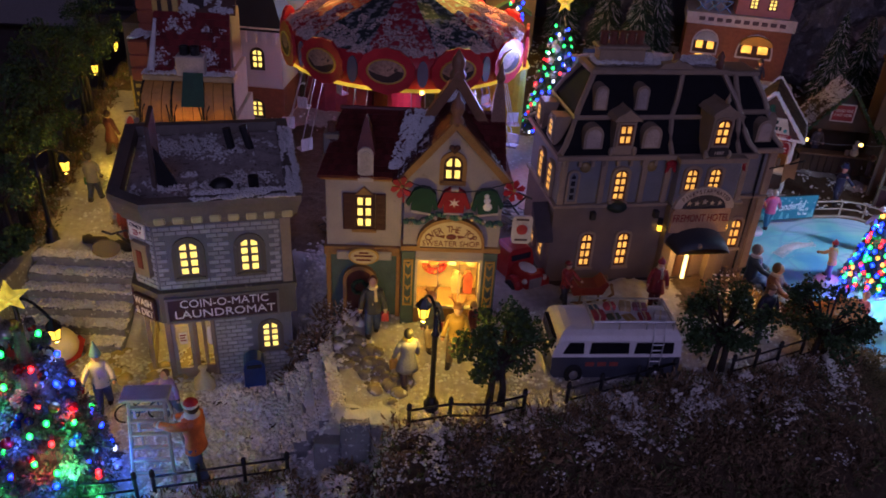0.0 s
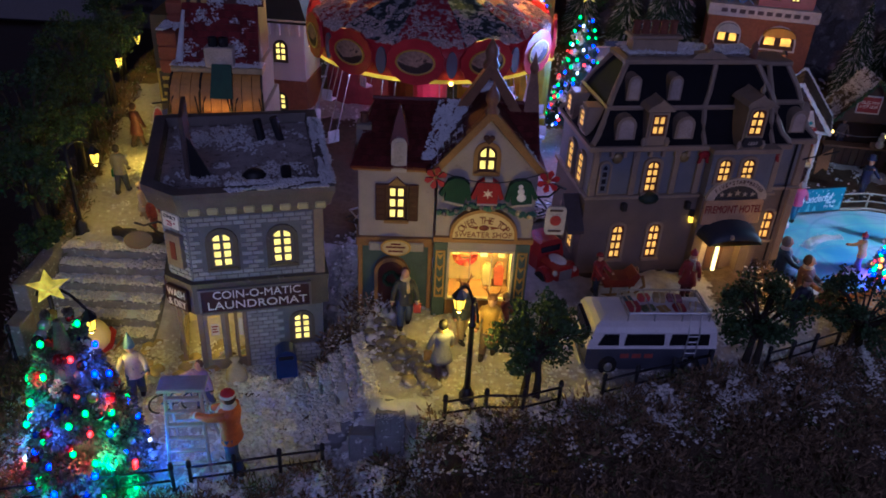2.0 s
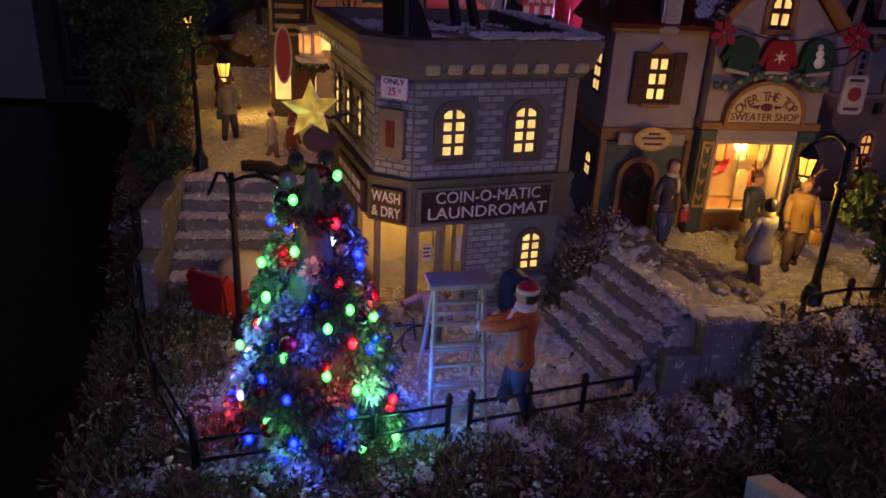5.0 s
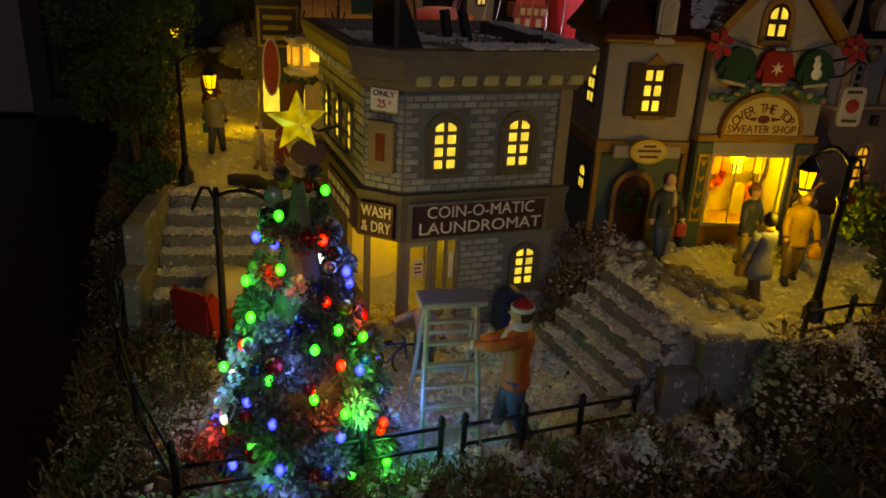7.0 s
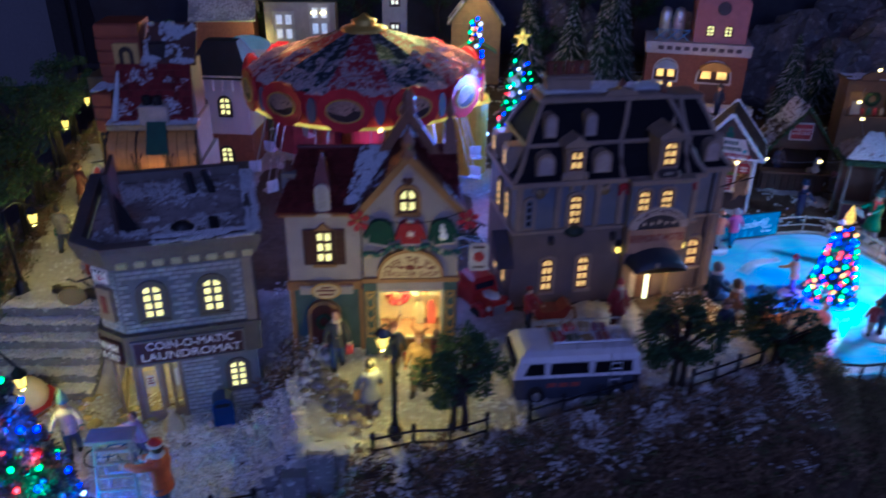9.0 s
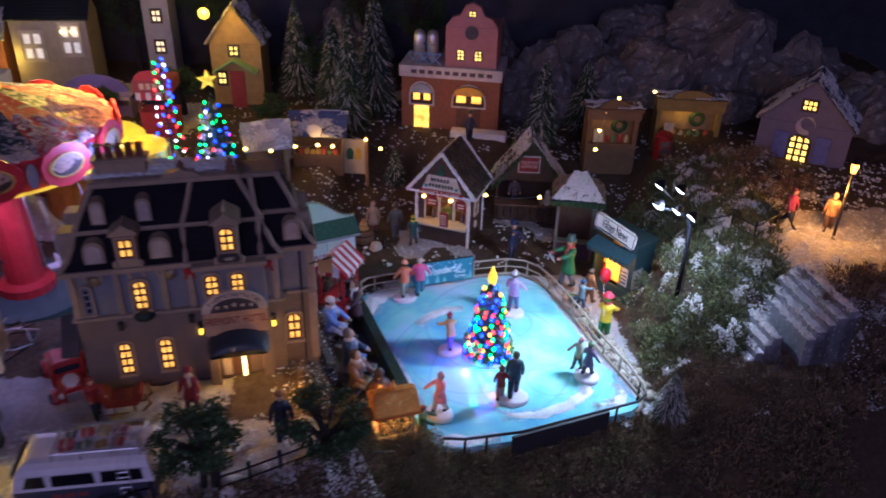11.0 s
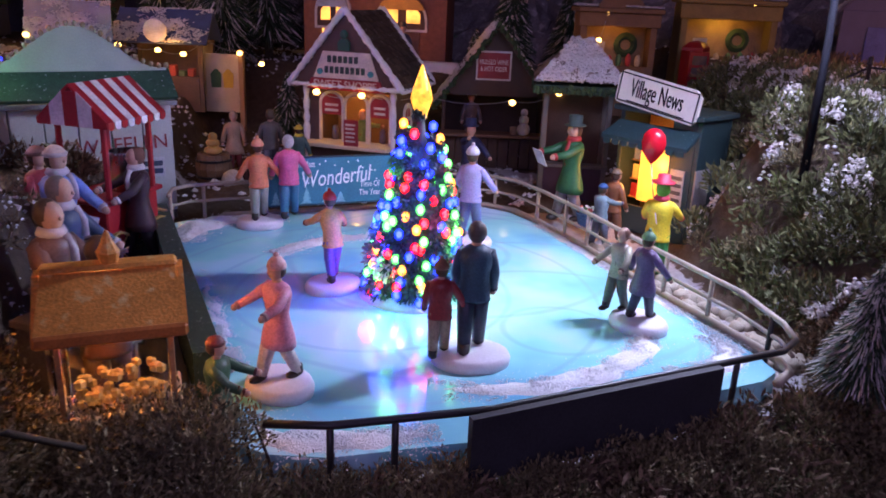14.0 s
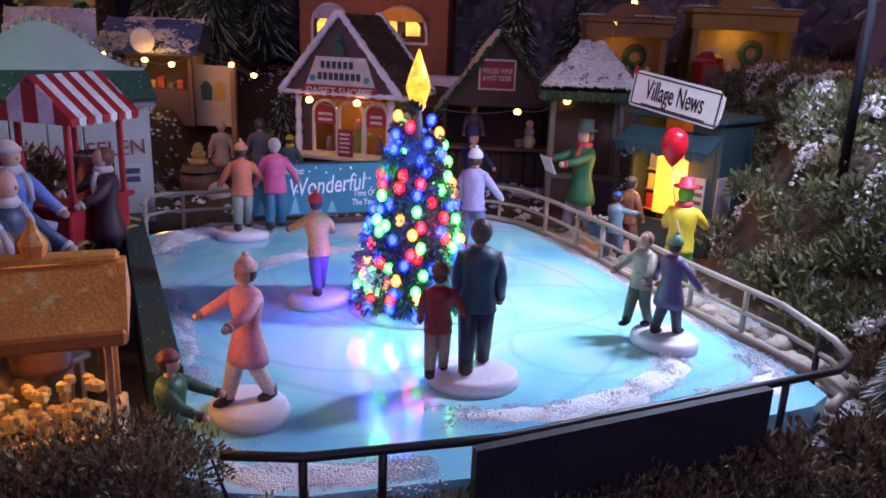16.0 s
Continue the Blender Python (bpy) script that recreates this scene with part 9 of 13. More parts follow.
figurine(0.503, 1.001, ICE_Z + 0.006, 185, 0.068, (0.62, 0.12, 0.26), (0.03, 0.16, 0.28), (0.40, 0.38, 0.36), "skating figurine in pink jacket and teal trousers", arms=((40, 10), (30, 10)), cap="hair")
figurine(0.634, 0.952, ICE_Z, 150, 0.070, (0.34, 0.30, 0.56), (0.10, 0.13, 0.30), (0.55, 0.52, 0.62), "skating figurine in lilac coat and cap", arms=((40, 20), (30, 20)), cap="bobble", **skate)
figurine(0.706, 0.802, ICE_Z, 120, 0.053, (0.12, 0.08, 0.16), (0.05, 0.05, 0.08), (0.12, 0.26, 0.14), "skating figurine in dark purple coat and green hat", arms=((50, 10), (40, 10)), cap="bobble", skirt=True, **skate)
figurine(0.696, 0.814, ICE_Z + 0.006, 300, 0.052, (0.30, 0.28, 0.20), (0.08, 0.12, 0.08), (0.25, 0.12, 0.08), "skating figurine in tan jacket beside another", arms=((30, 40), (30, 40)), cap="hair")


def floodlight():
    t = thing("floodlight_mast", pose(0.842, 0.882, 0.086), "black floodlight mast with five white lamps beside the rink", "floodlight")
    top = Vector((-0.018, -0.018, 0.128))
    part("pole", Geo().tube([(0, 0, -0.012), (0, 0, 0.070), (-0.004, -0.004, 0.105), tuple(top)], [0.0030, 0.0026, 0.0024, 0.0020], 9), paint((0.010, 0.010, 0.014), 0.75, spec=0.1), t, "matt black pole", smooth=True)
    heads = [(-0.060, -0.022, 0.168), (-0.033, -0.022, 0.162), (-0.058, -0.022, 0.141), (-0.033, -0.022, 0.134), (-0.012, -0.022, 0.125)]
    for k, h in enumerate(heads):
        d = (Vector((0.59, 0.80, 0.0)) - Vector((0.842, 0.882, 0.086)) - Vector(h)).normalized()
        T = Matrix.Translation(h) @ d.to_track_quat("Z", "Y").to_matrix().to_4x4()
        hd = part("lamp_head", Geo().lathe([(0.0015, -0.010), (0.0040, -0.008), (0.0076, -0.001), (0.0080, 0.001), (0.0070, 0.001), (0.0062, -0.002)], 14), IRON, t, "black lamp hood", m=T, smooth=True)
        part("lens", Geo().lathe([(0.0069, -0.0008), (0.0058, 0.0010), (0.003, 0.0018), (0.0004, 0.002)], 14), glow("flood_lens", (0.86, 0.93, 1.0), 9.0, var=0.05), hd, "bright white lens", smooth=True)
        part("bracket", Geo().tube([h, tuple(Vector(h) * 0.4 + top * 0.6), tuple(top * 0.96)], 0.0010, 5), IRON, t)
    return t


floodlight()
for p, w, aim, cone in (((0.776, 0.846, 0.246), 1.7, (0.53, 0.80, 0.0), 124), ((0.800, 0.846, 0.232), 1.35, (0.56, 0.90, 0.0), 130), ((0.819, 0.848, 0.204), 0.72, (0.83, 0.90, 0.06), 150)):
    lamp("floodlight_beam", "SPOT", p, w, (0.66, 0.84, 1.0), 0.008, target=aim, cone=cone, blend=0.8)


# ---- stalls round the rink ----
DARKWOOD = stuff_mat("dark_stained_wood", (0.07, 0.042, 0.028), 0.6, var=0.35, coarse=70, bump=0.5)
TANWOOD = stuff_mat("honey_wood", (0.34, 0.20, 0.09), 0.55, var=0.3, coarse=60, bump=0.4)
SHINGLE = stuff_mat("brown_shingles", (0.10, 0.075, 0.055), 0.7, var=0.35, coarse=80, bump=0.5, per_island=0.45, other=(0.6, 0.6, 0.62), cover=-0.12)


def icing(parent, pts, r=0.0028, label="white icing edge", seed=1):
    """A lumpy white snow bead along an edge."""
    P = [Vector(p) for p in pts]
    out, rs = [], []
    rr = random.Random(seed)
    for a, b in zip(P, P[1:]):
        n = max(3, int((b - a).length / 0.003))
        for i in range(n):
            out.append(tuple(a.lerp(b, i / n)))
            rs.append(r * rr.uniform(0.75, 1.25))
    out.append(tuple(P[-1])), rs.append(r)
    return part("snow_edge", Geo().tube(out, rs, 7), SNOW, parent, label, smooth=True)


def sweet_kiosk():
    m = pose(0.595, 1.170, 0.0, 0, 0, -25)
    h = thing("sweet_kiosk", m, "dark gingerbread-style sweet kiosk edged with white icing", "kiosk")
    W, D, E, A = 0.094, 0.072, 0.096, 0.166
    choc = stuff_mat("chocolate_wall", (0.075, 0.045, 0.035), 0.55, var=0.3, coarse=60, bump=0.3)
    cream = paint((0.62, 0.56, 0.46), 0.5)
    red = stuff_mat("sign_red", (0.30, 0.03, 0.035), 0.5, var=0.2)
    part("side_wall", Geo().box((-0.004, 0.0, 0.0), (0.0, D, E), 0.0005), choc, h)
    part("side_wall", Geo().box((-W, 0.0, 0.0), (-W + 0.004, D, E), 0.0005), choc, h)
    part("back_wall", Geo().box((-W + 0.0042, D - 0.004, 0.0), (-0.0042, D, E), 0.0005), choc, h)
    part("front_base", Geo().box((-W + 0.0042, 0.0, 0.0), (-0.0042, 0.004, 0.036), 0.0005), choc, h)
    part("counter", Geo().box((-W - 0.004, -0.018, 0.0362), (-0.001, 0.012, 0.0400), 0.0008), stuff_mat("cream_counter", (0.58, 0.50, 0.36), 0.5, var=0.15), h, "pale wooden counter")
    gab = [(-W - 0.010, E + 0.001), (0.010, E + 0.001), (-W / 2, A)]
    part("gable", Geo().prism(gab, -0.012, -0.006), choc, h)
    for s in (-1, 1):
        e = -W / 2 + s * (W / 2 + 0.012)
        a, b, c, d = (e, -0.0125, E - 0.001), (e, D + 0.010, E - 0.001), (-W / 2, D + 0.010, A), (-W / 2, -0.0125, A)
        slab(h, "roof", [a, b, c, d], choc)
        tile_roof(h, [a, b, c, d], 13, 14, SHINGLE, "roof_covering")
        icing(h, [(e, -0.013, E), (-W / 2, -0.013, A + 0.002)], 0.0032, seed=4 + s)
        icing(h, [(e, -0.012, E - 0.001), (e, D + 0.010, E - 0.001)], 0.0026, seed=8 + s)
        icing(h, [(e, D + 0.010, E), (-W / 2, D + 0.010, A + 0.002)], 0.0030, seed=12 + s)
    icing(h, [(-W - 0.012, -0.013, E), (0.012, -0.013, E)], 0.0022, seed=31)
    for u in (-W + 0.001, -0.001):
        icing(h, [(u, -0.002, 0.0), (u, -0.002, E)], 0.0030, "white icing corner post", seed=int(50 - u * 100))
    icing(h, [(0.0, D, 0.0), (0.0, D, E)], 0.0026, "white icing corner post", seed=77)
    # gable sign: pale board, unreadable names as bars, red band with lettering
    sg = part("sign", Geo().prism([(-0.079, 0.1035), (-0.012, 0.1035), (-0.021, 0.1285), (-0.069, 0.1285)], -0.0121, -0.0142), cream, h, "cream sign board on a red band")
    ink = paint((0.03, 0.06, 0.05), 0.5)
    for w, a, b in ((0.1215, -0.064, -0.031), (0.1115, -0.067, -0.024)):
        n = 6 if w > 0.12 else 8
        for k in range(n):
            u = a + (b - a) * k / n
            part("print_bar", Geo().box((u, -0.0149, w - 0.0032), (u + (b - a) / n * 0.72, -0.0142, w + 0.0032), 0.0003), ink, sg)
    for u in (-0.072, -0.0195):
        part("sweet", Geo().lathe([(0.0030, 0), (0.0030, 0.0012)], 10), paint((0.05, 0.3, 0.3), 0.4), sg, "round painted sweet", m=pose(u, -0.0142, 0.1095) @ FRONT)
    bd = part("name_band", Geo().prism([(-0.086, 0.0925), (-0.006, 0.0925), (-0.010, 0.1030), (-0.081, 0.1030)], -0.0121, -0.0145), red, h, "red name band")
    text("SWEET SHOPPE", 0.0098, paint((0.72, 0.62, 0.5), 0.5), bd, on_front(-0.046, 0.0978, -0.0146), width=0.066)
    part("gingerbread", Geo().ball((-W / 2, -0.014, 0.1445), (0.0042, 0.0018, 0.0042), 10, 6).prism([(-W / 2 - 0.0055, 0.1300), (-W / 2 + 0.0055, 0.1300), (-W / 2 + 0.0060, 0.1370), (-W / 2 + 0.003, 0.1405), (-W / 2 - 0.003, 0.1405), (-W / 2 - 0.0060, 0.1370)], -0.0122, -0.0156), paint((0.02, 0.10, 0.06), 0.6), h, "green biscuit-shaped ornament")
    # serving hatches
    inside = stuff_mat("kiosk_inside", (0.25, 0.15, 0.09), 0.7, var=0.2)
    part("inner_wall", Geo().box((-W + 0.0045, D - 0.0065, 0.0005), (-0.0045, D - 0.0042, E - 0.001), 0.0003), inside, h)
    for u0, u1, low in ((-0.078, -0.056, 0.0402), (-0.052, -0.030, 0.0402), (-0.026, -0.006, 0.0402)):
        part("hatch_frame", Geo().ring(arch(u0 - 0.0022, u1 + 0.0022, low, 0.0900, rise=0.012), arch(u0, u1, low + 0.0004, 0.0872, rise=0.010), 0.0, 0.0035), cream, h, "cream arched hatch frame")
        if u0 != -0.052:
            part("hatch_board", Geo().prism(arch(u0 + 0.0004, u1 - 0.0004, 0.0665, 0.0866, rise=0.009), 0.0012, 0.0030), red, h, "red arched board")
            for k in range(2):
                part("print_bar", Geo().box((u0 + 0.004, 0.0006, 0.0695 + k * 0.0052), (u1 - 0.004, 0.0011, 0.0720 + k * 0.0052), 0.0002), cream, h)
            part("display_jar", Geo().lathe([(0.0030, 0.0402), (0.0034, 0.044), (0.0032, 0.052), (0.0020, 0.0535), (0.0024, 0.0545)], 10, ((u0 + u1) / 2, 0.010, 0)), paint((0.16, 0.14, 0.16), 0.15), h, smooth=True)
    for u0, u1 in ((-W + 0.0042, -0.0802), (-0.0538, -0.0542), (-0.0038, -0.0042)):
        if u1 > u0:
            part("front_panel", Geo().box((u0, 0.0005, 0.0402), (u1, 0.0030, E), 0.0003), choc, h)
    part("front_header", Geo().box((-W + 0.0042, 0.0006, 0.0902), (-0.0042, 0.0032, E), 0.0003), choc, h)
    menu = part("menu_board", Geo().box((-0.046, -0.0175, 0.0402), (-0.031, -0.0155, 0.0655), 0.0005), red, h, "red menu board on the counter")
    for k in range(5):
        part("print_bar", Geo().box((-0.0440, -0.0181, 0.0440 + k * 0.004), (-0.0335 - 0.001 * (k % 2), -0.0176, 0.0458 + k * 0.004), 0.0002), cream, menu)
    # the long side: a red arched window with cream frame and a roundel
    rs = pose(0.0, 0.0, 0, 0, 0, 90)
    window(h, 0.026, 0.043, 0.050, 0.076, -0.0002, 2, 2, paint((0.34, 0.03, 0.035), 0.4), cream, surround=cream, lip=0.0016, m=rs)
    part("roundel", Geo().lathe([(0.0065, 0), (0.0065, 0.0016), (0.0035, 0.0018), (0.0034, 0.0026)], 14), cream, h, "cream and red roundel", m=rs @ pose(0.034, -0.0002, 0.030) @ FRONT)
    return h


sweet_kiosk()
lamp("kiosk_lamp", "POINT", tuple(pose(0.595, 1.170, 0, 0, 0, -25) @ Vector((-0.050, 0.030, 0.088))), 0.06, AMBER, 0.004)
KM = pose(0.595, 1.170, 0.0, 0, 0, -25)
p = KM @ Vector((-0.043, 0.022, 0))
figurine(p.x, p.y, 0.012, -25, 0.062, (0.20, 0.28, 0.06), BROWN_C, (0.45, 0.16, 0.04), "figurine in green serving inside the sweet kiosk", arms=((50, 60), (100, 20)), cap="hair")


def bulb_string(pts, label, sag=0.006, warm="amber", size=0.0036, every=1):
    """A thin wire with a bulb at each of its points."""
    t = thing("light_string", pose(0, 0, 0), label, "string lights", group="light strings")
    P = [Vector(p) for p in pts]
    path = []
    for a, b in zip(P, P[1:]):
        for i in range(6):
            u = i / 6
            q = a.lerp(b, u)
            path.append((q.x, q.y, q.z - sag * 4 * u * (1 - u)))
    path.append(tuple(P[-1]))
    part("wire", Geo().tube(path, 0.0004, 4), STEEL, t)
    for k, q in enumerate(P):
        if k % every == 0:
            part("bulb", Geo().ball((q.x, q.y, q.z - 0.002), (size, size, size * 0.8), 7, 5), WARM, t, "lit warm bulb", smooth=True)
    return t


WARM = glow("warm_bulb", (1.0, 0.62, 0.10), 6.0, var=0.1)
kp = [tuple(KM @ Vector(v)) for v in ((-0.075, -0.016, 0.0915), (-0.028, -0.016, 0.0915), (0.016, 0.035, 0.088))]
bulb_string(kp + [(0.715, 1.19, 0.085), (0.757, 1.17, 0.098), (0.80, 1.22, 0.115), (0.835, 1.30, 0.125), (0.855, 1.355, 0.14), (0.868, 1.37, 0.17), (0.890, 1.375, 0.195), (0.955, 1.372, 0.208), (1.06, 1.375, 0.185)], "thin wire with warm yellow bulbs along kiosk eaves")


def mulled_wine_hut():
    m = pose(0.712, 1.262, 0.0, 0, 0, -8)
    h = thing("wine_hut", m, "dark wooden mulled wine hut with a red sign", "kiosk")
    part("back_wall", Geo().prism([(-0.056, 0.0), (0.056, 0.0), (0.056, 0.078), (0.0, 0.150), (-0.056, 0.078)], 0.060, 0.064), DARKWOOD, h)
    part("side_wall", Geo().box((-0.058, 0.004, 0.0), (-0.054, 0.0598, 0.078), 0.0005), DARKWOOD, h)
    part("side_wall", Geo().box((0.054, 0.004, 0.0), (0.058, 0.0598, 0.078), 0.0005), DARKWOOD, h)
    part("front_gable", Geo().prism([(-0.056, 0.0800), (0.056, 0.0800), (0.0, 0.152)], 0.0, 0.004), DARKWOOD, h)
    for k in range(9):
        part("plank", Geo().box((-0.0535 + k * 0.0120, -0.0006, 0.0), (-0.0422 + k * 0.0120, 0.0030, 0.036), 0.0005), DARKWOOD, h)
    part("counter", Geo().box((-0.060, -0.014, 0.0362), (0.062, 0.010, 0.0398), 0.0007), stuff_mat("brown_counter", (0.17, 0.10, 0.06), 0.5), h)
    for s in (-1, 1):
        a, b, c, d = (s * 0.066, -0.012, 0.068), (s * 0.066, 0.072, 0.068), (0, 0.072, 0.156), (0, -0.012, 0.156)
        slab(h, "roof", [a, b, c, d], DARKWOOD)
        tile_roof(h, [a, b, c, d], 12, 12, SHINGLE, "roof_covering")
        snow_patch(h, [a, b, c, d], 20 + s, 0.25)
        g = Geo()
        rr = random.Random(9 + s)
        for k in range(70):
            t = k / 69
            g.ball((s * 0.066 * (1 - t) + rr.uniform(-1, 1) * 0.002, -0.0135 + rr.uniform(-1, 1) * 0.0015, 0.068 + 0.088 * t + rr.uniform(-1, 1) * 0.002), rr.uniform(0.0016, 0.003), 5, 3)
        part("garland", g, LEAF, h, "dark green garland along the gable")
    sg = part("sign", Geo().box((-0.021, -0.0030, 0.0985), (0.014, -0.0004, 0.1265), 0.0005), stuff_mat("sign_red_dark", (0.26, 0.025, 0.03), 0.5), h, "red sign with white rim")
    part("rim", Geo().ring([(-0.0225, 0.097), (0.0155, 0.097), (0.0155, 0.128), (-0.0225, 0.128)], [(-0.0207, 0.0988), (0.0137, 0.0988), (0.0137, 0.1262), (-0.0207, 0.1262)], -0.0006, -0.0036), paint((0.6, 0.55, 0.5), 0.5), sg)
    text("MULLED WINE\n& HOT CIDER", 0.0072, paint((0.7, 0.62, 0.55), 0.5), sg, on_front(-0.0035, 0.1125, -0.0031), width=0.030)
    part("mug", Geo().lathe([(0.0040, 0.0398), (0.0042, 0.048), (0.0036, 0.048), (0.0034, 0.042)], 10, (0.022, -0.006, 0)), paint((0.36, 0.25, 0.15), 0.4), h)
    return h


mulled_wine_hut()
sm = Geo()
for z, r in ((0.006, 0.0075), (0.0165, 0.0056), (0.0245, 0.0042)):
    sm.ball((0, 0, z), r, 10, 6)
solo("snowman_ornament", sm, paint((0.62, 0.58, 0.52), 0.6), pose(0.743, 1.249, 0.0398), "small white snowman ornament on a hut counter", "ornament", smooth=True)
figurine(0.690, 1.285, 0.02, 0, 0.064, (0.10, 0.09, 0.10), NAVY, (0.5, 0.46, 0.42), "figurine in dark coat inside the wine hut", cap="top")
figurine(0.772, 1.235, 0.002, 60, 0.070, (0.12, 0.08, 0.07), (0.30, 0.25, 0.18), (0.25, 0.1, 0.07), "seated figurine in brown clothes beside the wine hut", cap="hair", seated=True)
bench = thing("bench", pose(0.772, 1.237, 0.0, 0, 0, 60), "low dark wooden bench beside the wine hut", "bench")
part("seat", Geo().box((-0.02, -0.008, 0.009), (0.02, 0.010, 0.0125), 0.0005), DARKWOOD, bench)
for a in (-0.017, 0.014):
    part("leg", Geo().box((a, -0.006, -0.003), (a + 0.003, 0.008, 0.0091), 0.0003), DARKWOOD, bench)


def snow_hut():
    m = pose(0.768, 1.146, 0.0, 0, 0, -14) @ Matrix.Diagonal((0.82, 0.82, 1.06, 1))
    h = thing("open_hut", m, "dark open market hut with a snow-covered hipped roof", "kiosk")
    grey = stuff_mat("grey_green_post", (0.12, 0.12, 0.11), 0.6, var=0.25)
    for u in (-0.036, 0.036):
        for v in (-0.028, 0.028):
            part("post", Geo().box((u - 0.0028, v - 0.0028, 0.0), (u + 0.0028, v + 0.0028, 0.098), 0.0005), grey, h)
    part("counter_front", Geo().box((-0.0332, -0.030, 0.0), (0.0332, -0.026, 0.030), 0.0005), stuff_mat("plum_board", (0.05, 0.025, 0.05), 0.5), h)
    part("counter_top", Geo().box((-0.040, -0.034, 0.0302), (0.040, -0.018, 0.0332), 0.0006), grey, h)
    part("back_wall", Geo().box((-0.0330, 0.026, 0.0), (0.0330, 0.029, 0.096), 0.0005), DARKWOOD, h)
    part("eave_garland", Geo().loft([[(-0.050, -0.042, z), (0.050, -0.042, z), (0.050, 0.042, z), (-0.050, 0.042, z)] for z in (0.096, 0.103)]), stuff_mat("green_fringe", (0.03, 0.07, 0.05), 0.8, var=0.5, fine=600, bump=1.0), h, "dark green fringed eave")
    g = Geo()
    rr = random.Random(12)
    for a, b in (((-0.051, -0.043), (0.051, -0.043)), ((0.051, -0.043), (0.051, 0.043)), ((-0.051, -0.043), (-0.051, 0.043))):
        for k in range(60):
            f = k / 59
            g.ball((a[0] + (b[0] - a[0]) * f + rr.uniform(-1, 1) * 0.0015, a[1] + (b[1] - a[1]) * f + rr.uniform(-1, 1) * 0.0015, 0.0995 + rr.uniform(-1, 1) * 0.0025), rr.uniform(0.0016, 0.0032), 5, 3)
    part("garland", g, LEAF, h, "bushy green garland along the eave")
    snow_patch(h, [(-0.050, -0.042, 0.106), (0.050, -0.042, 0.106), (0.012, -0.004, 0.140), (-0.012, -0.004, 0.140)], 14.2, 0.5, size=1.5)
    n = 18
    vs, fs = [], []
    for j in range(n + 1):
        for i in range(n + 1):
            u, v = -0.052 + 0.104 * i / n, -0.044 + 0.088 * j / n
            k = min(1 - abs(u) / 0.054, 1 - abs(v) / 0.046)
            vs.append((u, v, 0.1032 + 0.036 * max(0, k) ** 0.7 + 0.004 * noise.noise((u * 120, v * 120, 3))))
    for j in range(n):
        for i in range(n):
            a = j * (n + 1) + i
            fs.append((a, a + 1, a + n + 2, a + n + 1))
    part("roof", Geo().add(vs, fs), stuff_mat("snowy_thatch", (0.26, 0.23, 0.22), 0.8, var=0.4, coarse=50, bump=0.9, other=(0.12, 0.09, 0.07), cover=0.35), h, "hipped roof under thin snow", smooth=True)


snow_hut()


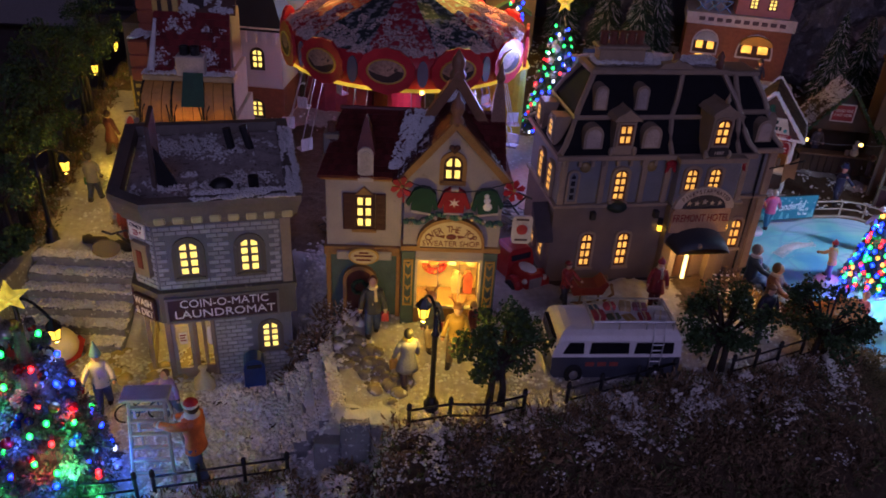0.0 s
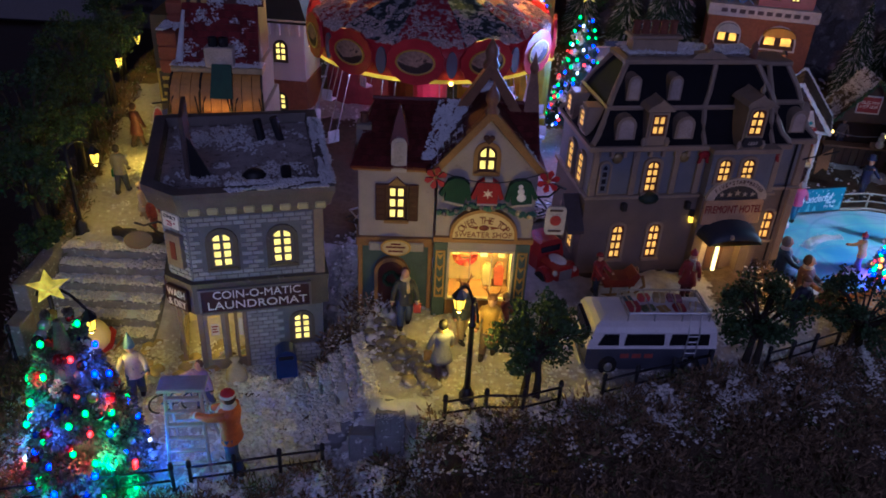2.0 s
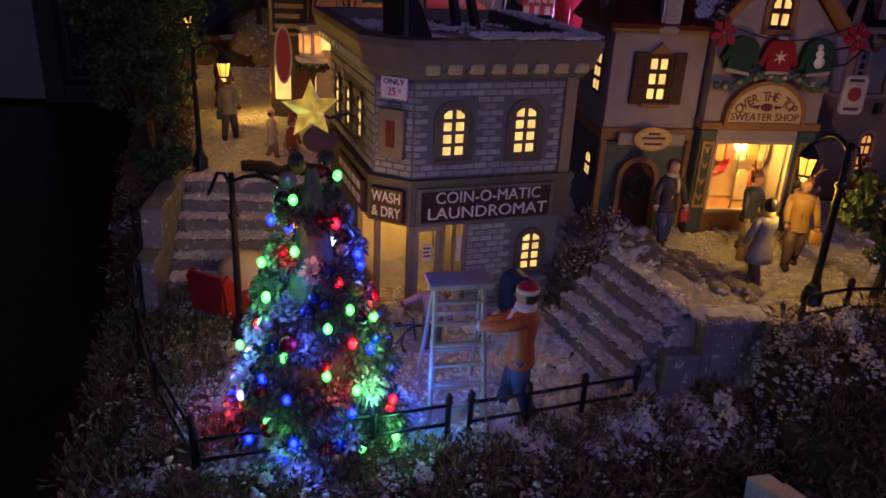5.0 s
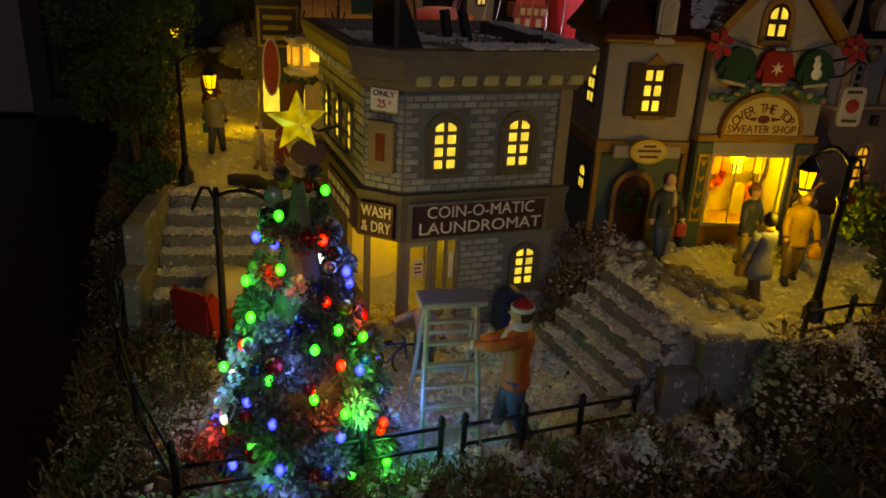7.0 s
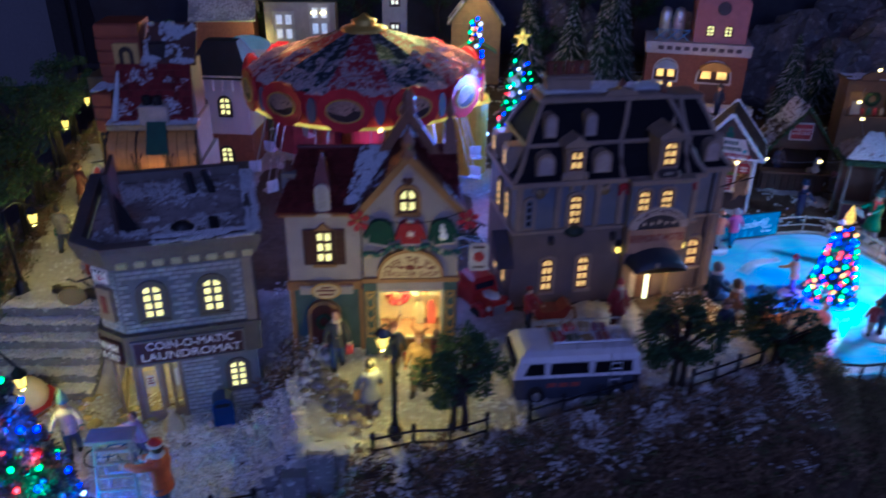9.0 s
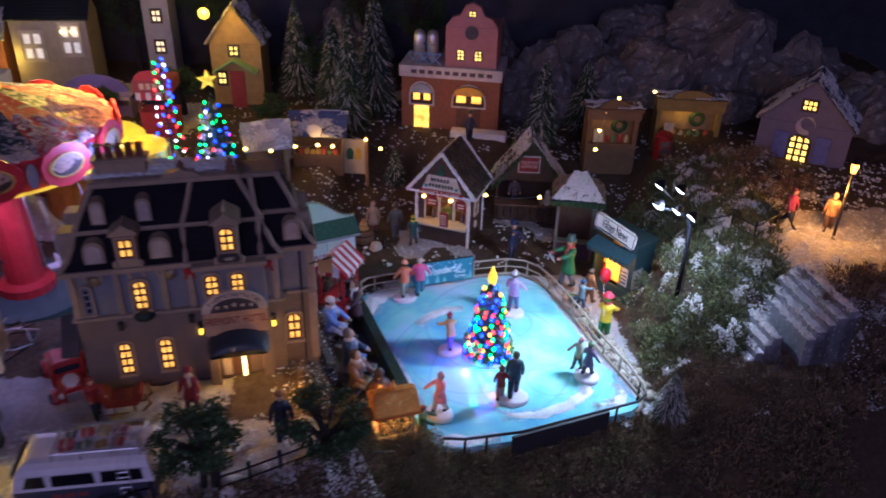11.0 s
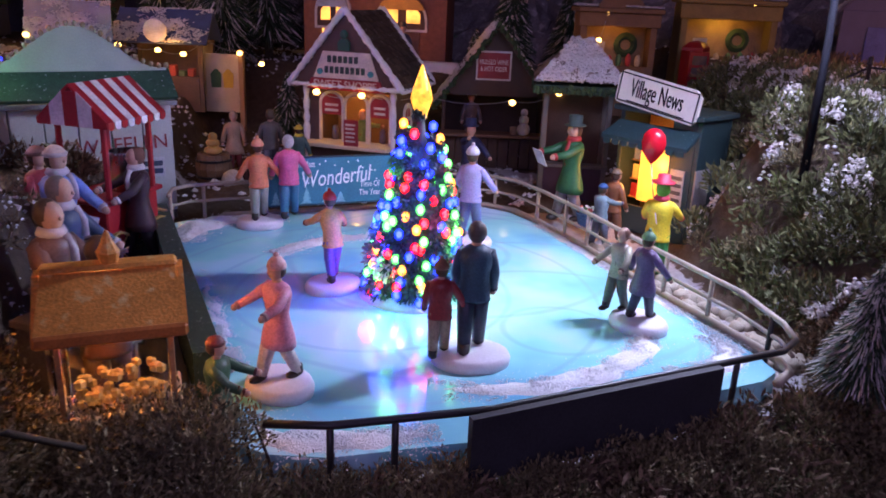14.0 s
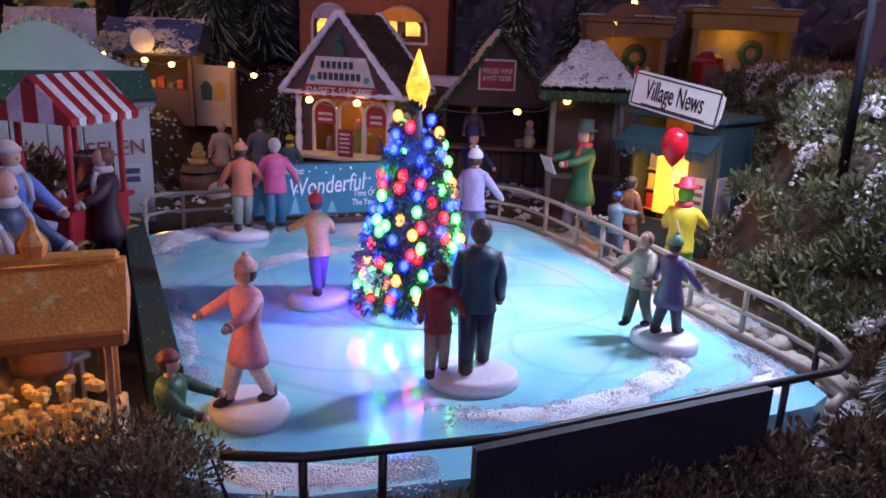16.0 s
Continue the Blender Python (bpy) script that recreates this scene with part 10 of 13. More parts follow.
def news_kiosk():
    a = math.degrees(math.atan2(-0.061, 0.040))
    m = pose(0.774, 1.042, 0.0, 0, 0, a)
    h = thing("news_kiosk", m, "dark green news kiosk with awning and white sign", "kiosk")
    gr = stuff_mat("kiosk_green", (0.025, 0.055, 0.06), 0.5, var=0.3)
    W = 0.076
    part("back_wall", Geo().box((0.0, 0.040, 0.0), (W, 0.044, 0.100), 0.0005), gr, h)
    part("side_wall", Geo().box((0.0, 0.0, 0.0), (0.004, 0.0398, 0.100), 0.0005), gr, h)
    part("side_wall", Geo().box((W - 0.004, 0.0, 0.0), (W, 0.0398, 0.100), 0.0005), gr, h)
    part("front_panel", Geo().box((0.0042, 0.0, 0.0), (W - 0.0042, 0.003, 0.022), 0.0005), gr, h)
    part("roof", Geo().box((-0.004, -0.006, 0.1002), (W + 0.004, 0.048, 0.1045), 0.0008), gr, h)
    # Orange interior light is put into this wall's colour and an emissive panel.
    part("inner_wall", Geo().box((0.0045, 0.036, 0.001), (W - 0.0045, 0.0398, 0.099), 0.0003), paint((0.6, 0.32, 0.06), 0.6), h, "inner wall with orange light put into its colour")
    part("interior_glow", Geo().box((0.020, 0.0060, 0.026), (0.050, 0.0085, 0.078), 0.0003), glow("orange_panel", (1.0, 0.38, 0.02), 1.6, var=0.25, scale=60), h, "flat glowing panel in place of the orange-lit interior")
    part("front_panel", Geo().box((0.0505, 0.0, 0.0222), (W - 0.0042, 0.003, 0.0995), 0.0004), gr, h)
    pz = part("poster", Geo().box((0.054, -0.0012, 0.030), (0.067, -0.0002, 0.060), 0.0002), paint((0.40, 0.38, 0.38), 0.6), h, "pale printed poster")
    for k in range(4):
        part("print_bar", Geo().box((0.0555, -0.0016, 0.034 + k * 0.006), (0.0655, -0.0012, 0.037 + k * 0.006), 0.0001), paint((0.08, 0.07, 0.08), 0.6), pz)
    for k in range(3):
        part("shelf", Geo().box((0.0045, 0.016, 0.024 + k * 0.016), (0.022, 0.034, 0.0252 + k * 0.016), 0.0003), paint((0.5, 0.28, 0.06), 0.5), h)
        part("magazine", Geo().box((0.006, 0.017, 0.0254 + k * 0.016), (0.019, 0.019, 0.0370 + k * 0.016), 0.0003), paint(((0.5, 0.05, 0.04), (0.7, 0.6, 0.15), (0.2, 0.25, 0.4))[k], 0.5), h)
    part("awning", Geo().add([(0.0, -0.001, 0.092), (W, -0.001, 0.092), (W + 0.002, -0.021, 0.0815), (-0.002, -0.021, 0.0815), (0.0, -0.001, 0.089), (W, -0.001, 0.089), (W + 0.002, -0.021, 0.0785), (-0.002, -0.021, 0.0785)], [(0, 1, 2, 3), (7, 6, 5, 4), (3, 2, 6, 7), (0, 3, 7, 4), (1, 5, 6, 2), (0, 4, 5, 1)]), stuff_mat("awning_teal", (0.02, 0.06, 0.07), 0.7, var=0.3, other=(0.5, 0.52, 0.55), cover=-0.2, coarse=200), h, "dark teal awning flecked with snow")
    for k in range(9):
        u = 0.0005 + k * W / 9
        part("valance_tab", Geo().prism([(u, 0.0787), (u + W / 9 - 0.0012, 0.0787), (u + W / 9 - 0.0014, 0.0752), (u + W / 18 - 0.0006, 0.0740), (u + 0.0002, 0.0752)], -0.0216, -0.0202), stuff_mat("awning_edge", (0.02, 0.06, 0.07), 0.7), h)
    tilt = pose(0, 0, 0.119, 0, 8, 0)
    sg = part("sign", Geo().prism([(0.001, -0.012), (0.072, -0.012), (0.0755, -0.008), (0.0755, 0.010), (0.070, 0.0145), (0.003, 0.0145), (-0.001, 0.011), (-0.001, -0.010)], -0.0075, -0.0045), stuff_mat("sign_white", (0.74, 0.70, 0.66), 0.5, var=0.1), h, "white sign with black lettering", m=tilt)
    part("outline", Geo().ring([(0.0005, -0.0105), (0.0738, -0.0105), (0.0738, 0.0130), (0.0005, 0.0130)], [(0.0015, -0.0095), (0.0728, -0.0095), (0.0728, 0.0120), (0.0015, 0.0120)], -0.0074, -0.0079), paint((0.015, 0.015, 0.02), 0.5), sg)
    text("Village News", 0.0205, paint((0.015, 0.015, 0.02), 0.5), sg, on_front(0.037, 0.0020, -0.0077), width=0.066)
    part("rule", Geo().box((0.010, -0.0080, -0.0092), (0.065, -0.0076, -0.0082), 0), paint((0.015, 0.015, 0.02), 0.5), sg)
    part("poster", Geo().box((W - 0.0005, -0.001, 0.030), (W + 0.0010, 0.020, 0.062), 0.0003), paint((0.3, 0.28, 0.28), 0.5), h)


news_kiosk()
lamp("news_lamp", "POINT", tuple(pose(0.774, 1.042, 0, 0, 0, math.degrees(math.atan2(-0.061, 0.040))) @ Vector((0.032, -0.012, 0.056))), 0.08, ORANGE, 0.005)
figurine(0.733, 1.034, 0.006, -75, 0.090, (0.02, 0.13, 0.05), (0.26, 0.26, 0.30), (0.05, 0.08, 0.07), "figurine in long green coat reading a newspaper", cap="top", skirt=True, scarf=(0.4, 0.04, 0.04), arms=((15, 70), (15, 70)))
solo("newspaper", Geo().box((-0.009, -0.0004, -0.007), (0.009, 0.0004, 0.007), 0.0002), paint((0.55, 0.55, 0.55), 0.7), pose(0.7030, 1.026, 0.062, -25, 0, 100), "open newspaper held by a figurine", "newspaper")
figurine(0.741, 0.975, 0.002, 120, 0.054, (0.20, 0.30, 0.34), (0.12, 0.14, 0.2), (0.03, 0.10, 0.26), "figurine in pale teal coat and blue cap with flowers", cap="cap", arms=((20, 70), (20, 60)))
figurine(0.757, 0.992, 0.002, 110, 0.062, (0.32, 0.12, 0.05), (0.2, 0.08, 0.04), (0.22, 0.14, 0.09), "figurine in rust brown coat by the news kiosk", cap="cap")
figurine(0.755, 0.900, 0.003, 150, 0.075, (0.75, 0.55, 0.03), (0.03, 0.24, 0.06), (0.10, 0.45, 0.04), "figurine in bright yellow shirt with green hair and trousers", cap="hair", scarf=(0.6, 0.05, 0.08), arms=((28, 45), (22, 40)))
solo("hat", Geo().lathe([(0.0075, 0), (0.0080, 0.001), (0.0048, 0.0016), (0.0042, 0.0058), (0.001, 0.0066)], 12), paint((0.5, 0.03, 0.06), 0.5), pose(0.755, 0.9005, 0.0715), "small red hat on a figurine's green hair", "hat", smooth=True)
fl = Geo()
rf = random.Random(6)
for k in range(40):
    fl.slot = k % 4
    fl.ball((rf.uniform(-1, 1) * 0.007, rf.uniform(-1, 1) * 0.005, 0.012 + rf.uniform(0, 0.004)), 0.0014, 5, 3)
fl.slot = 4
fl.lathe([(0.0045, 0), (0.0068, 0.010), (0.0074, 0.012)], 10)
solo("flower_basket", fl, [paint((0.6, 0.12, 0.1), 0.6), paint((0.6, 0.5, 0.2), 0.6), paint((0.6, 0.58, 0.55), 0.6), paint((0.06, 0.2, 0.06), 0.6), paint((0.05, 0.10, 0.2), 0.5)], pose(0.7255, 0.966, 0.020), "basket of small coloured flowers carried by a figurine", "flower basket")
bal = thing("balloon", pose(0.752, 0.918, 0.002), "glossy red balloon on a thin string", "balloon")
part("skin", Geo().lathe([(0.0008, 0.0790), (0.0030, 0.0812), (0.0074, 0.0875), (0.0084, 0.0930), (0.0072, 0.0988), (0.0040, 0.1022), (0.0006, 0.1032)], 14), paint((0.55, 0.01, 0.02), 0.18, var=0.1), bal, "red rubber skin", smooth=True)
part("string", Geo().tube([(0, 0, 0.0790), (-0.001, -0.012, 0.060), (-0.003, -0.028, 0.044)], 0.0004, 4), paint((0.6, 0.4, 0.4), 0.6), bal)
figurine(0.662, 1.122, 0.002, 20, 0.076, (0.02, 0.025, 0.07), (0.015, 0.02, 0.05), (0.02, 0.03, 0.08), "figurine in navy uniform and white gloves directing", cap="top", arms=((30, 110), (25, 40)))
for k in range(90):
    t = r_.random()
    y = 0.772 + 0.20 * t
    x = along([(0.77, 0.770), (0.80, 0.762), (0.86, 0.748), (0.935, 0.732), (1.0, 0.715)], y) + r_.uniform(0.002, 0.026)
    stone(x, y, 0.000, r_.uniform(0.0032, 0.0068), PEBBLE, "pale rounded pebble beside the rink railing", "rinkside pebbles", 100 + k * 0.77, 0.8)
pine(0.786, 0.722, 0.012, 0.066, 0.025, "small dark bottle-brush pine beside the rink corner", 71, snow=0.32, many=9000, thin=0.45)

# stairs on the right bank
stairs("bank_steps", -0.050, 0.052, 0.0, 0.050, 0.034, 0.084, 5, "broad grey stone steps under blown snow", pose(0.882, 0.822, 0.0, 0, 0, -83.4), buried=420)
stairs("bank_steps", -0.056, 0.060, 0.0, 0.058, 0.084, 0.130, 5, "upper flight of grey stone steps under blown snow", pose(0.954, 0.818, 0.0, 0, 0, -86), buried=420)


# ---- waffle stall, striped cart, popcorn cart, benches ----
def waffle_stall():
    m = pose(0.345, 1.034, 0.0, 0, 0, 23) @ Matrix.Diagonal((0.87, 1, 1.03, 1))
    h = thing("waffle_stall", m, "white and green waffle stall with a wavy facade", "market stall")
    white = stuff_mat("white_boards", (0.50, 0.54, 0.52), 0.6, var=0.15, coarse=40, bump=0.3)
    green = stuff_mat("green_felt", (0.03, 0.085, 0.05), 0.8, var=0.4, other=(0.55, 0.58, 0.58), cover=-0.1, coarse=200)
    n = 24
    top = [(-0.078 + 0.156 * i / n, 0.118 + 0.030 * (0.5 + 0.5 * math.cos(math.pi * (i / n - 0.52) * 2.2))) for i in range(n + 1)]
    part("facade", Geo().prism([(-0.078, 0.108), (0.078, 0.108)] + top[::-1], 0.0, 0.004), stuff_mat("pale_green_board", (0.42, 0.52, 0.44), 0.6, var=0.2, coarse=30), h, "pale wavy facade board")
    for k in range(0, n + 1):
        part("bulb", Geo().ball((top[k][0], -0.001, top[k][1] + 0.002), 0.0022, 7, 5), stuff_mat("dull_bulb", (0.36, 0.32, 0.22), 0.25), h, smooth=True)
    for k in range(6):
        part("board", Geo().box((-0.0775 + k * 0.0262, -0.004, 0.008), (-0.0523 + k * 0.0262, -0.001, 0.0985), 0.0005), white, h)
    part("counter_wall", Geo().box((-0.0775, -0.0008, 0.0), (0.079, 0.060, 0.096), 0.0005), paint((0.16, 0.17, 0.18), 0.6), h)
    slab(h, "awning", [(-0.080, -0.020, 0.0990), (0.082, -0.020, 0.0990), (0.080, 0.002, 0.1180), (-0.080, 0.002, 0.1180)], green, 0.003, "sloping dark green awning")
    part("grey_band", Geo().box((-0.079, -0.0192, 0.0925), (0.081, -0.0020, 0.0960), 0.0005), paint((0.25, 0.27, 0.28), 0.6), h)
    red = paint((0.34, 0.05, 0.06), 0.5)
    text("WAFELEN", 0.0150, red, h, on_front(0.036, 0.0620, -0.0046, 2), width=0.070)
    lb = part("label_board", Geo().box((0.050, -0.0046, 0.036), (0.070, -0.0041, 0.051), 0.0003), paint((0.55, 0.57, 0.58), 0.5), h)
    for k in range(2):
        part("print_bar", Geo().box((0.052, -0.0050, 0.0385 + k * 0.006), (0.068, -0.0046, 0.0425 + k * 0.006), 0.0002), paint((0.05, 0.08, 0.12), 0.5), lb)


waffle_stall()
lamp("green_bulb_glow", "POINT", (0.290, 0.985, 0.128), 0.022, (0.1, 1.0, 0.35), 0.006)
shrub(0.300, 1.06, 0.022, "dark snowy shrub before the waffle stall", 91)


def striped_cart():
    m = pose(0.389, 0.951, 0.004, 0, 0, 66)
    h = thing("waffle_cart", m, "red vendor cart with striped awning and steel pot", "vendor cart")
    red = stuff_mat("cart_red", (0.36, 0.02, 0.025), 0.4, var=0.25)
    white = paint((0.66, 0.62, 0.62), 0.5)
    part("box", Geo().box((-0.026, -0.016, 0.014), (0.026, 0.018, 0.044), 0.0010), red, h)
    part("counter", Geo().box((-0.029, -0.019, 0.0442), (0.029, 0.021, 0.0472), 0.0007), red, h)
    for u in (-0.022, 0.022):
        for v in (-0.016, 0.018):
            part("post", Geo().tube([(u, v, 0.0470), (u, v, 0.100)], 0.0020, 7), red, h)
    E, A = 0.0985, 0.1205
    n = 9
    for k in range(n):
        u0, u1 = -0.029 + 0.058 * k / n, -0.029 + 0.058 * (k + 1) / n
        for s in (-1, 1):
            v0, v1 = 0.001 + s * 0.026, 0.001
            q = [(u0, v0, E), (u1, v0, E), (u1, v1, A), (u0, v1, A)]
            slab(h, "awning_stripe", q, red if k % 2 == 0 else white, 0.0016)
            part("valance", Geo().prism([(u0 + 0.0003, E), (u1 - 0.0003, E), (u1 - 0.0006, E - 0.004), ((u0 + u1) / 2, E - 0.0052), (u0 + 0.0006, E - 0.004)], v0 - 0.0006, v0 + 0.0006), red if k % 2 == 0 else white, h)
    for s in (-1, 1):
        for k in range(5):
            a, b = -0.025 + k * 0.0104, -0.025 + (k + 1) * 0.0104
            za = lambda v: E + (A - E) * (1 - abs(v - 0.001) / 0.026)
            part("end_stripe", Geo().prism([(a, E - 0.004), (b - 0.0002, E - 0.004), (b - 0.0002, max(E, za(b))), (a, max(E, za(a)))], s * 0.0292, s * 0.0282, "yz"), red if k % 2 == 0 else white, h)
    part("pot", Geo().lathe([(0.0112, 0.0472), (0.0115, 0.0725), (0.0121, 0.0735), (0.0106, 0.0735), (0.0104, 0.05)], 18, (0.008, -0.007, 0)), stuff_mat("pot_steel", (0.6, 0.6, 0.62), 0.22, metal=1.0, var=0.1, bump=0.05), h, "shiny steel pot", smooth=True)
    for u in (-0.020, 0.022):
        w = part("wheel", Geo().lathe([(0.0115, -0.0012), (0.0130, -0.0012), (0.0130, 0.0012), (0.0115, 0.0012)], 18, caps=False), paint((0.35, 0.24, 0.08), 0.5), h, "spoked wooden wheel", m=pose(u, -0.0185, 0.0130, 90))
        for k in range(4):
            a = k * math.pi / 4
            part("spoke", Geo().tube([(-0.0118 * math.cos(a), -0.0118 * math.sin(a), 0), (0.0118 * math.cos(a), 0.0118 * math.sin(a), 0)], 0.0006, 4), paint((0.35, 0.24, 0.08), 0.5), w)
    part("handle", Geo().tube([(0.026, -0.010, 0.030), (0.040, -0.012, 0.024)], 0.0012, 5), TANWOOD, h)


striped_cart()
figurine(0.4090, 0.9370, 0.006, -50, 0.083, (0.05, 0.025, 0.03), (0.02, 0.015, 0.02), (0.14, 0.06, 0.04), "figurine in dark jacket and white apron at the cart", cap="hair", scarf=(0.55, 0.5, 0.5), arms=((15, 60), (15, 50)), skirt=True)


def popcorn_cart():
    m = pose(0.4555, 0.7005, 0.004, 0, 0, 13)
    h = thing("popcorn_cart", m, "small snack cart with an orange snow-flecked roof", "vendor cart")
    org = stuff_mat("orange_roof", (0.74, 0.29, 0.05), 0.5, var=0.4, coarse=60, bump=0.6, other=(0.78, 0.52, 0.22), cover=0.12)
    part("base", Geo().box((-0.022, -0.016, 0.010), (0.022, 0.016, 0.030), 0.0008), paint((0.62, 0.50, 0.26), 0.5), h)
    for u in (-0.020, 0.018):
        for v in (-0.015, 0.013):
            part("post", Geo().box((u, v, 0.030), (u + 0.002, v + 0.002, 0.068), 0.0003), paint((0.35, 0.2, 0.08), 0.5), h)
    gb = part("glass_box", Geo().box((-0.0178, -0.0128, 0.0302), (0.0178, 0.0128, 0.064), 0.0003), clear("cart_glass", (0.95, 0.9, 0.8), 0.05), h)
    gb.visible_shadow = False
    g = Geo()
    rr = random.Random(4)
    for k in range(60):
        g.ball((rr.uniform(-1, 1) * 0.015, rr.uniform(-1, 1) * 0.010, 0.0320 + rr.random() * 0.012), 0.0022, 5, 3)
    part("popcorn", g, paint((0.34, 0.24, 0.06), 0.7), h, "yellow popcorn heap")
    for s in (-1, 1):
        a, b, c, d = (-0.0245, s * 0.0235, 0.0680), (0.0245, s * 0.0235, 0.0680), (0.0225, s * 0.004, 0.083), (-0.0225, s * 0.004, 0.083)
        slab(h, "roof", [a, b, c, d], org, 0.004)
        part("fascia", Geo().box((-0.0250, s * 0.0240 - 0.0012, 0.0635), (0.0250, s * 0.0240 + 0.0012, 0.0685), 0.0010), stuff_mat("red_orange_fascia", (0.56, 0.17, 0.03), 0.5, var=0.3), h, "red-orange roof edge")
    part("roof_end", Geo().prism([(-0.0225, 0.0640), (0.0225, 0.0640), (0.0225, 0.0675), (0.004, 0.0825), (-0.004, 0.0825), (-0.0225, 0.0675)], -0.0252, -0.0230, "yz"), org, h)
    part("roof_ridge", Geo().box((-0.0235, -0.0045, 0.0825), (0.0235, 0.0045, 0.0850), 0.0012), org, h)
    part("roof_end", Geo().prism([(-0.0225, 0.0640), (0.0225, 0.0640), (0.0225, 0.0675), (0.004, 0.0825), (-0.004, 0.0825), (-0.0225, 0.0675)], 0.0230, 0.0252, "yz"), org, h)
    part("finial", Geo().lathe([(0.003, 0.084), (0.0042, 0.089), (0.002, 0.093), (0.0005, 0.097)], 8, (0.0, 0, 0)), org, h)
    for u in (-0.016, 0.016):
        part("wheel", Geo().lathe([(0.0070, -0.001), (0.0085, -0.001), (0.0085, 0.001), (0.0070, 0.001)], 16, caps=False), IRON, h, m=pose(u, -0.0175, 0.0085, 90))


popcorn_cart()
figurine(0.4895, 0.713, 0.000, 80, 0.056, (0.04, 0.10, 0.05), (0.10, 0.05, 0.03), (0.18, 0.05, 0.04), "figurine in green apron beside the snack cart", cap="cap", arms=((15, 50), (15, 60)), skirt=True)
bw = paint((0.16, 0.13, 0.12), 0.6)
for k, (x, y, yaw, coat, leg, hat, cap, lb) in enumerate(((0.380, 0.880, 60, (0.14, 0.22, 0.48), (0.42, 0.38, 0.50), (0.62, 0.48, 0.40), "cap", "seated figurine in blue coat and pale cap on a bench"), (0.405, 0.808, 75, (0.03, 0.05, 0.10), (0.10, 0.17, 0.36), (0.16, 0.14, 0.14), "hair", "seated figurine in dark navy coat on a bench"), (0.414, 0.765, 60, (0.18, 0.09, 0.07), (0.30, 0.25, 0.18), (0.08, 0.05, 0.03), "hair", "seated figurine in dark brown coat on a bench"))):
    figurine(x, y, 0.034, yaw, 0.092, coat, leg, hat, lb, seated=True, cap=cap, arms=((20, 50), (20, 40)), scarf=(0.45, 0.4, 0.42))
    b = thing("bench", pose(x, y, 0.0, 0, 0, yaw), "low grey wooden bench beside the walkway", "bench", group="rinkside benches")
    part("seat", Geo().box((-0.018, -0.008, 0.039), (0.018, 0.012, 0.0425), 0.0005), bw, b)
    part("footboard", Geo().box((-0.018, -0.030, 0.0310), (0.018, -0.012, 0.0335), 0.0005), bw, b)
    for a in (-0.016, 0.0135):
        part("leg", Geo().box((a, -0.006, -0.003), (a + 0.0025, 0.011, 0.0391), 0.0003), bw, b)
        part("foot_leg", Geo().box((a, -0.028, -0.003), (a + 0.0025, -0.014, 0.0311), 0.0003), bw, b)
figurine(0.440, 0.741, 0.004, 200, 0.088, (0.05, 0.02, 0.025), (0.05, 0.03, 0.03), (0.10, 0.06, 0.04), "figurine in dark maroon coat behind the snack cart", cap="hair")
figurine(0.352, 0.930, 0.004, 70, 0.086, (0.30, 0.04, 0.05), (0.2, 0.05, 0.05), (0.4, 0.25, 0.2), "figurine in red coat waiting at the cart", cap="cap")
figurine(0.474, 1.205, 0.002, 190, 0.072, (0.10, 0.10, 0.10), (0.08, 0.08, 0.09), (0.08, 0.06, 0.05), "figurine in dark grey coat near the sweet kiosk", cap="hair")
figurine(0.503, 1.180, 0.002, 160, 0.060, (0.05, 0.12, 0.12), (0.08, 0.08, 0.08), (0.5, 0.4, 0.05), "figurine in teal coat with a yellow scarf", cap="cap", scarf=(0.6, 0.5, 0.05))
figurine(0.436, 1.225, 0.002, 0, 0.066, (0.40, 0.26, 0.16), (0.24, 0.05, 0.05), (0.4, 0.24, 0.16), "figurine in tan coat beside a barrel", cap="hair", skirt=True)


def barrel_table(x, y):
    h = thing("barrel", pose(x, y, 0.0), "brown wooden barrel carrying small gold goods", "barrel")
    wd = stuff_mat("barrel_wood", (0.16, 0.09, 0.05), 0.6, var=0.3, bump=0.4)
    for k in range(14):
        a0, a1 = 2 * math.pi * k / 14, 2 * math.pi * (k + 0.94) / 14
        rings = [[(r * math.cos(a), r * math.sin(a), z) for r, a in ((R, a0), (R, a1), (R - 0.003, a1), (R - 0.003, a0))] for R, z in ((0.0150, 0), (0.0180, 0.014), (0.0150, 0.028))]
        part("stave", Geo().loft(rings), wd, h)
    part("lid", Geo().lathe([(0.0118, 0.0255), (0.0118, 0.0268)], 18), wd, h)
    for z, r in ((0.006, 0.0172), (0.022, 0.0172)):
        part("hoop", Geo().lathe([(r, z - 0.0012), (r + 0.0007, z - 0.0012), (r + 0.0007, z + 0.0012), (r, z + 0.0012)], 20, caps=False), IRON, h)
    return h


barrel_table(0.420, 1.190)
gold_pastry = stuff_mat("gold_pastry", (0.45, 0.26, 0.08), 0.4, var=0.3)
for z, r in ((0.004, 0.009), (0.011, 0.007), (0.017, 0.0045)):
    solo("pastry", Geo().ball((0, 0, z), (r, r, 0.0045), 12, 5), gold_pastry, pose(0.420, 1.190, 0.0268), "golden pastry stacked on a barrel", "pastry", group="pastries on the barrel", smooth=True)
solo("bottle", Geo().lathe([(0.0036, 0), (0.0038, 0.012), (0.0014, 0.019), (0.0013, 0.026), (0.0016, 0.027)], 10), paint((0.05, 0.02, 0.02), 0.15), pose(0.452, 1.172, 0.0), "tall dark bottle standing on the ground", "bottle", smooth=True)
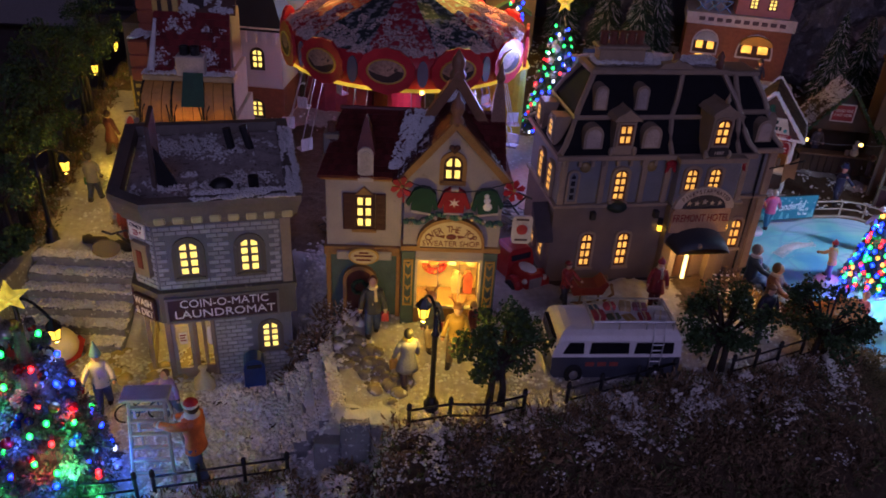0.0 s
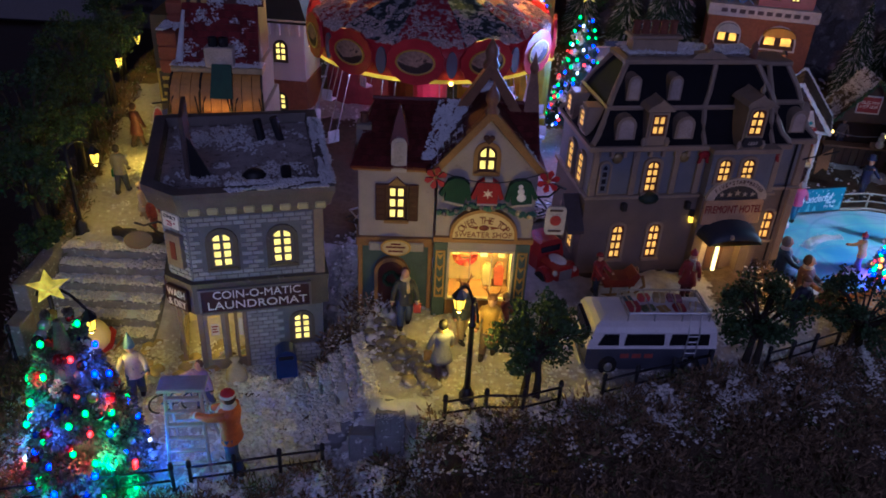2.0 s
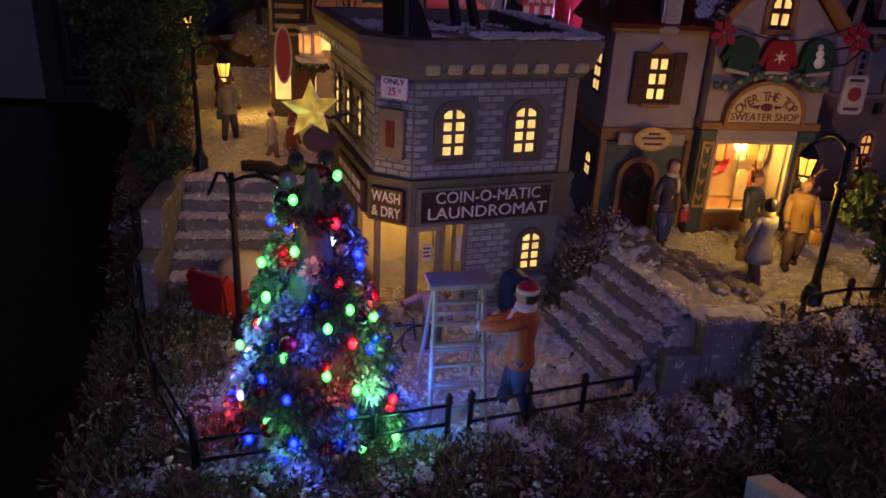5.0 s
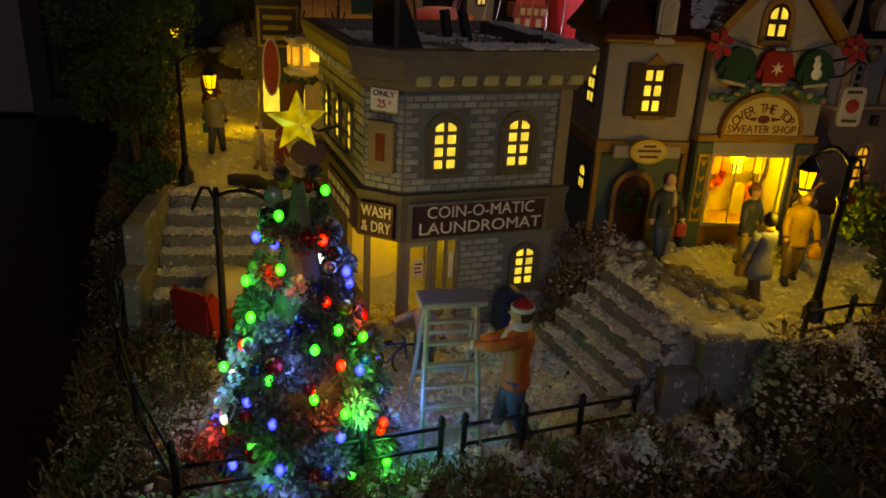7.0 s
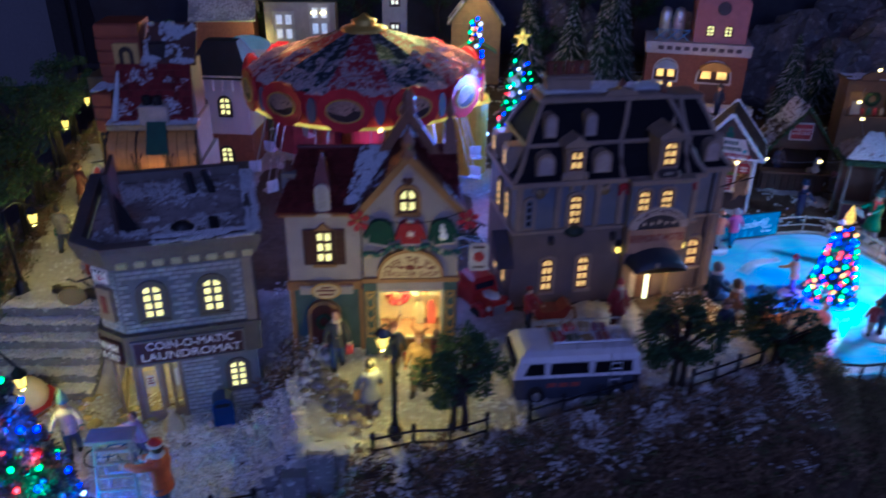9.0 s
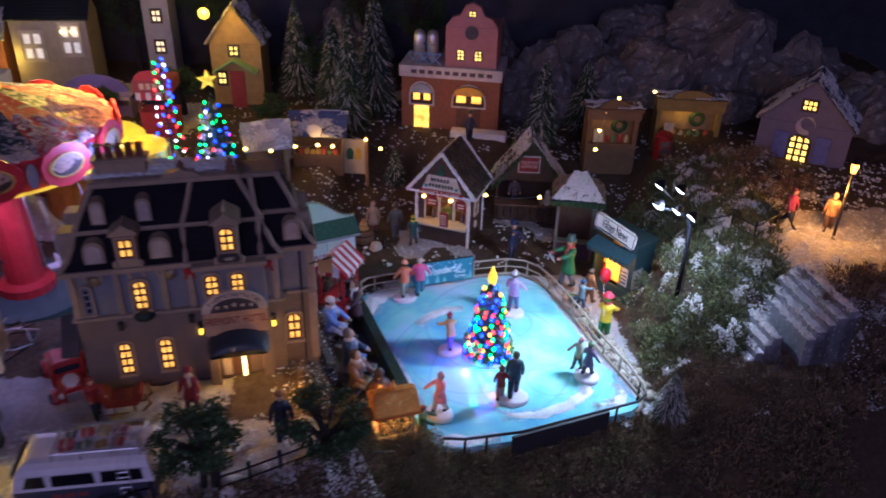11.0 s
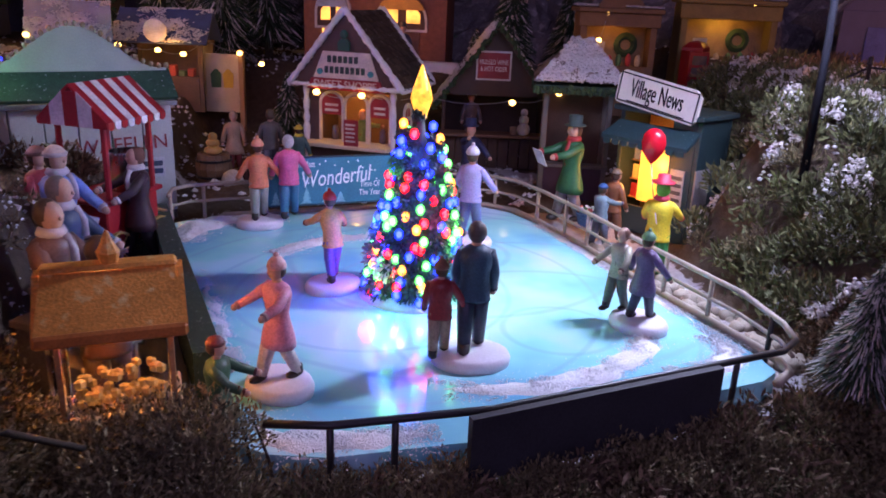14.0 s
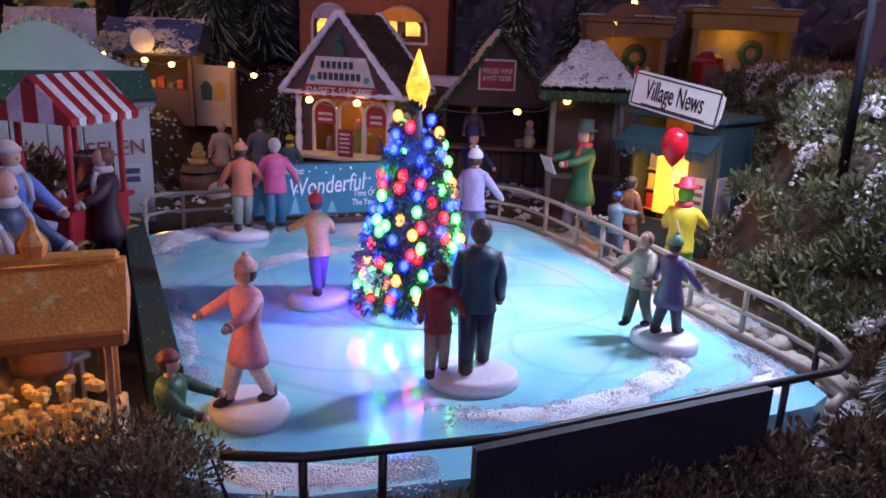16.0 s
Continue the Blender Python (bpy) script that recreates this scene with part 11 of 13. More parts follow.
solo("sack", Geo().lathe([(0.009, 0), (0.011, 0.006), (0.008, 0.013), (0.003, 0.016)], 10), paint((0.5, 0.44, 0.4), 0.8), pose(0.440, 1.168, 0.0), "small pale sack beside a bottle", "sack", smooth=True)
# Added amber fill, no lamp known here; brightens the snack cart.
lamp("cart_fill", "POINT", (0.448, 0.716, 0.0655), 0.06, AMBER, 0.003)
# Amber fill added off the hotel's corner; its source is not known.
lamp("hotel_corner_fill", "POINT", (0.352, 0.690, 0.112), 0.05, AMBER, 0.008)

# ---- houses behind ----
def house(name, m, label, w, d, h, wall, roof, rh, wins=(), glass=PALE_YELLOW, frame=None, ridge="x", over=0.006, snow=0.0, base=None, base_h=0.0, eave=None):
    """A gabled model house, its front facing -y, centred on u; wins: (u0, u1, w0, w1, cols, rows, round) on the front."""
    t = thing(name, m, label, "miniature building", group="village houses")
    frame = frame or paint((0.05, 0.035, 0.03), 0.5)
    part("wall", Geo().box((-w / 2, 0, base_h), (w / 2, d, h), 0.0008), wall, t)
    if base:
        part("base_wall", Geo().box((-w / 2 - 0.001, -0.001, -0.01), (w / 2 + 0.001, d + 0.001, base_h), 0.0008), base, t)
    else:
        part("plinth", Geo().box((-w / 2 - 0.001, -0.001, -0.01), (w / 2 + 0.001, d + 0.001, 0.006), 0.0006), frame, t)
    if eave:
        part("cornice", Geo().box((-w / 2 - 0.004, -0.004, h - 0.001), (w / 2 + 0.004, d + 0.004, h + 0.005), 0.0008), eave, t)
    if ridge == "x":
        part("gable", Geo().prism([(0, h), (d, h), (d / 2, h + rh)], -w / 2, w / 2, "yz"), wall, t)
        for s in (0, 1):
            v = -over if s == 0 else d + over
            q = [(-w / 2 - over, v, h - 0.002), (w / 2 + over, v, h - 0.002), (w / 2 + over, d / 2, h + rh + 0.002), (-w / 2 - over, d / 2, h + rh + 0.002)]
            slab(t, "roof", q, roof)
            tile_roof(t, q, 9, 14, roof, "tiling")
            if snow:
                snow_patch(t, q, 3.3 + s, snow)
    elif ridge == "y":
        part("gable", Geo().prism([(-w / 2, h), (w / 2, h), (0, h + rh)], 0, d), wall, t)
        for s in (-1, 1):
            q = [(s * (w / 2 + over), -over, h - 0.002), (s * (w / 2 + over), d + over, h - 0.002), (0, d + over, h + rh + 0.002), (0, -over, h + rh + 0.002)]
            slab(t, "roof", q, roof)
            tile_roof(t, q, 9, 10, roof, "tiling")
            if snow:
                snow_patch(t, q, 5.1 + s, snow)
    elif ridge == "hip":
        part("roof", Geo().loft([[(-w / 2 - over, -over, h), (w / 2 + over, -over, h), (w / 2 + over, d + over, h), (-w / 2 - over, d + over, h)], [(-w * 0.28, d * 0.35, h + rh), (w * 0.28, d * 0.35, h + rh), (w * 0.28, d * 0.65, h + rh), (-w * 0.28, d * 0.65, h + rh)]]), roof, t)
        if snow:
            snow_patch(t, [(-w / 2, 0, h), (w / 2, 0, h), (w * 0.28, d * 0.35, h + rh), (-w * 0.28, d * 0.35, h + rh)], 8.3, snow)
    for u0, u1, w0, w1, c, r, rnd in wins:
        window(t, u0, u1, w0, w1, -0.0002, c, r, glass, frame, surround=frame, lip=0.0018, flat=not rnd)
    return t


NAVY_ROOF = stuff_mat("navy_roof", (0.012, 0.016, 0.028), 0.5, var=0.4)
WHITE_WALL = stuff_mat("white_stucco", (0.52, 0.53, 0.58), 0.6, var=0.15, coarse=40, bump=0.3)
RED_BRICK = stuff_mat("red_brick_wall", (0.22, 0.085, 0.05), 0.7, var=0.35, coarse=160, bump=0.6)
# white tower with brick foot
tw = house("white_tower_house", pose(-0.268, 1.145, 0.06, 0, 0, -6), "white tower house with brick base and navy roof", 0.090, 0.085, 0.172, WHITE_WALL, NAVY_ROOF, 0.050, ridge="hip", base=RED_BRICK, base_h=0.085, eave=WHITE_WALL, snow=0.0,
           wins=((-0.036, -0.022, 0.118, 0.142, 2, 3, True), (0.000, 0.016, 0.116, 0.144, 2, 3, True), (-0.006, 0.012, 0.040, 0.064, 2, 3, True)))
for k in range(6):
    part("corbel", Geo().box((-0.041 + k * 0.0148, -0.006, 0.154), (-0.035 + k * 0.0148, 0.0, 0.171), 0.0006), WHITE_WALL, tw)
part("door", Geo().prism(arch(0.022, 0.040, -0.004, 0.030), -0.0012, -0.0030), paint((0.22, 0.05, 0.02), 0.5), tw, "dark orange arched door")


def red_house():
    """Tall shop over the street: a curved ochre awning roof, red roofs under snow, a white bay and hanging signs."""
    t = thing("red_roofed_house", pose(-0.266, 0.815, 0.0, 0, 0, 2), "tall shop with snowy red roofs and ochre awning", "miniature building", group="village houses")
    cream = stuff_mat("cream_render", (0.42, 0.36, 0.28), 0.6, var=0.2)
    red = stuff_mat("red_tiles_dark", (0.17, 0.02, 0.02), 0.5, var=0.35, per_island=0.35)
    ochre = stuff_mat("ochre_boards", (0.55, 0.27, 0.06), 0.5, var=0.35, coarse=50, bump=0.4)
    rust = stuff_mat("rust_boards", (0.26, 0.07, 0.035), 0.55, var=0.35, coarse=60, bump=0.4)
    grey = stuff_mat("grey_gutter", (0.28, 0.24, 0.20), 0.6, var=0.3, other=(0.6, 0.58, 0.56), cover=0.0)
    part("wall", Geo().box((-0.048, 0.006, 0.085), (0.050, 0.112, 0.2130), 0.0008), cream, t)
    part("gutter", Geo().box((-0.056, -0.0055, 0.2045), (0.057, 0.0058, 0.2120), 0.0012), grey, t, "snow-dusted grey gutter")
    for k in range(5):
        part("pane", Geo().box((-0.044 + k * 0.0190, 0.0040, 0.1880), (-0.0295 + k * 0.0190, 0.0058, 0.2020), 0.0004), PALE_YELLOW, t, "lit shop pane")
    curve = [(0.023 - 0.025 * math.cos(i / 8 * math.pi / 2), 0.2122 + 0.0430 * math.sin(i / 8 * math.pi / 2)) for i in range(9)]
    for k in range(9):
        u0, u1 = -0.0520 + k * 0.0116, -0.0412 + k * 0.0116
        rings = []
        for i, (v, w) in enumerate(curve):
            f = 1 - 0.09 * i / 8
            rings.append([(u0 * f, v, w), (u1 * f, v, w), (u1 * f, v + 0.003, w - 0.0025), (u0 * f, v + 0.003, w - 0.0025)])
        part("awning_board", Geo().loft(rings), ochre, t)
    for u in (-0.0525, -0.0180, 0.0170, 0.0520):
        part("awning_rib", Geo().tube([(u * (1 - 0.09 * i / 8), v - 0.0012, w + 0.0006) for i, (v, w) in enumerate(curve)], 0.0013, 6), BARK, t, smooth=True)
    for c in (-0.035, 0.0, 0.035):
        part("swag", Geo().tube([(c + 0.0150 * math.cos(math.pi * i / 12), curve[min(8, int(6 * math.sin(math.pi * i / 12)))][0] - 0.0016, 0.2135 + 0.030 * math.sin(math.pi * i / 12)) for i in range(13)], 0.0008, 5), BARK, t, "dark swag line", smooth=True)
    part("ledge", Geo().box((-0.0500, 0.0140, 0.2545), (0.0505, 0.0320, 0.2605), 0.0012), paint((0.52, 0.40, 0.20), 0.5), t, "pale ochre ledge")
    snow_patch(t, [(-0.050, 0.0145, 0.2606), (0.050, 0.0145, 0.2606), (0.050, 0.031, 0.2610), (-0.050, 0.031, 0.2610)], 3.1, 0.35, size=1.3)
    part("body", Geo().box((-0.0440, 0.0322, 0.2132), (0.0460, 0.105, 0.2590), 0.0008), cream, t)
    part("loft", Geo().box((-0.0400, 0.0560, 0.2592), (0.0420, 0.105, 0.3190), 0.0008), cream, t)
    q = [(-0.0430, 0.0230, 0.2600), (0.0450, 0.0230, 0.2600), (0.0420, 0.0540, 0.3210), (-0.0400, 0.0540, 0.3210)]
    slab(t, "roof", q, red)
    tile_roof(t, q, 9, 13, red, "tiling")
    snow_patch(t, q, 2.2, -0.22)
    part("verge_snow", Geo().tube([(-0.0415 + 0.0004 * k, 0.0215 + 0.0034 * k, 0.2640 + 0.0062 * k) for k in range(9)], [0.0042 - 0.0003 * k for k in range(9)], 7), SNOW, t, "snow along the roof's verge", smooth=True)
    part("chimney", Geo().box((-0.0120, 0.0140, 0.2608), (0.0190, 0.0300, 0.2830), 0.0010), paint((0.50, 0.44, 0.38), 0.6), t, "pale chimney block")
    for k in range(2):
        part("chimney_pot", Geo().lathe([(0.0052, 0.2831), (0.0052, 0.2925), (0.0036, 0.2925), (0.0034, 0.2860)], 10, (-0.003 + k * 0.0115, 0.022, 0)), IRON, t, "black chimney pot")
    slab(t, "green_awning", [(-0.0060, -0.0030, 0.2320), (0.0190, -0.0030, 0.2320), (0.0170, 0.0120, 0.2660), (-0.0040, 0.0120, 0.2660)], paint((0.02, 0.08, 0.045), 0.6), 0.002, "green cloth hung over the awning")
    # upper storeys
    part("upper_wall", Geo().box((-0.0600, 0.0620, 0.2900), (-0.0130, 0.1100, 0.3640), 0.0008), rust, t, "rust-red boarded upper storey")
    for k in range(5):
        part("clapboard", Geo().box((-0.0610, 0.0602, 0.2920 + k * 0.0145), (-0.0125, 0.0625, 0.3045 + k * 0.0145), 0.0006), rust, t)
    part("annex", Geo().box((-0.0640, 0.0300, 0.2480), (-0.0445, 0.0700, 0.2940), 0.0008), rust, t, "rust-red boarded annex")
    for k in range(3):
        part("clapboard", Geo().box((-0.0650, 0.0282, 0.2500 + k * 0.0150), (-0.0440, 0.0305, 0.2630 + k * 0.0150), 0.0006), rust, t)
    snow_patch(t, [(-0.065, 0.029, 0.2945), (-0.044, 0.029, 0.2945), (-0.044, 0.068, 0.2945), (-0.065, 0.068, 0.2945)], 8.6, 0.3, size=1.2)
    sg = part("sign", Geo().box((-0.0420, 0.0560, 0.3185), (-0.0140, 0.0600, 0.3430), 0.0006), stuff_mat("gilt_sign", (0.60, 0.40, 0.12), 0.45, var=0.25), t, "gilt sign with a dark arch")
    part("sign_arch", Geo().ring(arch(-0.0360, -0.0200, 0.3205, 0.3400), arch(-0.0315, -0.0245, 0.3206, 0.3345), 0.0559, 0.0550), paint((0.05, 0.03, 0.02), 0.5), sg)
    q = [(-0.0120, 0.0560, 0.3200), (0.0480, 0.0560, 0.3200), (0.0440, 0.1000, 0.3580), (-0.0100, 0.1000, 0.3580)]
    slab(t, "roof", q, stuff_mat("brown_upper_roof", (0.12, 0.065, 0.05), 0.6, var=0.3))
    snow_patch(t, q, 6.2, 0.12, size=1.3)
    part("roof_box", Geo().box((-0.0040, 0.0600, 0.3240), (0.0130, 0.0760, 0.3420), 0.0008), paint((0.04, 0.03, 0.03), 0.6), t, "dark roof box")
    # rear wing with its street sign
    part("rear_wing", Geo().box((-0.1000, 0.1180, 0.085), (-0.0482, 0.2000, 0.2900), 0.0008), stuff_mat("dark_shop_front", (0.09, 0.07, 0.045), 0.6, var=0.3), t)
    yl = stuff_mat("yellow_sign", (0.45, 0.33, 0.06), 0.45, var=0.25)
    ys = part("street_sign", Geo().box((-0.0980, 0.1130, 0.1850), (-0.0560, 0.1160, 0.2260), 0.0008), yl, t, "yellow framed street sign")
    part("sign_field", Geo().box((-0.0950, 0.1120, 0.1880), (-0.0590, 0.1132, 0.2230), 0.0004), paint((0.04, 0.03, 0.02), 0.5), ys)
    for k in range(3):
        part("print_bar", Geo().box((-0.0920, 0.1114, 0.1925 + k * 0.0100), (-0.0630 - 0.004 * (k % 2), 0.1121, 0.1970 + k * 0.0100), 0.0003), yl, ys)
    part("lit_window", Geo().box((-0.0940, 0.1150, 0.1180), (-0.0780, 0.1178, 0.1700), 0.0004), PALE_YELLOW, t, "lit yellow shop window")
    part("door", Geo().box((-0.0740, 0.1150, 0.0950), (-0.0560, 0.1178, 0.1600), 0.0004), paint((0.16, 0.05, 0.03), 0.5), t)
    # side to the street: lit doorway, hanging red sign
    sd = pose(-0.048, 0.112, 0, 0, 0, -90)
    part("lit_door", Geo().box((0.0300, -0.0025, 0.0950), (0.0520, -0.0004, 0.1500), 0.0004), PALE_YELLOW, t, "lit yellow doorway", m=sd)
    br = part("bracket", Geo().tube([(-0.048, 0.045, 0.205), (-0.064, 0.045, 0.209), (-0.086, 0.045, 0.206)], 0.0010, 6), IRON, t)
    rs = part("red_sign", Geo().prism([(-0.0800 + 0.0080 * math.cos(i * math.pi / 8), 0.1760 + 0.0270 * math.sin(i * math.pi / 8)) for i in range(16)], 0.0435, 0.0465), paint((0.34, 0.03, 0.04), 0.5), br, "long red oval sign")
    part("sign_edge", Geo().ring([(-0.0800 + 0.0086 * math.cos(i * math.pi / 8), 0.1760 + 0.0278 * math.sin(i * math.pi / 8)) for i in range(16)], [(-0.0800 + 0.0070 * math.cos(i * math.pi / 8), 0.1760 + 0.0255 * math.sin(i * math.pi / 8)) for i in range(16)], 0.0428, 0.0472), paint((0.55, 0.50, 0.46), 0.5), rs)
    # white bay at the corner
    by = part("bay", Geo().lathe([(0.0060, 0.1700), (0.0165, 0.1760), (0.0175, 0.1800), (0.0130, 0.1815), (0.0125, 0.2030), (0.0160, 0.2050), (0.0165, 0.2085)], 8, (-0.0500, 0.0150, 0)), paint((0.60, 0.55, 0.52), 0.5), t, "white rounded bay window")
    for a in (200, 245, 290):
        x, y = -0.0500 + 0.0122 * math.cos(radians(a)), 0.0150 + 0.0122 * math.sin(radians(a))
        part("bay_pane", Geo().box((-0.0030, -0.0010, 0.1845), (0.0030, 0.0010, 0.2005), 0.0003), AMBER_GLASS, by, m=pose(x, y, 0, 0, 0, a + 90))
    g = Geo()
    rr = random.Random(3)
    for k in range(50):
        a = radians(170 + 150 * k / 49)
        g.ball((-0.0500 + 0.0172 * math.cos(a) + rr.uniform(-1, 1) * 0.001, 0.0150 + 0.0172 * math.sin(a), 0.1740 - 0.004 * abs(math.sin(k * 0.4)) + rr.uniform(-1, 1) * 0.001), 0.0018, 5, 3)
    part("garland", g, LEAF, t, "dark green garland under the bay")
    return t


red_house()
# No eave lamp known: amber fill added by the lit panes brightens the facade.
lamp("shop_front_fill", "POINT", (-0.262, 0.803, 0.196), 0.10, AMBER, 0.006)
lamp("street_glow", "POINT", (-0.392, 0.930, 0.125), 0.15, YELLOW, 0.006)


# ---- swing carousel ----
DUSTY = stuff_mat("dusty_snow", (0.56, 0.44, 0.40), 0.8, var=0.3, coarse=200, bump=0.6, per_island=0.3)
SEPIA = stuff_mat("sepia_picture", (0.40, 0.25, 0.17), 0.5, var=0.6, coarse=60, fine=200, bump=0, other=(0.06, 0.035, 0.025), cover=0.15)


def carousel():
    cx, cy = -0.033, 0.974
    t = thing("swing_carousel", pose(cx, cy, 0.0), "red and green swing carousel with snowy canopy and oval panels", "carousel")
    R = 0.147
    red = stuff_mat("carousel_red", (0.48, 0.025, 0.035), 0.4, var=0.3)
    snowy_red = stuff_mat("dusted_red_canvas", (0.36, 0.03, 0.045), 0.6, var=0.3, other=(0.42, 0.36, 0.36), cover=0.32, coarse=70, fine=1400, bump=0.6)
    snowy_green = stuff_mat("dusted_green_canvas", (0.03, 0.045, 0.045), 0.6, var=0.3, other=(0.40, 0.38, 0.38), cover=0.42, coarse=70, fine=1400, bump=0.6)
    green = stuff_mat("carousel_green", (0.03, 0.05, 0.045), 0.45, var=0.3)
    gold = stuff_mat("carousel_gold", (0.60, 0.42, 0.08), 0.35, metal=0.4, var=0.2)
    n = 12
    prof = [(R, 0.296), (R * 0.93, 0.303), (R * 0.6, 0.320), (R * 0.33, 0.333), (R * 0.2, 0.340)]
    for k in range(n):
        a0, a1 = 2 * math.pi * (k - 0.5) / n - math.pi / 2, 2 * math.pi * (k + 0.5) / n - math.pi / 2
        rib = k % 2 == 0
        vs = []
        for i, (r, z) in enumerate(prof):
            for j in range(5):
                a = a0 + (a1 - a0) * j / 4
                dip = 0.003 * math.sin(math.pi * j / 4) * (1 - i / 5)
                vs.append((r * math.cos(a), r * math.sin(a), z - dip))
        fs = [(i * 5 + j, i * 5 + j + 1, (i + 1) * 5 + j + 1, (i + 1) * 5 + j) for i in range(4) for j in range(4)]
        part("canopy_panel", Geo().add(vs, fs), snowy_red if rib else snowy_green, t, "canvas canopy panel dusted with snow", smooth=True)
        pts, rad = [], []
        rr = random.Random(k)
        for i in range(1800):
            f = rr.random() ** 1.5 * 2.3
            q = min(int(f), 3)
            r = prof[q][0] + (prof[q + 1][0] - prof[q][0]) * (f - q)
            z = prof[q][1] + (prof[q + 1][1] - prof[q][1]) * (f - q)
            a = a0 + (a1 - a0) * rr.uniform(0.03, 0.97)
            hh = noise.noise((r * math.cos(a) * 38, r * math.sin(a) * 38, 2)) + 0.5 * noise.noise((r * math.cos(a) * 95, r * math.sin(a) * 95, 7)) + (0.14 if rib else 0.20) - 0.30 * max(0.0, f - 1.2)
            if hh > 0:
                pts.append((r * math.cos(a), r * math.sin(a), z - 0.0010 + 0.0044 * hh * rr.random())), rad.append(rr.uniform(0.0006, 0.0017))
        if pts:
            tagged(part("canopy_snow", grains(pts, rad, k), DUSTY, t, "thin snow on the canopy", smooth=True), kind="stuff")
    part("hub_cap", Geo().lathe([(0.0300, 0.3395), (0.0290, 0.3430), (0.0200, 0.3450), (0.0150, 0.3475), (0.0165, 0.3520), (0.0080, 0.3550), (0.0018, 0.3600)], 16), gold, t, "gilt crown on the hub", smooth=True)
    part("rim", Geo().lathe([(R - 0.004, 0.258), (R, 0.258), (R + 0.001, 0.277), (R, 0.296), (R - 0.004, 0.296)], 48, caps=False), red, t, smooth=True)
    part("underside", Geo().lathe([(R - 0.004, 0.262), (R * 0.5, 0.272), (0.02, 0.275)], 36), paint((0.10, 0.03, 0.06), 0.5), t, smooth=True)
    part("gold_edge", Geo().lathe([(R + 0.001, 0.2555), (R + 0.0035, 0.2575), (R + 0.001, 0.2600)], 48, caps=False), glow("lit_gold_edge", (1.0, 0.62, 0.04), 0.55, var=0.6, scale=40), t, "lit yellow lower edge")
    for k in range(n):
        a = 2 * math.pi * k / n - math.pi / 2 - 0.10
        T = pose((R + 0.0012) * math.cos(a), (R + 0.0012) * math.sin(a), 0.2800, 0, 0, math.degrees(a) + 90)
        ov = lambda s, q=1.0: [(0.0275 * s * math.cos(i * math.pi / 14), 0.0175 * s * q * math.sin(i * math.pi / 14)) for i in range(28)]
        fr = part("medallion", Geo().prism([(p * (1 + 0.05 * (i % 2)), q * (1.26 + 0.07 * (i % 2))) for i, (p, q) in enumerate(ov(1.12))], -0.0010, -0.0045), red, t, "scalloped red medallion", m=T)
        part("gilt_ring", Geo().ring(ov(0.80), ov(0.72), -0.0044, -0.0062), gold, fr)
        part("picture", Geo().prism(ov(0.72), -0.0044, -0.0052), SEPIA, fr, "faded sepia picture")
        part("hill", Geo().prism([(0.0193 * math.cos(i * math.pi / 10), (-0.0122 if i <= 10 else 0.0) * math.sin(i * math.pi / 10) + (0 if i <= 10 else 0)) for i in range(11)] + [(-0.010, -0.0035 - 0.002 * (k % 3)), (0.002, -0.0055), (0.012, 0.0015 - 0.003 * (k % 2))], -0.0050, -0.0055), paint((0.05, 0.03, 0.022), 0.5), fr, "dark hill in the picture")
        a += math.pi / n
        T = pose((R + 0.0012) * math.cos(a), (R + 0.0012) * math.sin(a), 0.2775, 0, 0, math.degrees(a) + 90)
        part("mirror", Geo().prism([(0.0062 * math.cos(i * math.pi / 8), 0.0150 * math.sin(i * math.pi / 8)) for i in range(16)], -0.0010, -0.0032), stuff_mat("grey_mirror", (0.30, 0.31, 0.38), 0.2, metal=0.6, var=0.1), t, "small grey oval mirror", m=T)
        if k % 3 == 0:
            part("edge_bulb", Geo().ball(((R + 0.004) * math.cos(a), (R + 0.004) * math.sin(a), 0.2570), 0.0026, 7, 5), WARM, t)
    part("column", Geo().lathe([(0.036, 0.062), (0.036, 0.075), (0.024, 0.080), (0.022, 0.20), (0.034, 0.270)], 16), red, t, "red central column")
    part("platform", Geo().lathe([(0.085, 0.046), (0.085, 0.060), (0.070, 0.063), (0.01, 0.064)], 32), stuff_mat("platform_teal", (0.05, 0.08, 0.09), 0.5), t)
    cream = paint((0.55, 0.52, 0.60), 0.4)
    for k in range(12):
        a = 2 * math.pi * (k + 0.3) / 12
        x, y = math.cos(a), math.sin(a)
        seat = part("swing_seat", Geo().box((-0.008, -0.006, 0.0), (0.008, 0.006, 0.003), 0.0008).box((-0.008, 0.0045, 0.003), (0.008, 0.0062, 0.016), 0.0008), cream, t, "pale swing seat", m=pose(x * 0.150, y * 0.150, 0.160, 0, 0, math.degrees(a)))
        for s in (-1, 1):
            part("chain", Geo().tube([(x * 0.122 - y * s * 0.008, y * 0.122 + x * s * 0.008, 0.262), (x * 0.150 - y * s * 0.008, y * 0.150 + x * s * 0.008, 0.163)], 0.0006, 4), STEEL, t)


carousel()
lamp("carousel_glow", "POINT", (-0.06, 1.03, 0.215), 0.07, MAGENTA, 0.01)
lamp("carousel_glow", "POINT", (0.150, 0.905, 0.285), 0.45, (0.35, 0.42, 1.0), 0.008)
lamp("carousel_glow", "POINT", (-0.150, 1.040, 0.345), 0.22, (1.0, 0.30, 0.05), 0.006)
lamp("carousel_glow", "POINT", (0.110, 1.055, 0.345), 0.75, (1.0, 0.22, 0.04), 0.006)
lamp("carousel_glow", "POINT", (0.040, 1.100, 0.375), 0.9, (0.9, 0.70, 0.10), 0.006)
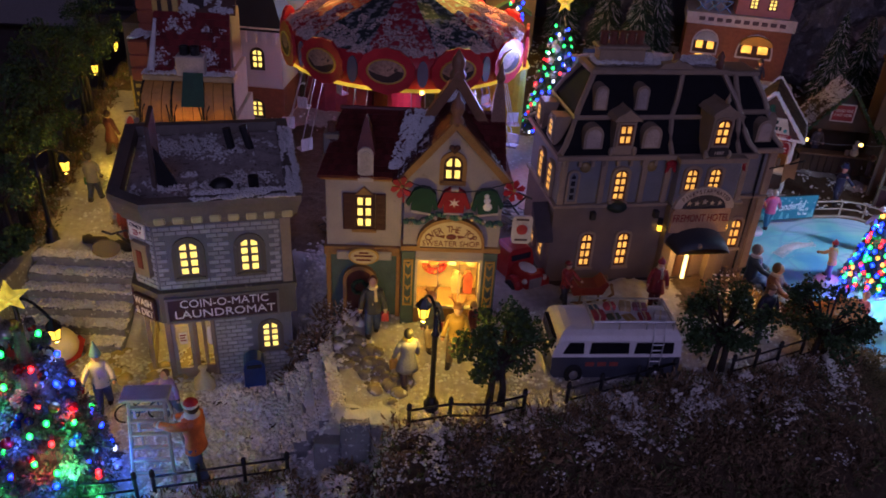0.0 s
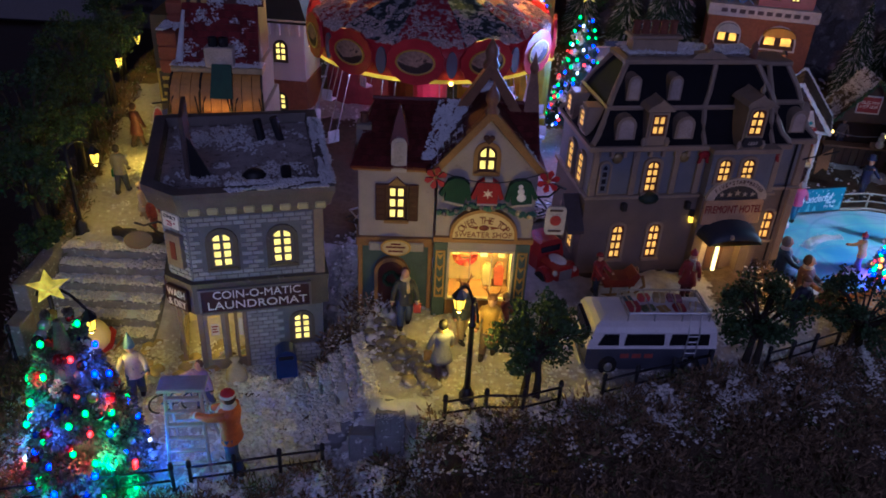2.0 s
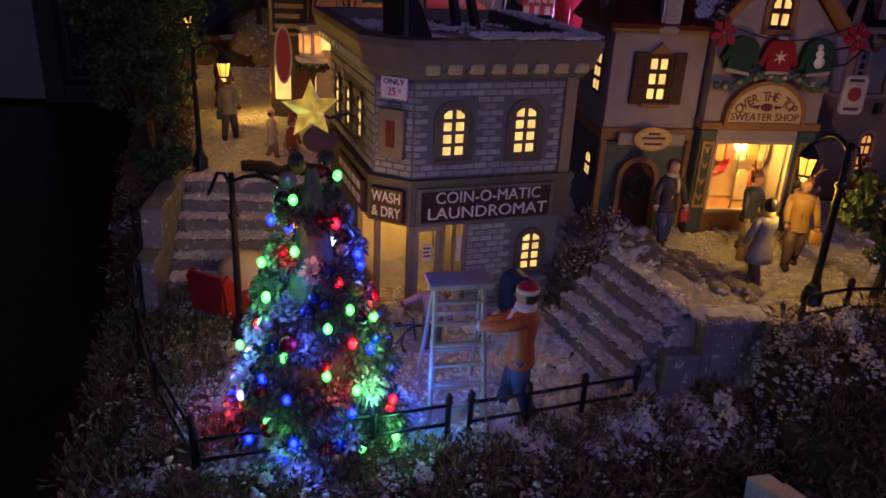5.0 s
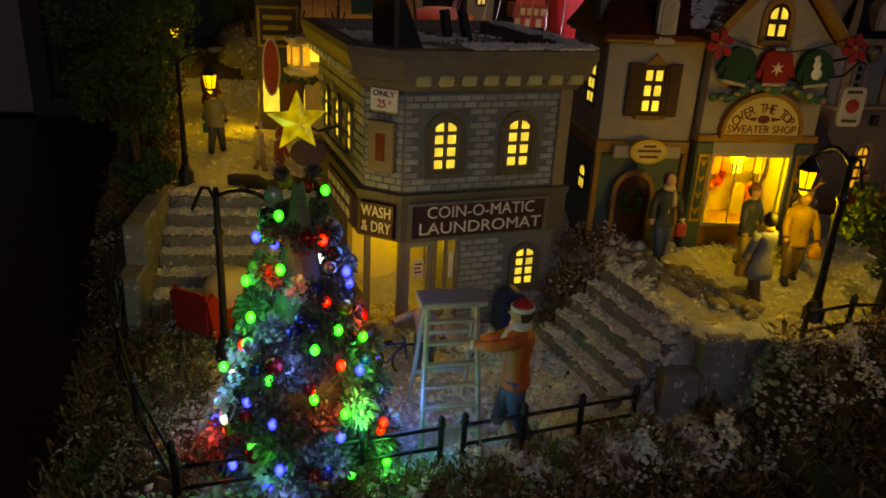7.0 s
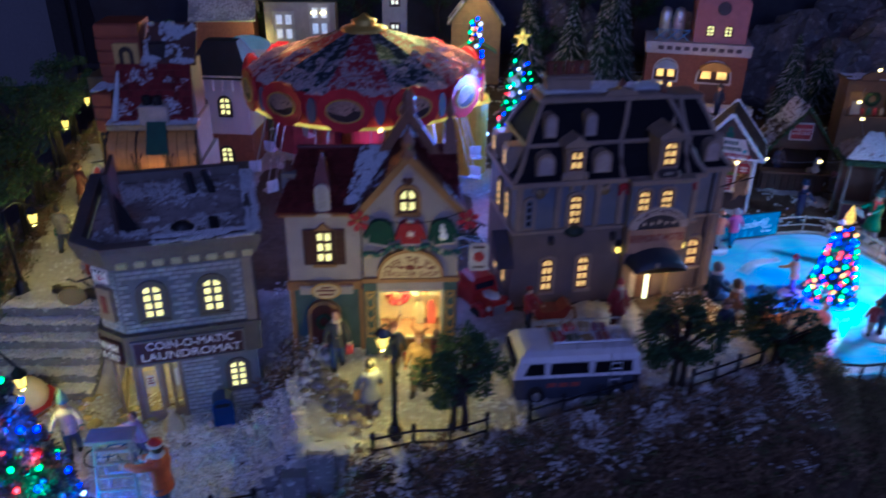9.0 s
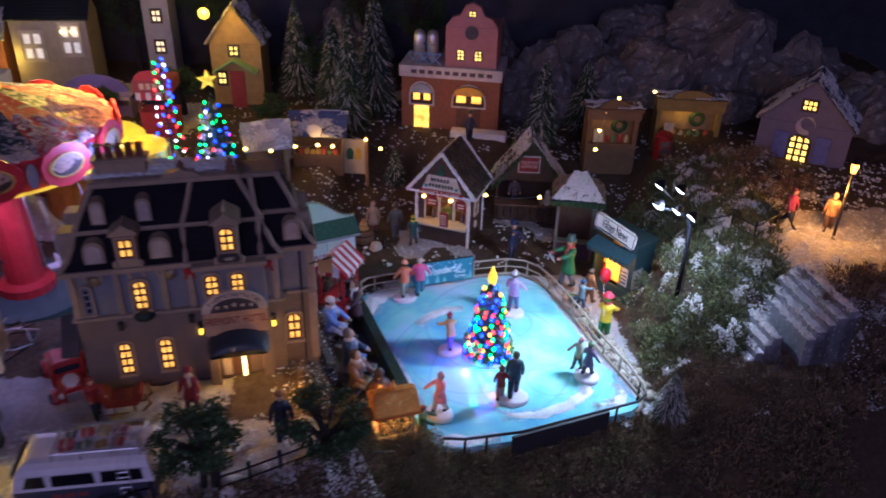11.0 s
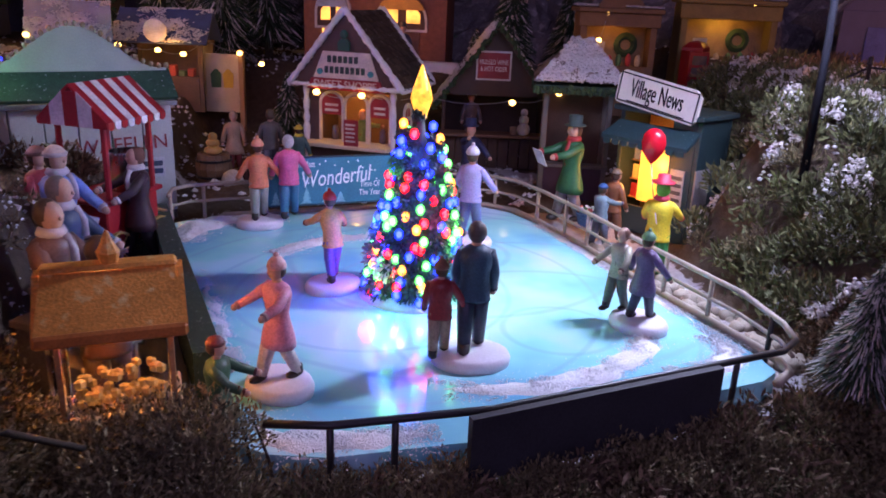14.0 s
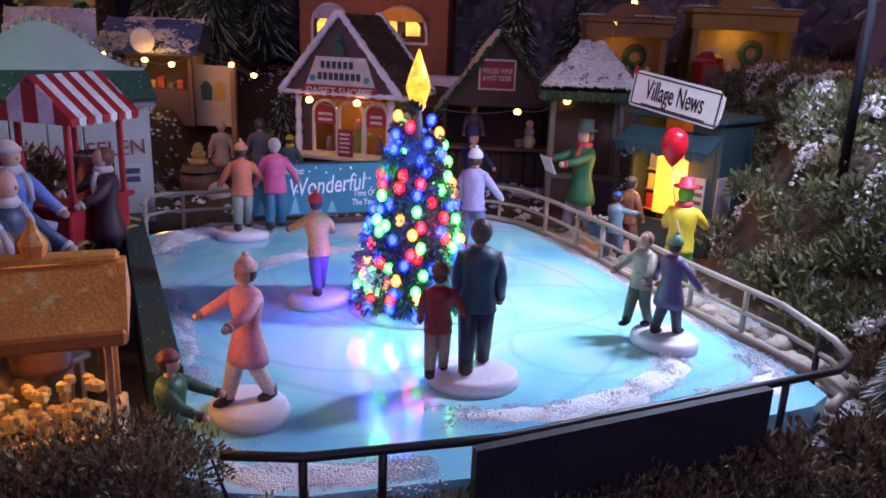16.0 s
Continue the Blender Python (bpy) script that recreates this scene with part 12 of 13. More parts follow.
# Violet front fill added here; no fixture stands at this spot.
lamp("carousel_glow", "POINT", (-0.020, 0.880, 0.225), 0.26, (0.7, 0.55, 1.0), 0.008)


def fair_tent(x, y, z, r, col, label, lit=0.0):
    t = thing("fair_tent", pose(x, y, z), label, "fairground tent", group="fair tents")
    mt = glow("lit_canvas", col, lit, var=0.5, scale=30) if lit else stuff_mat("tent_canvas", col, 0.6, var=0.3)
    for k in range(8):
        a0, a1 = k * math.pi / 4, (k + 1) * math.pi / 4
        vs = []
        for i in range(6):
            p = i / 5 * math.pi / 2
            for j in range(4):
                a = a0 + (a1 - a0) * j / 3
                rr = r * math.cos(p) * (1 + 0.06 * math.sin(math.pi * j / 3)) + 0.0005
                vs.append((rr * math.cos(a), rr * math.sin(a), 0.10 + r * 0.55 * math.sin(p)))
        part("gore", Geo().add(vs, [(i * 4 + j, i * 4 + j + 1, (i + 1) * 4 + j + 1, (i + 1) * 4 + j) for i in range(5) for j in range(3)]), mt, t, smooth=True)
    part("drum", Geo().lathe([(r * 0.95, -0.01), (r * 0.95, 0.100), (r, 0.102)], 20), stuff_mat("tent_wall", tuple(c * 0.5 for c in col), 0.6), t)


fair_tent(-0.150, 1.245, 0.075, 0.060, (0.55, 0.10, 0.16), "pink domed fair tent behind the carousel")
fair_tent(-0.050, 1.230, 0.050, 0.045, (0.60, 0.24, 0.05), "orange domed fair tent behind the carousel")
fair_tent(0.050, 1.170, 0.100, 0.045, (0.75, 0.55, 0.02), "glowing yellow domed fair tent", 0.5)
fair_tent(0.112, 1.110, 0.110, 0.030, (0.80, 0.50, 0.02), "glowing yellow domed fair tent", 0.5)

# ---- decorated trees behind ----
light_tree(0.196, 1.180, 0.085, 0.190, 0.042, "tall green christmas tree with blue and white lights", 63, 130, 0.016, ["blue", "green", "white", "blue", "green", "green", "red"], PINE, bulb=0.0022, glows=4)
bulb = [((0.125 + (0.026 - 0.0003 * k) * math.sin(k * 2.4)), 1.20 + (0.026 - 0.0003 * k) * math.cos(k * 2.4), 0.11 + k * 0.0032) for k in range(64)]
ls = thing("light_strand", pose(0, 0, 0), "strand of blue, green and white lights on a bare pole", "string lights", group="light strings")
part("pole", Geo().tube([(0.125, 1.2, 0.07), (0.125, 1.2, 0.30)], 0.0015, 6), IRON, ls)
part("wire", Geo().tube(bulb, 0.0005, 4), IRON, ls)
for k, p in enumerate(bulb):
    c = ("blue", "white", "green", "blue", "red")[k % 5]
    light_bulb(ls, p, 0.0023, c)
lamp("blue_tree_glow", "POINT", (0.170, 1.10, 0.20), 0.14, (0.15, 0.35, 1.0), 0.01)

# ---- far row ----
DIM = glow("dim_window", (1.0, 0.75, 0.35), 1.0)
house("brick_house", pose(-0.385, 1.70, 0.085, 0, 0, 4), "brown brick house with a snowy roof far back", 0.130, 0.09, 0.130, RED_BRICK, stuff_mat("grey_snow_roof", (0.36, 0.35, 0.37), 0.8, var=0.3), 0.05, snow=0.4, wins=((0.03, 0.045, 0.02, 0.05, 2, 2, False),), glass=DIM)
house("white_house", pose(-0.215, 1.685, 0.085, 0, 0, 2), "wide pale house with a lit upper room far back", 0.150, 0.09, 0.175, stuff_mat("grey_house_wall", (0.22, 0.20, 0.20), 0.6, var=0.25), NAVY_ROOF, 0.045, wins=((0.022, 0.060, 0.100, 0.165, 2, 2, False), (-0.055, -0.015, 0.09, 0.15, 2, 2, False)), glass=glow("cool_window", (0.75, 0.72, 0.66), 0.35), frame=paint((0.3, 0.28, 0.28), 0.5))
for u in (0.030, 0.050):
    lm = thing("ceiling_lamp", pose(-0.215 + u, 1.680, 0.235), "small bright lamp in a house window", "lamp", group="window lamps")
    part("bulb", Geo().ball((0, 0, 0), (0.006, 0.003, 0.004), 8, 5), WARM, lm, smooth=True)
house("slim_house", pose(-0.015, 1.75, 0.085, 0, 0, 0), "slim grey townhouse with one lit window", 0.055, 0.07, 0.215, stuff_mat("grey_stucco", (0.30, 0.30, 0.34), 0.6, var=0.2), NAVY_ROOF, 0.04, wins=((-0.008, 0.010, 0.155, 0.180, 2, 2, False), (-0.008, 0.010, 0.09, 0.115, 2, 2, False)), glass=DIM)
yh = house("yellow_house", pose(0.160, 1.650, 0.085, 0, 0, -4), "ochre house under yellow light with a green snowy porch", 0.105, 0.08, 0.135, stuff_mat("ochre_wall", (0.34, 0.22, 0.07), 0.6, var=0.3), stuff_mat("olive_roof", (0.20, 0.18, 0.06), 0.6, var=0.3, per_island=0.3), 0.075, ridge="y", snow=0.2, wins=((-0.012, 0.006, 0.110, 0.130, 2, 2, False), (-0.040, -0.024, 0.05, 0.075, 2, 2, False)))
slab(yh, "porch_roof", [(-0.045, -0.030, 0.082), (0.0, -0.030, 0.108), (0.0, -0.001, 0.108), (-0.045, -0.001, 0.082)], paint((0.20, 0.34, 0.16), 0.7), 0.003, "green snowy porch roof")
slab(yh, "porch_roof", [(0.045, -0.030, 0.082), (0.0, -0.030, 0.108), (0.0, -0.001, 0.108), (0.045, -0.001, 0.082)], paint((0.20, 0.34, 0.16), 0.7), 0.003, "green snowy porch roof")
part("door", Geo().box((-0.016, -0.0035, 0.0), (0.014, -0.0005, 0.078), 0.0005), paint((0.36, 0.05, 0.04), 0.5), yh, "red front door")
lamp("yellow_house_light", "POINT", (0.118, 1.600, 0.300), 0.30, YELLOW, 0.008)
lm = thing("roof_lamp", pose(0.112, 1.618, 0.287), "bright yellow lamp globe before a house", "lamp", group="window lamps")
part("globe", Geo().ball((0, 0, 0), 0.011, 12, 8), LANTERN, lm, smooth=True)
part("bracket", Geo().tube([(0, 0, 0.010), (0.01, 0.03, 0.012)], 0.001, 5), IRON, lm)


def booth(m, label, w, h, col, trim, sign):
    t = thing("fair_booth", m, label, "fair booth", group="fair booths")
    mt, tr = stuff_mat("booth_paint", col, 0.5, var=0.25), stuff_mat("booth_trim", trim, 0.5, var=0.25)
    part("base", Geo().box((-w / 2, 0, -0.01), (w / 2, 0.05, h * 0.45), 0.0008), mt, t)
    for u in (-w / 2, w / 2 - 0.004):
        part("post", Geo().box((u, 0, h * 0.45), (u + 0.004, 0.004, h * 0.8), 0.0004), tr, t)
    part("back", Geo().box((-w / 2, 0.046, h * 0.45), (w / 2, 0.05, h * 0.8), 0.0004), paint((0.04, 0.03, 0.05), 0.6), t)
    part("header", Geo().box((-w / 2 - 0.004, -0.006, h * 0.8), (w / 2 + 0.004, 0.052, h), 0.0008), tr, t)
    part("crest", Geo().prism([(-w / 2, h)] + [(w / 2 * math.cos(math.pi * (1 - i / 12)), h + w * 0.28 * math.sin(math.pi * i / 12)) for i in range(13)][1:12] + [(w / 2, h)], -0.006, -0.001), mt, t)
    for k in range(sign):
        a = -w * 0.36 + w * 0.72 * k / sign
        part("print_bar", Geo().box((a, -0.0072, h * 0.85), (a + w * 0.5 / sign, -0.0062, h * 0.95), 0.0003), paint((0.6, 0.55, 0.4), 0.5), t)
    for k in range(7):
        u0, u1 = -w / 2 + w * k / 7, -w / 2 + w * (k + 1) / 7
        part("awning_stripe", Geo().prism([(u0, h * 0.80), (u1, h * 0.80), (u1, h * 0.68), (u0, h * 0.68)], -0.008, -0.0062), mt if k % 2 else paint((0.6, 0.58, 0.58), 0.5), t)
    return t


booth(pose(-0.285, 1.47, 0.085), "pale blue ticket booth with a domed crest", 0.095, 0.120, (0.28, 0.52, 0.58), (0.50, 0.52, 0.56), 6)
booth(pose(-0.110, 1.59, 0.085), "purple fair booth with a yellow sign", 0.125, 0.055, (0.20, 0.16, 0.42), (0.36, 0.30, 0.42), 8)
booth(pose(0.035, 1.47, 0.085), "red and white round-topped fair stand", 0.065, 0.115, (0.45, 0.05, 0.07), (0.30, 0.06, 0.08), 4)


def market_stall(m, label, roof, w, d, eave, peak, wall, goods):
    t = thing("market_stall", m, label, "market stall", group="market stalls")
    rf, wl = stuff_mat("stall_roof", roof, 0.6, var=0.3), stuff_mat("stall_wood", wall, 0.6, var=0.3)
    for u in (-w / 2, w / 2 - 0.005):
        for v in (0, d - 0.005):
            part("post", Geo().box((u, v, -0.01), (u + 0.005, v + 0.005, eave), 0.0004), wl, t)
    part("counter", Geo().box((-w / 2 + 0.0052, 0.0005, -0.01), (w / 2 - 0.0052, 0.016, 0.032), 0.0006), wl, t)
    part("back", Geo().box((-w / 2 + 0.0052, d - 0.004, -0.01), (w / 2 - 0.0052, d, eave), 0.0005), wl, t)
    part("side_panel", Geo().box((w / 2 - 0.004, 0.0055, 0.010), (w / 2 - 0.001, d - 0.0055, eave - 0.004), 0.0004), paint((0.46, 0.38, 0.24), 0.6), t)
    for s, v in ((0, -0.010), (1, d + 0.008)):
        q = [(-w / 2 - 0.008, v, eave - 0.001), (w / 2 + 0.008, v, eave - 0.001), (w / 2 + 0.008, d / 2, peak), (-w / 2 - 0.008, d / 2, peak)]
        slab(t, "roof", q, rf, 0.002)
        snow_patch(t, q, 4.4 + s, 0.15)
    rr = random.Random(goods)
    for k in range(goods):
        u = -w / 2 + 0.010 + (w - 0.02) * (k + 0.5) / goods
        part("ware", Geo().box((u - 0.004, 0.002, 0.032), (u + 0.004, 0.012, 0.038 + rr.random() * 0.008), 0.0010), paint(rr.choice([(0.5, 0.35, 0.1), (0.4, 0.08, 0.06), (0.5, 0.5, 0.45), (0.12, 0.2, 0.1)]), 0.6), t)
    return t


def cloth_panel(x, y, z, yaw):
    t = thing("display_panel", pose(x, y, z, 0, 0, yaw), "cream stall panel with two small hanging garments", "display panel")
    part("post", Geo().box((0.021, -0.004, -0.02), (0.027, 0.004, 0.080), 0.0005), TANWOOD, t)
    part("board", Geo().box((-0.021, -0.0015, 0.004), (0.0208, 0.0015, 0.074), 0.0005), stuff_mat("cream_panel", (0.55, 0.44, 0.26), 0.6, var=0.15), t)
    for u, col in ((-0.007, (0.05, 0.12, 0.05)), (0.008, (0.55, 0.36, 0.04))):
        part("garment", Geo().prism([(u - 0.0055, 0.034), (u + 0.0055, 0.034), (u + 0.0065, 0.050), (u + 0.0015, 0.056), (u - 0.0015, 0.056), (u - 0.0065, 0.050)], -0.0016, -0.0032), paint(col, 0.8), t)


cloth_panel(0.402, 1.410, 0.030, -8)
st = market_stall(pose(0.335, 1.400, 0.045, 0, 0, -6), "blue-roofed market stall with small wares", (0.06, 0.09, 0.20), 0.095, 0.060, 0.072, 0.108, (0.14, 0.09, 0.06), 7)
part("clock_face", Geo().lathe([(0.0135, 0), (0.0135, 0.002), (0.0115, 0.0022), (0.0115, 0.0028)], 20), paint((0.5, 0.52, 0.56), 0.4), st, "round white emblem", m=pose(-0.002, -0.012, 0.085) @ FRONT)
market_stall(pose(0.255, 1.330, 0.030, 0, 0, 14), "white-peaked market stall with strung lights", (0.36, 0.38, 0.46), 0.070, 0.055, 0.090, 0.130, (0.20, 0.16, 0.14), 5)
lamp("stall_light", "POINT", (0.345, 1.375, 0.110), 0.035, AMBER, 0.005)
bulb_string([(0.218, 1.31, 0.128), (0.260, 1.32, 0.120), (0.300, 1.345, 0.118), (0.338, 1.365, 0.112), (0.365, 1.369, 0.108), (0.385, 1.40, 0.122), (0.425, 1.40, 0.108), (0.452, 1.38, 0.098)], "wire of warm bulbs along the market stalls", sag=0.004)
figurine(0.275, 1.26, 0.002, 10, 0.066, (0.34, 0.30, 0.24), (0.2, 0.18, 0.16), (0.3, 0.22, 0.16), "figurine in pale coat among the market stalls", cap="cap")
figurine(0.230, 1.24, 0.002, 60, 0.064, (0.22, 0.20, 0.20), (0.12, 0.1, 0.1), (0.25, 0.18, 0.12), "figurine in grey coat among the market stalls", cap="hair")


def brewery():
    m = pose(0.497, 1.530, 0.085, 0, 0, -14)
    t = thing("brewery", m, "pink and red brick brewery with tanks and lit arches", "miniature building", group="village houses")
    pink = stuff_mat("pink_render", (0.40, 0.17, 0.18), 0.6, var=0.2)
    pale = paint((0.50, 0.46, 0.48), 0.5)
    part("ground_floor_wall", Geo().box((0, 0, -0.01), (0.195, 0.10, 0.105), 0.0008), RED_BRICK, t)
    part("sign_band", Geo().box((-0.004, -0.006, 0.1052), (0.199, 0.104, 0.128), 0.0010), pale, t, "pale sign band")
    for k in range(10):
        part("print_bar", Geo().box((0.020 + k * 0.0165, -0.0070, 0.113), (0.031 + k * 0.0165, -0.0061, 0.1205), 0.0003), paint((0.08, 0.06, 0.08), 0.5), t)
    part("upper_wall", Geo().box((0.085, 0.004, 0.1282), (0.185, 0.095, 0.205), 0.0008), pink, t)
    part("crest_gable", Geo().prism([(0.085, 0.205), (0.185, 0.205), (0.172, 0.222), (0.158, 0.226), (0.150, 0.243), (0.135, 0.250), (0.120, 0.243), (0.112, 0.226), (0.098, 0.222)], 0.004, 0.020), pink, t)
    part("crest", Geo().lathe([(0.013, 0), (0.013, 0.002), (0.010, 0.003)], 16), paint((0.06, 0.05, 0.07), 0.5), t, "dark round crest", m=pose(0.135, 0.0036, 0.195) @ FRONT)
    for u in (0.108, 0.142):
        window(t, u, u + 0.014, 0.142, 0.162, 0.0038, 2, 3, PALE_YELLOW, paint((0.1, 0.04, 0.04), 0.5))
    window(t, 0.128, 0.142, 0.225, 0.235, 0.0038, 2, 2, PALE_YELLOW, paint((0.1, 0.04, 0.04), 0.5))
    amber = glow("brewery_glass", (1.0, 0.52, 0.06), 1.2, var=0.5, scale=60)
    for u0, u1 in ((0.020, 0.062), (0.105, 0.165)):
        window(t, u0, u1, 0.052, 0.092, -0.0004, 2, 1, amber, paint((0.07, 0.03, 0.02), 0.5), surround=pale, lip=0.003)
        part("arch_awning", Geo().prism(arch(u0, u1, 0.076, 0.0935, rise=0.017), -0.001, -0.012), paint((0.35, 0.38, 0.48) if u0 < 0.1 else (0.55, 0.30, 0.05), 0.6), t, "half-round awning")
        part("door", Geo().box((u0 + 0.006, -0.003, 0.002), (u1 - 0.006, -0.0005, 0.048), 0.0005), amber if u0 < 0.1 else paint((0.10, 0.05, 0.04), 0.5), t)
    steel = stuff_mat("tank_steel", (0.55, 0.56, 0.62), 0.3, metal=0.7, var=0.15)
    for u in (0.030, 0.056):
        part("tank", Geo().lathe([(0.006, 0.128), (0.0115, 0.134), (0.0115, 0.178), (0.008, 0.187), (0.002, 0.190)], 16, (u, 0.030, 0)), steel, t, "steel brewing tank", smooth=True)
    bl = paint((0.20, 0.36, 0.62), 0.5)
    for k in range(3):
        a = 0.012 + k * 0.022
        rl = part("cross_rail", Geo().tube([(a, 0.004, 0.130), (a + 0.020, 0.004, 0.148)], 0.0011, 5).tube([(a, 0.004, 0.148), (a + 0.020, 0.004, 0.130)], 0.0011, 5).tube([(a, 0.004, 0.150), (a + 0.022, 0.004, 0.150)], 0.0012, 5), bl, t, "blue cross railing")
    part("snow_board", Geo().box((0.105, -0.040, -0.008), (0.215, -0.012, 0.012), 0.002), SNOW, t, "pale snowy forecourt step")


brewery()
lamp("brewery_light", "POINT", (0.600, 1.440, 0.155), 0.03, ORANGE, 0.006)
figurine(0.625, 1.445, 0.086, 0, 0.062, (0.06, 0.06, 0.09), NAVY, (0.05, 0.05, 0.06), "dark figurine before the lit brewery arch", cap="top")
for x, y, hh, r, s in ((0.395, 1.50, 0.245, 0.050, 72), (0.445, 1.58, 0.270, 0.055, 73), (0.480, 1.42, 0.080, 0.026, 74), (0.770, 1.46, 0.185, 0.044, 75), (0.360, 1.62, 0.20, 0.05, 76), (0.28, 1.70, 0.22, 0.05, 77), (0.88, 1.56, 0.16, 0.05, 78), (0.705, 1.36, 0.10, 0.03, 79)):
    pine(x, y, level(x, y) - 0.002, hh, r, "dark snowy pine tree behind the market", s, snow=0.18)


def open_stall(m, label, col, w, h, glowing):
    """A boarded market stall with an open lit front full of small wares."""
    t = thing("open_stall", m, label, "market stall", group="market stalls")
    wd = stuff_mat("stall_boards", col, 0.6, var=0.3, coarse=60)
    part("front", Geo().box((-w / 2, 0, -0.01), (w / 2, 0.004, h * 0.45), 0.0006), wd, t)
    for u in (-w / 2, w / 2 - 0.008):
        part("jamb", Geo().box((u, 0, h * 0.45), (u + 0.008, 0.004, h * 0.86), 0.0005), wd, t)
    part("lintel", Geo().box((-w / 2 - 0.003, -0.003, h * 0.86), (w / 2 + 0.003, 0.006, h), 0.0006), wd, t)
    part("back", Geo().box((-w / 2, 0.040, -0.01), (w / 2, 0.044, h), 0.0006), paint((0.30, 0.20, 0.09), 0.6), t)
    for u in (-w / 2, w / 2 - 0.003):
        part("side", Geo().box((u, 0.0042, -0.01), (u + 0.003, 0.0398, h), 0.0005), wd, t)
    part("roof", Geo().box((-w / 2 - 0.005, -0.008, h + 0.0002), (w / 2 + 0.005, 0.046, h + 0.006), 0.001), wd, t)
    snow_patch(t, [(-w / 2 - 0.004, -0.007, h + 0.0062), (w / 2 + 0.004, -0.007, h + 0.0062), (w / 2 + 0.004, 0.045, h + 0.0062), (-w / 2 - 0.004, 0.045, h + 0.0062)], 7.7, 0.1)
    part("crest", Geo().prism([(-w * 0.3, h + 0.006)] + [(w * 0.3 * math.cos(math.pi * (1 - i / 10)), h + 0.006 + 0.016 * math.sin(math.pi * i / 10)) for i in range(1, 10)] + [(w * 0.3, h + 0.006)], -0.003, 0.001), wd, t)
    rr = random.Random(int(w * 1000))
    part("wreath", Geo().lathe([(0.010, -0.003), (0.0155, 0), (0.010, 0.003), (0.0065, 0)], 16, caps=False), LEAF, t, "dark green wreath", m=pose(w * 0.20, 0.036, h * 0.66) @ FRONT)
    part("picture", Geo().box((-w * 0.36, -0.0016, h * 0.48), (-w * 0.36 + 0.018, -0.0002, h * 0.48 + 0.026), 0.0004), paint((0.5, 0.45, 0.35), 0.6), t)
    for k in range(6):
        u = -w * 0.38 + w * 0.76 * (k + 0.5) / 6
        part("ware", Geo().ball((u, 0.012, h * 0.45 + 0.006), (0.004, 0.004, 0.006 + rr.random() * 0.004), 8, 5), paint(rr.choice([(0.5, 0.06, 0.05), (0.6, 0.5, 0.3), (0.1, 0.25, 0.1), (0.5, 0.3, 0.08)]), 0.5), t, smooth=True)
    return t


open_stall(pose(0.884, 1.368, 0.055, 0, 0, -6), "brown gift stall with wreath and small wares", (0.19, 0.11, 0.055), 0.095, 0.115, True)
open_stall(pose(1.030, 1.375, 0.055, 0, 0, -10), "yellow-lit market stall with small wares", (0.24, 0.17, 0.05), 0.120, 0.130, True)
lamp("gift_stall_light", "POINT", (0.884, 1.384, 0.150), 0.010, AMBER, 0.005)
lamp("yellow_stall_light", "POINT", (1.030, 1.395, 0.160), 0.018, YELLOW, 0.006)
pb = thing("telephone_box", pose(0.975, 1.33, 0.060), "small dark red telephone box between stalls", "telephone box")
part("body", Geo().box((-0.013, 0, -0.008), (0.013, 0.026, 0.070), 0.001), paint((0.26, 0.015, 0.02), 0.4), pb)
part("roof", Geo().lathe([(0.018, 0.070), (0.018, 0.074), (0.010, 0.080), (0.002, 0.082)], 4, (0, 0.013, 0)), paint((0.26, 0.015, 0.02), 0.4), pb)
for k in range(4):
    part("pane", Geo().box((-0.009, -0.0012, 0.012 + k * 0.014), (0.009, -0.0002, 0.023 + k * 0.014), 0.0003), paint((0.12, 0.10, 0.09), 0.2), pb)

# ---- right bank: lilac house, fence, figures, orange light ----
lil = house("lilac_house", pose(1.190, 1.255, 0.085, 0, 0, -34), "lilac house with yellow lattice window and moon ornament", 0.150, 0.10, 0.100, stuff_mat("lilac_wall", (0.12, 0.11, 0.19), 0.6, var=0.2), stuff_mat("lilac_roof", (0.10, 0.085, 0.13), 0.6, var=0.3, per_island=0.2), 0.075, ridge="y", snow=0.3, wins=((-0.020, 0.014, 0.030, 0.078, 3, 4, True), (-0.012, 0.010, 0.125, 0.142, 3, 2, False)), glass=glow("lattice_glass", (1.0, 0.62, 0.08), 1.8))
moon = [(0.016 * math.cos(a), 0.016 * math.sin(a)) for a in [radians(-60 + 300 * i / 16) for i in range(17)]]
inner = [(0.006 + 0.012 * math.cos(a), 0.012 * math.sin(a)) for a in [radians(225 - 270 * i / 12 + 20) for i in range(1, 12)]]
part("moon_ornament", Geo().prism(moon + inner, -0.0060, -0.002), paint((0.40, 0.36, 0.40), 0.5), lil, "pale crescent ornament", m=pose(0, 0, 0.098, 0, -60, 0))
for s in (-1, 1):
    part("shutter", Geo().box((s * 0.034 - 0.012, -0.004, 0.034), (s * 0.034 + 0.012, -0.0005, 0.082), 0.0006), paint((0.10, 0.12, 0.34), 0.5), lil)
fence([(0.905, 1.075), (0.935, 1.035), (0.958, 0.998), (0.975, 0.960), (1.02, 0.99), (1.07, 1.03)], lambda x, y: ground_z(x, y) - 0.003, 0.036, "dark fence along the top of the bank")
figurine(1.050, 1.010, ground_z(1.05, 1.01), 30, 0.066, (0.30, 0.04, 0.12), NAVY, (0.2, 0.05, 0.08), "walking figurine in crimson coat on the upper bank", stride=0.25, cap="cap")
figurine(1.105, 0.995, ground_z(1.105, 0.995), -30, 0.066, (0.36, 0.20, 0.10), BROWN_C, (0.2, 0.1, 0.05), "figurine in tan coat on the upper bank", cap="hair")
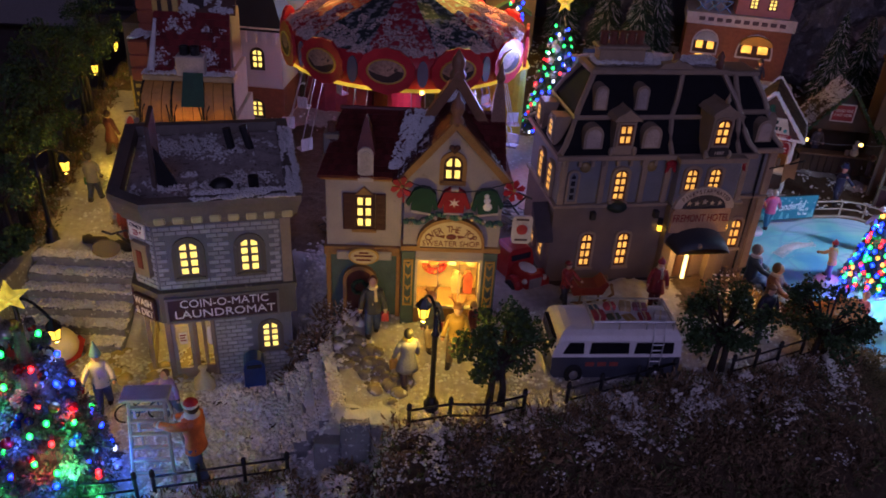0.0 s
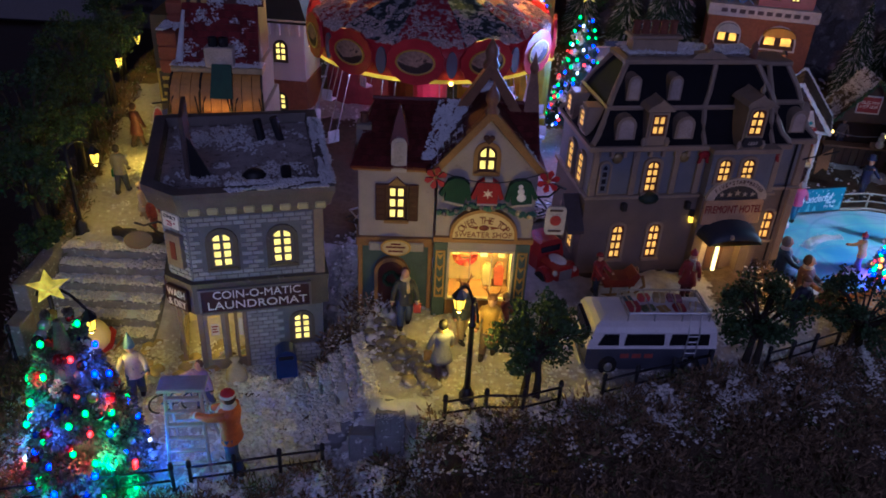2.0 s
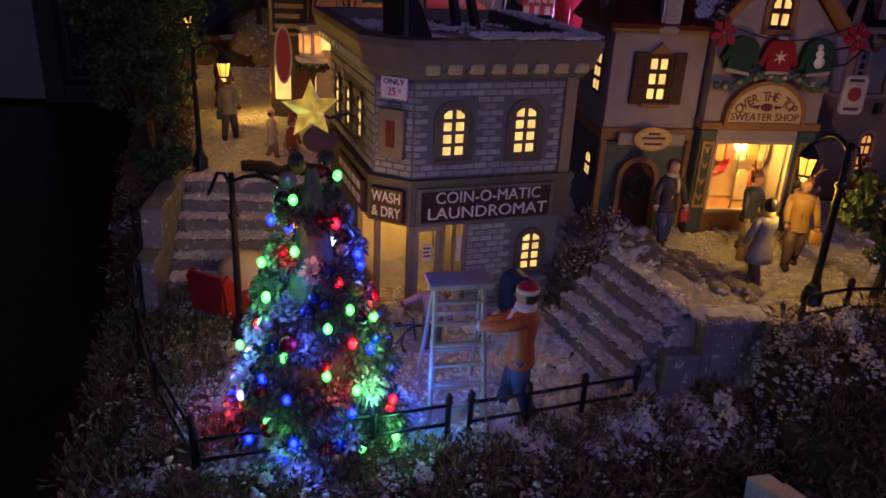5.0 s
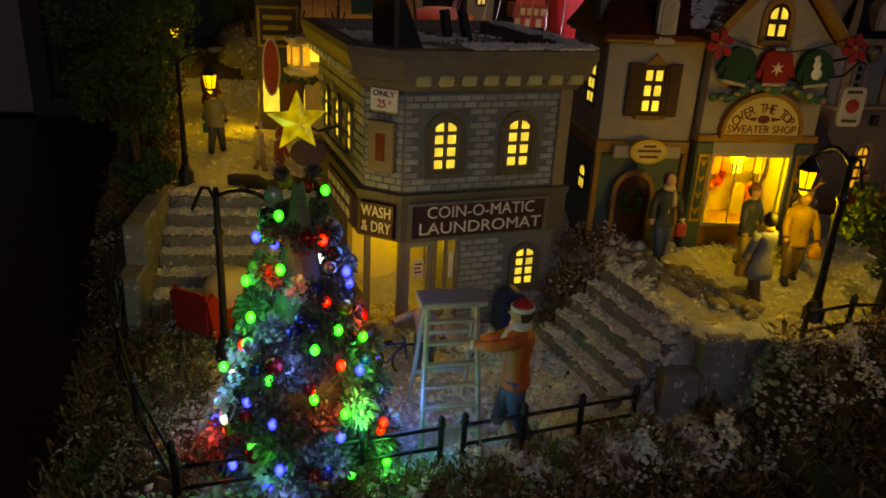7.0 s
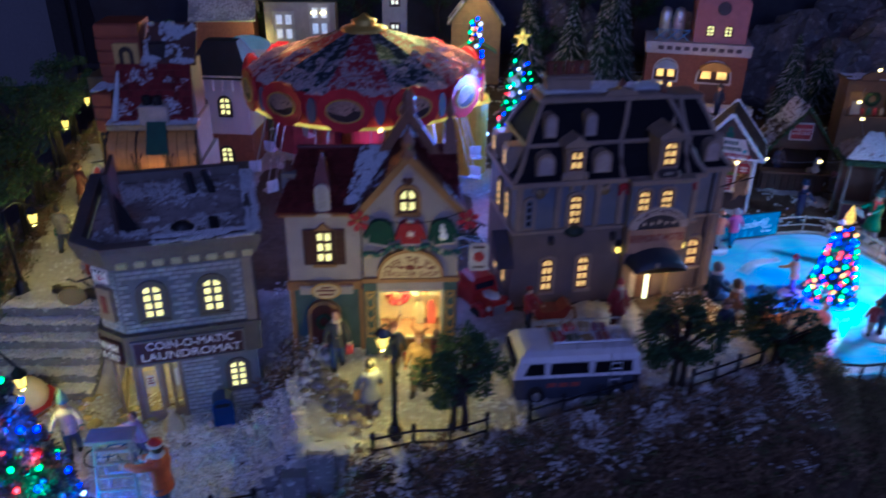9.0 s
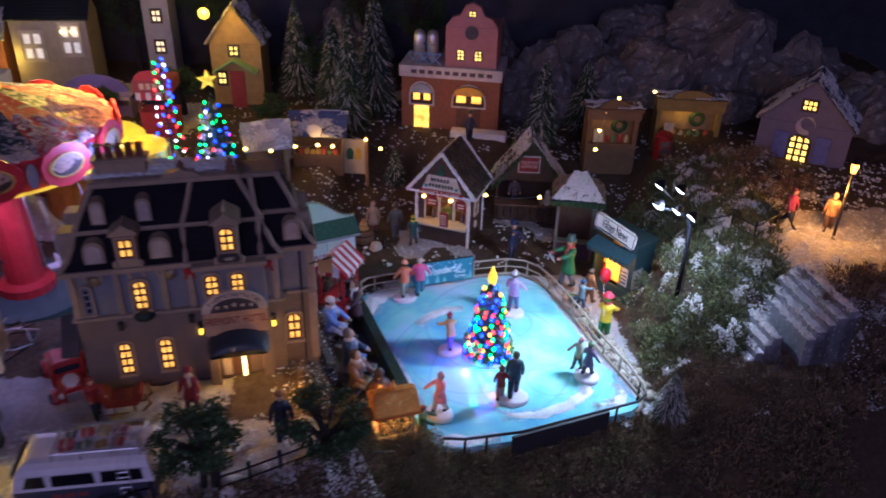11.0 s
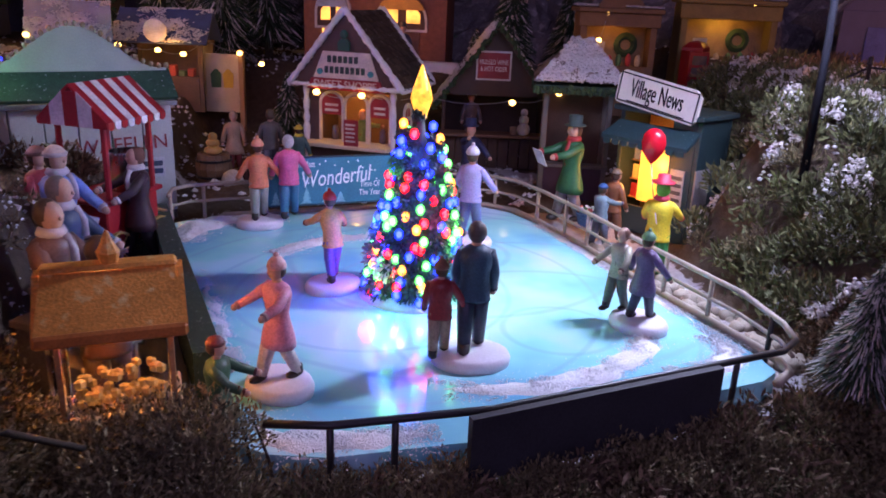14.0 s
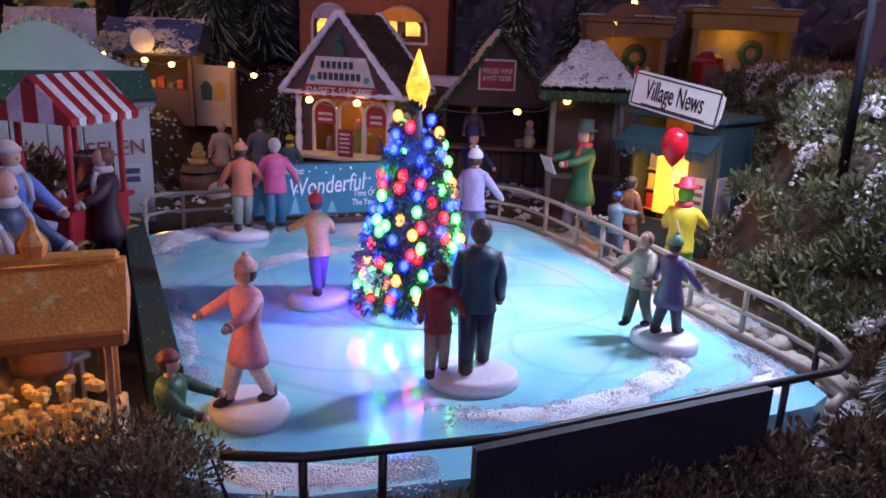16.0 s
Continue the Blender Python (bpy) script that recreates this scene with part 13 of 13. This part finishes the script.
# Lamp and lantern post below are added to give the bank orange light.
lamp("bank_orange_fill", "POINT", (1.085, 0.965, 0.190), 0.40, ORANGE, 0.008)
sl = thing("unseen_lantern", pose(1.100, 0.968, ground_z(1.100, 0.968)), "unseen lantern post added for the bank's orange light", "street lamp", group="street lamps")
part("post", Geo().tube([(0, 0, -0.006), (0, 0, 0.105)], 0.0022, 7), IRON, sl)
part("glass", Geo().lathe([(0.0035, 0.105), (0.0058, 0.118), (0.0058, 0.119)], 6), glow("orange_lantern", (1.0, 0.45, 0.04), 4.0), sl, "lit orange glass")
part("cap", Geo().lathe([(0.0075, 0.1192), (0.003, 0.125), (0.0006, 0.128)], 6), IRON, sl)


# ---- unseen window added behind the camera to carry the fill lamp ----
def added_window():
    t = thing("added_window_1", pose(0.3, -2.2, 0.35), "unseen room window added behind the camera for fill light", "window", kind="structure")
    tr = paint((0.4, 0.38, 0.38), 0.5)
    part("window_frame", Geo().ring([(-1.7, -0.08), (1.7, -0.08), (1.7, 1.48), (-1.7, 1.48)], [(-1.6, 0.0), (1.6, 0.0), (1.6, 1.4), (-1.6, 1.4)], 0.0, 0.06), tr, t)
    for u in (-0.55, 0.55):
        part("mullion", Geo().box((u - 0.025, 0.0, 0.0), (u + 0.025, 0.05, 1.4), 0.003), tr, t)
    part("window_sill", Geo().box((-1.75, 0.0, -0.12), (1.75, 0.16, -0.081), 0.004), tr, t)


added_window()
# Added area lamp: stands in for the room's general dim light.
dusk = lamp("ambient_fill_light", "AREA", (0.3, -2.12, 1.05), 30.0, (0.64, 0.56, 0.95), 2.6, target=(0.3, 1.0, 0.0))
for k, (x, y, cz, r) in enumerate(((-0.46, 1.52, 0.10, 0.06), (-0.30, 1.84, 0.14, 0.07), (-0.10, 1.86, 0.16, 0.07), (0.08, 1.84, 0.20, 0.07), (0.30, 1.72, 0.10, 0.055), (0.05, 1.60, 0.075, 0.04), (0.42, 1.84, 0.20, 0.08), (0.55, 1.86, 0.16, 0.07), (-0.08, 1.52, 0.06, 0.035), (0.24, 1.50, 0.06, 0.035))):
    clump_tree(x, y, level(x, y) - 0.005, cz, r, (0.0, 0.006), "dark bushy model tree at the back of the village", 140 + k, 30)
for k, (x, y, s) in enumerate(((-0.44, 1.40, 0.055), (-0.40, 1.30, 0.045), (-0.47, 1.62, 0.06), (-0.36, 1.48, 0.04))):
    stone(x, y, level(x, y) - 0.01, s, ROCK, "snow-dusted grey rock heap at the village edge", "edge rocks", 3.0 + k * 2.7, 0.6)

# Added fill without a fixture: brightens the far houses.
lamp("far_house_fill", "POINT", (-0.190, 1.620, 0.270), 0.03, (1.0, 0.82, 0.55), 0.01)
lamp("alley_light", "POINT", (-0.300, 1.660, 0.180), 0.14, YELLOW, 0.008)
# Cool fill added away from the booths and strengthened to light the white tower.
lamp("booth_tower_fill", "POINT", (-0.120, 1.330, 0.300), 0.20, (0.7, 0.7, 1.0), 0.01)
